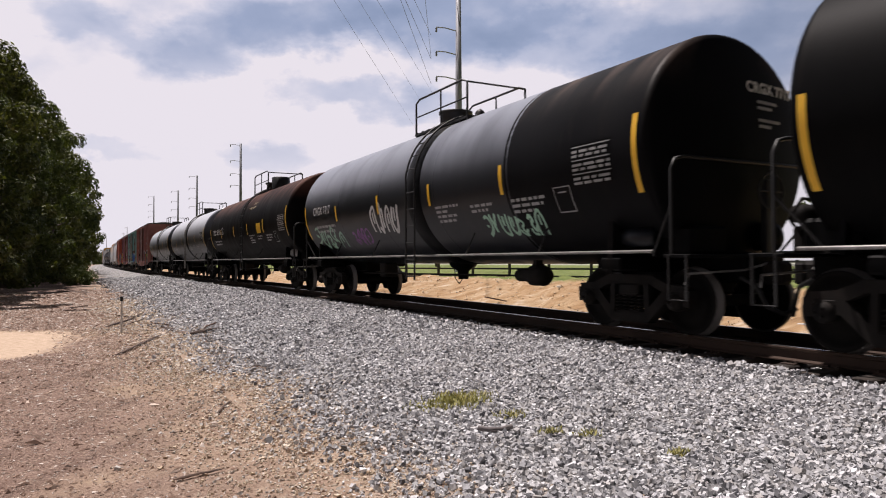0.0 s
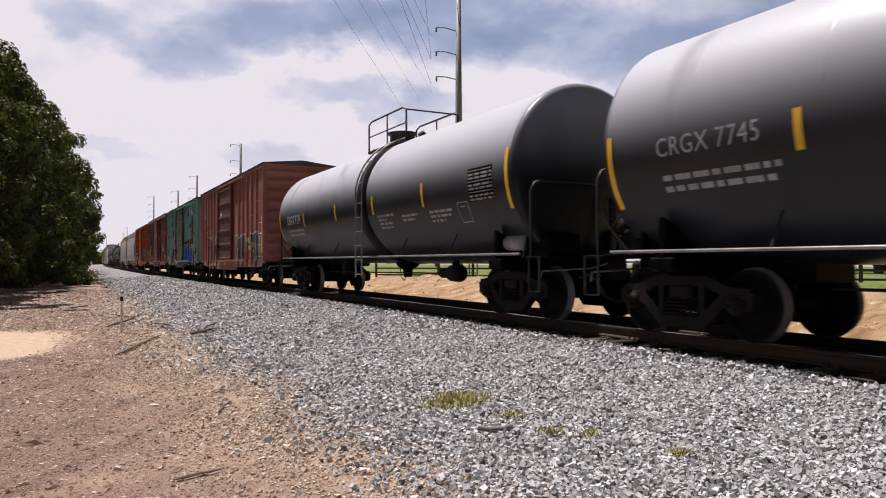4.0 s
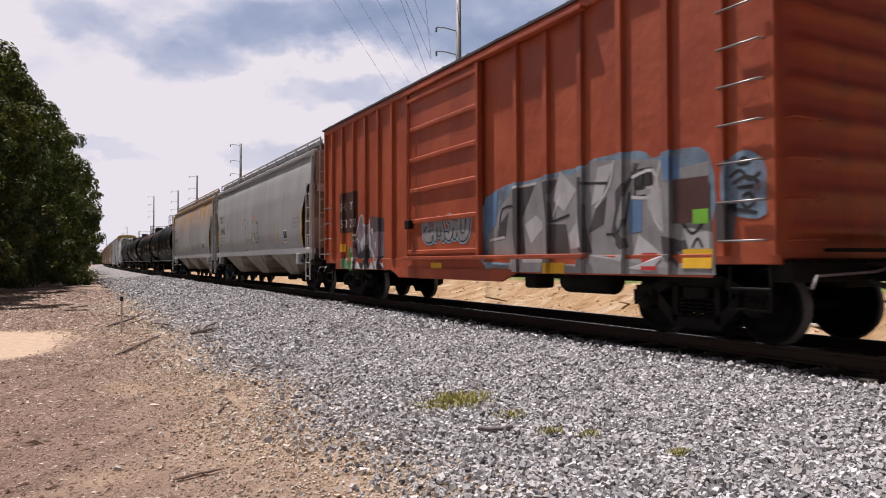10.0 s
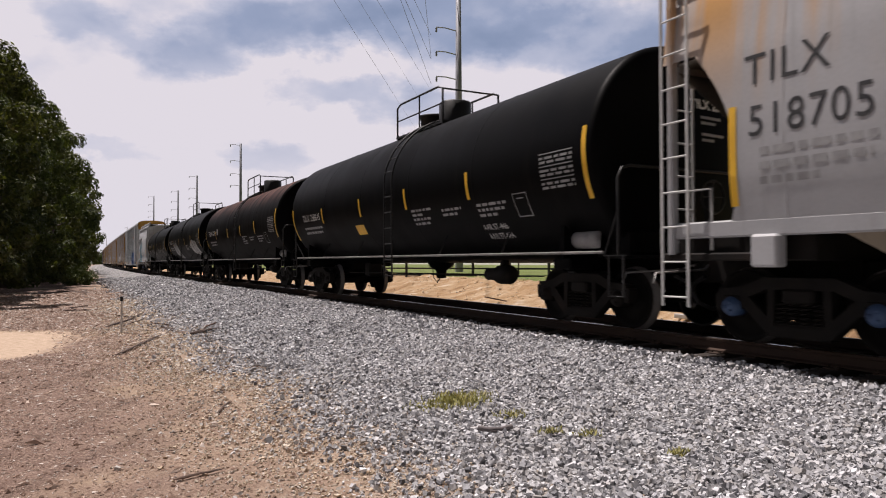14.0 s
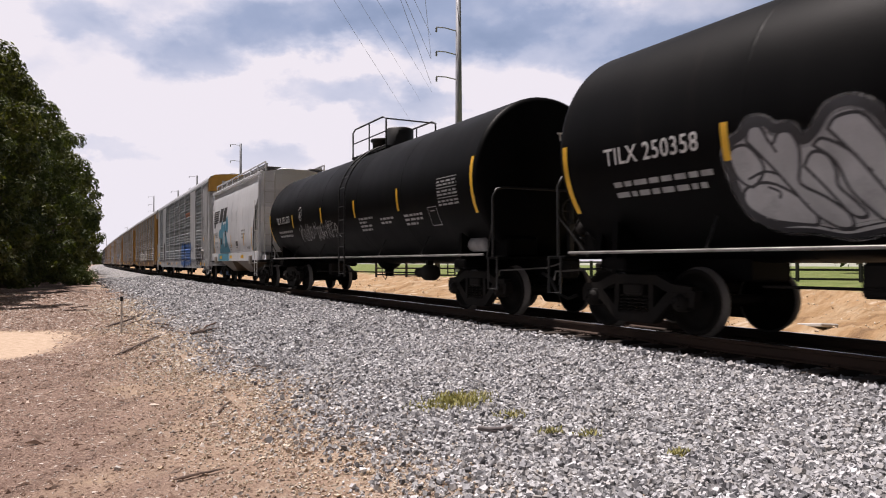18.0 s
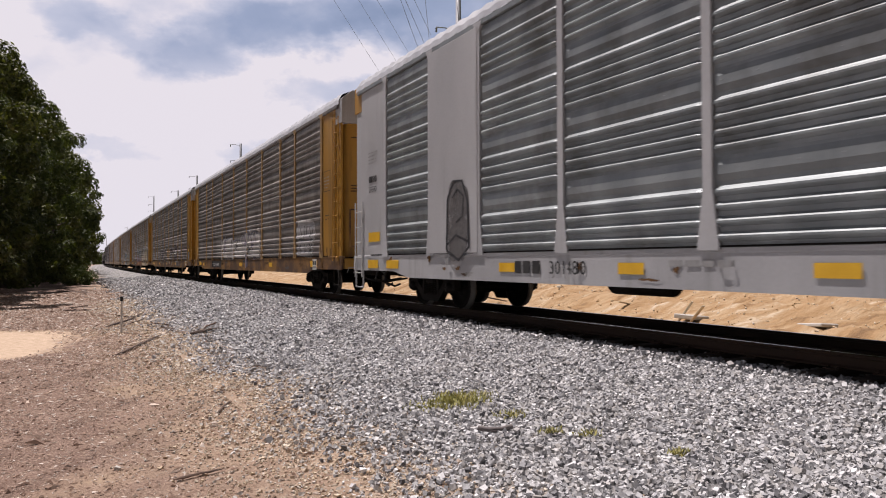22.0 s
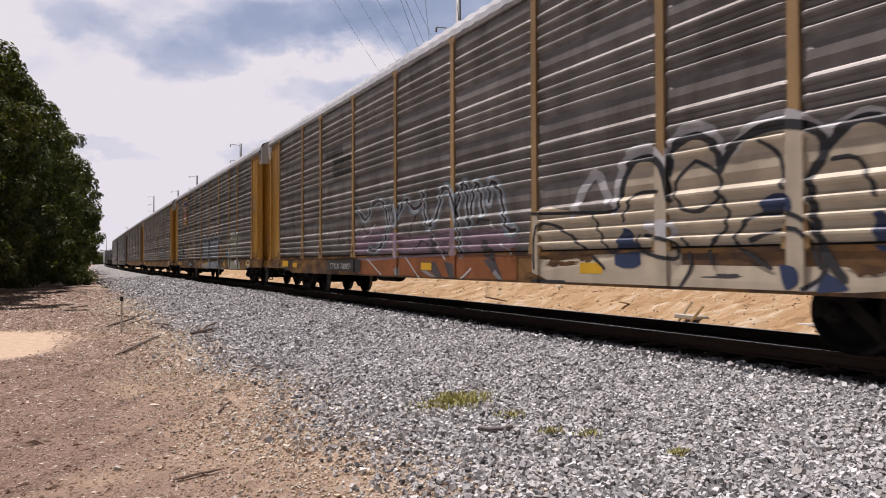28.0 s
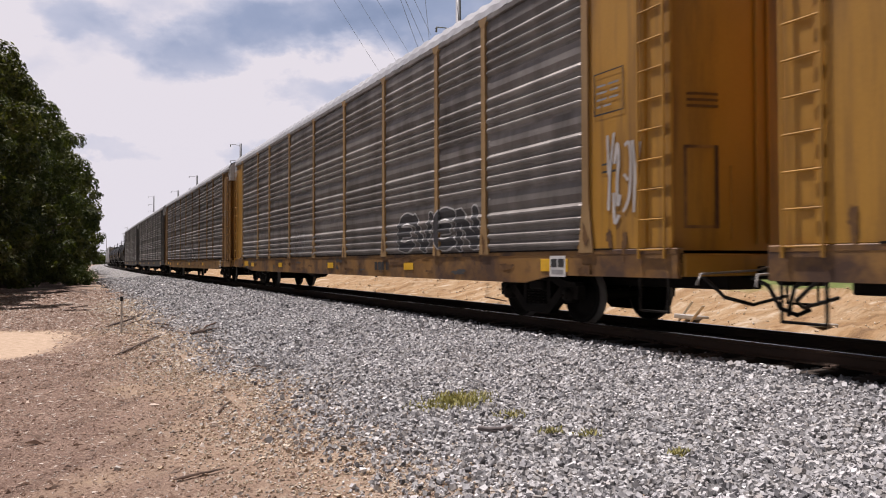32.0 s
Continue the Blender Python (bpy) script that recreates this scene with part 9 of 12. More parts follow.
sprayed(c, side, window_spray, 0.011, [(0.29, 2.18), (-0.14, 2.16), (-0.09, 2.07), (0.33, 2.06)], soft=False)
sprayed(c, side, window_spray, 0.011, [(0.42, 1.94), (-0.05, 1.95), (0.03, 1.67), (0.51, 1.67)], soft=False)
sprayed(c, side, pale_spray, 0.011, [(0.8, 1.3), (0.34, 1.32), (0.38, 1.2), (0.83, 1.19)], soft=False)
sprayed(c, side, tower_black, 0.0085, [(-1.38, 3.63), (-1.17, 2.91), (-1.47, 2.93)], soft=False, label="tall black sprayed tower shade")
sprayed(c, side, pale_spray, 0.011, [(-1.34, 3.37), (-1.46, 3.37), (-1.45, 3.11), (-1.28, 3.12)], soft=False)
sprayed(c, side, window_spray, 0.011, [(-1.26, 3.05), (-1.44, 3.03), (-1.42, 2.94), (-1.24, 2.95)], soft=False)
sprayed_line(c, side, white_spray, 0.0105, 0.03, [[(-1.38, 3.63), (-1.17, 2.91), (-1.62, 2.9)], [(-2.19, 2.83), (-2.39, 2.32), (-2.58, 1.34)]])
sprayed(c, side, tower_grey, 0.006, [(-0.89, 1.73), (-1.16, 1.76), (-1.23, 1.12), (-1.03, 1.29)], soft=False, label="tall grey sprayed tower")
sprayed_line(c, side, tower_black, 0.0074, 0.03, [[(-0.89, 1.73), (-1.16, 1.76), (-1.23, 1.12), (-1.03, 1.29), (-0.89, 1.73)]])
sprayed(c, side, tower_black, 0.0085, [(-1.1, 2.46), (-1.65, 2.38), (-1.79, 1.66), (-1.73, 1.34), (-1.42, 1.15), (-1.16, 1.12), (-1.23, 1.86)], soft=False, label="tall black sprayed tower shade")
sprayed(c, side, pale_spray, 0.011, [(-1.31, 2.01), (-1.46, 2.02), (-1.48, 1.84), (-1.33, 1.83)], soft=False)
sprayed(c, side, window_spray, 0.011, [(-1.52, 2.03), (-1.68, 2.03), (-1.68, 1.87), (-1.53, 1.85)], soft=False)
sprayed(c, side, window_spray, 0.011, [(-1.36, 1.77), (-1.52, 1.79), (-1.52, 1.58), (-1.37, 1.56)], soft=False)
sprayed(c, side, pale_spray, 0.011, [(-1.55, 1.78), (-1.73, 1.79), (-1.73, 1.62), (-1.58, 1.6)], soft=False)
sprayed(c, side, faded_pink_wash, 0.0052, [(-2.14, 2.91), (-2.59, 1.65), (-2.67, 1.31), (-2.12, 1.33)], soft=False, label="faded pink sprayed shape")
sprayed(c, side, tower_grey, 0.006, [(-2.06, 3.68), (-2.35, 2.98), (-2.5, 2.49), (-2.44, 2.31), (-2.24, 2.68), (-2.03, 3.35)], soft=False, label="tall grey sprayed tower")
sprayed_line(c, side, tower_black, 0.0074, 0.03, [[(-2.06, 3.68), (-2.35, 2.98), (-2.5, 2.49), (-2.44, 2.31), (-2.24, 2.68), (-2.03, 3.35), (-2.06, 3.68)]])
sprayed(c, side, tower_black, 0.0085, [(-2.12, 3.96), (-2.61, 3.79), (-2.65, 3.1), (-2.59, 2.52), (-2.65, 1.96), (-2.6, 1.65), (-2.49, 1.89), (-2.39, 2.32), (-2.35, 2.94), (-2.2, 3.59)], soft=False, label="tall black sprayed tower shade")
sprayed(c, side, pale_spray, 0.011, [(-2.12, 3.95), (-2.46, 3.83), (-2.3, 3.77)], soft=False)
sprayed(c, side, window_spray, 0.011, [(-2.43, 2.94), (-2.6, 2.93), (-2.62, 2.51), (-2.5, 2.51)], soft=False)
sprayed(c, side, window_spray, 0.011, [(-2.52, 1.86), (-2.64, 1.87), (-2.64, 1.65), (-2.54, 1.66)], soft=False)
sprayed(c, side, tower_black, 0.0085, [(-2.86, 2.96), (-2.99, 2.53), (-2.92, 2.11), (-2.8, 1.95), (-2.76, 2.4)], soft=False, label="tall black sprayed tower shade")
sprayed(c, side, pale_spray, 0.011, [(-2.86, 2.78), (-2.95, 2.76), (-2.97, 2.49), (-2.85, 2.49)], soft=False)
sprayed(c, side, tower_grey, 0.006, [(-3.32, 3.47), (-3.52, 3.45), (-3.58, 2.66), (-3.42, 2.16), (-3.39, 2.79)], soft=False, label="tall grey sprayed tower")
sprayed_line(c, side, tower_black, 0.0074, 0.03, [[(-3.32, 3.47), (-3.52, 3.45), (-3.58, 2.66), (-3.42, 2.16), (-3.39, 2.79), (-3.32, 3.47)]])
sprayed(c, side, tower_black, 0.0085, [(-3.52, 3.45), (-3.7, 3.35), (-3.73, 2.47), (-3.57, 1.78), (-3.46, 2.16), (-3.6, 2.66)], soft=False, label="tall black sprayed tower shade")
lettering(c, "BKT", 7.15, 2.3, 0.30, letter_white, side, label="white car lettering")
lettering(c, "150", 7.0, 1.93, 0.30, letter_white, side, label="white car number")
lettering(c, "418", 6.35, 1.93, 0.30, letter_white, side, label="white car number")
for y in (-3.1, -4.0, -1.55):
    patch(c, y - 0.05, y + 0.05, 1.2, 4.85, rust_spray, side, "rusty_post", 0.056, "rust-brown side post")
rg = random.Random(123)
for i in range(70):
    y, m = rg.uniform(-7.5, 7.5), (rust_spray, black_spray, grey_spray, tower_grey, rust_spray)[i % 5]
    rust_patch(c, y, rg.uniform(1.3, 4.7), rg.uniform(0.05, 0.22), rg.uniform(0.12, 0.7), m, side, 900 + i, 0.125 if -1.3 < y < 1.5 else 0.013, "paint_scar", "chipped and rusty scar in the paint")
for y in (6.75, 5.0, 2.5, -2.35, -5.75):
    patch(c, y - 0.05, y + 0.05, 1.2, 1.2 + rg.uniform(1.2, 3.4), rust_spray, side, "rusty_post", 0.057, "rust-brown side post")
stencil_plate(c, -5.0, 1.95, side)
patch(c, -6.0, -6.3, 2.0, 2.2, lime_tag, side, "sticker", 0.014, "lime green sticker")
sill_tape(c, (-4.4, 4.9, -1.0, 1.6), 0.86, side)
part("door_apron", Shape().box(-1.60, -1.52, -2.4, 2.4, 0.72, 1.16, 0.015), dark_roof, c, "dull grey plate under the door")
patch(c, 2.4, 2.0, 0.8, 0.95, stripe_yellow, flat_side(-1.605), "reflector")
patch(c, -2.0, -2.4, 0.8, 0.95, stripe_yellow, flat_side(-1.605), "reflector")
patch(c, -7.1, -7.5, 1.35, 1.65, stripe_yellow, side, "reflector", 0.02)

# the orange-red boxcar
c, side = boxcar(135.5, orange_paint, orange_paint, "orange-red boxcar with grey and blue sprayed letters along its foot", seed=9, gap=0.86, jamb=(0.25, 0.15))
patch(c, 6.42, 5.0, 1.84, 2.95, brown_square, side, "number_square", 0.004, "dark brown square behind the number")
lettering(c, "BK", 6.3, 2.45, 0.33, letter_white, side, label="white car lettering")
lettering(c, "TY", 5.62, 2.45, 0.33, letter_white, side, label="white car lettering")
lettering(c, "153", 6.34, 1.98, 0.33, letter_white, side, label="white car number")
lettering(c, "251", 5.62, 1.98, 0.33, letter_white, side, label="white car number")
sprayed(c, side, blue_haze, 0.0045, [(-1.54, 2.21), (-2.23, 2.38), (-3.01, 2.39), (-3.86, 2.45), (-4.4, 2.46), (-4.61, 2.54), (-5.52, 2.53), (-5.76, 2.4), (-5.98, 2.43), (-6.2, 2.45), (-6.7, 2.33), (-6.73, 1.47), (-5.97, 1.5), (-1.59, 0.88)], label="blue sprayed haze behind the letters")
sprayed(c, side, silver_spray, 0.006, [(-1.65, 1.41), (-2.03, 1.97), (-2.44, 2.3), (-3.19, 2.34), (-3.7, 2.37), (-4.25, 2.36), (-4.58, 2.51), (-5.28, 2.44), (-5.87, 2.37), (-6.09, 2.19), (-6.69, 2.24), (-6.73, 1.47), (-6.8, 0.85), (-4.01, 0.84), (-2.23, 0.84), (-1.65, 0.94)], soft=False, label="silver-grey sprayed letters run together")
sprayed(c, side, soot_spray, 0.008, [(-2.44, 2.31), (-3.12, 2.3), (-2.74, 1.76), (-2.84, 1.16), (-2.61, 1.16), (-2.51, 1.66)], soft=False, label="dark sprayed shape")
sprayed(c, side, soot_spray, 0.008, [(-3.4, 2.32), (-3.76, 2.33), (-3.51, 2.08), (-3.61, 1.66), (-3.5, 1.62)], soft=False, label="dark sprayed shape")
sprayed(c, side, soot_spray, 0.008, [(-3.49, 1.62), (-3.94, 1.6), (-4.03, 1.15), (-3.51, 1.15)], soft=False, label="dark sprayed shape")
sprayed(c, side, soot_spray, 0.008, [(-4.28, 2.3), (-4.37, 2.29), (-4.41, 1.57), (-4.55, 1.14), (-4.31, 1.17)], soft=False, label="dark sprayed shape")
sprayed(c, side, soot_spray, 0.008, [(-5.43, 2.38), (-5.52, 2.35), (-5.11, 1.99), (-4.96, 1.41), (-5.2, 1.18), (-5.33, 1.22), (-5.13, 1.54), (-5.27, 1.98)], soft=False, label="dark sprayed shape")
sprayed(c, side, soot_spray, 0.008, [(-5.97, 1.36), (-6.24, 1.28), (-6.49, 1.3), (-6.44, 1.2), (-6.18, 1.13), (-6.24, 0.92), (-6.02, 1.09)], soft=False, label="dark sprayed shape")
sprayed(c, side, soot_spray, 0.008, [(-4.64, 1.8), (-4.88, 1.96), (-4.81, 1.56), (-4.46, 1.43)], soft=False, label="dark sprayed shape")
sprayed(c, side, soot_spray, 0.008, [(-2.03, 1.69), (-2.33, 1.9), (-2.23, 1.45), (-1.92, 1.4)], soft=False, label="dark sprayed shape")
sprayed(c, side, bright_silver, 0.0086, [(-3.78, 2.46), (-4.19, 2.12), (-3.9, 1.8), (-3.61, 1.99)], soft=False, label="pale sprayed shape")
sprayed(c, side, bright_silver, 0.0086, [(-2.82, 1.65), (-3.14, 1.79), (-3.4, 1.62), (-3.0, 1.32)], soft=False, label="pale sprayed shape")
sprayed(c, side, bright_silver, 0.0086, [(-4.68, 2.4), (-5.02, 2.43), (-4.75, 1.93), (-4.54, 1.85)], soft=False, label="pale sprayed shape")
sprayed(c, side, bright_silver, 0.0086, [(-4.01, 1.44), (-4.28, 1.72), (-4.35, 1.24), (-4.05, 1.2)], soft=False, label="pale sprayed shape")
sprayed(c, side, bright_silver, 0.0086, [(-5.64, 2.07), (-5.98, 1.96), (-6.03, 1.38), (-5.69, 1.73)], soft=False, label="pale sprayed shape")
sprayed(c, side, bright_silver, 0.0086, [(-6.29, 1.45), (-6.69, 1.39), (-6.71, 0.93), (-6.44, 0.93)], soft=False, label="pale sprayed shape")
sprayed(c, side, bright_silver, 0.0086, [(-2.43, 1.11), (-3.36, 1.1), (-3.27, 0.84), (-2.33, 0.84)], soft=False, label="pale sprayed shape")
sprayed(c, side, bright_silver, 0.0086, [(-5.51, 1.39), (-5.97, 1.09), (-5.74, 0.88), (-5.33, 0.92)], soft=False, label="pale sprayed shape")
sprayed(c, side, deep_blue_haze, 0.009, [(-5.33, 1.86), (-5.58, 1.86), (-5.57, 1.43), (-5.33, 1.4)], soft=False, label="blue sprayed patch")
sprayed(c, side, deep_blue_haze, 0.009, [(-5.98, 2.36), (-6.19, 2.38), (-6.26, 2.09), (-6.04, 2.05)], soft=False, label="blue sprayed patch")
sprayed(c, side, deep_blue_haze, 0.009, [(-1.54, 2.18), (-1.97, 2.32), (-1.92, 1.69), (-1.57, 1.53)], soft=False, label="blue sprayed patch")
sprayed_line(c, side, white_spray, 0.0095, 0.045, [[(-5.02, 2.45), (-4.92, 2.1), (-4.64, 1.82)], [(-5.4, 1.9), (-5.84, 1.89), (-5.78, 2.23), (-5.4, 2.18)], [(-2.44, 2.3), (-3.14, 2.32)], [(-5.92, 2.34), (-5.75, 1.72), (-5.97, 1.38)], [(-1.7, 1.41), (-2.18, 1.45)], [(-3.78, 2.06), (-3.61, 1.76)]])
sprayed_line(c, side, black_spray, 0.0098, 0.04, [[(-2.03, 1.69), (-2.13, 1.96), (-2.48, 2.0)], [(-4.88, 1.41), (-5.21, 1.45), (-5.34, 1.97)], [(-6.29, 1.49), (-6.44, 1.36), (-6.59, 1.47)], [(-6.44, 1.2), (-6.52, 1.3), (-6.59, 1.2)], [(-3.61, 1.66), (-4.01, 1.74)], [(-4.32, 2.2), (-4.88, 2.15)]])
sprayed(c, side, blue_haze, 0.006, [(-6.92, 1.98), (-6.97, 2.2), (-7.19, 2.3), (-7.38, 2.22), (-7.49, 2.03), (-7.48, 1.54), (-7.1, 1.54), (-6.94, 1.72)], label="pale blue sprayed square")
sprayed_line(c, side, black_spray, 0.009, 0.045, [[(-7.12, 2.15), (-7.19, 2.21), (-7.27, 2.15), (-7.15, 2.14)], [(-7.01, 2.01), (-7.15, 2.07), (-7.27, 1.95), (-7.4, 2.01)], [(-7.06, 1.93), (-7.23, 1.99), (-7.38, 1.92)], [(-7.12, 1.87), (-7.31, 1.87)], [(-7.19, 1.77), (-7.27, 1.79), (-7.33, 1.69), (-7.23, 1.63), (-7.16, 1.7)], [(-7.1, 1.62), (-7.35, 1.57)]])
sprayed(c, side, soot_spray, 0.006, [(-6.79, 1.69), (-7.1, 1.69), (-7.05, 1.27), (-6.83, 1.27)], soft=False)
sprayed(c, side, dull_lilac, 0.005, [(5.2, 1.56), (5.08, 1.79), (4.95, 2.01), (4.83, 2.22), (4.62, 2.21), (4.56, 1.96), (4.34, 2.01), (4.14, 1.97), (4.12, 1.72), (3.88, 1.78), (3.58, 1.79), (3.24, 1.79), (3.2, 0.84), (5.21, 0.84)], soft=False, label="purple-grey sprayed letters run together")
sprayed(c, side, soot_spray, 0.0062, [(4.05, 2.2), (3.58, 2.14), (3.21, 2.1), (3.22, 1.76), (3.58, 1.78), (4.04, 1.76)], soft=False, label="dark grey sprayed patch")
sprayed(c, side, black_spray, 0.007, [(5.22, 1.48), (5.08, 1.53), (4.94, 1.19), (4.76, 1.43), (4.66, 1.27), (4.57, 1.42), (4.4, 1.34), (4.18, 1.4), (4.15, 1.15), (3.98, 1.14), (3.76, 0.86), (3.59, 1.13), (3.25, 1.18), (3.25, 0.84), (4.73, 0.84), (4.84, 0.9), (5.08, 1.18)], soft=False, label="black sprayed shade")
sprayed(c, side, pale_spray, 0.0085, [(5.08, 1.17), (4.74, 0.84), (5.16, 0.84), (5.12, 0.97)], soft=False, label="pale sprayed shape")
sprayed(c, side, pale_spray, 0.0085, [(4.57, 0.84), (4.42, 1.13), (4.24, 0.84)], soft=False, label="pale sprayed shape")
sprayed(c, side, pale_spray, 0.0085, [(4.18, 0.84), (4.01, 1.05), (3.85, 0.84)], soft=False, label="pale sprayed shape")
sprayed(c, side, pale_spray, 0.0085, [(5.39, 1.16), (5.1, 1.15), (5.2, 1.0), (5.1, 0.84), (5.37, 0.84)], soft=False, label="pale sprayed shape")
sprayed(c, side, pale_spray, 0.0085, [(4.35, 1.77), (4.17, 1.71), (4.35, 1.41), (4.42, 1.61)], soft=False, label="pale sprayed shape")
sprayed(c, side, pale_spray, 0.0085, [(3.83, 1.52), (3.59, 1.52), (3.6, 1.27), (3.78, 1.38)], soft=False, label="pale sprayed shape")
sprayed(c, side, pale_spray, 0.0085, [(4.82, 1.53), (4.62, 1.69), (4.53, 1.67), (4.62, 1.42), (4.72, 1.27)], soft=False, label="pale sprayed shape")
sprayed(c, side, pale_spray, 0.0085, [(4.21, 1.73), (4.09, 1.73), (4.08, 1.36), (4.18, 1.35)], soft=False, label="pale sprayed shape")
sprayed(c, side, pale_spray, 0.0085, [(3.73, 0.84), (3.55, 1.07), (3.5, 0.84)], soft=False, label="pale sprayed shape")
sprayed(c, side, pale_spray, 0.0085, [(3.47, 1.01), (3.3, 1.13), (3.25, 0.87)], soft=False, label="pale sprayed shape")
sprayed(c, side, dusty_pinkish, 0.008, [(4.56, 1.95), (4.34, 1.99), (4.14, 1.95), (4.15, 1.74), (4.53, 1.69)], soft=False, label="pink sprayed shape")
sprayed_line(c, side, white_spray, 0.0098, 0.05, [[(5.21, 1.76), (5.09, 1.77), (4.83, 2.22), (4.62, 2.21), (4.57, 1.96), (4.49, 2.04), (4.34, 1.96), (4.15, 1.98), (4.13, 1.72)], [(5.18, 1.59), (5.06, 1.65), (4.91, 1.55)], [(4.14, 1.37), (3.98, 1.29), (3.76, 0.95), (3.61, 1.12)], [(4.16, 1.72), (4.17, 2.12)]])
sprayed_line(c, side, white_spray, 0.0098, 0.04, [[(3.99, 1.87), (3.94, 1.82), (3.97, 1.76), (4.03, 1.8), (4.01, 1.86)]])
sprayed(c, side, leaf_green, 0.006, [(5.69, 1.39), (5.38, 1.46), (5.32, 1.27), (5.19, 0.84), (5.71, 0.84)], label="green sprayed patch")
sprayed(c, side, leaf_green, 0.006, [(5.36, 1.85), (5.21, 1.81), (5.19, 1.63), (5.34, 1.6)], label="green sprayed patch")
sprayed(c, side, pale_leaf_green, 0.008, [(6.11, 1.09), (5.91, 1.16), (5.76, 1.08), (5.79, 0.93), (6.04, 0.84), (6.14, 0.92)], label="pale green sprayed blob")
sprayed(c, side, pale_leaf_green, 0.008, [(5.86, 0.97), (5.69, 0.93), (5.64, 0.84), (5.84, 0.84)], label="pale green sprayed blob")
sprayed(c, side, pale_leaf_green, 0.008, [(5.59, 1.43), (5.45, 1.42), (5.45, 1.29), (5.58, 1.29)], label="pale green sprayed blob")
fat_word(c, ("wave", "arch", "hook", "cup"), -1.1, 0.9, 1.42, 1.95, silver_spray, black_spray, pale_blue_spray, side, "silver sprayed letter on the door", 0.3, 10, rim=0.03)
patch(c, -6.14, -6.7, 1.5, 2.06, brown_square, side, "data_square", 0.02, "brown data square")
patch(c, -6.46, -6.7, 1.48, 1.66, lime_tag, side, "sticker", 0.024, "lime green sticker")
stencil_plate(c, -5.42, 1.88, side, h=0.4, w=0.36)
patch(c, 6.32, 5.9, 1.3, 1.53, stripe_yellow, side, "reflector", 0.02)
patch(c, 6.3, 6.1, 1.0, 1.2, red_tape, side, "reflector", 0.02)
patch(c, -6.29, -6.75, 0.93, 1.17, stripe_yellow, side, "reflector", 0.014)
patch(c, -5.57, -5.85, 0.9, 1.13, red_tape, side, "reflector", 0.014)
sill_tape(c, (-3.68, 0.4), 0.83, side)

# the grey covered hoppers
for p, m, lb, num in ((152.8, hopper_paint, "pale grey covered hopper car with three bays", "518642"), (170.5, rusty_hopper_paint, "rust-streaked pale grey covered hopper car with three bays", "518705")):
    c, side = hopper_car(p, m, lb, half=8.5)
    lettering(c, "TILX", 7.2, 3.0, 0.50, letter_black, side, label="black car lettering", wide=0.95)
    lettering(c, num, 7.15, 2.42, 0.50, letter_black, side, label="black car number", wide=0.9)
    bars(c, 7.0, 2.2, [1.3, 1.25, 0.7], 0.085, 0.08, letter_grey, side, seed=8)
    stencil_plate(c, -5.1, 1.72, side, w=0.5, h=0.46)
    bars(c, -6.3, 2.5, [0.9, 0.85, 0.6], 0.05, 0.1, letter_grey, side, seed=9)
    bars(c, 1.0, 2.0, [0.5, 0.5, 0.4], 0.05, 0.05, letter_grey, side, seed=10)
    bars(c, -2.9, 2.05, [0.6, 0.6, 0.6], 0.05, 0.06, paintwork("faded_red_stencil", (0.42, 0.33, 0.31)), side, seed=11)
    bars(c, -1.0, 2.05, [0.9, 0.6, 0.5], 0.05, 0.06, letter_grey, side, seed=12)
    patch(c, -0.4, -0.62, 1.9, 2.02, letter_white, side, "sticker", 0.008)
    art(c, ribbon([(5.1, 2.62), (4.82, 2.62), (4.82, 2.95), (5.1, 2.95), (5.1, 2.62)], 0.022) + ribbon([(5.0, 2.72), (4.93, 2.72), (4.93, 2.82), (5.0, 2.82)], 0.02), letter_black, side, 0.006, "plate_square", "black outlined stencil square")

c = CARS[-2][0]
salmon_wash = wash("salmon_patch", (0.52, 0.33, 0.24), 0.8)
scratch_black = wash("scratched_black_marks", (0.06, 0.055, 0.055), 0.6, 9.0)
sprayed(c, side, salmon_wash, 0.005, [(-0.42, 2.97), (-0.81, 2.95), (-0.83, 2.73), (-0.44, 2.74), (-0.39, 2.88)], soft=False, label="faded salmon patch")
sprayed_line(c, side, scratch_black, 0.007, 0.035, [[(-0.28, 3.06), (-0.28, 2.95)], [(-0.34, 2.89), (-0.3, 2.59)], [(1.66, 2.71), (1.54, 2.72), (1.48, 2.85)], [(1.29, 2.9), (1.14, 2.86), (1.04, 2.89)], [(1.1, 2.73), (1.01, 2.43), (0.94, 2.01)], [(0.65, 2.85), (0.58, 2.7), (0.6, 2.48)], [(0.56, 2.42), (0.58, 2.2)], [(0.15, 2.49), (0.17, 2.28), (0.24, 2.25)]])
sprayed_line(c, side, scratch_black, 0.007, 0.045, [[(-0.23, 2.35), (-0.24, 2.09), (-0.16, 1.98), (-0.04, 1.99)], [(0.24, 2.0), (0.14, 2.04)], [(0.11, 1.79), (0.01, 1.89)], [(-0.6, 2.34), (-0.64, 2.19), (-0.73, 2.23)], [(-0.73, 2.2), (-0.76, 1.96)], [(-0.65, 2.09), (-0.62, 1.9)], [(-0.88, 2.67), (-1.05, 2.65), (-1.18, 2.59), (-1.14, 2.69)], [(-1.0, 2.25), (-1.18, 2.18), (-1.33, 1.98)], [(-1.18, 2.48), (-1.19, 2.25)], [(-0.9, 1.82), (-1.15, 1.85)]])
sprayed_line(c, side, scratch_black, 0.007, 0.05, [[(1.03, 1.55), (0.89, 1.55)], [(-0.03, 1.55), (-0.06, 1.55)], [(-0.4, 1.55), (-0.46, 1.55)]])

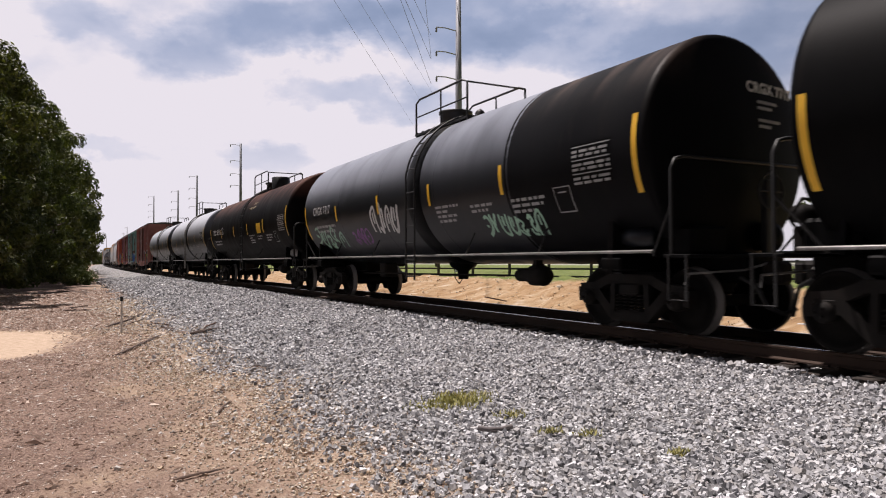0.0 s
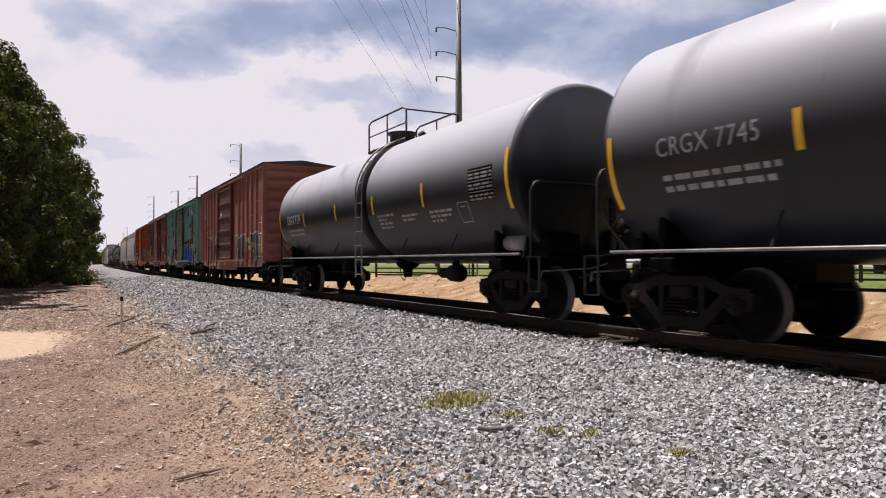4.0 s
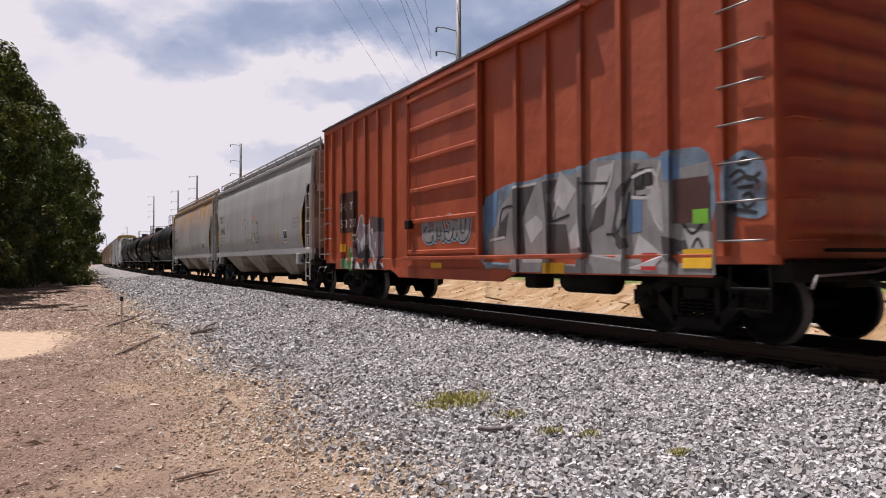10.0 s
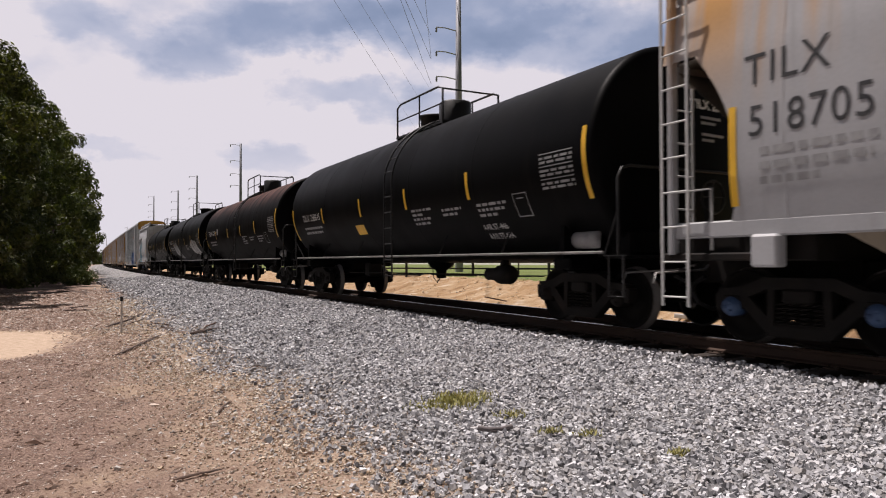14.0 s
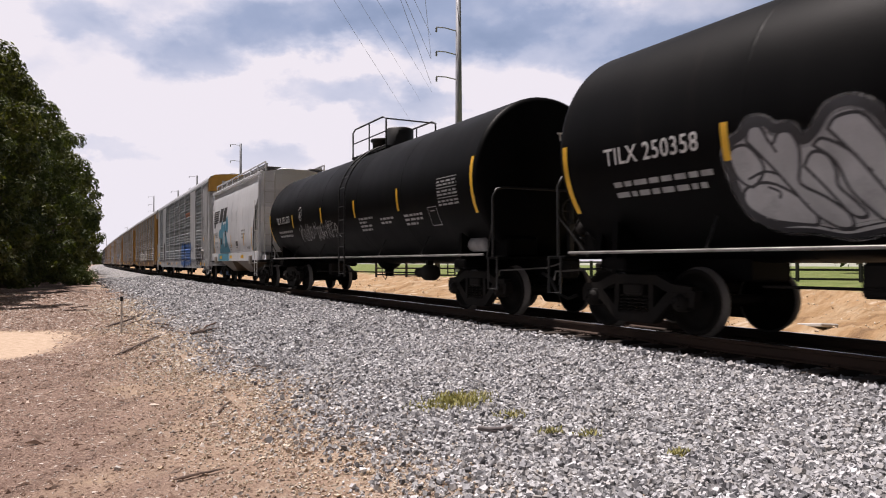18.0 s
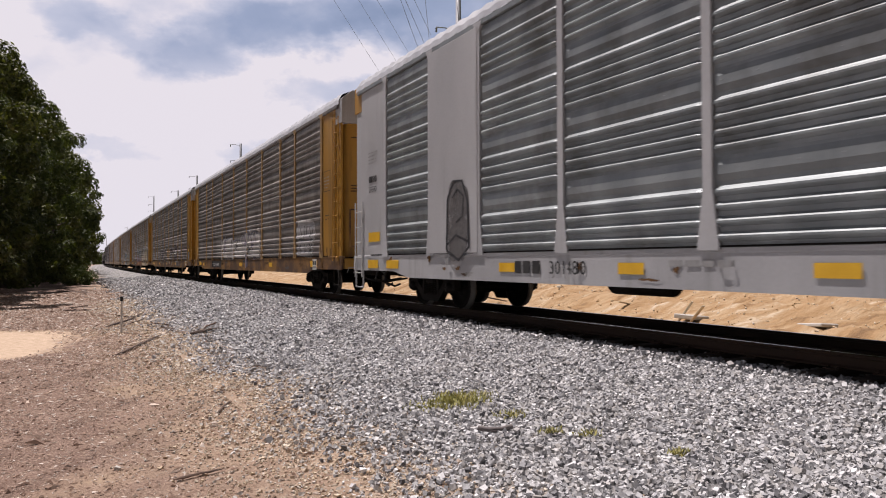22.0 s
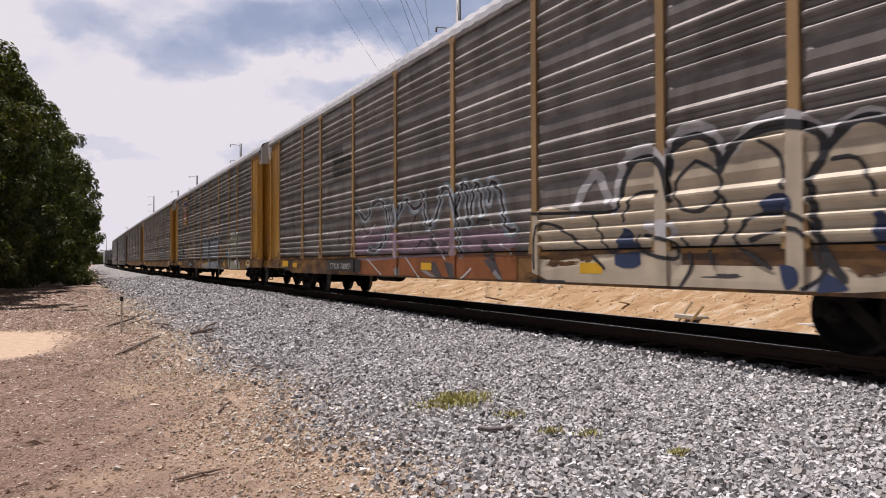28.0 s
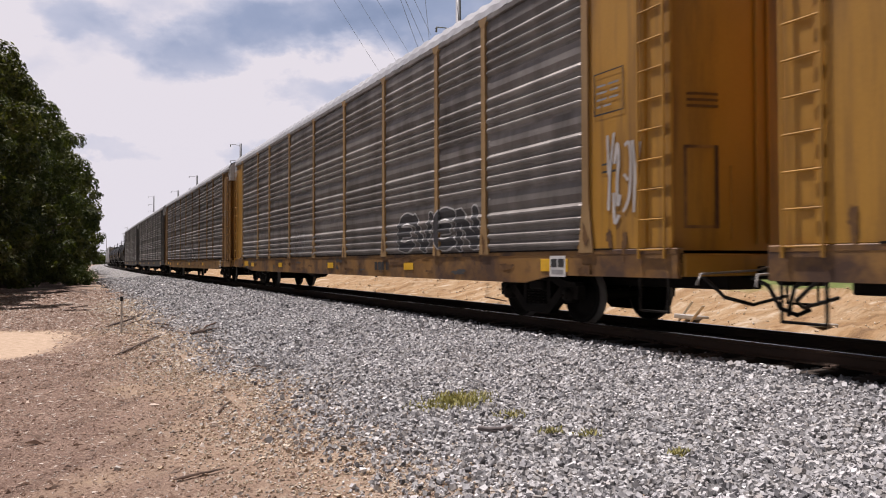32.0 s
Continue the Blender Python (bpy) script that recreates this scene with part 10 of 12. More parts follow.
# the second run of black tank cars
c, side = tank_car(187.9, black_paint, black_paint, 0, "clean black tank car with yellow stripes and white stencils", 42, hl=7.62, panel=-7.3, r=1.70, zc=2.69)
head_writing(c, "TILX 258645", 0.1, 3.4, 0.2, hl=7.62, r=1.70, zc=2.69)
lettering(c, "TILX 258645", 6.5, 2.3, 0.30, letter_white, side, label="white stencilled car number")
lettering(c, "AAR ST-446", -4.2, 1.62, 0.15, letter_white, side, label="white stencilled writing")
lettering(c, "AAR ST-444", -4.2, 1.45, 0.15, letter_white, side, label="white stencilled writing")
patch(c, 2.1, 1.5, 1.75, 2.0, stripe_yellow, side, "placard", 0.01, "yellow warning placard")
c, side = tank_car(205.5, brown_black_paint, black_paint, 0, "black tank car with a rusty brown top", 52, hl=7.56, panel=-7.2)
lettering(c, "TILX 251478", 6.65, 2.42, 0.36, letter_white, side, label="white stencilled car number", wide=0.85)
patch(c, 4.3, 4.0, 2.42, 2.72, letter_grey, side, "plate_square", 0.008)
c, side = tank_car(222.95, black_paint, black_paint, 0, "black tank car with white sprayed letters on its side", 62, dome=False, hl=7.53, panel=-7.28, r=1.70, zc=2.69)
head_writing(c, "TILX 250358", -0.12, 3.42, 0.25, hl=7.53, r=1.70, zc=2.69)
lettering(c, "TILX 250358", 6.6, 2.36, 0.33, letter_white, side, label="white stencilled car number", wide=0.88, bold=0.01)
chalk = paintwork("chalk_spray", (0.46, 0.46, 0.465))
sprayed(c, side, chalk_haze, 0.005, [(-3.37, 2.23), (-3.74, 2.44), (-4.33, 2.51), (-4.86, 2.52), (-5.35, 2.44), (-5.5, 2.64), (-5.76, 2.4), (-6.1, 2.3), (-6.38, 1.91), (-6.54, 1.73), (-6.42, 1.4), (-5.8, 1.4), (-4.1, 1.49), (-3.49, 1.86)], label="grey overspray round the letters")
sprayed(c, side, chalk, 0.0075, [(-3.52, 2.15), (-3.8, 2.33), (-4.33, 2.38), (-4.49, 2.07), (-4.86, 1.65), (-4.76, 1.54), (-4.1, 1.61), (-3.64, 1.89)], label="white and silver sprayed letter")
sprayed_line(c, side, black_spray, 0.0092, 0.035, [[(-3.52, 2.15), (-3.8, 2.33), (-4.33, 2.38), (-4.49, 2.07), (-4.86, 1.65), (-4.76, 1.54), (-4.1, 1.61), (-3.64, 1.89), (-3.52, 2.15)]])
sprayed(c, side, chalk, 0.0075, [(-4.33, 2.45), (-4.86, 2.43), (-5.06, 2.27), (-5.21, 1.94), (-5.49, 1.56), (-5.44, 1.5), (-5.06, 1.51), (-4.76, 1.85)], label="white and silver sprayed letter")
sprayed_line(c, side, black_spray, 0.0092, 0.035, [[(-4.33, 2.45), (-4.86, 2.43), (-5.06, 2.27), (-5.21, 1.94), (-5.49, 1.56), (-5.44, 1.5), (-5.06, 1.51), (-4.76, 1.85), (-4.33, 2.45)]])
sprayed(c, side, chalk, 0.0075, [(-5.06, 2.36), (-5.35, 2.37), (-5.54, 2.16), (-5.67, 1.79), (-5.89, 1.51), (-5.53, 1.51), (-5.21, 1.94)], label="white and silver sprayed letter")
sprayed_line(c, side, black_spray, 0.0092, 0.035, [[(-5.06, 2.36), (-5.35, 2.37), (-5.54, 2.16), (-5.67, 1.79), (-5.89, 1.51), (-5.53, 1.51), (-5.21, 1.94), (-5.06, 2.36)]])
sprayed(c, side, chalk, 0.0075, [(-5.54, 2.37), (-5.98, 2.28), (-6.14, 1.98), (-6.38, 1.77), (-6.24, 1.49), (-5.85, 1.49), (-5.67, 1.85)], label="white and silver sprayed letter")
sprayed_line(c, side, black_spray, 0.0092, 0.035, [[(-5.54, 2.37), (-5.98, 2.28), (-6.14, 1.98), (-6.38, 1.77), (-6.24, 1.49), (-5.85, 1.49), (-5.67, 1.85), (-5.54, 2.37)]])
sprayed_line(c, side, black_spray, 0.0098, 0.03, [[(-3.92, 2.22), (-3.86, 2.05), (-4.16, 2.03), (-4.1, 1.83)], [(-4.33, 1.95), (-4.49, 2.0), (-4.38, 1.88), (-4.55, 1.9)], [(-5.16, 2.2), (-5.26, 2.28), (-5.4, 2.19), (-5.28, 2.09), (-5.16, 2.17)], [(-5.76, 1.96), (-5.89, 1.98), (-5.82, 1.84), (-5.93, 1.89)]])
silver_letter = wash("silver_letter_spray", (0.40, 0.405, 0.42), 0.96)
sprayed(c, side, silver_letter, 0.0055, [(4.55, 2.02), (4.57, 2.24), (4.46, 2.38), (4.32, 2.44), (4.22, 2.56), (4.04, 2.54), (3.91, 2.44), (3.72, 2.42), (3.61, 2.27), (3.45, 2.36), (3.29, 2.54), (3.06, 2.57), (2.85, 2.44), (2.72, 2.24), (2.54, 2.29), (2.41, 2.08), (2.41, 1.53), (2.48, 1.37), (2.84, 1.37), (3.12, 1.36), (3.33, 1.33), (3.57, 1.31), (3.88, 1.38), (4.29, 1.42), (4.52, 1.61)], label="silver-grey sprayed letters run together")
sprayed_line(c, side, chalk_haze, 0.0060, 0.17, [[(4.55, 2.02), (4.57, 2.24), (4.46, 2.38), (4.32, 2.44), (4.22, 2.56), (4.04, 2.54), (3.91, 2.44), (3.72, 2.42), (3.61, 2.27), (3.45, 2.36), (3.29, 2.54), (3.06, 2.57), (2.85, 2.44), (2.72, 2.24), (2.54, 2.29), (2.41, 2.08), (2.41, 1.53), (2.48, 1.37), (2.84, 1.37), (3.12, 1.36), (3.33, 1.33), (3.57, 1.31), (3.88, 1.38), (4.29, 1.42), (4.52, 1.61), (4.55, 2.02)]])
sprayed_line(c, side, black_spray, 0.0066, 0.10, [[(4.55, 2.02), (4.57, 2.24), (4.46, 2.38), (4.32, 2.44), (4.22, 2.56), (4.04, 2.54), (3.91, 2.44), (3.72, 2.42), (3.61, 2.27), (3.45, 2.36), (3.29, 2.54), (3.06, 2.57), (2.85, 2.44), (2.72, 2.24), (2.54, 2.29), (2.41, 2.08), (2.41, 1.53), (2.48, 1.37), (2.84, 1.37), (3.12, 1.36), (3.33, 1.33), (3.57, 1.31), (3.88, 1.38), (4.29, 1.42), (4.52, 1.61), (4.55, 2.02)]])
sprayed(c, side, silver_letter, 0.0074, [(4.51, 1.74), (4.41, 1.86), (4.12, 1.89), (3.87, 1.75), (3.74, 1.57), (3.78, 1.42), (3.98, 1.43), (4.29, 1.49), (4.48, 1.62)], label="silver-grey sprayed letter")
sprayed_line(c, side, black_spray, 0.0078, 0.035, [[(4.51, 1.74), (4.41, 1.86), (4.12, 1.89), (3.87, 1.75), (3.74, 1.57), (3.78, 1.42), (3.98, 1.43), (4.29, 1.49), (4.48, 1.62), (4.51, 1.74)]])
sprayed(c, side, silver_letter, 0.0081, [(4.52, 2.14), (4.49, 2.29), (4.29, 2.32), (4.15, 2.16), (4.13, 2.01), (4.33, 1.86), (4.48, 1.97)], label="silver-grey sprayed letter")
sprayed_line(c, side, black_spray, 0.0085, 0.035, [[(4.52, 2.14), (4.49, 2.29), (4.29, 2.32), (4.15, 2.16), (4.13, 2.01), (4.33, 1.86), (4.48, 1.97), (4.52, 2.14)]])
sprayed(c, side, silver_letter, 0.0088, [(4.27, 2.36), (4.22, 2.49), (4.08, 2.49), (3.97, 2.28), (3.87, 2.39), (3.73, 2.37), (3.66, 2.19), (3.7, 2.01), (3.75, 1.84), (3.54, 1.69), (3.39, 1.52), (3.42, 1.38), (3.57, 1.37), (3.74, 1.52), (3.87, 1.8), (4.05, 2.09)], label="silver-grey sprayed letter")
sprayed_line(c, side, black_spray, 0.0092, 0.035, [[(4.27, 2.36), (4.22, 2.49), (4.08, 2.49), (3.97, 2.28), (3.87, 2.39), (3.73, 2.37), (3.66, 2.19), (3.7, 2.01), (3.75, 1.84), (3.54, 1.69), (3.39, 1.52), (3.42, 1.38), (3.57, 1.37), (3.74, 1.52), (3.87, 1.8), (4.05, 2.09), (4.27, 2.36)]])
sprayed(c, side, silver_letter, 0.0095, [(3.65, 2.01), (3.53, 2.14), (3.38, 2.09), (3.33, 1.93), (3.36, 1.78), (3.26, 1.63), (3.2, 1.5), (3.28, 1.46), (3.37, 1.51), (3.45, 1.69), (3.55, 1.87)], label="silver-grey sprayed letter")
sprayed_line(c, side, black_spray, 0.0099, 0.035, [[(3.65, 2.01), (3.53, 2.14), (3.38, 2.09), (3.33, 1.93), (3.36, 1.78), (3.26, 1.63), (3.2, 1.5), (3.28, 1.46), (3.37, 1.51), (3.45, 1.69), (3.55, 1.87), (3.65, 2.01)]])
sprayed(c, side, silver_letter, 0.0102, [(3.5, 2.2), (3.39, 2.26), (3.15, 2.11), (2.99, 1.89), (2.86, 1.56), (2.89, 1.43), (3.06, 1.42), (3.15, 1.54), (3.26, 1.75), (3.31, 2.02)], label="silver-grey sprayed letter")
sprayed_line(c, side, black_spray, 0.0106, 0.035, [[(3.5, 2.2), (3.39, 2.26), (3.15, 2.11), (2.99, 1.89), (2.86, 1.56), (2.89, 1.43), (3.06, 1.42), (3.15, 1.54), (3.26, 1.75), (3.31, 2.02), (3.5, 2.2)]])
sprayed(c, side, silver_letter, 0.0109, [(3.32, 2.34), (3.22, 2.44), (2.99, 2.44), (2.84, 2.26), (2.77, 2.11), (2.73, 1.7), (2.69, 1.43), (2.82, 1.44), (2.91, 1.68), (3.05, 1.97), (3.18, 2.16)], label="silver-grey sprayed letter")
sprayed_line(c, side, black_spray, 0.0113, 0.035, [[(3.32, 2.34), (3.22, 2.44), (2.99, 2.44), (2.84, 2.26), (2.77, 2.11), (2.73, 1.7), (2.69, 1.43), (2.82, 1.44), (2.91, 1.68), (3.05, 1.97), (3.18, 2.16), (3.32, 2.34)]])
sprayed(c, side, silver_letter, 0.0116, [(2.72, 2.16), (2.56, 2.21), (2.45, 2.05), (2.45, 1.53), (2.55, 1.41), (2.66, 1.43), (2.7, 1.74)], label="silver-grey sprayed letter")
sprayed_line(c, side, black_spray, 0.0120, 0.035, [[(2.72, 2.16), (2.56, 2.21), (2.45, 2.05), (2.45, 1.53), (2.55, 1.41), (2.66, 1.43), (2.7, 1.74), (2.72, 2.16)]])
sprayed_line(c, side, black_spray, 0.0095, 0.03, [[(3.2, 1.89), (3.12, 1.74), (3.17, 1.82), (3.2, 1.89)], [(4.34, 1.95), (4.12, 2.01), (3.97, 1.96)], [(4.13, 1.84), (4.02, 1.78), (4.05, 1.72)], [(3.97, 2.28), (3.93, 2.2)]])
c, side = tank_car(240.8, black_paint, black_paint, 0, "black tank car with a white scrawled tag", 72, hl=7.58)
lettering(c, "TILX 251520", 6.6, 2.38, 0.34, letter_white, side, label="white stencilled car number", wide=0.86)
sprayed_line(c, side, letter_white, 0.008, 0.02, [[(3.75, 2.42), (3.75, 2.78), (3.52, 2.78), (3.52, 2.42), (3.75, 2.42)], [(3.68, 2.5), (3.59, 2.5), (3.68, 2.6), (3.6, 2.68)]], label="small white outlined stencil")
head_writing(c, "TILX 251520", 0.1, 3.4, 0.22, hl=7.58)
scrawl(c, 0.3, 4.1, 1.75, 2.25, 15, chalk, side, 71, 0.022, "thin white scrawled tag")

# the short white hopper
c, side = hopper_car(256.15, white_hopper_paint, "short white covered hopper car with a striped black logo", half=5.6, bays=2, top=4.80, sill_z=(1.08, 1.46), trucks=4.2, end_paint=white_hopper_paint, bay_mat=paintwork("brown_grime", (0.05, 0.036, 0.026)))
for k in range(6):
    art(c, [[(4.55, 3.62 - 0.115 * k), (3.15 + 0.03 * k, 3.62 - 0.115 * k), (3.12 + 0.03 * k, 3.70 - 0.115 * k), (4.55, 3.70 - 0.115 * k)]], letter_black, side, 0.006, "logo_stripe")
for a in ([(3.0, 3.05), (2.2, 3.05), (2.0, 3.75), (2.8, 3.75)], [(2.05, 3.05), (1.3, 3.05), (1.1, 3.75), (1.85, 3.75)]):
    art(c, [a], letter_black, side, 0.006, "logo_mark")
lettering(c, "294313", 4.35, 2.30, 0.40, letter_black, side, label="black car number", wide=0.85)
bars(c, 4.4, 2.82, [0.45], 0.28, 0.1, letter_black, side, seed=3)
lettering(c, "LD LMT  229000", 4.3, 2.0, 0.13, letter_black, side, label="black stencilled load limit", wide=0.95)
lettering(c, "LT WT    57000", 4.28, 1.78, 0.13, letter_black, side, label="black stencilled weight", wide=0.95)
sill = flat_side(-1.605)
rg = random.Random(9)
tg = art(c, [[(3.0, 1.5), (0.3, 1.5), (0.75, 1.95), (1.2, 2.5), (2.0, 2.75), (2.75, 2.4)]], teal_spray, side, 0.006, "sprayed_shape", "plain teal sprayed shape with black lines")
art(tg, fan(blob(rg, 2.75, 2.45, 0.6, 0.5, 24, 0.08)) + fan(blob(rg, 1.0, 2.85, 0.55, 0.75, 24, 0.08)) + fan(blob(rg, 2.2, 2.7, 0.6, 0.7, 24, 0.1)) + fan(blob(rg, 1.6, 2.6, 0.7, 0.6, 24, 0.1)), teal_spray, side, 0.008, "sprayed_lobe")
art(tg, fan(blob(rg, 2.35, 2.1, 0.35, 0.4, 16, 0.2)) + fan(blob(rg, 1.3, 2.45, 0.3, 0.25, 16, 0.2)) + ribbon([(1.55, 1.9), (1.35, 1.75), (1.1, 1.8), (0.95, 1.95)], 0.04) + ribbon([(2.6, 2.6), (2.5, 2.85), (2.25, 3.0), (2.05, 2.85), (1.95, 2.5)], 0.03), black_spray, side, 0.012, "lines")
art(tg, fan(blob(rg, 1.65, 2.2, 0.28, 0.75, 20, 0.12)), white_spray, side, 0.012, "pale_mark")
art(tg, [[(3.1, 1.09), (0.4, 1.09), (0.4, 1.45), (3.1, 1.45)]], teal_spray, sill, 0.0, "sill_paint")
for y in (2.4, -0.1, -2.6):
    patch(c, y - 0.28, y + 0.28, 1.2, 1.34, stripe_yellow, sill, "reflector", 0.006)
stencil_plate(c, -1.05, 1.62, side, w=0.55, h=0.42)
bars(c, -2.35, 2.4, [0.7, 0.65, 0.5], 0.07, 0.08, letter_grey, side, seed=5)
bars(c, 0.3, 1.8, [0.5, 0.5, 0.4], 0.05, 0.05, letter_grey, side, seed=6)
lettering(c, "HC106", -3.42, 1.6, 0.17, letter_black, side, label="black stencilled code")

# the silver autorack
grey_black_spray = paintwork("grey_black_spray", (0.06, 0.06, 0.065))
SILVER = autorack(silver_paint, green_galvanized, "silver-grey autorack with greenish panels and blue sprayed letters", [-11.2, -8.75, -6.7, -4.1, -1.2, 1.65, 4.5, 7.0, 9.0, 11.4], (1, 7), yellow_paint, (11.2, 11.4), 2.6)
CARS.append((SILVER, 276.0))
RACK = rack_side()
silver_side = Side(lambda y, z: -1.54 if abs(y) > 11.1 and z > 1.195 else RACK(y, z), [(-8.75, -6.7), (7.0, 9.0)] + [(q - 0.09, q + 0.09) for q in (-4.1, -1.2, 1.65, 4.5)], 0.035, RACK.z_cuts, 1.582)
fat_word(SILVER, "SAVOE", -7.0, -2.2, 0.68, 2.45, blue_spray, black_spray, None, silver_side, "big blue sprayed letter with a black edge", 0.46, 3, rim=0.05, shine=pale_blue_spray)
fat_word(SILVER, "BO", -10.8, -9.1, 0.78, 2.15, black_spray, pale_spray, black_spray, silver_side, "black sprayed letter with a white line", 0.34, 4, rim=0.055)
scrawl(SILVER, -7.7, -7.0, 1.7, 2.0, 5, black_spray, silver_side, 22, 0.03, "small black tag")
art(SILVER, fan(blob(random.Random(24), 7.75, 1.85, 0.85, 1.5, 40, 0.05, 0.6)), rack_grey, silver_side, 0.008, "graffiti_patch", "dark grey sprayed patch on the plain panel")
art(SILVER, ribbon([(8.2, 1.25), (8.15, 2.3), (7.9, 2.62), (7.55, 2.6), (7.35, 2.2), (7.3, 1.3), (7.7, 1.05), (8.2, 1.25)], 0.06) + ribbon([(8.2, 1.35), (7.8, 1.55), (7.3, 1.4)], 0.05) + ribbon([(7.95, 2.3), (7.75, 2.45), (7.5, 2.3), (7.55, 1.9), (7.8, 1.8)], 0.04), black_spray, silver_side, 0.012, "graffiti_lines", "black sprayed lines")
for k in range(2):
    patch(SILVER, -4.3, -6.4, 4.05 + 0.14 * k, 4.13 + 0.14 * k, orange_spray, silver_side, "orange_streak", 0.012, "orange sprayed streak")
lettering(SILVER, "301480", 4.83, 0.82, 0.30, letter_black, RACK, label="black car number", wide=0.95)
bars(SILVER, 5.8, 0.82, [0.78], 0.21, 0.1, letter_black, RACK, seed=5)
bars(SILVER, 2.29, 0.95, [1.0], 0.08, 0.1, letter_grey, RACK, seed=6)
for y in (-10.6, 0.06, 2.98, 6.05):
    patch(SILVER, y - 0.25, y + 0.25, 0.84, 1.0, stripe_yellow, RACK, "reflector", 0.008)
patch(SILVER, -11.55, -11.99, 2.3, 2.46, stripe_yellow, silver_side, "warning_label", 0.006, "yellow warning label")
patch(SILVER, -11.89, -12.2, 0.82, 0.98, stripe_yellow, silver_side, "reflector", 0.006)
bars(SILVER, -11.4, 3.62, [0.55, 0.5, 0.55, 0.4, 0.5], 0.025, 0.04, letter_black, silver_side, seed=31)
bars(SILVER, -11.4, 3.1, [0.5, 0.45], 0.03, 0.05, letter_black, silver_side, seed=32)
patch(SILVER, -11.35, -11.98, 3.24, 3.255, letter_black, silver_side, "rule", 0.006)
lettering(SILVER, "BI", -12.28, 2.93, 0.24, letter_black, silver_side, label="black lettering by the ladder")
art(SILVER, ribbon(ring(-11.65, 2.69, 0.08, 0.08), 0.02), letter_black, silver_side, 0.006, "round_mark")
for y in (-11.3, -12.12, -12.72):
    part("panel_seam", Shape().box(-1.545, -1.53, y - 0.012, y + 0.012, 1.2, 5.4, 0.004), silver_paint, SILVER)
ladder(SILVER, -1.60, -12.47, 0.50, 2.75, pipe_white, 0.46, 0.40)
part("hand_brake", Shape().lathe([(-1.66, 0.0), (-1.66, 0.13), (-1.62, 0.15), (-1.54, 0.15)], "x", (0, -11.62, 1.62), 14).box(-1.62, -1.54, -11.68, -11.56, 1.2, 1.6, 0.02), worn_rail, SILVER, "grey hand brake lever")
part("brake_chain", Shape().pipe([(-1.62, -11.62, 1.25), (-1.63, -11.55, 0.95), (-1.6, -11.3, 0.72), (-1.58, -10.8, 0.68), (-1.56, -10.3, 0.8)], 0.022, 6), worn_rail, SILVER, "hanging brake chain")
rg = random.Random(66)
for i in range(26):
    rust_patch(SILVER, rg.uniform(-13.2, 13.2), rg.uniform(0.75, 1.1), rg.uniform(0.1, 0.5), rg.uniform(0.04, 0.14), rust_edge if i % 2 else grey_spray, silver_side, 700 + i, 0.004, "rust_scuff", "dirty scuff along the sill")

lettering(SILVER, "29580", 12.47, 2.80, 0.21, letter_black, silver_side, label="black car number", wide=0.9)
bars(SILVER, 12.47, 3.05, [0.5], 0.16, 0.1, letter_black, silver_side, seed=15)
bars(SILVER, 12.5, 3.8, [0.6, 0.45, 0.5, 0.4], 0.03, 0.06, letter_grey, silver_side, seed=16)
patch(SILVER, 12.48, 11.75, 1.53, 1.77, stripe_yellow, silver_side, "warning_label", 0.01, "yellow warning label")
patch(SILVER, 12.52, 11.85, 0.86, 1.07, stripe_yellow, silver_side, "reflector", 0.01)

# the yellow autoracks
YELLOW = autorack(yellow_paint, galvanized, "yellow autorack with dull grey corrugated panels", hood=silver_paint, post_mat=faded_yellow, sill_mat=sill_yellow)
bars(YELLOW, -12.05, 3.55, [0.5, 0.45, 0.45, 0.35], 0.03, 0.07, letter_grey, RACK, seed=5)
bars(YELLOW, -12.15, 2.4, [0.35, 0.3], 0.03, 0.08, letter_black, RACK, seed=6)
fr = ribbon([(-12.0, 3.15), (-12.6, 3.15), (-12.6, 3.75), (-12.0, 3.75), (-12.0, 3.15)], 0.025)
art(YELLOW, fr, letter_black, RACK, 0.008, "data_frame", "black framed data panel")
for y in (-5.6, -0.2, 5.4, 9.8):
    patch(YELLOW, y - 0.25, y + 0.25, 0.84, 1.0, stripe_yellow, RACK, "reflector", 0.008)
stencil_plate(YELLOW, -10.9, 0.78, RACK, w=0.4, h=0.33)
rg = random.Random(61)
for i in range(34):
    y = rg.uniform(-13.2, 13.2)
    rust_patch(YELLOW, y, rg.uniform(0.78, 1.08), rg.uniform(0.15, 0.9), rg.uniform(0.05, 0.16), rust_edge if i % 3 else grey_black_spray, RACK, 610 + i, 0.0045, "rust_scuff", "rusty scuff along the sill")
for i, y in enumerate((-11.8, -8.9, -7.0, -4.2, -1.4, 1.4, 4.2, 7.0, 8.9, 11.8, -12.6, 12.6, -12.3)):
    rust_patch(YELLOW, y, 1.25 + 0.2 * rg.random(), 0.14, 0.35, rust_edge, RACK, 660 + i, 0.0045, "rust_scuff", "rusty scuff on a post")
YELLOWS = [YELLOW]
for p in (332.3, 360.4, 388.5, 416.9, 445.1, 473.3, 501.5):
    o = copy_thing(YELLOW, pose(0, 0, 0))
    YELLOWS.append(o)
for o, p in zip(YELLOWS, (304.1, 332.3, 360.4, 388.5, 416.9, 445.1, 473.3, 501.5)):
    CARS.append((o, p))
    if o is not YELLOW:
        for tr in o.children:
            if tr.name.startswith("truck"):
                for w in tr.children:
                    if w.name.startswith("wheelset"):
                        AXLES.append((w, w.matrix_basis.translation.y, tr.matrix_basis.translation.y, o))


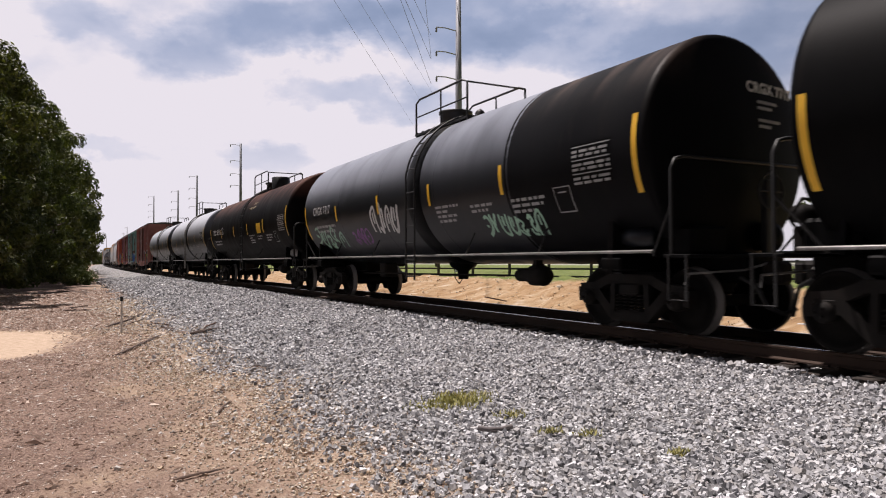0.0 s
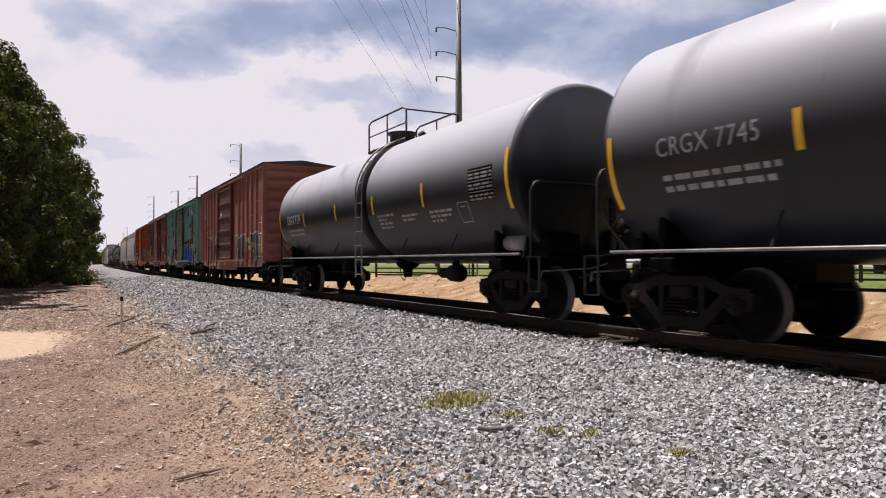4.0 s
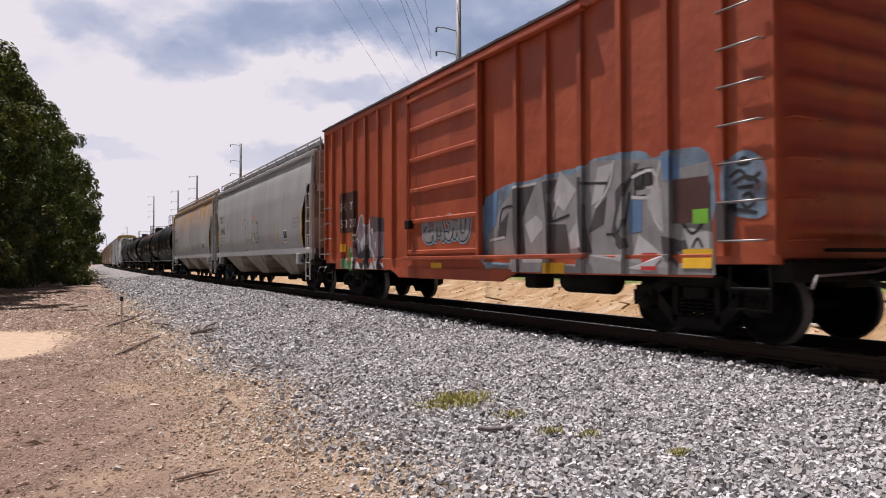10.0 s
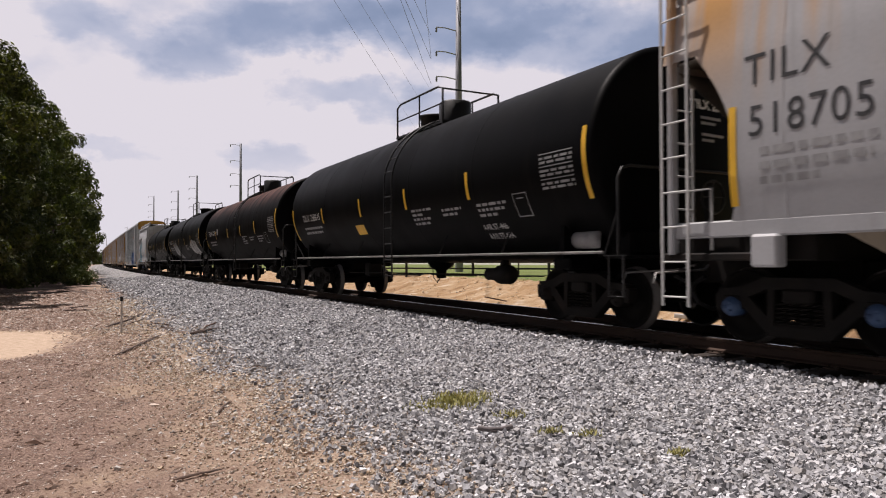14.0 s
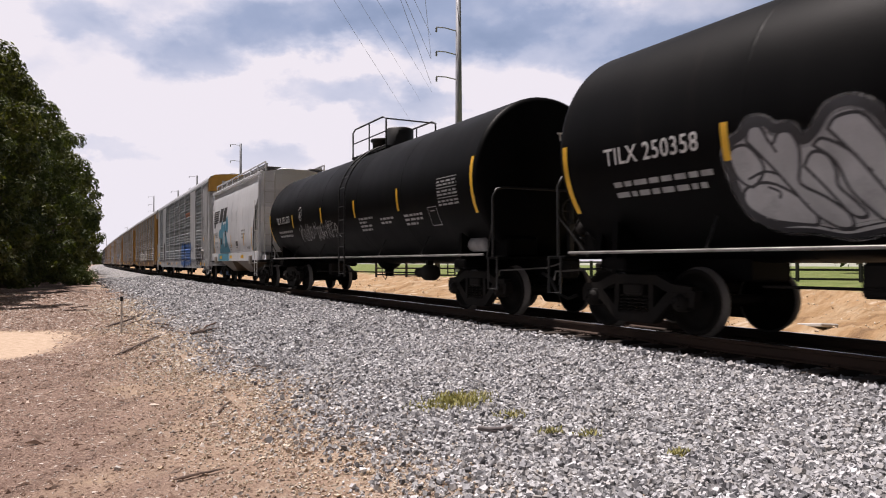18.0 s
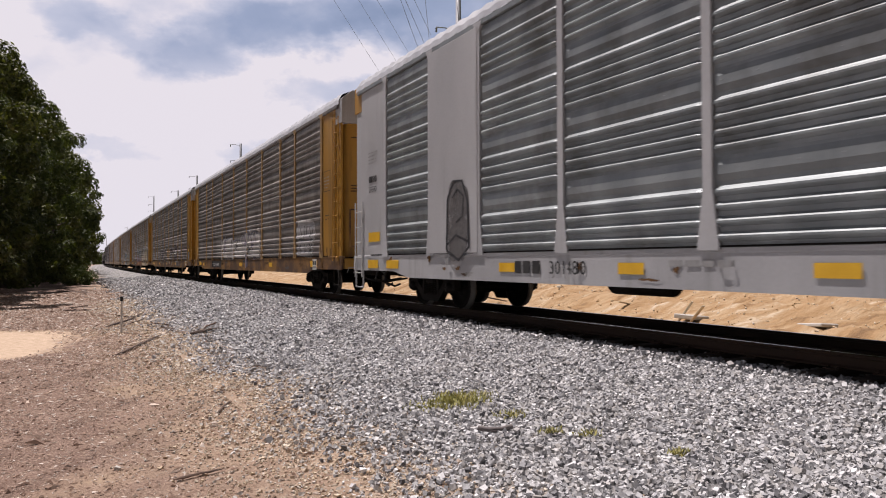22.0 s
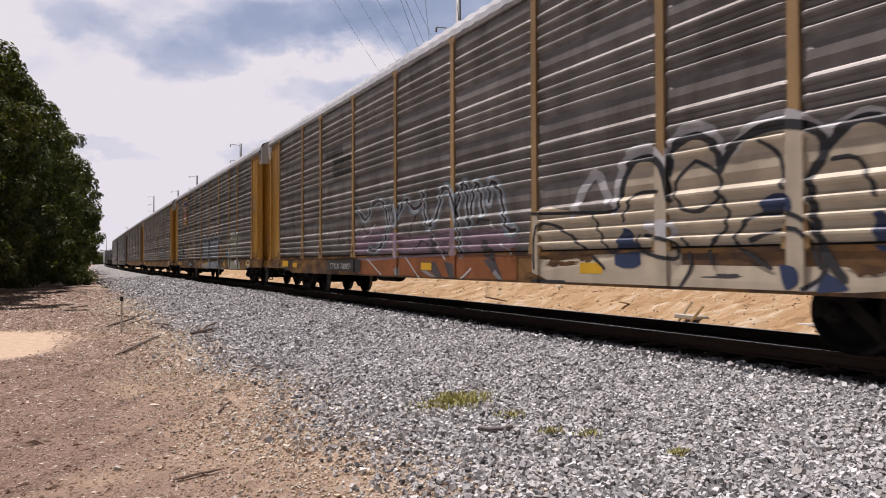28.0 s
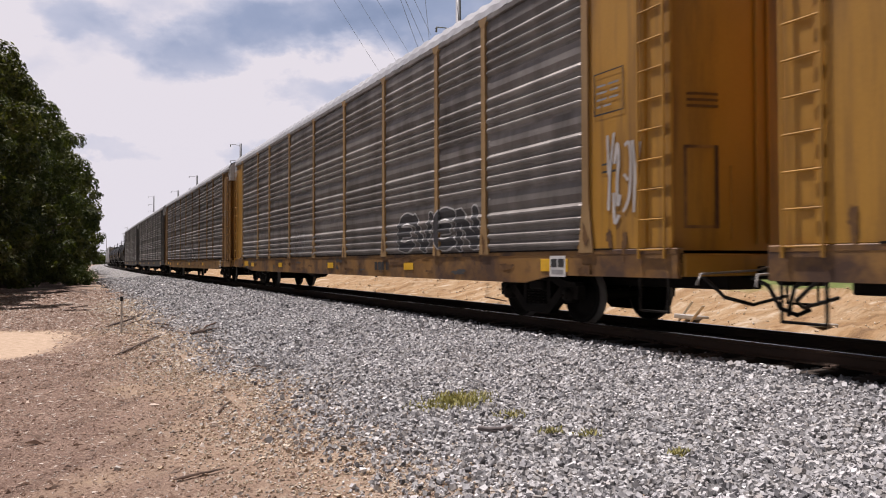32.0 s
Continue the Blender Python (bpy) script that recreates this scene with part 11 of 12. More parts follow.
# the cars further back are browner, the last two dark grey
brown_yellow = material("dirt_browned_yellow_paint", [(0.20, 0.105, 0.03), (0.29, 0.155, 0.045)], 0.8, (1, 1, 0.4), 0.6, 0, 0.08, 25, dirt=(0.10, 0.055, 0.03), dirt_at=(0.45, 0.7), streak=0.8)
dark_grey_paint = material("soot_darkened_paint", [(0.05, 0.048, 0.05), (0.09, 0.085, 0.085)], 0.8, (1, 1, 0.4), 0.6, 0, 0.08, 25)
for o, mat in ((YELLOWS[5], brown_yellow), (YELLOWS[6], dark_grey_paint), (YELLOWS[7], dark_grey_paint)):
    for ob in o.children:
        for slot in ob.material_slots:
            if slot.material in (yellow_paint, faded_yellow, sill_yellow):
                slot.link = "OBJECT"
                slot.material = mat


def number_board(car, words, y):
    g = patch(car, y, y - 2.55, 0.76, 1.08, letter_black, RACK, "number_board", 0.014, "black number board on the sill")
    lettering(g, words, y - 0.1, 0.82, 0.23, letter_white, Side(lambda a, z: RACK(a, z) - 0.012), label="white car number", wide=1.25)


number_board(YELLOWS[0], "TTGX 985018", 7.0)
number_board(YELLOWS[2], "TTGX 700874", 6.2)
number_board(YELLOWS[3], "TTGX 700361", 6.9)
sprayed(YELLOWS[0], RACK, dusty_white, 0.006, [(4.26, 2.08), (3.79, 2.12), (3.53, 2.37), (3.28, 2.15), (2.15, 2.24), (1.65, 2.22), (1.28, 2.05), (0.44, 2.08), (-0.01, 2.01), (-0.33, 2.31), (-0.69, 2.21), (-0.94, 2.35), (-1.24, 2.24), (-1.57, 2.33), (-1.93, 2.41), (-2.17, 2.51), (-2.26, 2.4), (-2.26, 2.24), (-2.62, 2.34), (-2.94, 2.31), (-3.38, 2.22), (-3.42, 2.44), (-3.6, 2.43), (-3.81, 2.39), (-3.8, 1.16), (-1.67, 1.17), (4.26, 1.13)], soft=False, label="washed-out white sprayed letters run together")
sprayed(YELLOWS[0], RACK, dusty_lilac, 0.008, [(-0.94, 2.23), (-1.24, 2.22), (-1.52, 1.81), (-1.23, 1.75), (-0.94, 1.95)], label="faded lilac shape")
sprayed(YELLOWS[0], RACK, dusty_lilac, 0.008, [(-1.23, 1.34), (-1.63, 1.33), (-1.62, 0.89), (-1.28, 0.8)], label="faded lilac shape")
sprayed(YELLOWS[0], RACK, dusty_lilac, 0.008, [(-1.58, 2.22), (-1.83, 2.38), (-1.94, 2.2), (-1.78, 2.0)], label="faded lilac shape")
sprayed(YELLOWS[0], RACK, dusty_lilac, 0.008, [(-0.43, 2.2), (-0.69, 2.17), (-0.5, 1.9), (-0.23, 1.97)], label="faded lilac shape")
sprayed(YELLOWS[0], RACK, dusty_lilac, 0.008, [(3.53, 2.23), (3.28, 2.01), (3.41, 1.42), (3.79, 1.78)], label="faded lilac shape")
sprayed(YELLOWS[0], RACK, dusty_lilac, 0.008, [(-2.26, 1.79), (-2.57, 1.96), (-2.69, 1.79), (-2.43, 1.46)], label="faded lilac shape")
sprayed(YELLOWS[0], RACK, dusty_lilac, 0.008, [(-2.94, 2.18), (-3.09, 2.12), (-2.97, 1.8), (-2.86, 1.85)], label="faded lilac shape")
sprayed(YELLOWS[0], RACK, dusty_lilac, 0.008, [(-2.65, 1.26), (-3.05, 1.28), (-3.04, 1.13), (-2.65, 1.13)], label="faded lilac shape")
sprayed(YELLOWS[0], RACK, rack_grey, 0.009, [(-1.67, 1.69), (-2.01, 1.69), (-2.08, 1.48), (-1.72, 1.43)], label="grey sprayed shape")
sprayed(YELLOWS[0], RACK, rack_grey, 0.009, [(-2.68, 2.29), (-2.9, 2.26), (-2.86, 2.08), (-2.7, 2.14)], label="grey sprayed shape")
sprayed(YELLOWS[0], RACK, rack_grey, 0.009, [(-2.24, 2.08), (-2.33, 2.09), (-2.21, 1.63), (-2.17, 1.88)], label="grey sprayed shape")
sprayed(YELLOWS[0], RACK, rack_grey, 0.009, [(0.85, 1.9), (0.52, 2.03), (0.6, 1.67), (0.93, 1.58)], label="grey sprayed shape")
sprayed(YELLOWS[0], RACK, rack_grey, 0.009, [(2.05, 2.05), (1.66, 2.08), (1.75, 1.67)], label="grey sprayed shape")
sprayed_line(YELLOWS[0], RACK, grey_blue_line, 0.0105, 0.05, [[(4.26, 2.08), (3.59, 2.3), (3.28, 2.11), (2.15, 2.21), (1.65, 2.21), (1.33, 2.04)], [(1.28, 1.99), (0.44, 2.05), (-0.01, 1.99), (-0.33, 2.28), (-0.63, 2.2)], [(-0.69, 2.17), (-0.94, 2.33), (-1.24, 2.22)], [(-1.57, 2.29), (-1.88, 2.39), (-2.17, 2.49), (-2.26, 2.38), (-2.17, 2.08), (-2.31, 2.11)], [(-2.26, 2.22), (-2.62, 2.32), (-2.94, 2.3), (-3.38, 2.2)], [(-0.82, 2.25), (-0.75, 1.88), (-1.06, 1.76)], [(-1.72, 1.67), (-2.02, 1.52), (-2.02, 1.36)], [(-1.29, 1.34), (-1.61, 1.2), (-1.5, 0.89)]])
sprayed_line(YELLOWS[0], RACK, white_spray, 0.011, 0.03, [[(3.79, 2.05), (3.04, 1.74), (2.26, 2.0)], [(0.93, 1.63), (0.76, 1.95), (0.36, 1.86)], [(-0.15, 1.47), (-0.69, 1.79), (-0.43, 2.0)], [(-2.52, 1.26), (-2.73, 1.44), (-2.89, 1.4)]])
sprayed(YELLOWS[0], RACK, chalk_grey, 0.006, [(-9.22, 2.23), (-9.52, 2.38), (-10.31, 2.35), (-10.81, 2.33), (-11.07, 2.14), (-11.11, 1.86), (-10.92, 1.67), (-10.88, 1.34), (-10.78, 1.19), (-9.66, 1.24), (-9.22, 1.34), (-9.34, 1.73), (-9.1, 1.94)], label="pale sprayed letters run together")
sprayed_line(YELLOWS[0], RACK, white_spray, 0.009, 0.045, [[(-9.22, 2.23), (-9.52, 2.38), (-10.31, 2.35), (-10.81, 2.33), (-11.07, 2.14), (-11.11, 1.86), (-10.92, 1.67), (-10.88, 1.34), (-10.78, 1.19), (-9.66, 1.24), (-9.22, 1.34), (-9.34, 1.73), (-9.1, 1.94), (-9.22, 2.23)]])
sprayed_line(YELLOWS[0], RACK, rack_grey, 0.008, 0.07, [[(-9.56, 2.14), (-9.63, 1.81)], [(-9.98, 2.18), (-10.02, 1.83), (-10.31, 2.15)], [(-10.59, 2.13), (-10.66, 1.83), (-10.87, 2.07)], [(-9.49, 1.58), (-9.57, 1.34)], [(-9.94, 1.6), (-10.02, 1.33), (-10.24, 1.55)], [(-10.5, 1.61), (-10.56, 1.33), (-10.75, 1.57)], [(-9.26, 1.77), (-10.87, 1.73)]])
tail = YELLOWS[1]
fat_word(tail, ("P", "A", "R", "T"), -4.3, 4.6, 0.85, 2.2, plum_black, dusty_white, None, RACK, "long dark sprayed letter with a white line", 0.36, 6, rim=0.05, fills=[plum_black, plum_black, ochre])
sprayed(YELLOWS[1], RACK, plum_black, 0.006, [(-4.72, 2.11), (-4.98, 2.24), (-5.8, 2.38), (-6.76, 2.3), (-7.0, 1.96), (-6.93, 1.59), (-6.64, 1.2), (-4.98, 1.23), (-4.69, 1.39)], label="dark plum sprayed disc")
sprayed_line(YELLOWS[1], RACK, dusty_white, 0.009, 0.085, [[(-4.76, 1.39), (-4.84, 1.89), (-5.53, 2.2), (-6.59, 2.34), (-6.92, 2.21), (-6.98, 1.83), (-6.64, 1.28), (-6.05, 1.2)]])
sprayed(YELLOWS[1], RACK, dusty_white, 0.0095, [(-5.05, 1.95), (-5.4, 1.8), (-6.17, 1.91), (-6.25, 1.75), (-5.92, 1.63), (-5.26, 1.54), (-5.07, 1.73)], label="pale sprayed swoosh")
sprayed(YELLOWS[1], RACK, slate_dark, 0.006, [(-5.6, 1.13), (-7.3, 1.12), (-7.48, 0.77), (-5.69, 0.74)], soft=False)
sprayed_line(YELLOWS[1], RACK, dusty_white, 0.01, 0.04, [[(-5.6, 1.08), (-7.24, 1.1), (-7.48, 0.76)]])
sprayed_line(YELLOWS[1], RACK, dull_red, 0.009, 0.04, [[(-9.65, 2.02), (-9.98, 1.89), (-10.08, 1.24)], [(-9.89, 2.12), (-10.46, 2.09)], [(-10.34, 2.19), (-10.33, 1.63)], [(-10.69, 1.47), (-10.63, 2.02)], [(-10.96, 1.55), (-11.13, 2.1)], [(-10.08, 1.24), (-10.27, 1.42), (-10.74, 1.43), (-10.93, 1.22)]])
sprayed_line(YELLOWS[1], RACK, pink_chalk, 0.009, 0.035, [[(-10.58, 2.65), (-10.56, 2.07), (-10.58, 1.48), (-10.74, 1.65)], [(-10.95, 2.47), (-10.86, 1.82), (-10.99, 1.5)], [(-10.15, 2.64), (-10.18, 2.26)], [(-11.33, 1.74), (-11.45, 1.69), (-11.43, 1.52), (-11.28, 1.49), (-11.23, 1.62), (-11.34, 1.73)], [(-11.48, 1.85), (-11.57, 1.86), (-11.55, 1.7), (-11.45, 1.75)]])
sprayed(YELLOWS[1], RACK, slate_patch, 0.007, [(-12.12, 1.52), (-12.23, 1.78), (-12.69, 1.74), (-12.69, 1.53), (-12.63, 1.2), (-12.22, 1.25)], label="slate blue sprayed patch")
sprayed_line(YELLOWS[1], RACK, black_spray, 0.009, 0.07, [[(-12.09, 1.95), (-12.15, 1.68)], [(-12.13, 1.89), (-12.23, 1.97)], [(-12.31, 2.0), (-12.35, 2.15), (-12.51, 2.09), (-12.43, 1.99)], [(-12.55, 2.19), (-12.62, 2.0), (-12.73, 2.13)], [(-12.66, 1.96), (-12.73, 1.84), (-12.65, 1.78)], [(-12.69, 1.74), (-12.76, 1.66)]])
sprayed(YELLOWS[1], RACK, stripe_yellow, 0.012, [(-12.18, 1.92), (-12.6, 1.9), (-12.6, 1.68), (-12.19, 1.69)], soft=False, label="yellow warning label")
sprayed_line(YELLOWS[1], RACK, letter_black, 0.0135, 0.03, [[(-12.31, 1.83), (-12.51, 1.83)], [(-12.23, 1.75), (-12.57, 1.74)]])
sprayed(YELLOWS[1], RACK, pink_chalk, 0.008, [(-7.89, 1.89), (-8.22, 2.01), (-8.44, 1.69), (-8.35, 1.19), (-8.03, 1.25)], label="faded pink sprayed shape")
sprayed_line(YELLOWS[1], RACK, dim_slate, 0.01, 0.04, [[(-8.22, 1.93), (-8.26, 1.59), (-8.44, 1.52)]])
t3 = YELLOWS[2]
sprayed(t3, RACK, cream_wash, 0.006, [(-4.16, 1.81), (-4.6, 1.9), (-5.41, 1.74), (-6.12, 1.69), (-6.27, 1.99), (-6.49, 2.47), (-6.89, 2.41), (-7.08, 2.25), (-7.21, 2.56), (-7.56, 2.66), (-7.83, 2.53), (-7.94, 2.27), (-8.09, 2.42), (-8.48, 2.53), (-8.83, 2.5), (-9.16, 2.33), (-9.24, 2.14), (-9.43, 2.33), (-9.68, 2.39), (-9.95, 2.36), (-10.16, 2.11), (-10.3, 1.47), (-10.15, 0.76), (-9.48, 0.7), (-8.73, 0.7), (-6.68, 0.7), (-4.88, 0.7), (-4.6, 0.7), (-4.15, 0.84)], soft=False, label="big cream sprayed letters run together")
sprayed_line(t3, RACK, pale_spray, 0.0072, 0.16, [[(-6.12, 1.74), (-6.31, 2.39), (-6.76, 2.53), (-7.11, 2.24), (-7.21, 2.56), (-7.56, 2.68), (-7.86, 2.52), (-7.96, 2.27), (-8.48, 2.57), (-8.88, 2.56), (-9.2, 2.35), (-9.43, 2.38), (-9.68, 2.44), (-9.98, 2.3)], [(-5.2, 1.75), (-5.41, 2.06), (-5.74, 2.3), (-5.97, 1.91)]])
sprayed_line(t3, RACK, black_spray, 0.0086, 0.105, [[(-6.24, 1.94), (-6.42, 2.33), (-6.76, 2.4), (-7.02, 2.25), (-7.14, 1.82)], [(-7.14, 2.15), (-7.2, 2.46), (-7.56, 2.57), (-7.83, 2.42), (-7.93, 2.14)], [(-7.93, 2.1), (-8.09, 2.34), (-8.48, 2.49), (-8.88, 2.48), (-9.16, 2.35), (-9.22, 2.1), (-9.08, 1.93), (-9.08, 1.7), (-9.19, 1.17), (-9.41, 0.84)], [(-9.22, 2.14), (-9.43, 2.35), (-9.68, 2.41), (-9.91, 2.28), (-10.07, 1.95)]])
sprayed_line(t3, RACK, black_spray, 0.0088, 0.05, [[(-7.55, 2.26), (-7.23, 2.0), (-7.32, 1.71), (-7.61, 1.63), (-7.88, 1.76), (-7.91, 2.06), (-7.55, 2.26)], [(-4.16, 1.81), (-5.24, 1.76), (-6.12, 1.74), (-6.24, 2.04)], [(-4.2, 0.9), (-4.26, 1.59), (-4.88, 1.54), (-5.66, 1.08), (-5.89, 0.92)], [(-5.66, 1.72), (-5.97, 1.18), (-6.21, 1.18)], [(-6.69, 1.37), (-7.2, 1.26), (-7.28, 1.07), (-7.07, 1.06), (-6.62, 1.17), (-6.58, 1.37)], [(-7.88, 1.85), (-8.04, 1.62), (-7.98, 1.37), (-7.77, 1.2), (-7.81, 1.0)], [(-8.6, 0.94), (-8.18, 1.19), (-8.16, 1.32), (-8.38, 1.52), (-8.83, 1.53), (-9.11, 1.32), (-9.22, 0.91), (-8.98, 0.72)], [(-8.33, 1.25), (-8.82, 1.37), (-9.03, 1.25), (-9.17, 0.95)]])
sprayed_line(t3, RACK, black_spray, 0.0088, 0.05, [[(-8.48, 2.36), (-8.74, 2.13), (-8.74, 1.81)], [(-9.31, 2.05), (-9.57, 2.02), (-9.74, 1.65)], [(-4.1, 0.7), (-4.88, 0.7), (-4.97, 0.7)], [(-7.37, 1.3), (-7.49, 0.98), (-7.31, 0.7)], [(-6.27, 1.58), (-6.49, 1.92), (-6.95, 1.93)]])
sprayed(t3, RACK, navy_spray, 0.0084, [(-8.47, 1.67), (-8.61, 1.76), (-8.83, 1.72), (-8.85, 1.53), (-8.52, 1.53)], label="dark blue sprayed shape")
sprayed(t3, RACK, navy_spray, 0.0084, [(-8.69, 0.98), (-8.9, 0.95), (-8.94, 0.79), (-8.77, 0.71)], label="dark blue sprayed shape")
sprayed(t3, RACK, navy_spray, 0.0084, [(-6.2, 1.38), (-6.41, 1.47), (-6.63, 0.98), (-6.12, 0.97)], label="dark blue sprayed shape")
sprayed(t3, RACK, navy_spray, 0.0084, [(-9.22, 0.91), (-9.47, 0.74), (-9.26, 0.7), (-9.12, 0.7)], label="dark blue sprayed shape")
sprayed(t3, RACK, navy_spray, 0.0084, [(-9.72, 1.48), (-9.84, 1.47), (-9.87, 1.13), (-9.72, 1.16)], label="dark blue sprayed shape")
sprayed(t3, RACK, navy_spray, 0.0084, [(-6.94, 0.7), (-7.54, 0.7), (-7.65, 0.7), (-7.07, 0.7)], label="dark blue sprayed shape")
sprayed(t3, RACK, navy_spray, 0.0084, [(-8.07, 0.7), (-8.41, 0.7), (-8.46, 0.7), (-8.12, 0.7)], label="dark blue sprayed shape")
sprayed(t3, RACK, pale_spray, 0.0082, [(-9.07, 0.8), (-9.22, 0.88), (-9.14, 0.73), (-8.94, 0.7)], label="pale sprayed highlight")
sprayed(t3, RACK, pale_spray, 0.0082, [(-6.69, 1.56), (-7.2, 1.54), (-7.2, 1.3), (-6.75, 1.41)], label="pale sprayed highlight")
sprayed(t3, RACK, mauve_wash, 0.0056, [(3.86, 1.78), (2.27, 1.88), (0.94, 1.63), (-0.29, 1.62), (-1.28, 1.7), (-2.06, 1.64), (-2.73, 1.63), (-3.56, 1.56), (-3.55, 1.26), (-1.71, 1.15), (0.94, 1.11), (3.86, 1.09)], label="mauve sprayed wash behind the letters")
sprayed(t3, RACK, clay_wash, 0.0052, [(4.2, 1.08), (0.94, 1.11), (-1.71, 1.16), (-2.29, 1.47), (-2.73, 1.56), (-3.55, 1.26), (-3.66, 1.09), (-3.66, 0.7), (-1.49, 0.7), (3.86, 0.7)], soft=False, label="clay-red sprayed wash along the sill")
sprayed_line(t3, RACK, haze_blue, 0.0066, 0.26, [[(3.86, 2.4), (3.29, 2.11), (2.81, 2.49), (2.26, 2.52), (1.96, 2.16), (1.91, 1.68), (2.59, 1.31), (3.05, 1.35)]])
sprayed_line(t3, RACK, pale_spray, 0.0078, 0.15, [[(3.86, 2.4), (3.29, 2.11), (2.81, 2.49), (2.26, 2.52), (1.96, 2.16), (1.91, 1.68), (2.59, 1.31), (3.05, 1.35)]])
sprayed_line(t3, RACK, black_spray, 0.0092, 0.075, [[(3.86, 2.4), (3.29, 2.11), (2.81, 2.49), (2.26, 2.52), (1.96, 2.16), (1.91, 1.68), (2.59, 1.31), (3.05, 1.35)]])
sprayed_line(t3, RACK, haze_blue, 0.0066, 0.26, [[(1.76, 2.03), (1.61, 2.48), (1.43, 1.94)]])
sprayed_line(t3, RACK, pale_spray, 0.0078, 0.15, [[(1.76, 2.03), (1.61, 2.48), (1.43, 1.94)]])
sprayed_line(t3, RACK, black_spray, 0.0092, 0.075, [[(1.76, 2.03), (1.61, 2.48), (1.43, 1.94)]])
sprayed_line(t3, RACK, haze_blue, 0.0066, 0.26, [[(1.29, 2.1), (0.98, 2.38), (0.77, 2.43), (0.45, 2.21), (0.06, 2.3), (-0.05, 2.59), (-0.11, 2.08), (-0.29, 1.77), (-0.69, 2.02), (-0.84, 2.29), (-0.94, 2.51), (-1.23, 2.49), (-1.51, 2.08), (-1.71, 1.2)]])
sprayed_line(t3, RACK, pale_spray, 0.0078, 0.15, [[(1.29, 2.1), (0.98, 2.38), (0.77, 2.43), (0.45, 2.21), (0.06, 2.3), (-0.05, 2.59), (-0.11, 2.08), (-0.29, 1.77), (-0.69, 2.02), (-0.84, 2.29), (-0.94, 2.51), (-1.23, 2.49), (-1.51, 2.08), (-1.71, 1.2)]])
sprayed_line(t3, RACK, black_spray, 0.0092, 0.075, [[(1.29, 2.1), (0.98, 2.38), (0.77, 2.43), (0.45, 2.21), (0.06, 2.3), (-0.05, 2.59), (-0.11, 2.08), (-0.29, 1.77), (-0.69, 2.02), (-0.84, 2.29), (-0.94, 2.51), (-1.23, 2.49), (-1.51, 2.08), (-1.71, 1.2)]])
sprayed_line(t3, RACK, haze_blue, 0.0066, 0.26, [[(-1.56, 2.11), (-1.77, 2.52), (-1.92, 2.49), (-1.97, 2.02), (-2.02, 1.69), (-2.16, 2.21), (-2.3, 2.51), (-2.44, 2.33), (-2.52, 1.92)]])
sprayed_line(t3, RACK, pale_spray, 0.0078, 0.15, [[(-1.56, 2.11), (-1.77, 2.52), (-1.92, 2.49), (-1.97, 2.02), (-2.02, 1.69), (-2.16, 2.21), (-2.3, 2.51), (-2.44, 2.33), (-2.52, 1.92)]])
sprayed_line(t3, RACK, black_spray, 0.0092, 0.075, [[(-1.56, 2.11), (-1.77, 2.52), (-1.92, 2.49), (-1.97, 2.02), (-2.02, 1.69), (-2.16, 2.21), (-2.3, 2.51), (-2.44, 2.33), (-2.52, 1.92)]])
sprayed_line(t3, RACK, haze_blue, 0.0066, 0.26, [[(-2.77, 2.13), (-2.8, 2.46), (-2.97, 2.43), (-3.16, 2.22), (-3.3, 1.7), (-3.47, 1.56), (-3.59, 1.57)]])
sprayed_line(t3, RACK, pale_spray, 0.0078, 0.15, [[(-2.77, 2.13), (-2.8, 2.46), (-2.97, 2.43), (-3.16, 2.22), (-3.3, 1.7), (-3.47, 1.56), (-3.59, 1.57)]])
sprayed_line(t3, RACK, black_spray, 0.0092, 0.075, [[(-2.77, 2.13), (-2.8, 2.46), (-2.97, 2.43), (-3.16, 2.22), (-3.3, 1.7), (-3.47, 1.56), (-3.59, 1.57)]])
sprayed_line(t3, RACK, black_spray, 0.0092, 0.045, [[(0.69, 1.51), (0.53, 1.82), (0.29, 2.07)], [(0.37, 1.29), (-0.0, 1.48), (-0.28, 1.37)], [(-2.3, 1.75), (-2.43, 1.81), (-2.73, 1.79)], [(3.79, 1.78), (3.54, 1.96), (3.17, 1.74)]])
sprayed_line(t3, RACK, pale_spray, 0.0098, 0.04, [[(3.54, 1.63), (3.05, 1.74), (2.7, 1.97)], [(1.38, 1.14), (1.66, 1.49)], [(-0.29, 1.77), (-0.55, 1.55), (-1.05, 1.07)], [(-3.15, 1.35), (-3.5, 1.16)], [(-2.77, 1.75), (-2.97, 1.62)], [(3.17, 1.09), (2.27, 0.7)], [(0.86, 1.13), (0.22, 0.71), (0.15, 0.7)], [(-2.1, 0.88), (-1.81, 0.73), (-1.71, 0.7)]])
sprayed(t3, RACK, soot_spray, 0.0075, [(-0.07, 1.02), (-0.61, 1.02), (-0.93, 0.7), (-0.67, 0.7)], soft=False, label="dark sprayed shape")
sprayed(t3, RACK, soot_spray, 0.0075, [(-0.99, 1.02), (-1.44, 0.98), (-1.49, 0.7), (-1.23, 0.7)], soft=False, label="dark sprayed shape")
sprayed(t3, RACK, soot_spray, 0.0075, [(-2.55, 1.06), (-2.96, 1.06), (-3.22, 0.7), (-3.03, 0.7)], soft=False, label="dark sprayed shape")
sprayed(t3, RACK, soot_spray, 0.0075, [(-0.42, 1.71), (-0.55, 1.7), (-0.68, 1.21), (-0.42, 1.17)], soft=False, label="dark sprayed shape")
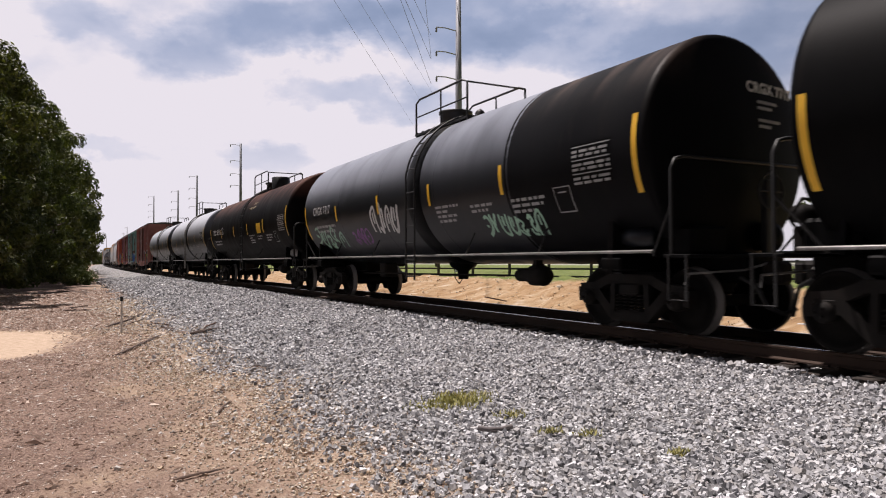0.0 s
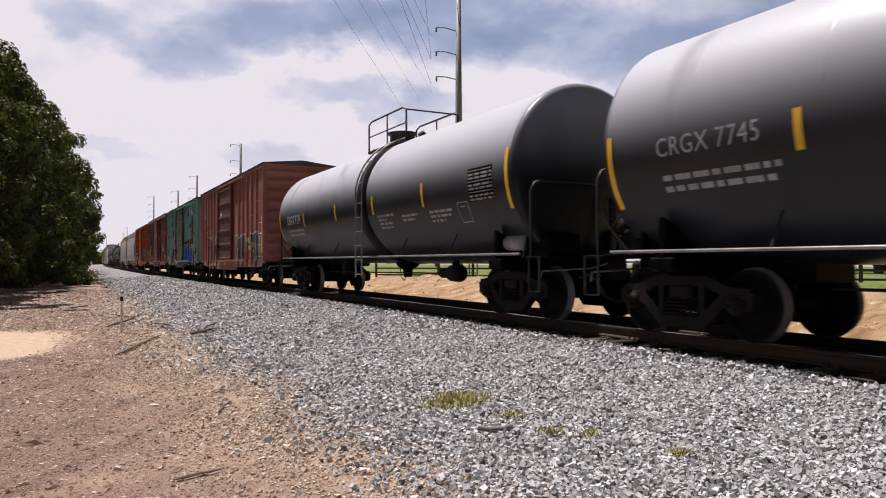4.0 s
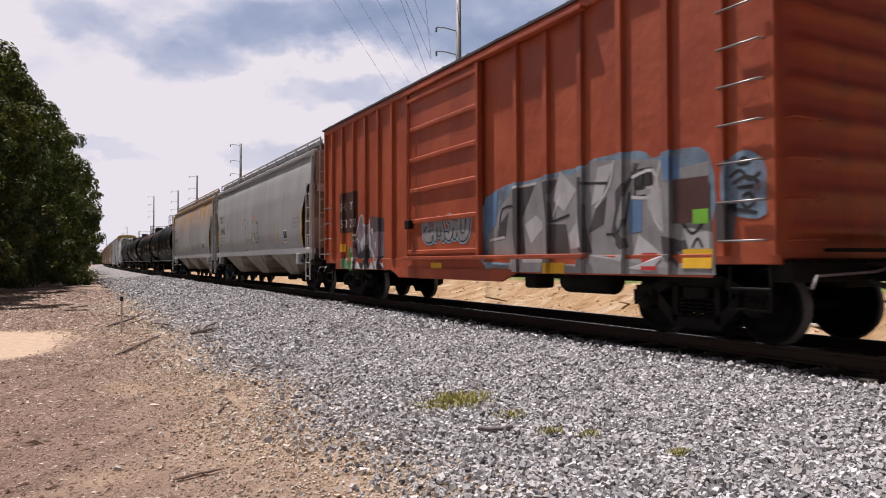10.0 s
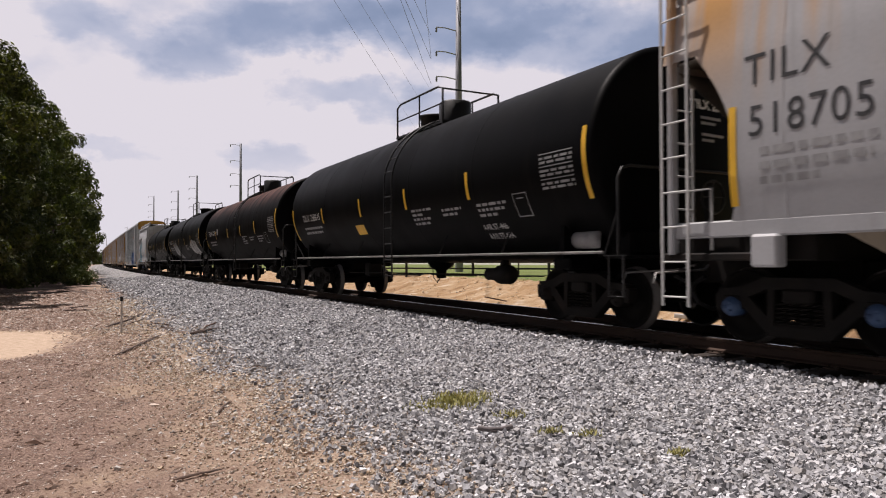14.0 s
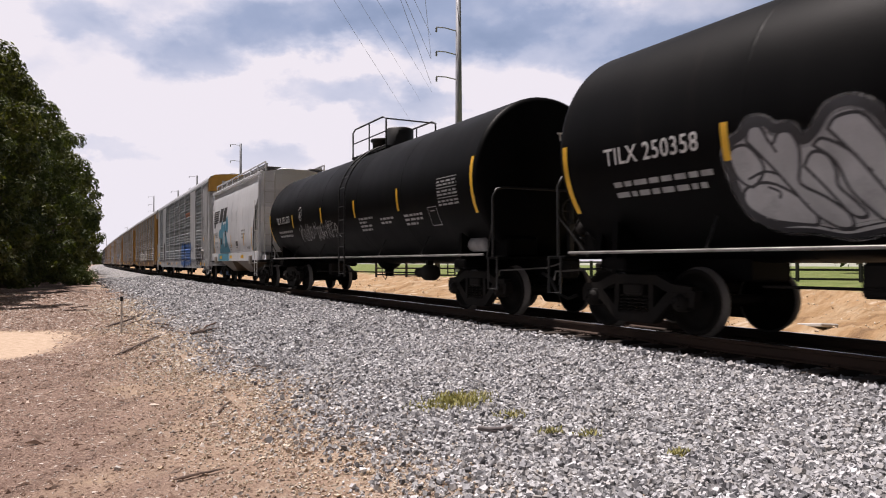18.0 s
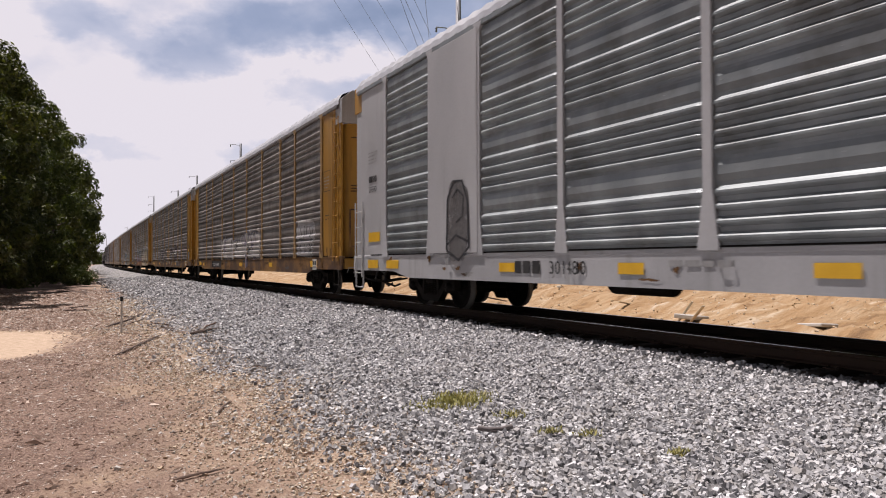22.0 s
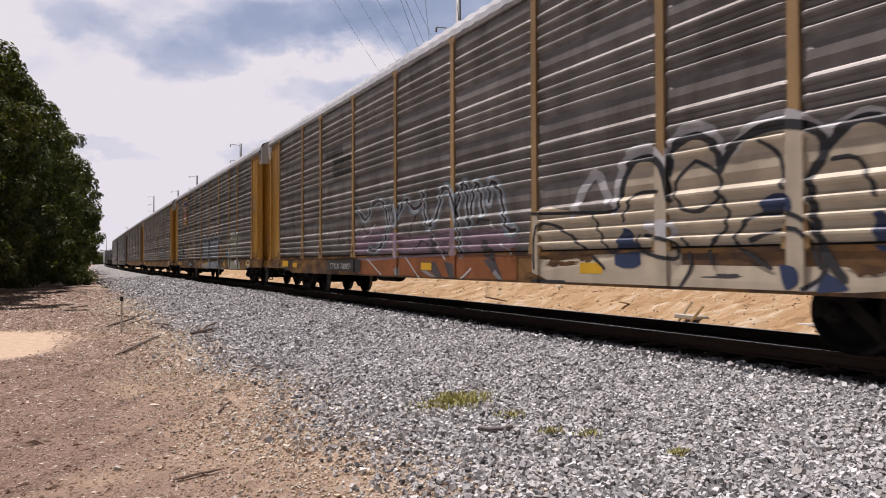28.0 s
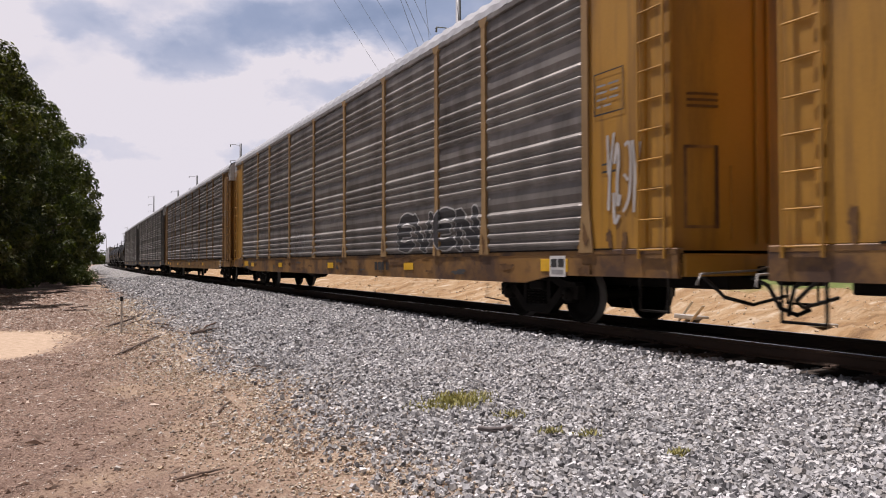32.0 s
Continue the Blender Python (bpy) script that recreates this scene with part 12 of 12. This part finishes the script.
sprayed(t3, RACK, soot_spray, 0.0075, [(-2.47, 1.46), (-2.64, 1.41), (-2.96, 1.17), (-2.96, 1.02), (-2.55, 1.14)], soft=False, label="dark sprayed shape")
sprayed(t3, RACK, grey_spray, 0.0085, [(0.07, 0.82), (-0.21, 0.83), (-0.67, 0.7), (-0.41, 0.7)], soft=False, label="grey sprayed shape")
sprayed(t3, RACK, grey_spray, 0.0085, [(1.48, 0.85), (1.2, 0.91), (1.21, 0.7), (1.39, 0.7)], soft=False, label="grey sprayed shape")
sprayed(t3, RACK, grey_spray, 0.0085, [(-2.96, 0.88), (-3.22, 0.7), (-3.07, 0.7), (-2.88, 0.8)], soft=False, label="grey sprayed shape")
scrawl(t3, 4.6, 6.6, 1.5, 1.9, 5, dusty_white, RACK, 83, 0.03, "small pale tag")
t4 = YELLOWS[3]
lettering(t4, "BUILDING AMERICA", 6.2, 4.42, 0.34, letter_black, RACK, label="black lettering across the panels", wide=1.3)
for z in (4.1, 4.2, 4.3):
    bars(t3, 6.6, z, [1.6], 0.05, 0.1, letter_black, RACK, "logo_stripe", 21)
bars(t3, 5.8, 3.78, [1.4], 0.2, 0.1, letter_black, RACK, seed=22)
bars(t3, 5.8, 3.48, [1.5], 0.2, 0.1, letter_black, RACK, seed=23)
sprayed(t4, RACK, chrome_spray, 0.006, [(1.18, 0.78), (1.18, 2.17), (0.72, 2.54), (0.2, 2.61), (-0.13, 2.31), (-0.44, 2.51), (-1.04, 2.49), (-1.46, 2.21), (-1.59, 2.4), (-2.11, 2.49), (-2.35, 2.27), (-2.71, 2.52), (-3.15, 2.41), (-3.46, 2.5), (-3.95, 2.5), (-4.23, 2.33), (-4.38, 2.03), (-4.33, 1.08), (-4.7, 0.81), (-4.74, 0.7), (0.2, 0.7)], soft=False, label="grey-blue sprayed letters run together")
sprayed_line(t4, RACK, dusty_white, 0.0068, 0.14, [[(1.18, 2.0), (0.72, 2.55), (0.12, 2.62), (-0.21, 2.36), (-0.52, 2.52), (-1.04, 2.51), (-1.43, 2.26), (-1.66, 2.42), (-2.17, 2.5), (-2.35, 2.3), (-2.65, 2.54), (-3.15, 2.46), (-3.51, 2.54), (-3.97, 2.53), (-4.32, 2.31), (-4.46, 1.8)]])
sprayed_line(t4, RACK, black_spray, 0.0088, 0.095, [[(1.08, 1.35), (1.05, 2.08), (0.63, 2.49), (0.17, 2.49), (-0.04, 2.17)], [(-0.13, 2.16), (-0.44, 2.46), (-0.97, 2.47), (-1.32, 2.25), (-1.35, 1.3)], [(-1.39, 2.18), (-1.75, 2.44), (-2.23, 2.43), (-2.32, 2.14)], [(-2.32, 2.19), (-2.59, 2.49), (-3.01, 2.48), (-3.22, 2.25)], [(-3.25, 2.24), (-3.56, 2.5), (-3.97, 2.49), (-4.28, 2.27), (-4.44, 1.8), (-4.31, 1.02), (-4.73, 0.75), (-4.78, 0.7)]])
sprayed_line(t4, RACK, black_spray, 0.0088, 0.06, [[(-1.98, 1.9), (-1.66, 2.02), (-1.43, 1.83), (-1.48, 1.3), (-2.04, 0.76)], [(-1.88, 1.7), (-2.01, 1.16)], [(-2.82, 2.1), (-2.95, 1.65), (-3.27, 1.02), (-3.68, 0.78)], [(-3.51, 1.92), (-3.53, 1.26)], [(0.54, 1.97), (0.46, 1.18)], [(-0.29, 2.07), (-0.32, 1.32)], [(-3.85, 0.79), (-4.13, 0.7), (-4.27, 0.86)]])
sprayed(t4, RACK, ochre, 0.0066, [(-4.54, 1.99), (-4.75, 2.06), (-4.91, 1.87), (-5.07, 1.87), (-5.12, 1.55), (-5.37, 1.02), (-5.55, 0.7), (-5.8, 0.7), (-5.52, 0.97), (-5.07, 1.13), (-4.74, 1.02), (-4.62, 1.35)], label="ochre sprayed shape")
sprayed_line(t4, RACK, black_spray, 0.0084, 0.045, [[(-4.54, 1.99), (-4.75, 2.06), (-4.91, 1.87), (-5.07, 1.87), (-5.12, 1.55), (-5.37, 1.02), (-5.55, 0.7), (-5.8, 0.7), (-5.52, 0.97), (-5.07, 1.13), (-4.74, 1.02), (-4.62, 1.35)]])
sprayed(t4, RACK, ochre, 0.0066, [(-5.52, 1.58), (-5.67, 2.03), (-5.94, 2.0), (-5.95, 1.56), (-6.08, 0.83), (-6.33, 0.7), (-5.93, 0.7), (-5.59, 0.82)], label="ochre sprayed shape")
sprayed_line(t4, RACK, black_spray, 0.0084, 0.045, [[(-5.52, 1.58), (-5.67, 2.03), (-5.94, 2.0), (-5.95, 1.56), (-6.08, 0.83), (-6.33, 0.7), (-5.93, 0.7), (-5.59, 0.82)]])
sprayed(t4, RACK, teal_spray, 0.0068, [(-5.11, 1.96), (-5.27, 2.03), (-5.39, 1.94), (-5.35, 1.75), (-5.15, 1.71)], label="teal sprayed shape")
sprayed_line(t4, RACK, black_spray, 0.0086, 0.045, [[(-5.11, 1.96), (-5.27, 2.03), (-5.39, 1.94), (-5.35, 1.75), (-5.15, 1.71)]])
sprayed(t4, RACK, teal_spray, 0.0068, [(-5.15, 1.44), (-5.37, 1.49), (-5.53, 0.87), (-5.37, 1.02)], label="teal sprayed shape")
sprayed_line(t4, RACK, black_spray, 0.0086, 0.045, [[(-5.15, 1.44), (-5.37, 1.49), (-5.53, 0.87), (-5.37, 1.02)]])
sprayed(t4, RACK, teal_spray, 0.0068, [(-6.33, 1.73), (-6.51, 1.74), (-6.58, 1.53), (-6.91, 1.6), (-6.89, 1.29), (-6.58, 1.24), (-6.45, 1.35)], label="teal sprayed shape")
sprayed_line(t4, RACK, black_spray, 0.0086, 0.045, [[(-6.33, 1.73), (-6.51, 1.74), (-6.58, 1.53), (-6.91, 1.6), (-6.89, 1.29), (-6.58, 1.24), (-6.45, 1.35)]])
sprayed(t4, RACK, sage_wash, 0.006, [(-6.97, 1.91), (-7.13, 2.24), (-7.49, 2.23), (-7.52, 2.46), (-8.0, 2.44), (-8.45, 2.4), (-8.41, 2.31), (-8.75, 2.3), (-8.83, 2.41), (-9.08, 2.36), (-9.41, 2.27), (-9.43, 0.7), (-8.66, 0.7), (-8.55, 0.7), (-7.01, 0.7), (-6.82, 1.02), (-7.18, 1.58)], soft=False, label="pale sage green sprayed letters run together")
sprayed(t4, RACK, pale_spray, 0.008, [(-7.52, 2.46), (-7.8, 2.43), (-7.77, 2.15), (-7.54, 2.16)], soft=False, label="pale sprayed shape")
sprayed(t4, RACK, pale_spray, 0.008, [(-7.33, 1.24), (-7.58, 1.27), (-7.59, 1.11), (-7.33, 1.06)], soft=False, label="pale sprayed shape")
sprayed(t4, RACK, pale_spray, 0.008, [(-6.97, 1.64), (-7.21, 1.67), (-7.18, 1.5), (-6.85, 1.2)], soft=False, label="pale sprayed shape")
sprayed(t4, RACK, pale_spray, 0.008, [(-8.0, 2.38), (-8.17, 2.37), (-8.16, 2.18), (-8.02, 2.18)], soft=False, label="pale sprayed shape")
sprayed(t4, RACK, pale_spray, 0.008, [(-8.2, 1.12), (-8.63, 1.13), (-8.66, 0.92), (-8.24, 0.91)], soft=False, label="pale sprayed shape")
sprayed(t4, RACK, dusty_lilac, 0.0082, [(-7.99, 1.81), (-8.08, 1.82), (-8.18, 1.68), (-8.4, 1.51), (-8.36, 1.36), (-8.24, 1.41)], soft=False, label="faded lilac shape")
sprayed(t4, RACK, dusty_lilac, 0.0082, [(-7.39, 1.78), (-7.77, 1.71), (-7.75, 1.23), (-7.68, 1.23), (-7.63, 1.6)], soft=False, label="faded lilac shape")
sprayed(t4, RACK, dusty_lilac, 0.0082, [(-8.79, 2.02), (-8.9, 2.01), (-8.92, 0.99), (-8.81, 0.99)], soft=False, label="faded lilac shape")
sprayed(t4, RACK, dusty_lilac, 0.0082, [(-8.33, 2.01), (-8.6, 1.97), (-8.6, 1.85)], soft=False, label="faded lilac shape")
sprayed(t4, RACK, dusty_lilac, 0.0082, [(-8.16, 1.14), (-8.24, 1.14), (-8.32, 0.7), (-8.19, 0.7)], soft=False, label="faded lilac shape")
sprayed(t4, RACK, dusty_lilac, 0.0082, [(-9.13, 2.01), (-9.23, 2.03), (-9.25, 1.16), (-9.15, 1.16)], soft=False, label="faded lilac shape")
sprayed_line(t4, RACK, pale_spray, 0.0088, 0.07, [[(-7.05, 1.85), (-7.16, 2.17), (-7.49, 2.2), (-7.53, 2.44), (-8.43, 2.39), (-8.41, 2.31), (-8.75, 2.28), (-8.83, 2.39), (-9.1, 2.35)], [(-7.18, 1.58), (-7.33, 1.19), (-7.53, 0.78), (-7.23, 0.73)]])
sprayed_line(t4, RACK, grey_spray, 0.0092, 0.03, [[(-7.16, 2.19), (-7.23, 1.5), (-7.43, 1.02)], [(-8.93, 2.36), (-8.96, 1.51), (-9.12, 0.89)], [(-7.81, 1.75), (-7.86, 1.46), (-8.03, 1.26)]])
sprayed(t4, RACK, black_spray, 0.0095, [(-4.78, 0.72), (-5.57, 0.72), (-5.62, 0.7), (-4.81, 0.7)], soft=False, label="black name board")
sprayed_line(t4, RACK, dusty_white, 0.011, 0.045, [[(-4.97, 0.7), (-5.29, 0.7)], [(-5.13, 0.7), (-5.13, 0.7)], [(-5.32, 0.7), (-5.5, 0.7)], [(-5.5, 0.7), (-5.34, 0.7)]])
fat_word(t4, ("hook", "bend", "arch"), 8.4, 11.5, 1.0, 2.2, rack_grey, white_spray, black_spray, RACK, "grey sprayed letter with a white line", 0.34, 8, rim=0.04)
graffiti(t4, 3.8, 7.6, 1.0, 2.3, 4, paintwork("tan_spray", (0.36, 0.25, 0.17)), grey_spray, dusty_white, RACK, 93, "tan sprayed letter", bold=0.24)
sh = patch(t4, 8.8, 7.05, 3.55, 5.35, yellow_paint, RACK, "emblem_panel", 0.02, "yellow panel with a striped shield")
ey, ez = 7.93, 4.5
shield = [(ey + 0.5, ez + 0.75), (ey - 0.5, ez + 0.75), (ey - 0.55, ez - 0.1), (ey - 0.4, ez - 0.55), (ey, ez - 0.8), (ey + 0.4, ez - 0.55), (ey + 0.55, ez - 0.1)]
art(sh, fan(shield), letter_white, RACK, 0.026, "shield")
art(sh, [[(ey + 0.47, ez + 0.3), (ey - 0.47, ez + 0.3), (ey - 0.45, ez + 0.7), (ey + 0.45, ez + 0.7)]], paintwork("navy_blue", (0.04, 0.06, 0.2)), RACK, 0.030, "shield_top")
for k in range(6):
    y = ey + 0.42 - 0.165 * k
    art(sh, [[(y, ez - 0.45), (y - 0.08, ez - 0.5), (y - 0.08, ez + 0.28), (y, ez + 0.28)]], paintwork("flag_red", (0.4, 0.03, 0.03)), RACK, 0.030, "shield_stripe")
t5 = YELLOWS[4]
fat_word(t5, "EVEN", -8.7, -4.9, 1.2, 2.15, grey_black_spray, white_spray, None, RACK, "dark sprayed letter with a white line", 0.30, 9, rim=0.035)
scrawl(t5, -12.9, -12.2, 1.5, 2.7, 4, dusty_white, RACK, 95, 0.06, "faded white tag")
scrawl(t5, 0.5, 4.5, 1.2, 1.9, 6, grey_spray, RACK, 96, 0.06, "faded grey tag")
bars(t5, -3.6, 0.82, [0.9], 0.2, 0.1, letter_black, RACK, seed=12)
graffiti(YELLOWS[5], -4, 2, 1.1, 2.1, 5, rack_grey, grey_spray, dusty_white, RACK, 97, "dull grey sprayed letter")

for p, m, d in ((523.5, black_paint, 1), (541.0, black_paint, 1), (558.5, black_paint, 1), (576.0, black_paint, 1)):
    tank_car(p, m, m, 0, "distant black tank car", 90, dome=False)
hopper_car(596, hopper_paint, "distant pale grey covered hopper car")
hopper_car(614, hopper_paint, "distant pale grey covered hopper car")


# ---- movement ----
def motions():
    at = dict((id(c), p) for c, p in CARS)
    steps = [0.0, 1.0, 2.0] + [2.0 * k for k in range(2, 17)]
    for car, p in CARS:
        rows = []
        for t in steps:
            s = p - rolled(t)
            rows.append((t, pose(track_x(s), s, 0, 0, 0, track_turn(s))))
        walk(car, rows)
    for w, q, y, car in AXLES:
        p = at[id(car)] + y
        # turned while it rolls past, at rest while far away
        t0 = max(0.0, (p - 46) / 12.4)
        t1 = min(32.0, (p + 3) / 12.4)
        if t1 <= 0.1 or t0 >= 31.9:
            continue
        n = int((t1 - t0) * 20) + 1
        rows = []
        for k in range(n + 1):
            t = t0 + (t1 - t0) * k / n
            t = round(t * 30) / 30
            rows.append((t, pose(0, q, 0.457, math.degrees(rolled(t) / 0.457) % 360)))
        first, last = rows[0][1], rows[-1][1]
        walk(w, ([(0.0, first)] if rows[0][0] > 0.05 else []) + rows + ([(32.0, last)] if rows[-1][0] < 31.95 else []))


motions()
